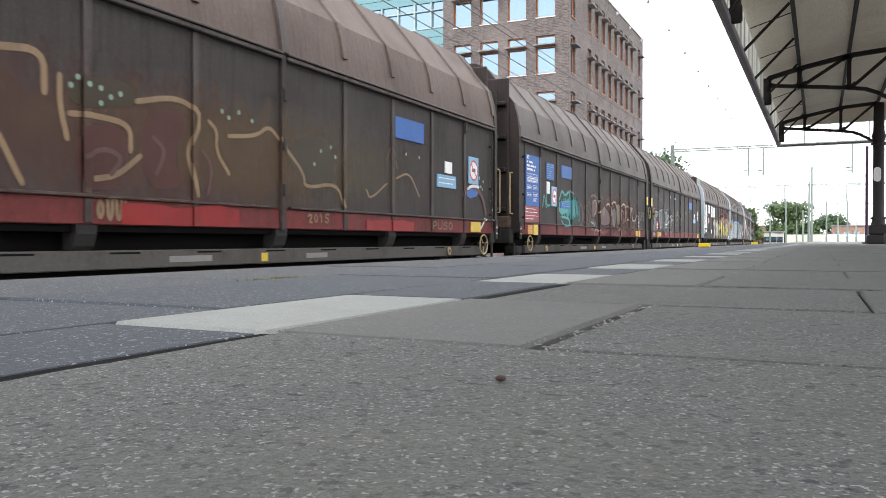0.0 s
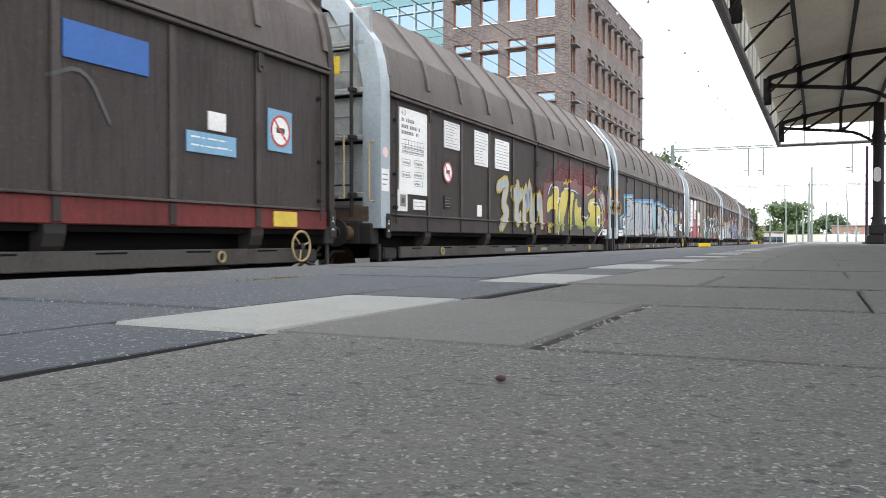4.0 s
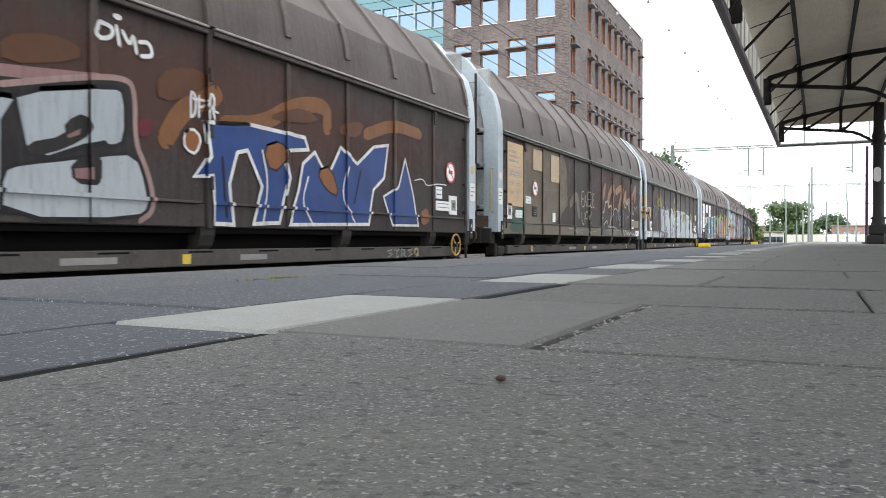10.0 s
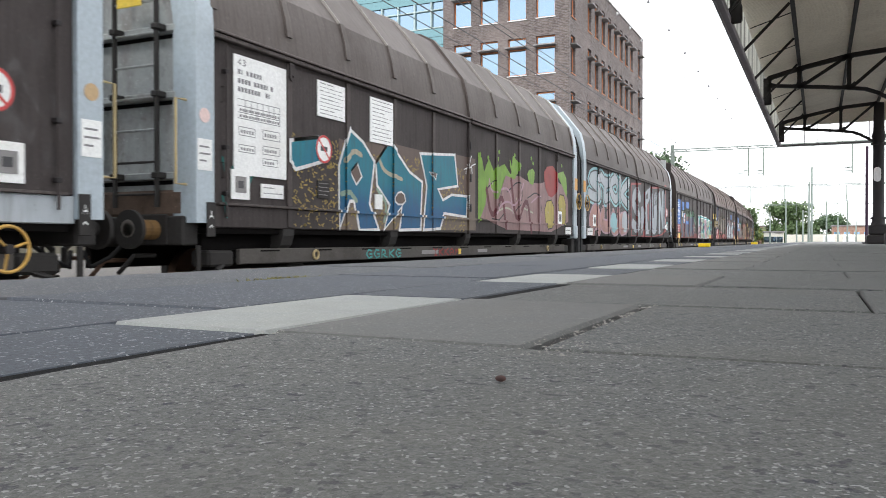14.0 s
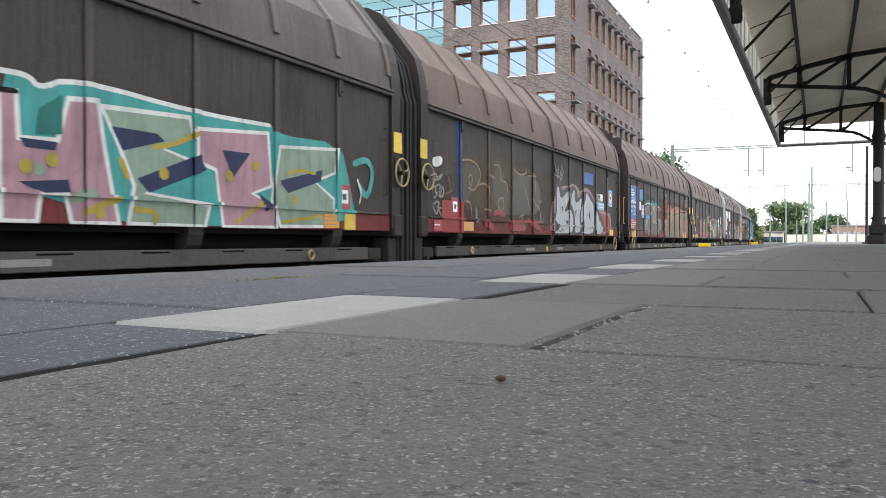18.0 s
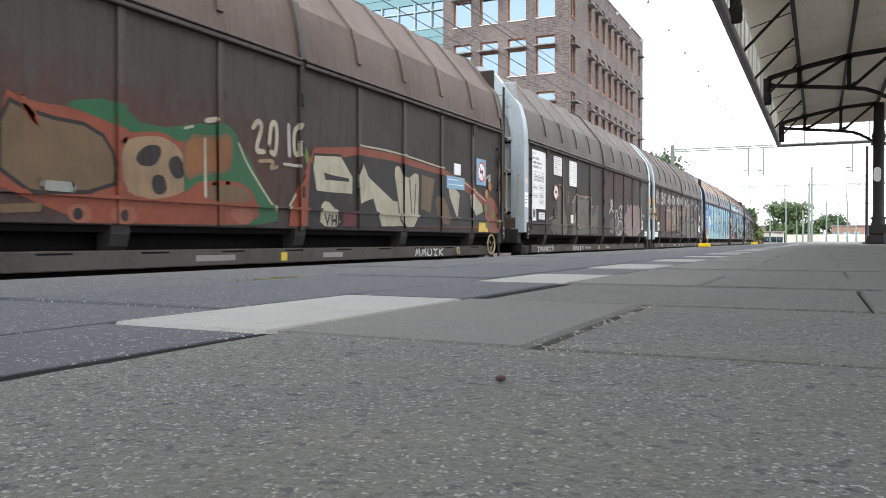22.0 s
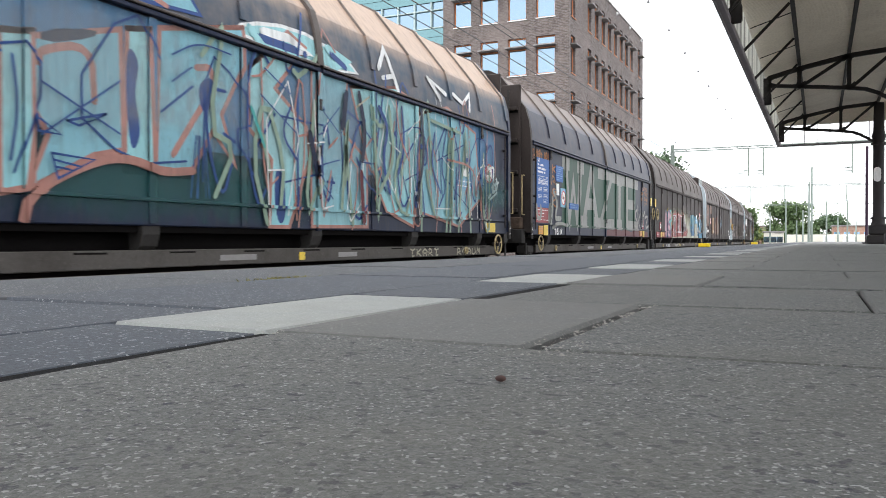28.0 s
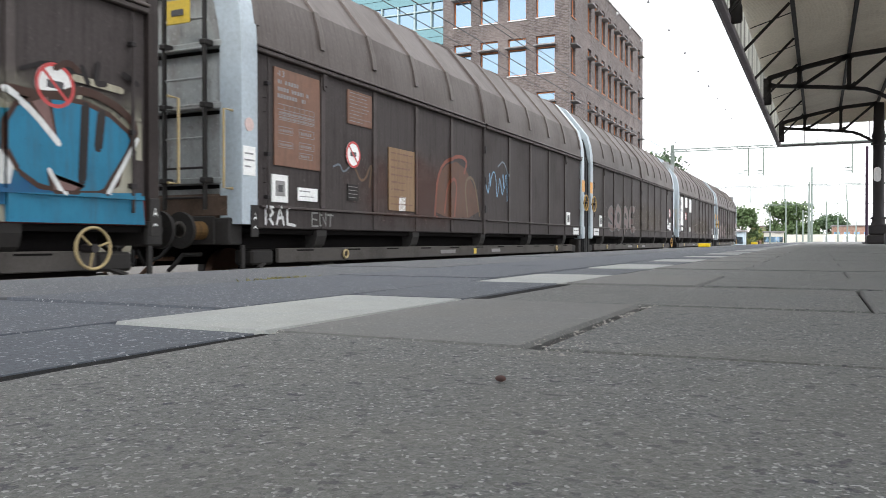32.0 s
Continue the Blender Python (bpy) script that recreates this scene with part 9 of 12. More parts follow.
shape(u, PTEAL, ((3.79, 1.36), (4.24, 1.76), (4.95, 1.3), (5.43, 1.17), (5.35, 0.32), (4.56, 0.29), (4.66, 0.7), (4.03, 0.29), (4.24, 0.71), (3.83, 1)), 0, PWHITE, .05, label="teal graffiti letter with white outline")
shape(u, PSPECK, ((4.38, 0.89), (4.75, 0.96), (4.8, 0.74), (4.38, 0.72)), 1, PWHITE, .03)
shape(u, PTEAL, ((5.35, 1.66), (6.82, 1.79), (6.97, 1.19), (6.08, 1.07), (6.28, 0.88), (6.68, 1), (7.43, 1.01), (7.38, 0.59), (6.34, 0.63), (6.15, 0.34), (5.46, 0.31), (5.6, 1.11)), 0, PWHITE, .05, label="teal graffiti letter with white outline")
shape(u, PSPECK, ((5.72, 1.36), (6.02, 1.35), (5.96, 1.22)), 0, PWHITE, .03)
stroke(u, PCREAM, .08, ((2.87, 1.31), (3.13, 1.5), (3.34, 1.44)))
stroke(u, PCREAM, .07, ((3.91, 1.41), (4.07, 1.23), (4.66, 1.16)))
stroke(u, PMINT, .08, ((2.78, 0.81), (3, 0.86), (3.2, 0.73)))
stroke(u, PMINT, .06, ((3.83, 0.94), (4.16, 0.73), (4.03, 0.43)))
stroke(u, PWHITE, .025, ((7.35, 1.46), (7.54, 1.94), (7.67, 1.49)))
stroke(u, PWHITE, .025, ((7.27, 1.54), (7.84, 1.7)))
shape(u, PROSE, ((8.01, 1.34), (8.75, 1.61), (10.27, 1.67), (11.59, 1.5), (13.15, 1.76), (14.43, 1.59), (14.55, 0.34), (8.01, 0.38)), 1)
shape(u, PLIME, ((7.98, 1.96), (8.19, 1.84), (8.34, 1.47), (8.56, 1.89), (8.85, 1.64), (9.05, 1.8), (9.16, 1.08), (9.47, 1.85), (9.92, 1.63), (10.04, 2.09), (10.57, 1.91), (10.15, 1.54), (9.58, 1.6), (8.95, 1.02), (8.56, 1.39), (8.37, 0.88), (7.98, 0.47)), 0)
stroke(u, PBLACKD, .03, ((8.47, 1.23), (8.95, 1.48), (9.37, 1.31), (9.16, 0.82)))
stroke(u, PBLACKD, .03, ((9.69, 1.23), (10.52, 1.58), (10.77, 1.13), (10.15, 0.76)))
stroke(u, PBLACKD, .03, ((11.04, 1.15), (11.88, 1.39), (12.18, 0.84)))
stroke(u, PBLACKD, .03, ((8.75, 0.6), (9.16, 0.56), (9.47, 0.73)))
stroke(u, PCREAM, .04, ((9.05, 0.76), (9.69, 0.9), (10.27, 0.71)))
stroke(u, PCREAM, .04, ((10.77, 0.9), (11.45, 0.81)))
stroke(u, PMAROON, .12, ((8.37, 1.37), (8.75, 0.49), (9.37, 1.26), (9.58, 0.41)))
stroke(u, PMAROON, .12, ((9.92, 1.52), (10.27, 0.42), (11.04, 1.27), (11.31, 0.32)))
stroke(u, PPINK, .05, ((8.56, 1.49), (8.75, 1.1), (9.81, 1.4), (10.04, 0.75)))
stroke(u, PPINK, .05, ((8.95, 0.71), (9.58, 1.06), (10.27, 0.88), (10.77, 1.49)))
stroke(u, PPINK, .04, ((11.31, 1.05), (12.18, 1.35), (11.88, 0.46)))
shape(u, PLIME, ((7.98, 1.91), (8.19, 1.45), (8.56, 1.89), (8.75, 1.66), (8.19, 1.01), (7.98, 1.1)), 1)
shape(u, PLIME, ((8.95, 1.69), (9.58, 1.87), (9.47, 1.59), (9.16, 1.08), (8.95, 1.27)), 1)
shape(u, PLIME, ((9.81, 2.06), (10.04, 1.7), (10.57, 1.91), (10.27, 1.61), (9.85, 1.73)), 1)
shape(u, PLIME, ((10.98, 1.8), (11.59, 1.93), (11.53, 1.49), (11.17, 1.52)), 1)
shape(u, PLIME, ((13.32, 1.91), (14.24, 2.08), (14.43, 1.23), (13.86, 1.69)), 1)
shape(u, PRED, ((12.33, 2.01), (13.32, 2.14), (13.5, 1.45), (12.81, 1.2), (12.33, 1.56)), 1)
shape(u, PSUN, ((12.33, 1.11), (13.15, 1.22), (13.15, 0.48), (12.49, 0.4)), 1, PBLACKD, .03)
shape(u, PSUN, ((13.5, 1.38), (14.24, 1.36), (14.24, 0.5), (13.68, 0.63)), 1, PBLACKD, .03)
dots(u, PLIME, .05, ((8.07, 1.92), (9.16, 2.08), (9.05, 1.91), (10.15, 2.1), (11.31, 2.14), (11.45, 2.03), (13.86, 2.18), (8.52, 1.89),))
dots(u, PCREAM, .03, ((12.65, 0.86), (13.86, 0.99), (8.75, 1.36), (10.27, 1.1),))
shape(u, PTEAL, ((1.47, 1.45), (2.16, 1.57), (2.24, 1.23), (1.64, 1.08), (1.47, 1.18)), 0, PWHITE, .05)
stroke(u, PTURQD, .04, ((0.36, 1), (0.85, 1.13), (0.66, 0.82)))
stroke(u, PTURQD, .035, ((0.18, 1.1), (0.24, 0.87)))
stroke(u, PTURQD, .035, ((0.18, 0.64), (0.24, 0.4)))
# silver letters on red
u = unit(4, "R")
cloud(u, 0.0, 7.5, 0.2, 2.6, H_WHITE)
lettering(u, "S?OK", 0.5, 6.0, 1.35, 2.4, 0.3, CHROME, PBLACK, PCYAN, 58, 2, 0.06, squeeze=1.15, rim=0.05, glow=0.08, label="pale silver bubble letters")
lettering(u, "????", 0.6, 6.0, 0.32, 1.25, 0.38, PSALMON, PPINK, None, 59, 2, 0.08, squeeze=1.1, rim=0.06)
blob(u, 3.7, 0.75, 0.5, 0.35, PCYAN, 3)
blob(u, 5.4, 0.8, 0.45, 0.38, CHROME, 6)
shape(u, PRED, ((8.3, 1.94), (10.15, 2.39), (10.7, 2.41), (11.68, 2.47), (12.56, 2.53), (13.88, 2.7), (13.88, 0.59), (12.87, 0.37), (11.87, 0.32), (10.7, 0.28), (8.96, 0.29), (8.3, 0.28)), 0)
shape(u, PBLACKD, ((8.3, 1.94), (10.06, 2.37), (10.7, 2.32), (11.68, 2.39), (12.56, 2.46), (13.74, 2.6), (13.7, 0.73), (12.87, 0.43), (11.87, 0.39), (10.7, 0.3), (8.3, 0.33)), 0)
shape(u, PRED, ((6.4, 0.3), (8.32, 0.3), (8.32, 2.42), (6.4, 2.3)), 0)
shape(u, PBLACKD, ((6.52, 0.34), (8.33, 0.3), (8.33, 2.36), (6.52, 2.22)), 0)
lettering(u, "S", 6.55, 8.25, 0.38, 2.25, 0.44, SILVERB, PBLACKD, None, 61, 1, 0.01, squeeze=1.0, rim=0.05, label="huge silver letter on red")
shape(u, PRED, ((9.38, 1.56), (9.83, 1.74), (9.83, 0.95), (9.42, 1.17)), 0)
shape(u, PRED, ((8.86, 0.8), (9.03, 0.29), (8.55, 0.28)), 0)
shape(u, SILVERB, ((8.3, 1.49), (8.62, 1.55), (9.11, 1.26), (8.75, 0.73), (8.43, 0.42), (8.3, 0.36)), 0, PBLACKD, .05, label="huge silver letter on red")
shape(u, SILVERB, ((8.95, 2.1), (10.15, 2.39), (10.1, 1.85), (9.54, 1.58), (9.62, 0.93), (9.88, 0.37), (9.15, 0.35), (9.11, 1.14), (8.96, 1.61)), 0, PBLACKD, .06, label="huge silver letter on red")
shape(u, PBLACKD, ((9.3, 1.99), (9.7, 2.12), (9.62, 1.86), (9.3, 1.8)), 0)
shape(u, SILVERB, ((10.15, 2.07), (10.8, 2.21), (10.7, 1.11), (11.02, 1.14), (10.91, 2.08), (11.68, 2.35), (11.71, 0.96), (11.49, 0.46), (10.91, 0.33), (10.29, 0.49), (10.06, 0.9)), 1, PBLACKD, .06, label="huge silver letter on red")
shape(u, SILVERB, ((11.84, 2.24), (12.35, 2.36), (12.87, 1.51), (12.87, 2.37), (13.74, 2.53), (13.66, 0.68), (13.03, 0.62), (12.49, 1.46), (12.42, 0.42), (11.8, 0.41)), 0, PBLACKD, .06, label="huge silver letter on red")
lettering(u, "S86?", 11.0, 11.8, 1.6, 2.2, 0.05, PBLACK, None, None, 8, 2, 0.05)
stroke(u, PLEAD, .03, ((10.24, 1.77), (10.59, 1.83)))
stroke(u, PLEAD, .03, ((10.2, 1.48), (10.59, 1.52)))
stroke(u, PLEAD, .03, ((10.15, 0.98), (10.44, 0.97)))
stroke(u, PLEAD, .03, ((10.29, 0.64), (11.02, 0.6)))
stroke(u, PLEAD, .03, ((12, 1.83), (12.28, 1.83)))
stroke(u, PLEAD, .03, ((11.93, 1.31), (12.28, 1.31)))
stroke(u, PLEAD, .03, ((9.03, 1.19), (9.26, 1.15)))
stroke(u, PLEAD, .03, ((13.03, 1.62), (13.52, 1.63)))
stroke(u, PLEAD, .03, ((11.13, 1.7), (11.61, 1.73)))
stroke(u, PTURQ, .12, ((14.07, 0.94), (14.29, 0.94), (14.26, 0.55)), 0)
# blue-panel wagons: purple and pastel letters
u = unit(5, "F")
cloud(u, 1.6, 7.6, 0.6, 2.0, H_GREEN)
shape(u, PMAROON, ((1.94, 1.16), (2.54, 1.55), (3.4, 1.54), (6.53, 1.35), (6.68, 0.4), (1.78, 0.29)), 1)
shape(u, PDBLUED, ((1.89, 1.29), (2.11, 0.75), (2.28, 0.37), (1.83, 0.32)), 0, PTURQD, .03, label="dark blue and red graffiti")
shape(u, PDBLUED, ((3.1, 1.36), (3.4, 1.39), (4.04, 0.74), (4.11, 1.34), (4.43, 1.37), (4.27, 0.36), (3.76, 0.4), (3.4, 0.81), (3.3, 0.34), (2.95, 0.39)), 0, PTURQD, .03)
shape(u, PMAROON, ((4.5, 1.41), (4.92, 1.44), (4.82, 0.37), (4.43, 0.42)), 0, PTURQD, .03)
shape(u, PDBLUED, ((4.92, 1.41), (5.94, 1.46), (6.23, 1.14), (5.66, 0.99), (6.08, 0.45), (5.52, 0.44), (5.25, 0.88), (5.12, 0.43), (4.87, 0.43)), 0, PTURQD, .03)
stroke(u, PGREEND, .05, ((1.78, 1.6), (2.02, 1.4), (1.89, 1.15), (2.02, 0.93)))
stroke(u, PGREEND, .05, ((2.19, 1.18), (2.54, 1.31)))
stroke(u, PTURQD, .03, ((2.54, 1.11), (3.1, 1.51), (3.1, 1.26)))
stroke(u, PTURQD, .04, ((2.36, 0.81), (2.63, 1.02), (2.72, 0.73)))
shape(u, PGREEND, ((3.3, 1.43), (3.55, 1.61), (3.76, 1.47), (4.04, 1.7), (4.39, 1.53), (4.87, 1.75), (5.25, 1.56), (5.8, 1.79), (6.23, 1.52), (4.62, 1.42)), 0)
shape(u, PGREEND, ((6.38, 1.22), (6.78, 1.7), (6.9, 1.19), (7.33, 1.28), (7.16, 0.98)), 0)
stroke(u, PMINT, .025, ((6.23, 0.89), (7, 0.86)))
stroke(u, PMINT, .025, ((6.38, 0.71), (6.84, 0.69)))
stroke(u, PPINK, .03, ((2.45, 1.44), (2.72, 1.57), (3.2, 1.57)))
shape(u, PTURQ, ((8.07, 1.6), (8.36, 1.61), (8.46, 1.5), (8.8, 1.67), (10.47, 1.59), (11.84, 1.63), (11.88, 1.5), (13.47, 1.55), (13.74, 0.94), (13.93, 0.3), (8.07, 0.28)), 1, label="turquoise spray shadow")
stroke(u, PWHITE, .05, ((8.07, 1.59), (8.36, 1.6), (8.46, 1.49), (8.8, 1.66), (10.47, 1.57), (11.8, 1.6)))
shape(u, PPINK, ((8.07, 1.42), (8.23, 1.43), (8.26, 1.03), (8.66, 1.05), (8.77, 1.46), (9.11, 1.49), (9.19, 1.04), (9.35, 0.28), (8.8, 0.28), (8.73, 0.55), (8.46, 0.55), (8.42, 0.28), (8.07, 0.28)), 0, PWHITE, .05, label="pink graffiti letter with white outline")
shape(u, PMINT, ((9.15, 1.44), (10.36, 1.5), (10.43, 1.29), (9.92, 1.12), (10.36, 1.02), (9.74, 0.62), (10.68, 0.52), (10.59, 0.28), (9.47, 0.28), (9.56, 0.68), (9.35, 1.13)), 0, PWHITE, .05, label="mint graffiti letter with white outline")
shape(u, PPINK, ((10.47, 1.39), (11.77, 1.49), (11.84, 0.82), (11.45, 0.71), (11.88, 0.57), (11.91, 0.29), (10.9, 0.28), (10.79, 0.95), (10.47, 1.03)), 0, PWHITE, .045, label="pink graffiti letter with white outline")
shape(u, PMINT, ((11.98, 1.34), (13.38, 1.45), (13.33, 1.11), (12.8, 0.95), (13.29, 0.72), (13.26, 0.32), (11.98, 0.3), (11.84, 0.65)), 0, PWHITE, .045, label="mint graffiti letter with white outline")
shape(u, PDBLUED, ((8.25, 0.64), (8.77, 0.69), (8.8, 0.57), (8.47, 0.55)), 0)
shape(u, PDBLUED, ((8.26, 1.03), (8.65, 1.03), (8.63, 0.95), (8.32, 0.95)), 0)
shape(u, PDBLUED, ((9.27, 1.26), (9.87, 1.26), (9.99, 1.19), (9.41, 1.03)), 0)
shape(u, PDBLUED, ((9.6, 0.76), (10.52, 1.1), (10.63, 0.93), (9.76, 0.62)), 0)
shape(u, PDBLUED, ((10.9, 1.19), (11.41, 1.2), (11.08, 0.87)), 0)
shape(u, PDBLUED, ((11.98, 0.9), (12.99, 1.12), (12.96, 0.96), (12.19, 0.75)), 0)
shape(u, PDBLUED, ((11.57, 0.72), (11.88, 0.58), (11.7, 0.48)), 0)
stroke(u, PSUN, .07, ((8.95, 0.39), (9.19, 0.49), (9.35, 0.53)))
stroke(u, PSUN, .07, ((9.39, 0.93), (9.47, 0.77)))
stroke(u, PSUN, .06, ((9.56, 0.44), (9.87, 0.42), (9.83, 0.31)))
stroke(u, PSUN, .06, ((9.83, 1.11), (10.16, 1.18), (10.47, 1.33)))
stroke(u, PSUN, .06, ((11.14, 0.34), (11.64, 0.6)))
stroke(u, PSUN, .05, ((12.19, 1.02), (12.48, 1.08), (12.8, 1.06)))
stroke(u, PSUN, .05, ((12.05, 0.36), (12.96, 0.47)))
dots(u, PSUN, .07, ((8.32, 0.78), (8.59, 0.86), (11.02, 0.89), (11.51, 1.05), (12.33, 0.67), (9.97, 0.84), (9.11, 0.39),))
dots(u, PMINT, .06, ((8.46, 0.76),))
stroke(u, PMINT, .1, ((8.8, 0.51), (9.03, 0.58)))
stroke(u, PTURQ, .1, ((13.84, 1.29), (14.22, 1.4), (14.42, 1.19), (14.22, 0.76), (13.99, 0.95)))
stroke(u, PTURQ, .06, ((13.47, 0.82), (13.65, 0.29)))
stroke(u, PWHITE, .035, ((13.93, 1.05), (14.06, 0.86), (13.99, 0.7)))
shape(u, PTURQD, ((8.46, 1.32), (8.7, 1.48), (8.7, 1.11), (8.42, 1.08)), 0)
u = unit(5, "R")
field(u, 1.33, 1.5, 0.9, 2.44, PDBLUE, 17, 0.01)
cloud(u, 0.5, 7.8, 0.3, 2.0, H_TAN)
cloud(u, 0.3, 7.6, 0.3, 2.4, H_OLIVE)
cloud(u, -0.2, 8.4, -0.3, 0.75, H_REDD)
shape(u, POLIVED, ((1.54, 1.69), (2.19, 1.71), (2.49, 1.55), (2.38, 1.27), (2.14, 1.14), (1.52, 0.71)), 2)
shape(u, POLIVED, ((3.18, 1.46), (3.42, 1.75), (3.79, 1.76), (4.11, 1.22), (5.54, 0.96), (5.62, 0.7), (3.3, 0.71)), 2)
shape(u, POLIVED, ((4.32, 1.72), (5.37, 1.68), (6.43, 1.67), (6.47, 0.74), (4.46, 0.73)), 2)
stroke(u, PTAN, 0.045, ((1.54, 1.71), (1.87, 1.76), (2.19, 1.74), (2.44, 1.64), (2.54, 1.49), (2.38, 1.27), (2.14, 1.13), (1.91, 1.19)), label="faint tan graffiti outline")
stroke(u, PTAN, 0.04, ((1.91, 1.41), (2.03, 1.49), (2.1, 1.33), (2, 1.22), (1.93, 1.31)))
stroke(u, PTAN, 0.04, ((2.38, 1.27), (2.64, 1.33), (2.9, 1.32), (2.96, 1.12)))
stroke(u, PTAN, 0.04, ((3.3, 1.77), (3.72, 1.79), (3.64, 1.44), (4.05, 1.45), (4.11, 1.22)))
stroke(u, PTAN, 0.04, ((3.01, 1.55), (3.3, 1.48)))
stroke(u, PTAN, 0.04, ((3.85, 1.07), (3.6, 1.06), (3.51, 0.91), (3.66, 0.77), (3.85, 0.82), (3.89, 0.95), (3.78, 1.08)))
stroke(u, PTAN, 0.04, ((4.46, 1.79), (4.9, 1.67), (5.37, 1.73), (5.41, 1.86)))
stroke(u, PTAN, 0.04, ((5.79, 1.78), (6.06, 1.67), (6.02, 1.35)))
stroke(u, PTAN, 0.04, ((5.21, 1.45), (5.54, 1.05), (5.62, 0.88)))
stroke(u, PTAN, 0.04, ((5.79, 1.15), (6.43, 0.92), (6.47, 0.64)))
stroke(u, PTAN, 0.04, ((1.78, 0.91), (2, 0.9), (2.07, 0.61)))
stroke(u, PTAN, 0.04, ((2.74, 0.78), (3.01, 0.79), (3.07, 0.7)))
stroke(u, PTAN, 0.04, ((5.54, 1.7), (6.1, 1.72)))
stroke(u, PTAN, 0.04, ((6.43, 1.3), (6.39, 1.06), (6.55, 1.14)))
stroke(u, PTAN, 0.04, ((4.9, 0.67), (5.21, 0.77), (5.05, 0.63)))
stroke(u, PGREY, 0.04, ((0.2, 1.08), (0.42, 1.14), (0.32, 1), (0.48, 1.02), (0.29, 0.87), (0.23, 1.05)))
stroke(u, PGREY, 0.04, ((0.42, 1.14), (0.59, 1.18), (0.48, 0.92), (0.69, 0.97)))
stroke(u, PGREY, 0.04, ((0.65, 1.13), (0.56, 0.95), (0.69, 0.94), (0.73, 1.08), (0.63, 1.14)))
stroke(u, PGREY, 0.04, ((0.29, 0.79), (0.42, 0.86), (0.55, 0.81), (0.42, 0.75), (0.58, 0.72), (0.79, 0.77)))
stroke(u, PGREY, 0.04, ((0.26, 0.74), (0.42, 0.58), (0.48, 0.73), (0.62, 0.57)))
shape(u, PWHITE, ((0.22, 1.58), (0.29, 1.66), (0.64, 1.71), (0.66, 1.56), (0.42, 1.48), (0.26, 1.49)), 1)
stroke(u, PGREY, 0.04, ((0.22, 1.32), (0.36, 1.37), (0.42, 1.27), (0.69, 1.39), (0.52, 1.25), (0.23, 1.24)))
stroke(u, PTAND, 0.04, ((0.92, 1.33), (1.01, 1.11), (1.12, 1.09), (0.79, 1)))
stroke(u, PREDL, 0.12, ((3.3, 0.71), (3.53, 0.77), (3.91, 0.69)))
stroke(u, PREDL, 0.16, ((2.74, 0.51), (3.18, 0.41)))
stroke(u, PREDL, 0.2, ((4.31, 0.44), (5.21, 0.44)))
stroke(u, PREDL, 0.14, ((5.54, 0.59), (6.43, 0.41)))
stroke(u, PREDL, 0.06, ((4.18, 0.56), (6.62, 0.6)))
shape(u, PROSE, ((7.21, 0.3), (7.24, 0.78), (7.37, 1.14), (7.65, 1.38), (8.23, 1.62), (9.04, 1.68), (9.3, 1.77), (9.86, 1.7), (10.05, 1.56), (10.78, 1.76), (11.34, 1.63), (11.95, 1.31), (13.17, 1.06), (13.93, 1.04), (13.99, 0.34), (9.76, 0.32)), 1)
shape(u, PRED, ((12.08, 1), (13.03, 0.99), (13.87, 0.91), (13.77, 0.43), (12.21, 0.4)), 2)
shape(u, PBLACKD, ((7.64, 0.6), (7.73, 1.25), (7.67, 1.64), (7.86, 1.75), (8.15, 1.76), (8.3, 1.47), (8.87, 1.66), (9.12, 1.58), (9.3, 1.71), (9.76, 1.62), (9.91, 1.31), (10.25, 1.55), (10.67, 1.62), (11.23, 1.57), (11.83, 1.34), (12.21, 1.11), (12.89, 0.87), (13.17, 0.31), (7.59, 0.29), (7.53, 0.56)), 1)
shape(u, CHROME, ((7.79, 1.58), (8, 1.62), (8.11, 1.37), (8.23, 1.3), (8.57, 1.42), (8.87, 1.55), (9.04, 1.5), (9, 1.28), (8.67, 1.05), (8.57, 0.92), (8.95, 1.04), (9.24, 0.98), (9.42, 0.81), (9.42, 0.56), (9.24, 0.31), (7.55, 0.31), (7.53, 0.36), (7.86, 0.43), (8.08, 0.51), (7.71, 0.65), (7.67, 0.71), (7.81, 0.89), (7.81, 1.14)), 1, PBLACK, 0.04, label="silver bubble letter with black outline")
shape(u, CHROME, ((9.12, 1.15), (9.21, 1.43), (9.43, 1.61), (9.61, 1.58), (9.57, 1.33), (9.76, 1.22), (10.25, 1.43), (10.35, 1.34), (10.19, 1.09), (10.05, 0.89), (10.11, 0.75), (10.19, 0.56), (10.05, 0.34), (9.48, 0.33), (9.57, 0.64), (9.53, 0.86), (9.35, 1.04)), 1, PBLACK, 0.04, label="silver bubble letter with black outline")
shape(u, CHROME, ((10.82, 1.63), (11, 1.55), (11.34, 1.37), (11.65, 1.29), (11.7, 0.55), (11.51, 0.31), (10.19, 0.32), (10.39, 0.42), (10.25, 0.66), (10.15, 0.9), (10.35, 1.2), (10.67, 1.32), (10.74, 1.42)), 1, PBLACK, 0.04, label="silver bubble letter with black outline")
shape(u, CHROME, ((11.83, 1.09), (12.13, 1.06), (12.34, 0.85), (12.8, 0.58), (12.75, 0.32), (11.83, 0.31)), 1, PBLACK, 0.04, label="silver bubble letter with black outline")
shape(u, PBLACKD, ((8.23, 1.04), (8.41, 1.08), (8.32, 0.91)), 0)
shape(u, PBLACKD, ((9.57, 0.99), (9.74, 1.01), (9.65, 0.8)), 0)
shape(u, PBLACKD, ((11.04, 0.89), (11.23, 1.08), (11.27, 0.72)), 0)
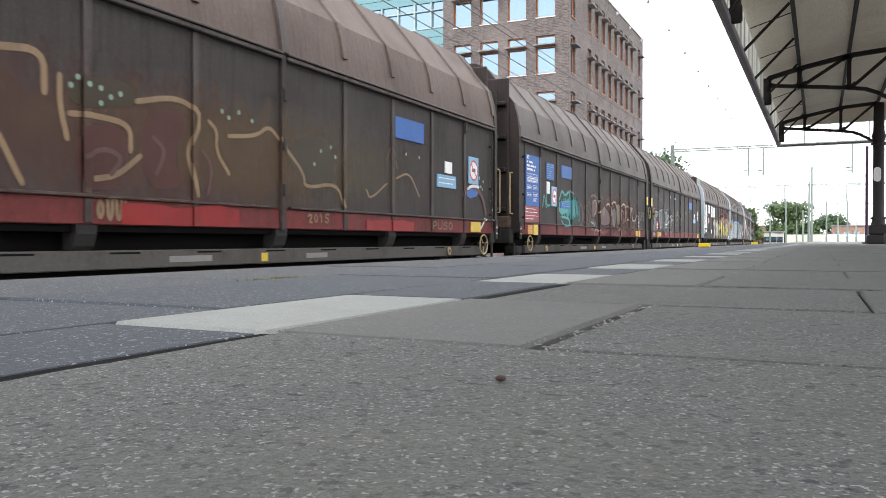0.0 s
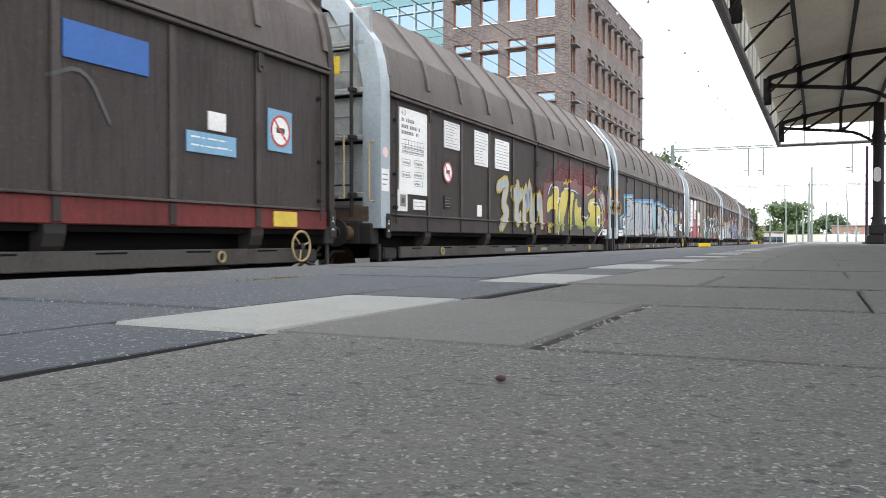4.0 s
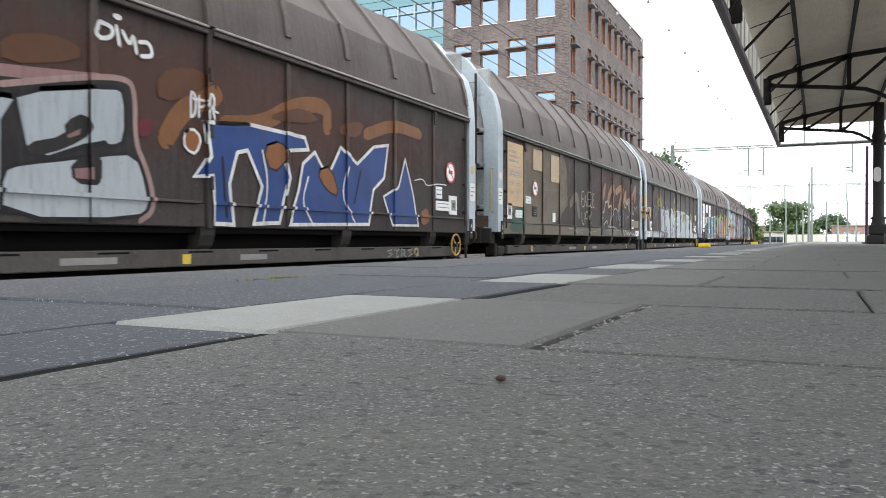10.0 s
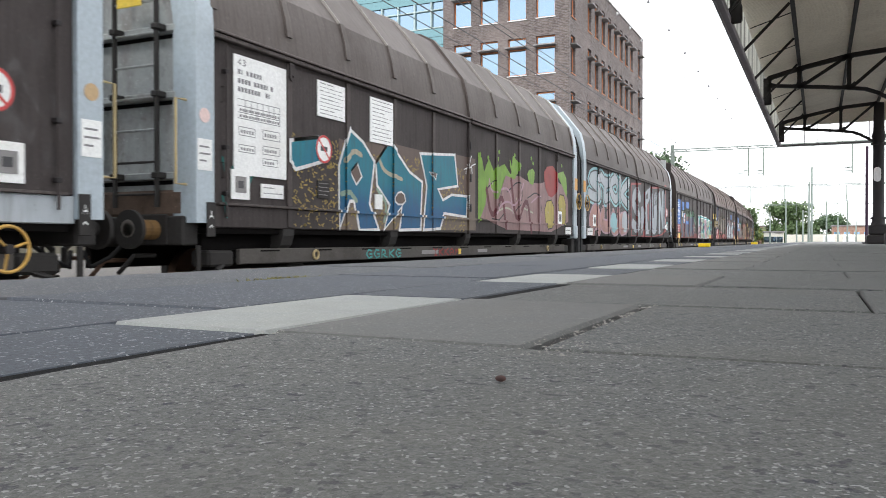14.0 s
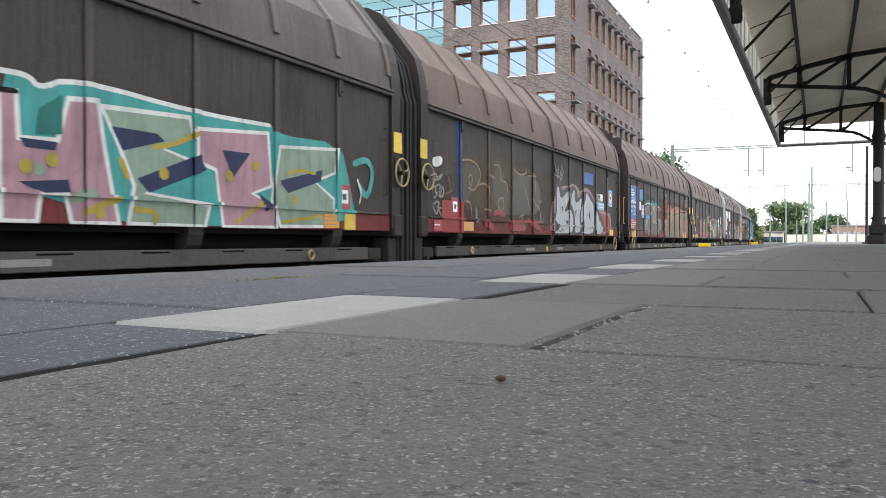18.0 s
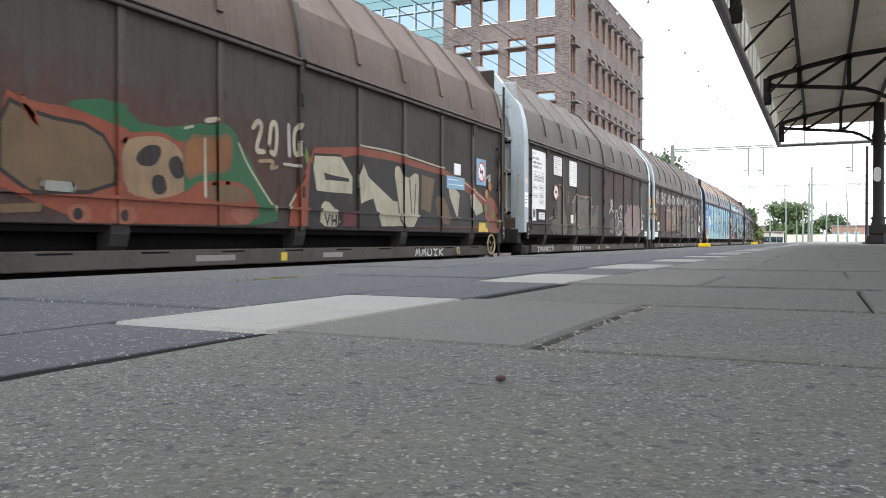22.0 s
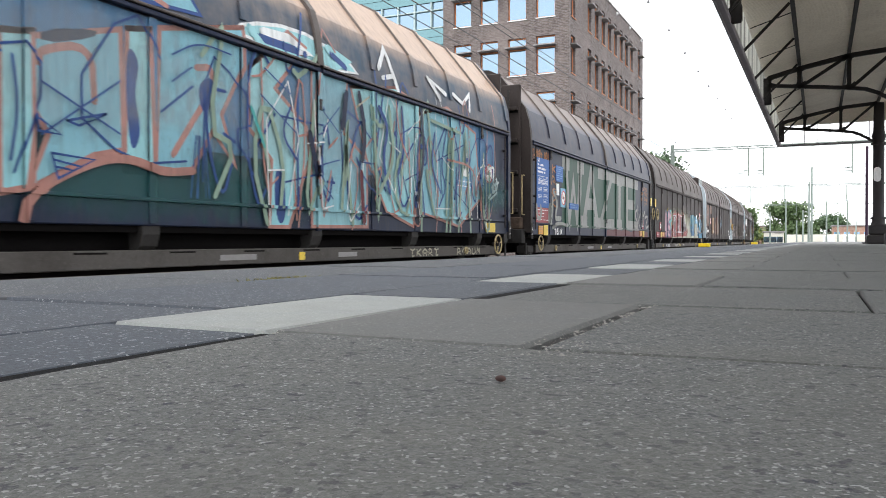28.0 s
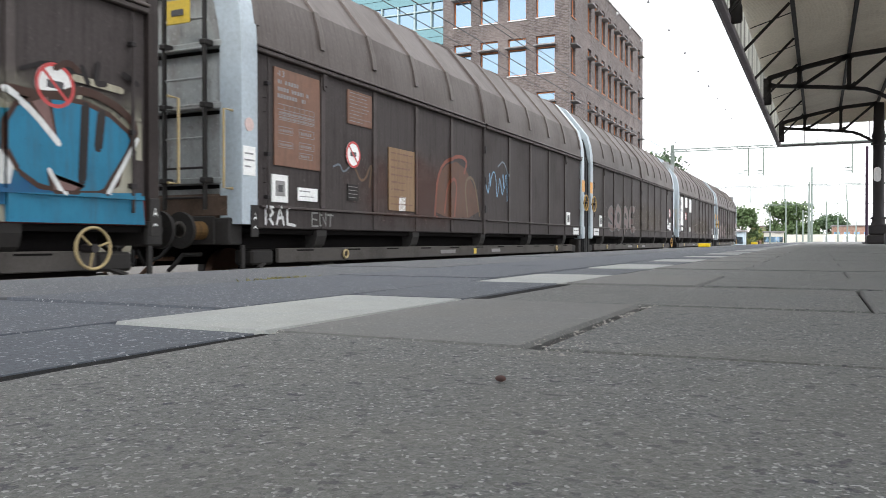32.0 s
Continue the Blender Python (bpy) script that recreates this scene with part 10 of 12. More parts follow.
shape(u, PBLACKD, ((8.62, 0.67), (8.9, 0.7), (8.8, 0.55)), 0)
shape(u, PBLACKD, ((10.25, 0.64), (10.48, 0.72), (10.44, 0.39), (10.31, 0.37)), 0)
stroke(u, PWHITE, 0.07, ((11.58, 1.23), (11.61, 0.58)))
stroke(u, PWHITE, 0.04, ((8.73, 1.34), (8.73, 1.11)))
stroke(u, PWHITE, 0.04, ((10.17, 1.33), (10.17, 1.04)))
stroke(u, PBLACK, 0.03, ((12.21, 1), (12.53, 0.58), (12.34, 0.35)))
stroke(u, PBLACK, 0.03, ((7.78, 0.33), (7.93, 0.45), (8.07, 0.33), (8.27, 0.46), (8.41, 0.36)))
stroke(u, PGREY, 0.03, ((7.65, 2.14), (7.79, 1.98), (7.86, 1.8)))
stroke(u, PGREY, 0.03, ((7.93, 2.14), (7.96, 1.88)))
stroke(u, PGREY, 0.03, ((8.23, 2.19), (8.08, 1.86)))
stroke(u, PGREY, 0.03, ((8.41, 2.03), (8.11, 1.75)))
stroke(u, PGREY, 0.03, ((7.68, 1.88), (8.23, 1.82)))
stroke(u, PGREY, 0.03, ((8.35, 2.15), (8.17, 1.89)))
stroke(u, PGREY, 0.03, ((7.79, 2.06), (7.9, 1.83)))
lettering(u, "SR", 11.87, 12.47, 1.3, 1.64, .03, PWHITE, None, None, 4, 1 , 0.05)
field(u, 0.6, 1.6, 0.28, 0.9, PRED, 18, 0.05)
lettering(u, "B?U", 2.22, 2.32, 0.49, 0.79, .04, PGREY, None, None, 5, 1 , 0.05)
# brown letters with pale lines, olive on rusty orange
u = unit(6, "F")
cloud(u, 2.4, 7.6, 0.8, 2.2, H_GREEN)
cloud(u, 3.2, 7.0, 1.3, 1.9, H_TEAL)
shape(u, PUMBER, ((2.99, 1.52), (4.59, 1.67), (5.53, 1.68), (6.81, 1.64), (6.81, 0.4), (2.99, 0.38)), 1)
stroke(u, PCREAM, .06, ((2.99, 1.57), (3.78, 1.68), (4.59, 1.67), (4.43, 1.24), (3.67, 0.97), (3.09, 0.64)), label="white line graffiti")
stroke(u, PCREAM, .045, ((3.51, 0.96), (3.18, 0.41)))
stroke(u, PCREAM, .045, ((3.78, 0.92), (3.67, 0.5)))
stroke(u, PCREAM, .045, ((4.1, 0.96), (3.88, 0.38)))
stroke(u, PCREAM, .05, ((4.78, 1.38), (5.4, 1.69), (5.02, 1), (4.59, 0.35)))
stroke(u, PCREAM, .045, ((5.66, 1.51), (5.27, 0.9), (5.93, 0.87), (5.53, 0.41)))
stroke(u, PCREAM, .05, ((5.8, 1.58), (6.66, 1.62), (6.72, 1.22), (6.02, 1.12), (6.66, 0.94), (6.66, 0.43)))
stroke(u, PCREAM, .04, ((4.9, 0.88), (5.8, 1.04)))
stroke(u, PCREAM, .04, ((6.02, 0.81), (6.07, 0.39)))
shape(u, PBLACK, ((3.57, 1.31), (4.1, 1.37), (4.05, 1.22), (3.57, 1.17)), 1)
stroke(u, PTURQD, .1, ((2.37, 0.65), (2.54, 0.39)))
stroke(u, PTURQD, .09, ((1.66, 0.62), (1.89, 0.36)))
lettering(u, "RS", 7.55, 8.24, 1.61, 2.36, .04, PCREAM, None, None, 5, 1 , 0.05)
stroke(u, PGREY, .04, ((-0.28, 1.85), (-0.09, 1.8), (-0.26, 1.59), (-0.07, 1.65), (-0.23, 1.37), (-0.09, 1.46)), 0)
shape(u, PSALMOND, ((7.55, 1.48), (8.5, 1.69), (9.72, 1.49), (9.72, 0.3), (7.55, 0.34)), 1)
cloud(u, 6.2, 14.8, 1.1, 2.3, F_RUST)
shape(u, PRUST, ((8.42, 1.71), (8.9, 1.84), (9.26, 1.83), (9.73, 1.62), (10.55, 1.87), (11.07, 1.78), (11.66, 1.83), (12.31, 1.72), (13.05, 1.69), (14.55, 1.73), (14.81, 0.29), (8.42, 0.28)), 1)
shape(u, PORANGE, ((8.42, 1.49), (8.9, 1.59), (9.26, 1.61), (9.73, 1.46), (10.55, 1.62), (11.66, 1.63), (13.05, 1.5), (14.55, 1.57), (14.55, 0.29), (8.42, 0.28)), 1)
shape(u, POLIVE, ((8.42, 1.32), (9.15, 1.45), (9.18, 1.25), (8.9, 1.12), (9.13, 1.06), (9.11, 0.87), (8.9, 0.79), (9.58, 0.96), (9.77, 0.7), (9.04, 0.51), (9.57, 0.45), (9.65, 0.28), (8.42, 0.28)), 0, PBLACK, .06, label="olive graffiti letter on orange")
shape(u, POLIVE, ((9.92, 1.37), (10.53, 1.4), (10.88, 0.77), (10.82, 1.43), (11.5, 1.49), (11.39, 0.31), (10.65, 0.3), (10.31, 0.84), (10.36, 0.29), (9.82, 0.28)), 0, PBLACK, .06, label="olive graffiti letter on orange")
shape(u, POLIVE, ((11.78, 1.56), (14.45, 1.63), (14.11, 0.7), (13.63, 0.64), (13.54, 1.27), (13.24, 1.27), (12.77, 0.34), (12.01, 0.32), (12.48, 1.18), (11.85, 1.33)), 0, PBLACK, .06, label="olive graffiti letter on orange")
stroke(u, PBLACK, .1, ((8.42, 1.36), (9.15, 1.47)))
stroke(u, PBLACK, .09, ((9.92, 1.38), (9.94, 1.05), (10.45, 0.38)))
stroke(u, PBLACK, .09, ((11.85, 1.57), (11.91, 1.33), (12.52, 1.23), (12.11, 0.34)))
stroke(u, PTAN, .03, ((8.51, 1.24), (9.04, 1.32)))
stroke(u, PTAN, .03, ((10.08, 1.27), (10.45, 1.24)))
stroke(u, PTAN, .03, ((12.04, 1.47), (14.07, 1.47)))
stroke(u, PTAN, .03, ((9.65, 0.85), (9.82, 0.53)))
dots(u, PTAND, .05, ((8.57, 1.6), (9.45, 1.51), (9.57, 1.6), (9.39, 1.58), (12.6, 1.67), (13.71, 1.72), (8.9, 0.73), (9.26, 0.69), (10.45, 0.52), (11.07, 0.47), (10.08, 1.06), (11.19, 1.1), (12.9, 1.13),))
stroke(u, PTURQD, .1, ((9.73, 0.36), (9.65, 0.28)))
lettering(u, "2016", 13.86, 14.41, 1.89, 2.3, .035, PCREAM, None, None, 73, 1 , 0.05)
lettering(u, "MR", 11.02, 11.36, 0.34, 0.48, .03, PTAN, None, None, 7, 0 , 0.05)
lettering(u, "S8", 14.86, 15.02, 1.66, 2.15, .03, PCREAM, None, None, 7, 1 , 0.05)
u = unit(6, "R")
stroke(u, PTAN, .05, ((0.29, 1.61), (0.56, 0.98), (0.7, 1.71), (0.98, 1.07), (1.12, 1.82), (1.42, 1.15), (1.57, 1.74)), 0)
stroke(u, PBLACK, .05, ((0.29, 1.14), (0.7, 0.75), (1.27, 1.02), (1.72, 1.56)))
stroke(u, PTAN, .06, ((2.04, 1.45), (2.54, 1.63), (2.89, 1.31)))
# tan and olive bubbles, cream letters on rust
cloud(u, 0.2, 8.6, 0.2, 1.9, H_RUST)
shape(u, PRUST, ((3.08, 1.46), (3.37, 1.37), (3.81, 1.38), (4.44, 1.37), (4.7, 1.24), (5.8, 1.37), (6.27, 1.03), (6.65, 0.31), (3.08, 0.28)), 1)
shape(u, PGREEND, ((3.64, 1.41), (4.36, 1.56), (4.75, 1.28), (5.8, 1.52), (6.33, 1.27), (6.81, 0.55), (6.46, 0.51), (5.8, 1.29), (4.84, 1.17), (4.12, 1.33)), 1)
shape(u, PTAND, ((3.08, 1.38), (3.47, 1.26), (4.12, 1.23), (4.36, 0.93), (4.32, 0.6), (3.08, 0.53)), 1, PBLACKD, .04, label="tan bubble graffiti")
shape(u, PTAN, ((4.34, 1.06), (4.53, 1.21), (5.07, 1.28), (5.37, 1.02), (5.37, 0.58), (4.4, 0.5)), 2, PRUST, .05)
shape(u, PBLACKD, ((4.57, 0.98), (4.75, 1.14), (4.98, 1.13), (4.88, 0.91), (4.66, 0.89)), 2)
shape(u, PBLACKD, ((5.02, 0.99), (5.22, 1.08), (5.32, 0.83), (5.12, 0.78)), 2)
shape(u, PBLACKD, ((4.79, 0.8), (4.98, 0.84), (5.05, 0.64), (4.84, 0.59)), 2)
shape(u, PTAND, ((5.48, 1.18), (5.86, 1.26), (6.15, 0.94), (6.03, 0.57), (5.48, 0.55)), 2, PBLACKD, .04)
stroke(u, PTAND, .05, ((3.21, 1), (3.47, 1.08), (3.67, 0.87), (3.47, 0.67)))
stroke(u, PRUST, .08, ((3.3, 1.39), (3.47, 1.17), (3.33, 1.3)))
stroke(u, PCREAM, .04, ((6.03, 1), (6.39, 0.95), (6.65, 0.6)))
shape(u, PSALMOND, ((3.74, 0.45), (4, 0.48), (4.04, 0.29), (3.78, 0.28)), 2)
shape(u, PSALMOND, ((4.24, 0.45), (4.57, 0.49), (4.61, 0.28), (4.28, 0.28)), 2)
shape(u, PSALMOND, ((6.09, 0.47), (6.58, 0.51), (6.58, 0.32), (6.12, 0.3)), 2)
dots(u, PBLACKD, .06, ((3.87, 0.37), (4.42, 0.37), (6.33, 0.4),))
stroke(u, PGREY, .1, ((3.53, 0.62), (3.81, 0.62)))
stroke(u, PTAND, .08, ((3.08, 0.39), (3.47, 0.42)))
shape(u, PGREEND, ((5.29, 1.32), (5.79, 1.5), (6.1, 1.5), (6.36, 1.1), (6.79, 0.68), (6.96, 0.54), (6.96, 0.32), (5.28, 0.28)), 1)
shape(u, PBURNT, ((5.29, 1.29), (5.79, 1.32), (6.04, 1.41), (6.11, 1.18), (6, 0.92), (5.61, 0.91), (5.28, 0.78)), 1, PTAND, 0.04, label="tan bubble graffiti")
shape(u, PRUST, ((5.28, 0.76), (6.16, 0.86), (6.5, 0.72), (6.6, 0.32), (5.28, 0.29)), 1)
shape(u, PTAND, ((5.61, 0.76), (6.16, 0.83), (6.5, 0.69), (6.43, 0.57), (5.61, 0.55)), 1, PRUST, 0.04)
shape(u, PSALMOND, ((5.97, 0.49), (6.5, 0.52), (6.43, 0.32), (6.16, 0.31)), 1)
stroke(u, PCREAM, 0.03, ((6.2, 1.3), (6.33, 1.09), (6.64, 0.78), (6.93, 0.51)))
stroke(u, PCREAM, 0.06, ((5.64, 1.5), (5.8, 1.54)))
stroke(u, PCREAM, 0.04, ((5.61, 1.29), (5.62, 0.63)))
stroke(u, PCREAM, 0.03, ((5.29, 1.37), (5.42, 1.41)))
stroke(u, PCREAM, 0.07, ((6.47, 1.53), (6.57, 1.64), (6.66, 1.57), (6.5, 1.24), (6.68, 1.25)))
stroke(u, PCREAM, 0.07, ((6.79, 1.35), (6.83, 1.65), (6.96, 1.64), (6.93, 1.22), (6.81, 1.27)))
stroke(u, PGREYL, 0.07, ((7.2, 1.65), (7.22, 1.26)))
stroke(u, PCREAM, 0.07, ((7.45, 1.69), (7.31, 1.58), (7.33, 1.27), (7.45, 1.3), (7.44, 1.44)))
stroke(u, PTAN, 0.05, ((6.59, 1.12), (6.91, 1.16), (6.79, 1.03), (6.96, 1.08)))
stroke(u, PGREYL, 0.04, ((7.1, 1.13), (7.42, 1.13)))
stroke(u, PGREENL, 0.1, ((7.57, 1.36), (7.65, 1.21)))
shape(u, PRUST, ((7.79, 1.42), (8.93, 1.55), (10.06, 1.56), (12.17, 1.44), (13.19, 1.28), (14.37, 0.94), (14.62, 0.4), (7.18, 0.31), (7.26, 0.65), (7.65, 1.18)), 0)
shape(u, PBLACKD, ((7.7, 1.19), (8.93, 1.43), (10.06, 1.44), (12.17, 1.34), (14.12, 0.82), (14.12, 0.42), (7.61, 0.3)), 0)
shape(u, PCREAM, ((7.79, 1.33), (8.48, 1.38), (8.81, 1.09), (8.81, 0.81), (8.17, 0.8), (7.84, 0.81), (7.75, 1.13)), 0, PBLACKD, 0.035, label="cream graffiti letter on rust")
shape(u, PBLACKD, ((8.03, 1.09), (8.23, 1.07), (8.7, 1.05), (8.7, 1), (8.06, 0.99)), 0)
shape(u, PCREAM, ((7.93, 0.62), (8.08, 0.73), (8.38, 0.57), (8.48, 0.31), (7.88, 0.3)), 1, PBLACKD, 0.035)
shape(u, PCREAM, ((8.92, 1.1), (9.1, 1.37), (9.28, 1.13), (10.06, 0.8), (10.34, 0.78), (10.41, 0.35), (9.65, 0.33), (9.4, 0.77), (8.98, 0.67)), 0, PBLACKD, 0.035, label="cream graffiti letter on rust")
shape(u, PCREAM, ((10.06, 1.32), (10.27, 1.42), (10.49, 1.16), (10.95, 1.37), (11.03, 1.12), (10.95, 0.34), (10.34, 0.33), (10.2, 0.89)), 1, PBLACKD, 0.035)
shape(u, PTAND, ((11.11, 1.29), (11.62, 1.25), (11.45, 0.62), (11.08, 0.69)), 0)
shape(u, PCREAM, ((12.17, 1.3), (12.77, 1.05), (12.66, 0.52), (12.27, 0.93)), 0, PBLACKD, 0.03)
shape(u, PCREAM, ((13.19, 1.18), (14.12, 0.77), (13.41, 0.59)), 1)
shape(u, PMAROON, ((8.53, 0.54), (8.92, 0.56), (8.86, 0.34), (8.53, 0.33)), 0)
shape(u, PTAND, ((11.62, 0.98), (12.17, 0.88), (12.36, 0.41), (11.8, 0.45)), 1)
stroke(u, PBLACKD, 0.03, ((10.64, 1.17), (10.72, 0.59)))
stroke(u, PBLACKD, 0.03, ((10.87, 1.1), (10.82, 0.59)))
lettering(u, "VHD", 8.00, 8.53, 0.33, 0.50, 0.035, PBLACK, None, None, 5, 0, 0.03)
stroke(u, PCREAM, 0.03, ((8.98, 1.58), (10.06, 1.6), (11.99, 1.48)))
stroke(u, PCREAM, 0.03, ((12.77, 1.34), (14.37, 0.88)))
stroke(u, PCREAM, 0.04, ((7.18, 0.55), (7.35, 0.74)))
shape(u, PRUST, ((14.04, 1.04), (14.52, 1.07), (14.95, 0.64), (14.92, 0.28), (14.04, 0.28)), 2)
dots(u, PGREENL, .1, ((14.07, 0.81), (14.13, 0.47), (14.77, 0.51), (14.52, 0.67),))
dots(u, PORANGEL, .1, ((14.13, 1.11), (14.32, 1.28),))
stroke(u, PCREAM, .05, ((14.1, 1.44), (14.39, 1.55), (14.19, 1.37), (14.35, 1.43)))
stroke(u, PTAND, .08, ((14.8, 1.88), (14.92, 1.59), (14.8, 1.38), (14.92, 1.14), (14.84, 0.88)))
# white line tags
u = unit(7, "F")
cloud(u, 1.6, 7.0, 0.3, 1.7, H_TAN)
shape(u, PTAND2, ((2.59, 1.52), (2.81, 1.63), (2.94, 1.48), (3.06, 1.08), (3.4, 0.68), (3.4, 0.29), (2.5, 0.28), (1.78, 0.6), (2.62, 0.8), (2.44, 1.1)), 1)
stroke(u, PBLACKD, 0.05, ((1.89, 0.71), (2.59, 0.84), (2.44, 1.1), (2.62, 1.5), (2.82, 1.62), (2.97, 1.44), (3.13, 1), (3.44, 0.63)), label="dull tan graffiti outline")
stroke(u, PTAN, 0.04, ((2.61, 1.63), (2.9, 1.68), (3.06, 1.29)))
stroke(u, PTAN, 0.04, ((1.78, 0.69), (2.16, 0.77), (2.5, 0.85)))
stroke(u, PTAN, 0.04, ((1.89, 0.51), (2.21, 0.31)))
stroke(u, PWHITE, 0.03, ((2.44, 1.46), (2.62, 1.34)))
shape(u, PTAND2, ((3.91, 1.15), (4.38, 1.47), (4.53, 1.34), (4.79, 1.4), (5.27, 1.42), (5.89, 1.39), (5.81, 1.1), (5.64, 0.87), (5.97, 1.15), (6.32, 1.12), (6.1, 0.91), (6.32, 0.99), (6.8, 1.17), (6.85, 0.97), (6.75, 0.35), (3.9, 0.28)), 0)
shape(u, PBURNTD, ((5.28, 1.13), (5.41, 1.03), (5.49, 0.74), (5.66, 0.5), (5.32, 0.85)), 1)
shape(u, PBURNTD, ((5.89, 0.96), (6.14, 1.14), (6.34, 1.18), (5.99, 0.79)), 1)
shape(u, PBURNT, ((4.18, 0.83), (4.32, 0.82), (4.47, 0.51), (4.23, 0.58)), 1)
shape(u, PBURNTD, ((6.51, 1.21), (6.88, 1.31), (6.85, 1.04), (6.55, 0.95)), 1)
shape(u, PBURNTD, ((4.65, 0.5), (5.09, 0.57), (4.62, 0.39)), 1)
stroke(u, PBLACKD, 0.05, ((3.91, 1.16), (4.38, 1.46), (4.5, 1.33), (4.24, 0.89), (4.09, 0.62)))
stroke(u, PBLACKD, 0.05, ((4.09, 0.6), (4.62, 0.4), (5.12, 0.58)))
stroke(u, PBLACKD, 0.05, ((4.32, 0.82), (4.41, 0.72), (4.78, 0.7), (4.88, 0.65)))
stroke(u, PBLACKD, 0.05, ((4.53, 1.34), (5.2, 1.38), (5.45, 1.36), (5.38, 1.26), (4.82, 0.89), (5.02, 0.91), (5.19, 0.98)))
stroke(u, PBLACKD, 0.05, ((5.3, 1.02), (5.37, 0.68), (5.64, 0.45)))
stroke(u, PBLACKD, 0.05, ((5.45, 1.39), (5.85, 1.35), (5.81, 1.19), (5.64, 0.93), (5.76, 0.76)))
stroke(u, PBLACKD, 0.05, ((5.81, 1.07), (6.28, 1.15), (5.97, 0.84), (6.8, 1.04)))
stroke(u, PBLACKD, 0.05, ((5.97, 0.59), (6.23, 0.35)))
stroke(u, PBLACKD, 0.05, ((3.91, 0.98), (3.99, 1.03), (3.91, 0.88)))
stroke(u, PBLACKD, 0.05, ((6.46, 0.34), (6.75, 0.7)))
stroke(u, PTAN, 0.04, ((3.91, 1.21), (4.38, 1.5), (4.53, 1.38)))
stroke(u, PTAN, 0.04, ((4.5, 1.39), (4.79, 1.45), (5.23, 1.45), (5.85, 1.47), (5.93, 1.38), (5.82, 0.98)))
stroke(u, PTAN, 0.04, ((4.18, 0.91), (4.25, 0.7), (4.62, 0.46), (5.05, 0.55)))
stroke(u, PTAN, 0.04, ((5.97, 1.14), (6.31, 1.21)))
stroke(u, PTAN, 0.04, ((5.2, 1.41), (5.42, 1.41)))
stroke(u, PGREYL, 0.04, ((3.91, 1.2), (4.35, 1.48)))
stroke(u, PGREYL, 0.05, ((4.29, 0.92), (4.21, 0.76), (4.12, 0.64)))
stroke(u, PCYAN, .04, ((0.55, 0.99), (1.41, 1.02)))
stroke(u, PCYAN, .04, ((0.93, 1.15), (0.67, 0.92)))
lettering(u, "ESH", 3.34, 3.58, 1.17, 1.49, .02, PTAN, None, None, 5, 1 , 0.05)
cloud(u, 6.0, 13.6, 1.1, 2.9, H_RUSTD)
shape(u, POLIVED, ((8.28, 0.92), (10.18, 0.84), (10.29, 0.31), (8.28, 0.35)), 1)
stroke(u, PGREYL, .06, ((8.28, 1.03), (8.44, 1.17), (8.67, 1.23), (8.84, 1.1), (8.89, 0.71), (8.8, 0.37)), label="white bubble outline")
stroke(u, PGREYL, .06, ((8.87, 1.1), (8.98, 1.21), (9.24, 0.85), (9.22, 1.1), (9.49, 1.21), (9.48, 1.01), (9.73, 0.87), (9.68, 0.7), (9.44, 0.54)))
stroke(u, PGREYL, .06, ((9.73, 1.21), (9.95, 1.37), (10.18, 1.37), (10.08, 1.18), (9.9, 1.06), (10.18, 1.05), (10.13, 0.94), (9.9, 0.95)))
stroke(u, PGREYL, .06, ((9.73, 0.8), (10.08, 0.83), (10.29, 0.67), (10.18, 0.41), (9.73, 0.3), (9.32, 0.35), (9.13, 0.63)))
stroke(u, PGREYL, .05, ((8.44, 1.43), (8.67, 1.53), (8.86, 1.41), (8.67, 1.24), (8.47, 1.3), (8.6, 1.44), (8.77, 1.41), (8.68, 1.31), (8.57, 1.34)))
stroke(u, PGREYL, .03, ((8.47, 1.11), (8.57, 1.17), (8.53, 1.09)))
stroke(u, PGREYL, .03, ((8.42, 1.54), (8.5, 1.53)))
stroke(u, PGREYL, .03, ((8.84, 1.25), (8.89, 1.32)))
stroke(u, PGREYL, .03, ((10.22, 1.32), (10.35, 1.36)))
stroke(u, PGREYL, .03, ((10.22, 0.98), (10.29, 0.94)))
lettering(u, "BOIT", 8.41, 8.77, 0.38, 0.51, .035, PGREYL, None, None, 5, 1 , 0.05)
lettering(u, "DSBOIS", 9.66, 10.1, 0.35, 0.48, .03, PGREYL, None, None, 5, 1 , 0.05)
shape(u, PROSEC, ((10.52, 0.83), (10.68, 1.06), (10.95, 1.09), (11, 1.48), (11.23, 1.43), (11.31, 1.08), (11.44, 1.42), (11.91, 1.47), (11.98, 1.19), (12.33, 1.52), (12.66, 1.36), (12.93, 1.55), (13.17, 1.3), (13.42, 1.53), (13.72, 1.21), (13.61, 0.38), (10.57, 0.28)), 1, PPINKD, .03, label="dusty pink bubble letters")
stroke(u, PPINKD, .03, ((11.29, 1.08), (11.25, 0.64), (11, 0.67), (10.95, 0.97)))
stroke(u, PPINKD, .025, ((11.47, 1.1), (11.66, 0.87), (11.66, 0.34)))
stroke(u, PBROWND, .03, ((11.85, 1.05), (11.91, 0.59)))
stroke(u, PBROWND, .03, ((11, 0.9), (10.89, 0.4)))
stroke(u, PPINKD, .025, ((12.26, 1.21), (12.19, 0.78), (12.54, 0.71), (12.62, 1.11)))
stroke(u, PBROWND, .03, ((12.4, 0.61), (12.34, 0.33)))
stroke(u, PPINKD, .025, ((12.93, 1.23), (12.85, 0.72), (13.17, 0.69)))
stroke(u, PBROWND, .025, ((13.25, 1.12), (13.33, 0.47)))
stroke(u, PPINKD, .025, ((11.98, 0.64), (12.4, 0.68)))
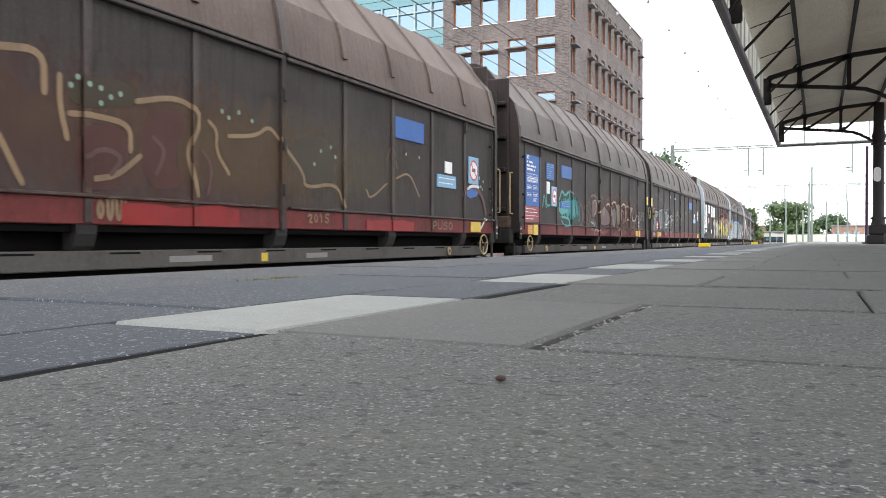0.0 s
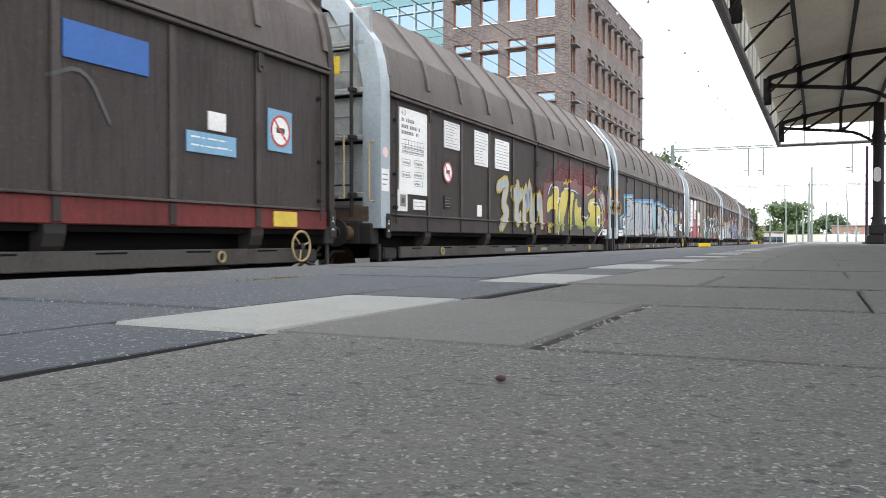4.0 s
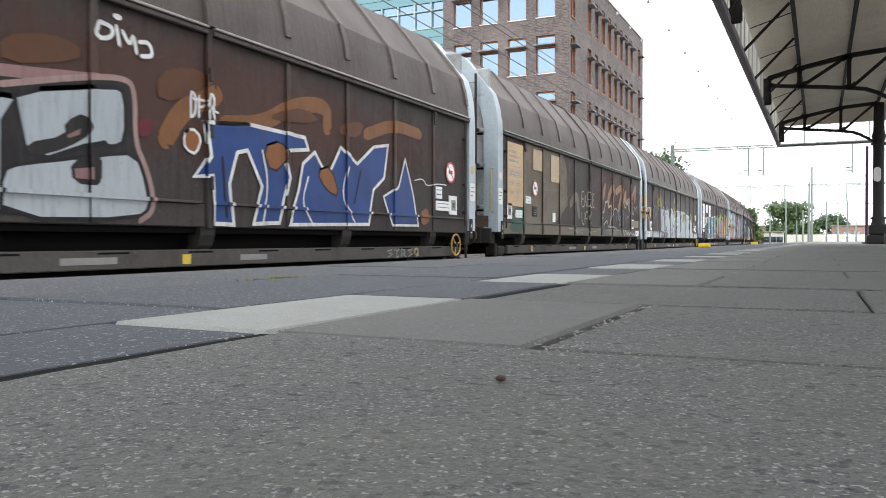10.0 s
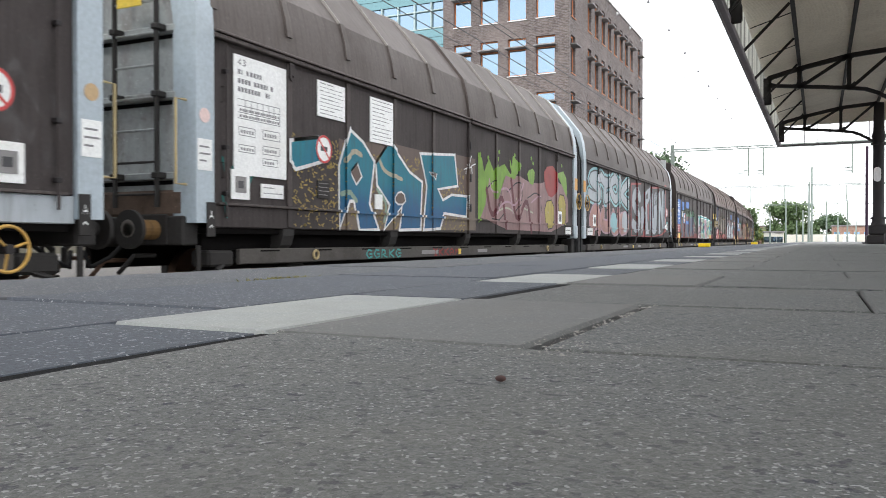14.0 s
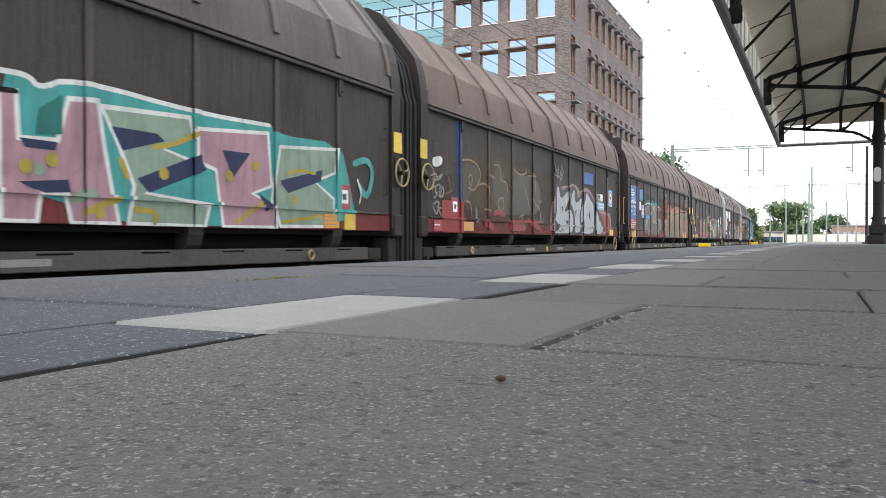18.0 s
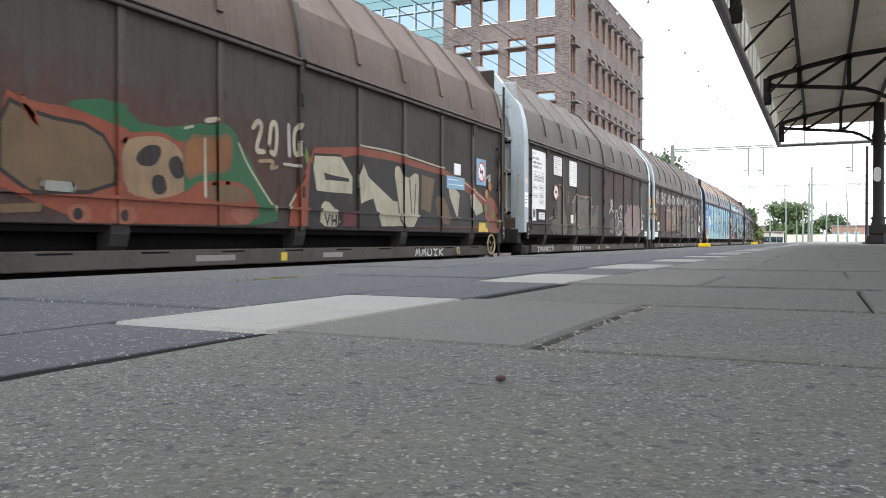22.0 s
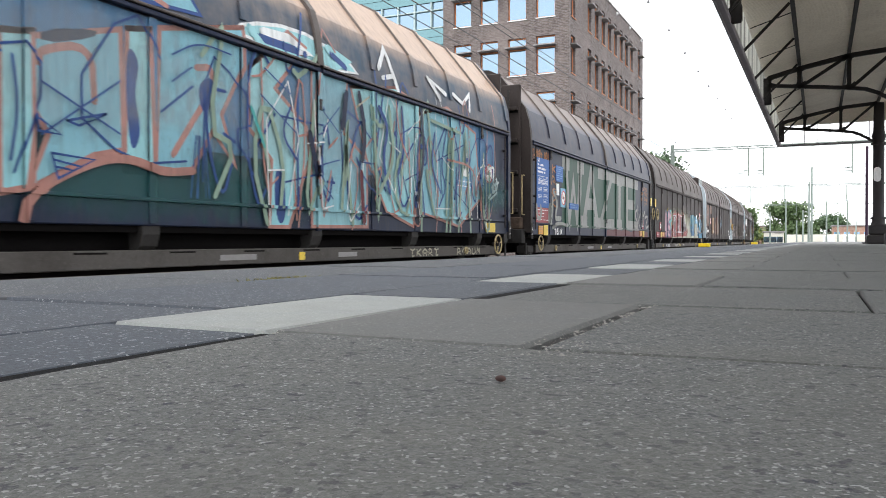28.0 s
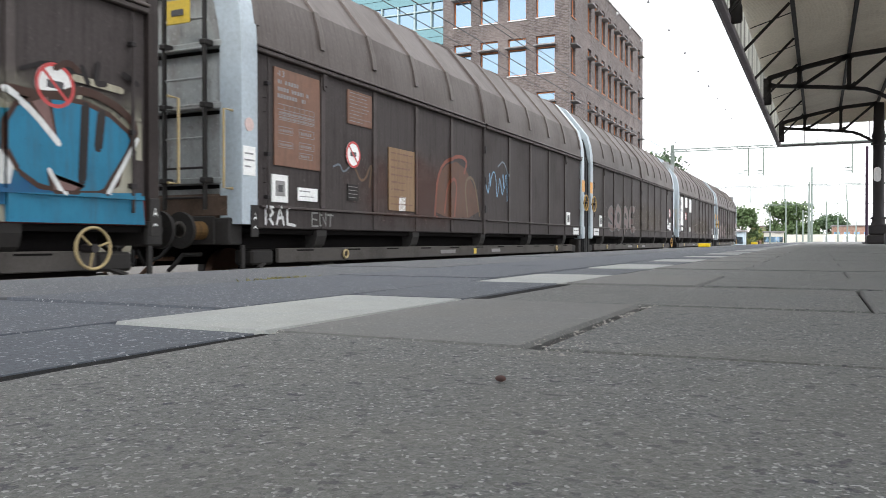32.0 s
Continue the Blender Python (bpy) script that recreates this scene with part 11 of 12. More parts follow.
scribble(u, 13.7, 14.3, 1.0, 1.25, 0.02, PALEBLUE, 86, 5)
# brown bubbles under brushed words
u = unit(7, "R")
cloud(u, 0.3, 8.0, 0.2, 2.6, H_RUST)
shape(u, PBURNTD, ((2.96, 1.56), (3.29, 1.73), (3.77, 1.77), (4.39, 1.6), (5.19, 1.8), (6.6, 1.9), (6.65, 0.74), (2.95, 0.51)), 1)
shape(u, PBLACKD, ((4.5, 1.45), (5.19, 1.55), (4.93, 0.89), (4.6, 0.87)), 1)
shape(u, PBLACKD, ((5.95, 1.39), (6.59, 1.32), (6.65, 0.82), (6.15, 0.78)), 1)
shape(u, PBLACKD, ((3.58, 1.36), (3.83, 1.48), (4.17, 1.45), (4.2, 0.61), (3.61, 0.57)), 1)
shape(u, PBURNT, ((2.96, 1.42), (3.29, 1.47), (3.52, 1.33), (3.59, 1), (3.55, 0.54), (2.95, 0.51)), 1, PBLACKD, 0.05, label="brown bubble graffiti")
shape(u, PBURNT, ((4.21, 1.46), (4.43, 1.52), (4.54, 0.86), (4.57, 0.6), (4.27, 0.58)), 1, PBLACKD, 0.05, label="brown bubble graffiti")
shape(u, PBURNT, ((4.61, 0.75), (4.93, 0.84), (5.28, 0.73), (5.28, 0.62), (4.57, 0.58)), 1, PBLACKD, 0.05, label="brown bubble graffiti")
shape(u, PBURNT, ((5.37, 0.93), (5.33, 1.31), (5.51, 1.5), (5.8, 1.47), (5.85, 1.1), (5.7, 0.82), (5.84, 0.63), (5.46, 0.61)), 1, PBLACKD, 0.05, label="brown bubble graffiti")
shape(u, PBURNT, ((3.64, 1.16), (3.83, 1.27), (4.1, 1.16), (4.13, 0.6), (3.67, 0.58)), 1, PBLACKD, 0.05, label="brown bubble graffiti")
shape(u, PBURNTD, ((7.73, 1.68), (8.95, 2.1), (10.86, 1.98), (10.75, 1.77), (8.95, 1.83), (8.31, 1.34), (7.87, 1.21)), 1)
shape(u, PKHAKI, ((6.95, 0.83), (8.46, 0.93), (8.46, 0.57), (6.95, 0.55)), 1)
shape(u, PBURNTD, ((8.31, 1.5), (8.95, 1.66), (8.62, 1.02), (8.31, 0.84)), 1)
stroke(u, PBLACKD, 0.05, ((3.29, 1.47), (3.52, 1.3), (3.59, 1), (3.52, 0.62)))
stroke(u, PBLACKD, 0.05, ((3.67, 1.16), (3.8, 1.26), (3.9, 1.17), (3.86, 0.81), (3.96, 0.65)))
stroke(u, PBLACKD, 0.05, ((3.06, 1.19), (3.17, 1.1), (3.2, 0.85), (3.11, 0.59)))
stroke(u, PBLACKD, 0.05, ((3.23, 0.85), (3.34, 0.81), (3.28, 0.63)))
stroke(u, PBLACKD, 0.05, ((5.32, 0.93), (5.37, 1.32), (5.51, 1.4)))
stroke(u, PBLACKD, 0.05, ((4.53, 0.71), (4.85, 0.84), (5.19, 0.84), (5.41, 0.64)))
stroke(u, PBLACKD, 0.05, ((5.11, 1.35), (5.33, 1.49), (5.6, 1.56), (5.85, 1.46), (5.9, 1.18), (5.78, 0.88)))
stroke(u, PCREAM, 0.03, ((2.96, 1.54), (3.29, 1.53), (3.58, 1.55), (3.71, 1.49), (3.83, 1.54), (4.02, 1.59), (4.19, 1.52), (4.4, 1.57), (4.51, 1.22), (4.63, 0.86), (4.93, 0.94)))
stroke(u, PCREAM, 0.03, ((4.5, 1.42), (4.69, 1.5), (5.02, 1.49), (5.15, 1.38), (5.37, 1.54), (5.65, 1.63), (5.87, 1.54)))
stroke(u, PCREAM, 0.03, ((5.9, 1.41), (6.37, 1.37), (6.65, 1.14), (6.69, 0.75)))
stroke(u, PCREAM, 0.03, ((5.8, 0.96), (6.15, 0.84), (6.26, 0.62)))
stroke(u, PCREAM, 0.03, ((6, 0.86), (6.26, 0.64)))
stroke(u, PCREAM, 0.03, ((6.37, 0.69), (6.42, 0.87), (6.62, 0.74)))
stroke(u, PPINKD, 0.1, ((4.03, 1.46), (4.07, 1.41)))
stroke(u, PCREAM, 0.06, ((5.33, 1.34), (5.32, 0.93)))
stroke(u, PCREAM, 0.05, ((4.05, 1.32), (4, 0.65)))
stroke(u, POLIVE, 0.04, ((6.95, 1.62), (7.39, 1.56), (7.73, 1.6)))
stroke(u, POLIVE, 0.04, ((7.46, 1.45), (7.59, 0.95)))
stroke(u, POLIVE, 0.04, ((7.2, 1.15), (8.09, 1.11)))
stroke(u, POLIVE, 0.04, ((7.94, 1.54), (7.73, 1.12)))
stroke(u, PALEBLUE, 0.03, ((5.99, 0.4), (6.26, 0.5), (6.1, 0.38), (6.48, 0.46)))
stroke(u, PGREYD, 0.08, ((9.12, 1.68), (9.47, 1.67), (9.38, 1.39), (9.21, 1.42)))
stroke(u, PGREYD, 0.08, ((9.29, 1.07), (9.65, 1), (9.47, 0.72)))
stroke(u, PGREENL, .05, ((7.19, 1.59), (7.42, 1.35), (7.26, 0.98)))
stroke(u, PGREENL, .05, ((7.19, 1.37), (7.81, 1.62), (7.89, 1.31)))
stroke(u, POLIVED, .1, ((7.26, 0.85), (8.41, 0.87)))
stroke(u, PSTEEL, .02, ((8.74, 1.09), (9.17, 1.14)))
stroke(u, PSTEEL, .02, ((8.74, 0.94), (9.13, 0.98)))
lettering(u, "HS,CBOT.", 0.5, 3.3, 1.75, 2.32, 0.075, PGREYL, None, None, 89, 1, 0.04, label="pale brushed words")
shape(u, PBURNTD, ((6.7, 1.62), (8.41, 1.7), (10.99, 1.66), (10.99, 1.43), (8.41, 1.45), (6.83, 1.38)), 1)
shape(u, POLIVED, ((6.83, 0.95), (8.97, 1), (13.37, 1.16), (13.37, 0.48), (6.83, 0.35)), 1)
shape(u, PDBLUED, ((9.17, 1.74), (10.49, 1.78), (10.03, 1.18), (8.97, 1.21)), 1)
shape(u, PBURNTD, ((8.75, 1.67), (10.06, 1.79), (11, 1.89), (10.94, 1.58), (10.63, 1.42), (10.15, 1.67), (9.02, 1.6)), 1)
shape(u, PTAND2, ((9.09, 1.43), (9.47, 1.62), (9.67, 1.39), (9.55, 1.18), (9.16, 1.19)), 2, PBLACKD, .03)
shape(u, PTAND2, ((9.13, 1), (9.63, 1.12), (9.71, 0.6), (9.55, 0.3), (9.16, 0.32)), 2, PBROWND, .03)
shape(u, PTAND2, ((10.15, 1.25), (10.53, 1.59), (10.68, 1.02), (10.53, 0.57), (10.24, 0.63)), 2, PBROWND, .03)
shape(u, PBURNTD, ((10.73, 1.32), (11.89, 1.46), (11.76, 1.29), (10.84, 1.15)), 1)
shape(u, PTAND2, ((10.84, 1.04), (11.46, 1.09), (11.4, 0.77), (10.94, 0.59)), 2, PBROWND, .03)
shape(u, PTAND2, ((12.02, 1.15), (12.43, 1.36), (12.88, 1.13), (12.8, 0.68), (12.16, 0.65)), 2, PBROWND, .03)
shape(u, POLIVED, ((8.78, 0.46), (10.06, 0.52), (12.88, 0.55), (12.95, 0.32), (8.78, 0.28)), 1)
stroke(u, PROSED, .06, ((9.24, 0.29), (9.47, 0.38), (10.06, 0.31)))
stroke(u, PROSED, .06, ((10.43, 0.32), (10.84, 0.42), (11.28, 0.31)))
stroke(u, PSTEEL, .02, ((8.76, 1.08), (8.88, 1.13), (9.13, 1.11)))
stroke(u, PSTEEL, .02, ((8.76, 1.01), (9.13, 1.05)))
stroke(u, PSTEEL, .02, ((8.78, 0.93), (9.05, 0.93)))
stroke(u, PSTEEL, .02, ((8.81, 0.85), (9.02, 0.84)))
lettering(u, "P", 3.45, 3.66, 1.77, 2.24, 0.1, PGREYL, None, None, 80, 1, 0.03)
lettering(u, "U", 3.75, 4.05, 1.74, 2.29, 0.1, PGREYL, None, None, 85, 1, 0.03)
lettering(u, "N", 4.10, 4.50, 1.79, 2.29, 0.1, PGREYL, None, None, 78, 1, 0.03)
lettering(u, "T", 4.60, 5.09, 1.79, 2.28, 0.1, PGREYL, None, None, 84, 1, 0.03)
lettering(u, "A", 4.91, 5.47, 1.80, 2.32, 0.1, PGREYL, None, None, 65, 1, 0.03)
lettering(u, "O", 5.59, 5.93, 1.86, 2.30, 0.085, PGREYL, None, None, 79, 1, 0.03)
lettering(u, "M", 5.93, 6.37, 1.85, 2.37, 0.085, PGREYL, None, None, 77, 1, 0.03)
lettering(u, "O", 6.36, 6.72, 1.89, 2.35, 0.085, PGREYL, None, None, 79, 1, 0.03)
lettering(u, "N", 6.81, 7.42, 1.90, 2.36, 0.085, PGREYL, None, None, 78, 1, 0.03)
lettering(u, "E", 7.32, 7.70, 1.91, 2.35, 0.085, PGREYL, None, None, 69, 1, 0.03)
lettering(u, "1", 8.13, 8.37, 1.93, 2.34, 0.085, PGREYL, None, None, 49, 1, 0.03)
lettering(u, "6", 8.45, 8.85, 1.93, 2.35, 0.085, PGREYL, None, None, 54, 1, 0.03)
lettering(u, "K", 8.79, 9.26, 1.86, 2.26, 0.085, PGREYL, None, None, 75, 1, 0.03)
stroke(u, PGREYL, 0.1, ((7.91, 2.15), (7.96, 2.14)))
stroke(u, PGREYL, 0.14, ((3.23, 1.97), (3.25, 1.95)))
stroke(u, PGREYL, 0.05, ((9.16, 1.99), (9.38, 2.32), (9.56, 2.37), (9.66, 2.06), (9.84, 1.98), (10.23, 2.07), (10.48, 2.4), (10.75, 2.21), (11.08, 2.1), (11.5, 2.37), (11.79, 2.14), (12.29, 1.8), (12.69, 2.11), (13.25, 2.21), (13.7, 1.61), (13.95, 1.42)))
# light blue wagons
ROOF_BLUE = P("navy_to_dust", (0.04, 0.075, 0.12), (0.5, 0.36, 0.27), 3.95, 4.4)
for end in ("F", "R"):
    u = unit(8, end)
    for nm in ("sliding_wall", "post", "sill_rib", "lower_rail", "eave_rail", "grip", "middle_post", "lower_sill"):
        recolour(u, nm, PNAVY)
    recolour(u, "end_frame", PNAVY)
    recolour(u, "roof_cover", ROOF_BLUE)
    recolour(u, "roof_hoop", ROOF_BLUE)
u = unit(8, "F")
field(u, 0.05, 14.9, 0.28, 2.4, PCYANL, 23, 0.1, label="light blue painted ground")
lettering(u, "????????", 0.2, 14.6, 0.4, 2.35, 0.2, PCYANB, PSALMON, None, 94, 1, 0.15, squeeze=1.2, rim=0.04)
lettering(u, "????????", 0.4, 14.4, 0.5, 2.3, 0.1, PDBLUE, None, None, 194, 1, 0.15, squeeze=0.8)
lettering(u, "??????", 0.4, 14.4, 0.5, 2.3, 0.03, PDBLUE, None, None, 294, 1, 0.15, squeeze=0.8)
u = unit(8, "F")
shape(u, PDBLUE, ((14.12, 1.78), (14.23, 1.7), (14.3, 1.47), (14.23, 1.18), (14.11, 1.19), (14.05, 1.49)), 2, PCYANB, .04)
stroke(u, PCYANB, .03, ((14.18, 1.57), (14.19, 1.3)))
stroke(u, PSALMON, .07, ((13.66, 1.19), (13.82, 1.68), (13.92, 1.29), (14.02, 1.24)))
stroke(u, PSALMON, .07, ((14.41, 1.99), (14.34, 1.6), (14.65, 1.52), (14.69, 0.75)))
shape(u, PNAVY, ((14.73, 1.41), (15.24, 1.41), (15.29, 0.3), (14.81, 0.29), (14.57, 0.67)), 1)
shape(u, PDBLUE, ((14.69, 2.22), (14.93, 2.24), (14.85, 1.82), (14.69, 1.73)), 1)
stroke(u, PSALMON, .06, ((14.65, 1.46), (14.85, 1.39)))
stroke(u, PMINT, .05, ((13.92, 0.93), (14.05, 0.7), (13.98, 0.52)))
u = unit(8, "R")
shape(u, PCYANL, ((0.05, 2.43), (1.06, 2.57), (1.13, 1.55), (1.34, 0.79), (0.05, 0.6), (-0.06, 1.48)), 1)
shape(u, PCYANB, ((0.11, 2.36), (1.2, 2.55), (1.34, 1.84), (1.06, 1.5), (1.34, 1.23), (0.92, 0.68), (0.11, 0.6), (0.47, 1.31), (0.05, 1.57)), 1, PSALMON, .06, label="light cyan wild style letter")
stroke(u, PDBLUE, .03, ((0.35, 2.09), (0.79, 2.26)))
stroke(u, PDBLUE, .03, ((0.31, 1.97), (0.79, 2.11)))
stroke(u, PDBLUE, .03, ((0.17, 1.82), (0.72, 1.96)))
stroke(u, PDBLUE, .05, ((0.11, 2.52), (0.29, 2.24), (0.17, 1.98)))
stroke(u, PSALMON, .06, ((0.47, 1.35), (0.11, 0.99), (-0, 0.67)))
stroke(u, PDBLUE, .02, ((0.29, 1.44), (1.06, 1.2)))
stroke(u, PDBLUE, .02, ((0.29, 1.13), (1.06, 1.54)))
field(u, 0.05, 14.2, 1.15, 2.47, PCYAND, 41, 0.0, label="blue painted ground")
cloud(u, 1.0, 9.0, 0.3, 1.3, H_TEALD)
shape(u, PCYANL, ((0.1, 2.6), (5.2, 2.6), (4.9, 2.95), (3.0, 3.1), (1.5, 2.9), (0.1, 3.1)), 1, PDBLUE, 0.05)
shape(u, PCYANB, ((5.6, 2.6), (8.6, 2.6), (8.2, 2.85), (6.9, 3.0), (5.9, 2.8)), 1, PWHITE, 0.05)
stroke(u, PSALMON, 0.06, ((0.4, 2.62), (1.4, 2.8), (2.4, 2.65), (3.5, 2.9), (4.6, 2.65)))
shape(u, PCYANB, ((2.67, 1.94), (2.98, 1.99), (3, 1.08), (2.94, 0.59), (2.67, 0.53)), 0, PSALMON, .06, label="light cyan wild style letter")
shape(u, PCYANL, ((2.99, 1.96), (3.99, 2.26), (4.03, 1.04), (3.67, 0.95), (2.96, 0.59), (3.16, 1.1), (3, 1.31)), 0, PSALMON, .06, label="light cyan wild style letter")
stroke(u, PSALMON, .08, ((3.06, 1.74), (3.07, 1.86), (3.63, 2.02), (3.67, 1.48)))
shape(u, PNAVY, ((3.07, 2.04), (3.71, 2.19), (3.67, 2.09), (3.09, 1.91)), 1)
shape(u, PCYANB, ((4.08, 2.29), (4.36, 2.35), (4.43, 0.87), (4.03, 0.94)), 0, PSALMON, .06, label="light cyan wild style letter")
shape(u, PDBLUE, ((4.07, 2.15), (4.25, 1.98), (4.16, 1.63), (4.27, 1.23), (4.12, 0.98), (4.05, 1.61)), 2)
shape(u, PCYANL, ((4.52, 2.39), (5.86, 2.72), (5.88, 2.24), (5.48, 1.61), (5.74, 1.01), (5.34, 1.4), (4.98, 0.88), (4.46, 0.89)), 0, PSALMON, .06, label="light cyan wild style letter")
stroke(u, PSALMON, .08, ((5.07, 2.08), (5.34, 2.14), (5.3, 1.82), (5.07, 1.55), (4.71, 1.06)))
shape(u, PDBLUE, ((5.07, 1.89), (5.34, 2.05), (5.39, 1.76), (5.17, 1.53)), 2)
shape(u, PCYANB, ((5.98, 2.26), (6.79, 2.9), (7.16, 2.76), (6.51, 2.1), (7.21, 1.68), (7.27, 1.24), (6.79, 0.3), (6.37, 0.29), (6.44, 1.16), (5.98, 1.52)), 0, PSALMON, .06, label="light cyan wild style letter")
shape(u, PDBLUE, ((6.48, 1.08), (6.72, 1.01), (6.72, 0.36), (6.51, 0.33)), 2)
shape(u, PCYANL, ((7.32, 2.52), (8.25, 2.51), (8.16, 1.71), (8.82, 1.38), (8.82, 0.33), (7.32, 0.31)), 0, PSALMON, .05, label="light cyan wild style letter")
shape(u, PCYANB, ((8.34, 2.43), (9.67, 2.66), (10.62, 2.48), (10.37, 0.36), (9.45, 0.58), (8.82, 1.38)), 0, PSALMON, .05, label="light cyan wild style letter")
shape(u, PCYANL, ((10.62, 2.36), (11.71, 2.64), (13.13, 2.32), (13.38, 0.98), (12.31, 0.39), (10.62, 0.62)), 0, PSALMON, .05, label="light cyan wild style letter")
stroke(u, PWHITE, .1, ((9.19, 2.89), (9.49, 3.27), (9.8, 2.59)), 0)
stroke(u, PWHITE, .08, ((9.29, 2.75), (9.67, 2.85)), 0)
stroke(u, PWHITE, .1, ((11.01, 3.07), (11.48, 2.73), (11.15, 3.04), (11.71, 2.89)), 0)
stroke(u, PWHITE, .09, ((12.07, 2.95), (12.5, 2.83), (12.9, 3.09), (12.8, 2.74)), 0)
stroke(u, PCYANB, .14, ((7.72, 2.88), (8.25, 2.8), (7.81, 2.62)), 0)
stroke(u, PDBLUE, .1, ((7.81, 2.81), (8.16, 2.69)), 0)
stroke(u, PWHITE, .12, ((6.24, 2.77), (6.79, 2.81), (7.24, 2.69), (6.65, 2.65)), 0)
stroke(u, PDBLUE, .12, ((6.17, 2.67), (6.93, 2.67)), 0)
stroke(u, PCYANB, .12, ((5.98, 2.75), (6.24, 2.56), (7.08, 2.56)), 0)
cloud(u, 0.2, 6.0, 1.0, 2.6, H_WHITE)
cloud(u, 4.0, 12.0, 0.8, 2.6, H_WHITE)
lettering(u, "?????????", 0.4, 14.2, 0.9, 2.3, 0.025, PDBLUE, None, None, 97, 1, 0.16)
lettering(u, "????????????", 5.0, 14.2, 0.6, 2.3, 0.04, PDBLUE, None, None, 98, 2, 0.2, squeeze=0.6)
lettering(u, "????????????", 6.0, 14.2, 0.5, 2.3, 0.03, PSALMON, None, None, 99, 1, 0.2, squeeze=0.7)
lettering(u, "??????????", 5.0, 14.0, 0.5, 2.2, 0.07, PMINT, None, None, 100, 1, 0.2, squeeze=0.5)
lettering(u, "????????", 6.0, 14.0, 0.6, 2.2, 0.02, PWHITE, None, None, 101, 0, 0.2, squeeze=0.6)
hatch(u, PDBLUE, ((4.9, 0.6), (5.3, 0.6), (5.2, 1.3), (5.0, 1.3)), 5, 0.015)
stroke(u, PSALMON, .09, ((2.86, 0.28), (2.92, 0.54), (3.71, 0.93), (4.2, 0.95), (4.47, 0.84), (4.98, 0.9)))
stroke(u, PDBLUE, .025, ((2.99, 1.25), (3.26, 1.1), (3.02, 1.11), (2.99, 1.25)), 0)
stroke(u, PDBLUE, .025, ((3.33, 1.24), (3.79, 1.37), (3.46, 1.21), (3.33, 1.24)), 0)
stroke(u, PDBLUE, .025, ((3.16, 0.92), (3.64, 0.9), (3.23, 0.69), (3.16, 0.92)), 0)
stroke(u, PDBLUE, .02, ((3.19, 0.86), (3.48, 0.82)))
stroke(u, PDBLUE, .02, ((3.19, 0.8), (3.37, 0.78)))
stroke(u, PDBLUE, .02, ((3.06, 1.56), (3.95, 1.19)))
stroke(u, PDBLUE, .02, ((3.06, 1.08), (3.95, 1.72)))
stroke(u, PDBLUE, .02, ((4.66, 2.14), (5.07, 2.37), (5.62, 2.34)))
stroke(u, PDBLUE, .02, ((4.66, 1.85), (4.96, 2.06)))
stroke(u, PDBLUE, .03, ((2.77, 1.74), (2.83, 1.29), (2.75, 0.82)))
stroke(u, PDBLUE, .02, ((6.24, 2.31), (6.79, 2.07)))
stroke(u, PDBLUE, .02, ((6.17, 1.96), (6.93, 1.56)))
stroke(u, PDBLUE, .04, ((6.79, 1.89), (6.58, 1.52), (6.93, 1.21)))
stroke(u, PDBLUE, .02, ((7.48, 2), (7.98, 1.69)))
stroke(u, PDBLUE, .02, ((7.48, 1.63), (7.98, 2.07)))
stroke(u, PDBLUE, .02, ((7.4, 1.16), (7.98, 1.3)))
stroke(u, PDBLUE, .02, ((7.4, 1.06), (7.81, 0.72)))
stroke(u, PNAVY, .1, ((8.53, 2.36), (8.72, 1.78), (8.63, 1.36)))
stroke(u, PDBLUE, .08, ((9.13, 2.25), (9.45, 1.97), (9.23, 1.42), (9.49, 0.9)))
stroke(u, PDBLUE, .06, ((9.89, 2.36), (10.01, 1.71), (9.78, 1.25)))
stroke(u, PDBLUE, .05, ((11.15, 2.08), (11.01, 1.46), (11.42, 1.01)))
stroke(u, PNAVY, .08, ((10.62, 2.48), (10.75, 1.56), (10.42, 0.84)))
stroke(u, PDBLUE, .05, ((12.01, 2.18), (12.31, 1.57), (12.01, 0.92)))
stroke(u, PMINT, .08, ((9.13, 0.88), (9.67, 1.46), (9.45, 2.3)))
stroke(u, PMINT, .06, ((11.01, 2.3), (12.31, 2.22)))
stroke(u, PCREAM, .03, ((8.44, 2.14), (8.82, 2.36)))
stroke(u, PMAROON, .1, ((8.59, 1.16), (8.66, 0.4)))
stroke(u, PNAVY, .12, ((8.16, 2.3), (8.07, 1.8)))
stroke(u, PNAVY, .1, ((7.24, 1.6), (7.4, 1.06)))
dots(u, PDBLUE, .05, ((10.62, 1.78), (11.71, 1.65), (12.63, 1.73), (9.67, 1.89), (7.08, 2.65),))
stroke(u, PSALMON, .04, ((9.67, 2.55), (9.78, 1.91), (10.13, 1.5)))
stroke(u, PSALMON, .04, ((11.71, 1.65), (12.96, 1.63), (13.13, 1.1)))
stroke(u, PTURQ, .05, ((5.98, 1.77), (6.24, 1.31)))
stroke(u, PWHITE, .05, ((13.74, 1.63), (14.11, 1.73), (13.96, 1.29), (14.34, 1.39)))
stroke(u, PWHITE, .05, ((13.85, 1), (14.23, 1.16)))
stroke(u, PWHITE, .07, ((13.94, 1.26), (14.06, 1.34), (13.96, 1.14), (14.09, 1.19)))
stroke(u, PWHITE, .07, ((14.16, 1.35), (14.13, 1.23), (14.21, 1.21), (14.27, 1.37), (14.19, 1.45)))
stroke(u, PWHITE, .06, ((13.76, 1.03), (13.89, 1.11)))
cloud(u, 13.0, 15.0, 0.7, 1.6, H_TEALD)
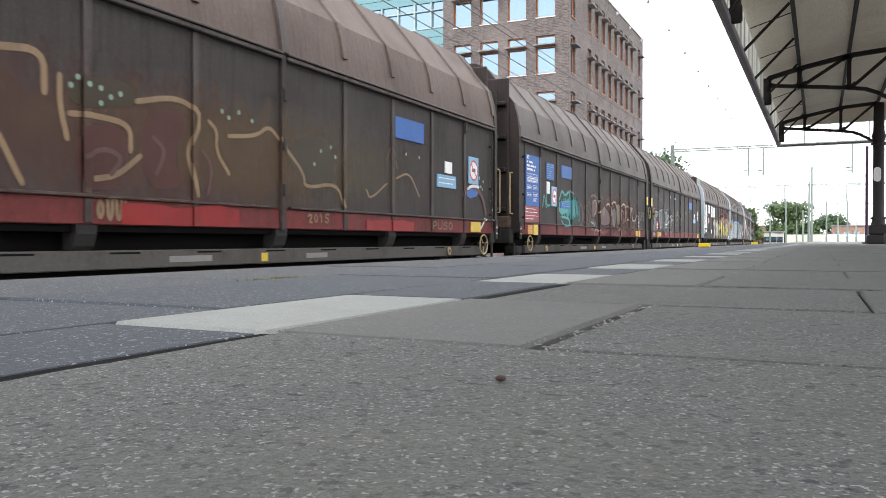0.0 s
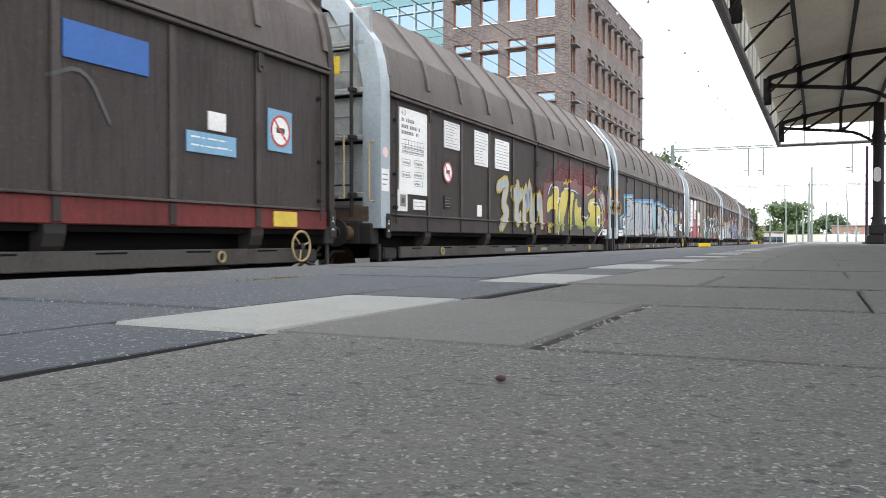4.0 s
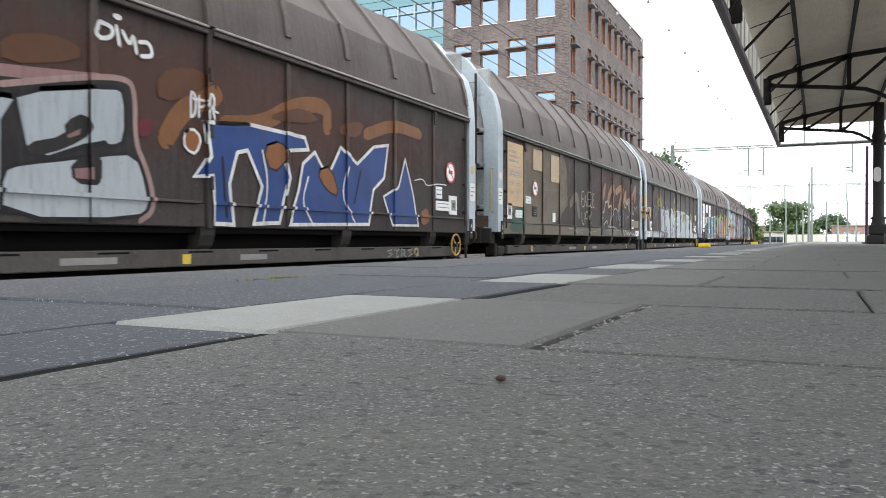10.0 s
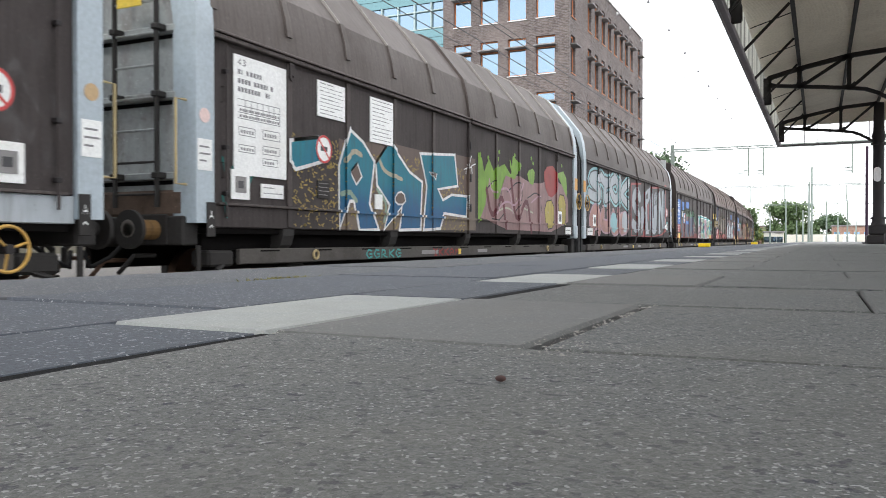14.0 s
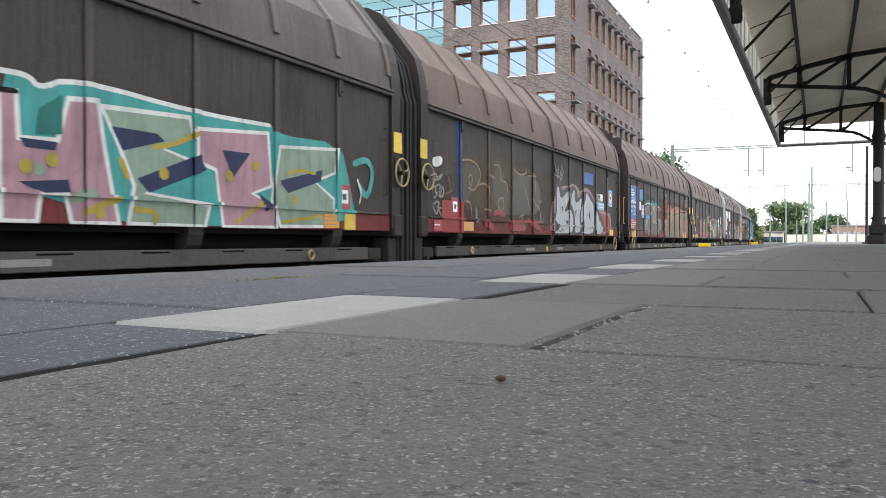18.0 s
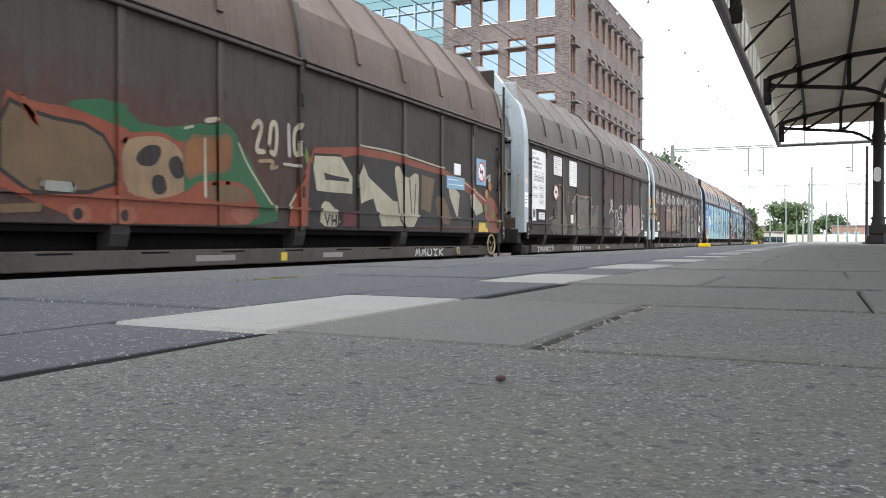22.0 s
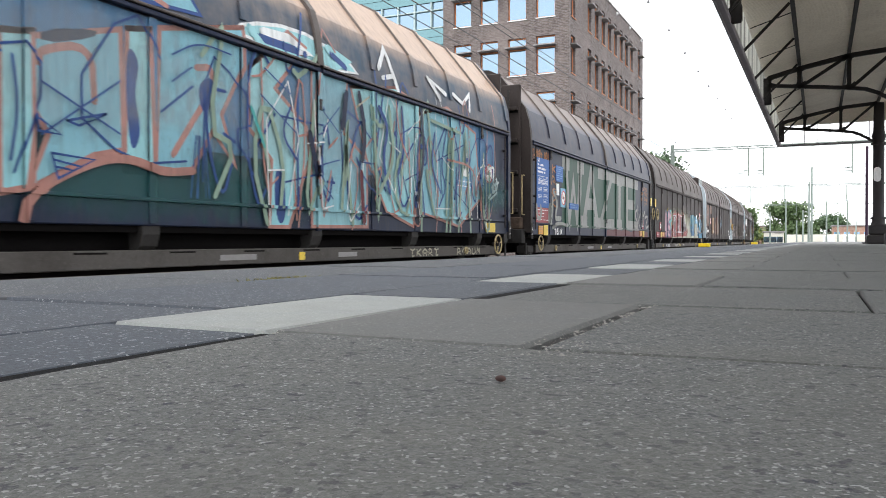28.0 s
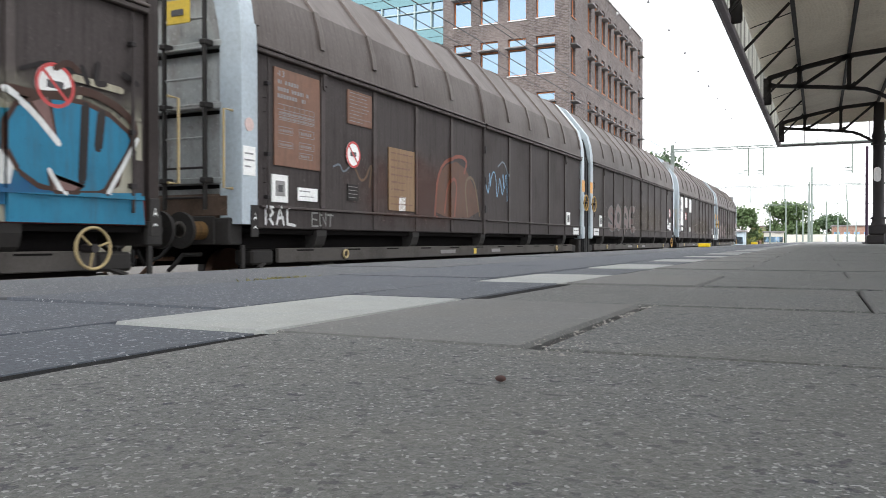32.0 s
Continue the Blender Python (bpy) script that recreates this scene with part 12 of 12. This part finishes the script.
# green wagon with serif letters
u = unit(9, "F")
for nm in ("sliding_wall", "post", "sill_rib", "lower_rail", "eave_rail", "grip", "middle_post", "lower_sill", "eave_drip"):
    recolour(u, nm, PNAVY)
recolour(u, "roof_cover", P("dusty_blue_roof", (0.035, 0.045, 0.08), (0.19, 0.145, 0.125), 4.2, 4.7))
recolour(u, "roof_hoop", MATS["spray_dusty_blue_roof"])
field(u, 2.6, 12.3, 0.5, 2.47, PGREEN, 27, 0.0, label="bottle green painted field")
field(u, 7.5, 14.6, 0.28, 0.5, PMAROON, 37, 0.05)
lettering(u, "WAZTE", 2.75, 12.5, 0.5, 2.46, 0.36, PGREY, None, None, 101, 0, 0.01, squeeze=0.98, serif=0.36, label="large pale grey serif letters")
lettering(u, "THUMBS UP!", 0.05, 1.45, 2.1, 2.4, 0.035, PORANGEL, None, None, 102, 0, 0.05)
for k in range(4):
    lettering(u, "?", 1.6, 2.1, 1.9 - 0.3 * k, 2.15 - 0.3 * k, 0.04, PORANGEL, None, None, 103 + k, 0, 0.05)
for k in range(4):
    lettering(u, ("I CANT SEE", "OF YOUR", "U I STAND", "IM")[k], 13.2, 14.5, 2.12 - 0.2 * k, 2.28 - 0.2 * k, 0.03, PORANGEL, None, None, 110 + k, 0, 0.05)
u = unit(9, "F")
stroke(u, PGREY, .12, ((0.38, 1), (0.47, 0.64), (0.77, 0.74), (0.71, 0.99)))
stroke(u, PGREY, .13, ((1.43, 1.04), (1.35, 0.55), (1.66, 0.69), (1.71, 1.25)))
stroke(u, PGREY, .13, ((1.77, 1.44), (2.16, 1.15), (1.87, 0.7), (2.42, 0.73)))
stroke(u, PGREY, .1, ((1.66, 0.47), (2.24, 0.61), (2.98, 0.55)))
lettering(u, "TEIN", 1.82, 2.51, 0.28, 0.46, .05, PWHITE, None, None, 4, 1 , 0.05)
shape(u, PGREY, ((-0.23, 1.69), (0.01, 1.69), (0.01, 1.09), (-0.19, 0.96)), 1)
stroke(u, PGREYL, .1, ((12.41, 1.31), (12.15, 1.24), (12.11, 1.02), (12.46, 0.91), (12.34, 0.58), (12.07, 0.69)))
stroke(u, PGREYL, .1, ((12.57, 1.47), (12.62, 0.55)))
stroke(u, PGREYL, .09, ((13.02, 1.18), (12.68, 0.88), (13.07, 0.57)))
stroke(u, PGREYL, .08, ((13.15, 1.44), (13.26, 0.67)))
stroke(u, PGREYL, .09, ((13.42, 0.82), (13.48, 1.32), (13.66, 1.04), (13.89, 1.36), (13.99, 1.01)))
stroke(u, PGREYL, .1, ((13.99, 1.06), (14.61, 1.14), (13.99, 0.6), (14.72, 0.73)))
# pink bubbles, red and blue letters on cream
u = unit(9, "R")
field(u, 4.2, 14.8, 0.28, 1.15, PCREAMD, 29, 0.1)
cloud(u, 4.2, 9.2, 1.05, 1.95, F_CREAM)
cloud(u, 9.2, 14.9, 0.95, 1.75, F_CREAM)
u = unit(9, "R")
shape(u, PTURQ, ((2.42, 1.46), (2.71, 1.57), (2.81, 1.5), (3.54, 1.53), (4.27, 1.65), (4.22, 0.98), (4, 0.31), (2.42, 0.28)), 1)
shape(u, PPURPLE, ((2.42, 1.46), (2.81, 1.57), (2.98, 1.44), (3.46, 1.62), (4, 1.44), (4.09, 1.1), (3.78, 0.94), (4.04, 0.55), (4, 0.29), (2.42, 0.28)), 2)
shape(u, PPINK, ((2.42, 1.38), (2.67, 1.51), (2.94, 1.4), (2.81, 1.08), (2.94, 0.56), (2.81, 0.28), (2.42, 0.28)), 2, PPURPLE, .06, label="pink bubble letter with purple outline")
shape(u, PPINK, ((2.86, 1.03), (2.98, 1.38), (3.38, 1.54), (3.58, 1.37), (3.54, 1.11), (3.05, 0.87), (3.08, 0.56), (3.7, 0.47), (3.95, 0.31), (3.01, 0.28)), 2, PPURPLE, .06, label="pink bubble letter with purple outline")
shape(u, PPINK, ((3.54, 1.4), (3.66, 1.53), (4.04, 1.37), (4, 1.2), (3.74, 1.1), (3.54, 1.21)), 2, PPURPLE, .06, label="pink bubble letter with purple outline")
shape(u, PPINK, ((3.12, 0.88), (3.78, 0.87), (4, 0.61), (3.38, 0.58)), 2, PPURPLE, .05)
stroke(u, PPINKL, .05, ((3.05, 1.33), (3.23, 1.42)))
stroke(u, PPINKL, .05, ((2.55, 1.37), (2.81, 1.32)))
stroke(u, PTURQ, .1, ((3.54, 1.01), (4, 1.09)))
dots(u, PORANGEL, .08, ((4.2, 1.5), (4.21, 1.33), (4.18, 0.97), (4.19, 0.83), (4.19, 0.55),))
dots(u, PSUN, .06, ((3.08, 1.61), (3.17, 1.66), (2.91, 1.55),))
shape(u, PRED, ((4.57, 1.44), (5.54, 1.5), (5.51, 0.98), (5.75, 1.56), (6.43, 1.47), (7.65, 1.45), (7.68, 1.24), (7.95, 1.62), (8.43, 1.13), (9.14, 0.64), (8.78, 0.37), (4.33, 0.31), (4.22, 0.82), (4.5, 0.96)), 0)
shape(u, PUMBER, ((4.72, 1.38), (5.45, 1.39), (5.41, 0.97), (5.33, 0.33), (4.94, 0.32), (4.9, 0.93), (4.42, 0.83), (4.68, 1.1)), 0, PRED, 0.05, label="red letters filled with grey-brown")
shape(u, PUMBER, ((5.86, 1.44), (6.43, 1.43), (6.62, 1.11), (6.43, 0.61), (5.74, 0.57), (6.19, 0.82), (5.91, 1.09)), 0, PRED, 0.05)
shape(u, PUMBER, ((6.75, 1.38), (7.5, 1.35), (7.65, 1.16), (7.64, 0.37), (7.01, 0.36), (6.94, 0.87)), 0, PRED, 0.05)
shape(u, PUMBER, ((7.98, 1.51), (8.43, 1.05), (8.96, 0.67), (7.79, 0.54), (7.72, 0.91)), 0, PRED, 0.05)
stroke(u, PWHITE, 0.05, ((4.72, 1.35), (4.99, 1.37)))
stroke(u, PWHITE, 0.05, ((5.23, 1.37), (5.41, 1.36), (5.41, 1.08)))
stroke(u, PWHITE, 0.05, ((4.86, 1.28), (4.93, 1.25)))
stroke(u, PWHITE, 0.05, ((5.02, 1.27), (5.02, 1.11)))
stroke(u, PWHITE, 0.05, ((5.14, 1.28), (5.21, 1.19)))
stroke(u, PWHITE, 0.05, ((4.5, 0.59), (4.63, 0.75), (4.85, 0.57)))
stroke(u, PWHITE, 0.05, ((4.5, 0.58), (4.67, 0.46), (4.57, 0.33)))
stroke(u, PWHITE, 0.05, ((6.06, 1.44), (6.43, 1.42), (6.62, 1.11), (6.43, 0.6)))
stroke(u, PWHITE, 0.05, ((5.91, 1.19), (6.29, 0.79), (5.74, 0.55)))
stroke(u, PWHITE, 0.05, ((5.69, 0.56), (6.94, 0.57)))
stroke(u, PWHITE, 0.05, ((6.75, 1.39), (7.57, 1.36)))
stroke(u, PWHITE, 0.05, ((8.03, 1.49), (8.43, 1.05), (8.87, 0.79)))
stroke(u, PWHITE, 0.05, ((5.75, 1), (5.85, 0.69)))
stroke(u, PWHITE, 0.05, ((5.33, 0.63), (5.35, 0.33)))
stroke(u, PWHITE, 0.05, ((7.21, 0.44), (7.24, 0.73)))
stroke(u, PWHITE, 0.05, ((7.87, 0.88), (8.14, 1.2)))
stroke(u, PWHITE, 0.05, ((8.19, 1.03), (8.24, 0.69)))
stroke(u, PWHITE, 0.05, ((8.43, 0.48), (8.87, 0.72)))
stroke(u, PREDL, 0.03, ((5.09, 1.67), (5.09, 1.51)))
stroke(u, PREDL, 0.03, ((4.9, 1.58), (5.02, 1.5)))
stroke(u, PREDL, 0.03, ((5.25, 1.63), (5.16, 1.52)))
stroke(u, PREDL, 0.03, ((4.38, 1.41), (4.49, 1.21)))
stroke(u, PREDL, 0.03, ((4.3, 1.22), (4.5, 1.16)))
stroke(u, PREDL, 0.03, ((4.3, 1.04), (4.5, 1.1)))
stroke(u, PREDL, 0.03, ((7.15, 1.67), (7.1, 1.51)))
stroke(u, PREDL, 0.03, ((7.21, 1.5), (7.36, 1.62)))
stroke(u, PREDL, 0.03, ((5.12, 1.51), (5.31, 1.61)))
shape(u, PTEAL, ((10.24, 1.52), (11.52, 1.58), (11.78, 1.17), (11.65, 0.42), (10.35, 0.4), (9.92, 1.05)), 0)
shape(u, PTEAL, ((12.6, 1.22), (14.5, 1.34), (14.5, 0.45), (12.89, 0.42)), 0)
shape(u, PSBLUE, ((11.78, 1.5), (12.65, 1.51), (12.65, 1.17), (11.78, 1.06)), 0)
stroke(u, PCREAMD, 0.045, ((10.24, 1.52), (10.46, 0.99), (9.92, 1.34), (10.46, 0.43)))
stroke(u, PCREAMD, 0.045, ((10.8, 1.57), (11.52, 1.15), (11.03, 0.7)))
stroke(u, PCREAMD, 0.045, ((11.52, 1.58), (11.91, 1.07), (11.65, 0.51)))
stroke(u, PCREAMD, 0.045, ((10.13, 0.62), (9.52, 0.84), (9.33, 0.41)))
stroke(u, PCREAMD, 0.045, ((12.89, 1.12), (13.5, 0.62), (13.82, 1.3)))
stroke(u, PCREAMD, 0.045, ((14.15, 1.57), (13.82, 0.81), (14.5, 0.58)))
stroke(u, PCREAMD, 0.045, ((11.78, 0.84), (12.6, 1.11), (12.95, 0.45)))
stroke(u, PBLACKD, 0.05, ((9.33, 1.3), (9.52, 1.55), (9.92, 1.73), (10.35, 1.73)))
stroke(u, PBLACKD, 0.04, ((9.52, 0.93), (9.76, 1.23), (10.46, 0.94)))
stroke(u, PBLACKD, 0.04, ((13.5, 1.64), (13.82, 1.78), (14.32, 1.64)))
shape(u, PWHITE, ((13.04, 0.9), (13.43, 0.91), (13.37, 0.61), (13.07, 0.6)), 0)
shape(u, PSBLUE, ((13.33, 1.27), (13.71, 1.45), (14.37, 1.43), (14.82, 1.16), (14.65, 0.94), (14.53, 0.59), (13.78, 0.55), (13.33, 0.81)), 1, PBROWND, .05)
shape(u, PSBLUE, ((13.33, 0.53), (14.87, 0.61), (14.91, 0.28), (13.33, 0.28)), 0)
stroke(u, PBLACKD, .1, ((14.18, 1.4), (14.14, 0.7)))
stroke(u, PBLACKD, .1, ((14.37, 1.36), (14.33, 1.03)))
stroke(u, PBROWND, .08, ((13.33, 1.44), (13.85, 1.44), (14.14, 1.58), (14.61, 1.46), (14.87, 1.23), (14.41, 0.59)))
shape(u, PROSEB, ((13.58, 1.37), (13.78, 1.46), (13.86, 1.05)), 0, PBROWND, .04)
shape(u, PROSEB, ((13.78, 0.73), (14.14, 0.64), (14.06, 0.57), (13.81, 0.56)), 0, PBROWND, .04)
stroke(u, PWHITE, .06, ((13.33, 1.44), (13.58, 1.31), (13.88, 1.02)))
stroke(u, PWHITE, .05, ((13.78, 0.76), (13.92, 0.56)))
stroke(u, PWHITE, .05, ((14.45, 0.59), (14.82, 1.16)))
stroke(u, PCREAM, .07, ((14.06, 1.66), (14.61, 1.63)))
stroke(u, PBROWND, .06, ((13.85, 1.71), (13.99, 1.8), (14.1, 1.73)))
stroke(u, PBLACKD, .06, ((14.14, 1.77), (14.21, 1.63)))
stroke(u, PBLACKD, .06, ((14.33, 1.84), (14.29, 1.64), (14.41, 1.66)))
stroke(u, PBLACKD, .06, ((14.65, 1.8), (14.82, 1.73)))
# brown tail wagons: dull tags
u = unit(10, "F")
cloud(u, 2.0, 7.4, 0.3, 1.7, H_RUST)
plate(u, 3.4, 4.32, 0.62, 1.66, OLD_TAN, RUSTY_PLATE, 8, 201)
shape(u, PBURNTD, ((5.16, 1), (5.44, 1.51), (6.34, 1.71), (7.17, 1.11), (7.28, 0.6), (5.16, 0.54)), 1)
stroke(u, PRUST, .07, ((5.16, 0.58), (5.3, 1.5), (6.18, 1.8), (6.66, 1.74), (6.5, 1.47)), label="dull rust red letter")
stroke(u, PRUST, .06, ((5.58, 0.65), (5.73, 1.28), (6.18, 1.34), (6.03, 0.6)))
stroke(u, PTAND, .06, ((6.66, 0.62), (6.5, 1.34), (7, 1.44), (7.28, 0.64)))
lettering(u, "RAL", 0.16, 0.86, 0.31, 0.57, .04, PWHITE, None, None, 120, 0 , 0.05)
lettering(u, "ENT", 1.2, 1.78, 0.31, 0.51, .025, PGREY, None, None, 121, 0 , 0.05)
stroke(u, PSTEEL, .03, ((1.78, 1.2), (1.95, 1.26), (2.04, 1.12), (2.22, 1.23)))
stroke(u, PTAND, .04, ((2.32, 1.29), (2.6, 0.96), (2.9, 1.4), (2.8, 0.97)))
stroke(u, PSTEEL, .04, ((8.32, 1.75), (8.68, 1.93), (8.97, 1.58)))
scribble(u, 7.6, 9.0, 1.0, 1.6, 0.03, PALEBLUE, 122, 6)
for n in (10, 11):
    u = unit(n, "R")
    cloud(u, 1, 14, 0.3, 1.7, H_TAN)
    lettering(u, "SO?E", 2.0, 6.4, 0.4, 1.4, 0.2, PROSED, PGREYD, None, 130 + n, 2, 0.08, rim=0.03)
u = unit(11, "F")
cloud(u, 3, 14, 0.3, 1.6, H_TAN)

for n, end in ((5, "R"), (6, "F"), (6, "R"), (-1, "R")):
    recolour(unit(n, end), "roof_cover", ROOF_DIRTY)
    recolour(unit(n, end), "roof_hoop", ROOF_DIRTY)
PALE_HOOP = surf("pale_roof_rib", (0.3, 0.28, 0.26), 0.5, 0, 30, 2, (0.12, 0.1, 0.09), 0.8, 0.1)
# paler edge strips paint stronger highlight lines on these two roofs
for n in (4, 7):
    edge_colour(unit(n, "F"), PALE_HOOP)
for n, end in ((2, "F"), (2, "R"), (3, "F"), (3, "R")):
    recolour(unit(n, end), "eave_drip", PMINT if n == 3 else PALE_HOOP)

for o in [c for c in unit(4, "R").children if c.name.startswith("handwheel") and c.data.vertices[0].co.z < 1.3]:
    for q in (*o.children_recursive, o):
        bpy.data.objects.remove(q)

# spray on the solebars
for k, (n, end, y, c) in enumerate(((4, "F", 3.6, PTURQ), (4, "F", 6.0, PRED), (8, "R", 10.4, PCREAM), (8, "R", 12.4, PCREAM), (6, "F", 9.0, PTAN), (6, "F", 11.2, PTAN), (7, "F", 1.0, PWHITE),
                                    (7, "F", 4.2, PWHITE), (9, "R", 3.0, PWHITE), (9, "R", 6.0, PCREAM), (4, "R", 10.3, PGREY), (6, "R", 11.0, PWHITE), (2, "R", 11.8, PGREY))):
    rg = random.Random(300 + k)
    sh = Shape()
    vs, fs = [], []
    for i in range(5):
        for ln in outlines("?", rg):
            ribbon(vs, fs, [(y - HALF + 0.24 * i + px * 0.18, 0.64 + pz * 0.13) for px, pz in ln], 0.028, 1.3455, False)
    tagged(part("solebar_tag", sh.add(vs, fs), c, unit(n, end)), kind="stuff")


def motions():
    """The train runs past along the second track."""
    for un in UNITS:
        times = [0.0, 0.1] + [float(i) for i in range(1, 32)] + [31.9, 32.0]
        walk(un["ob"], [(t, unit_pose(un["at"], t)) for t in times])


motions()
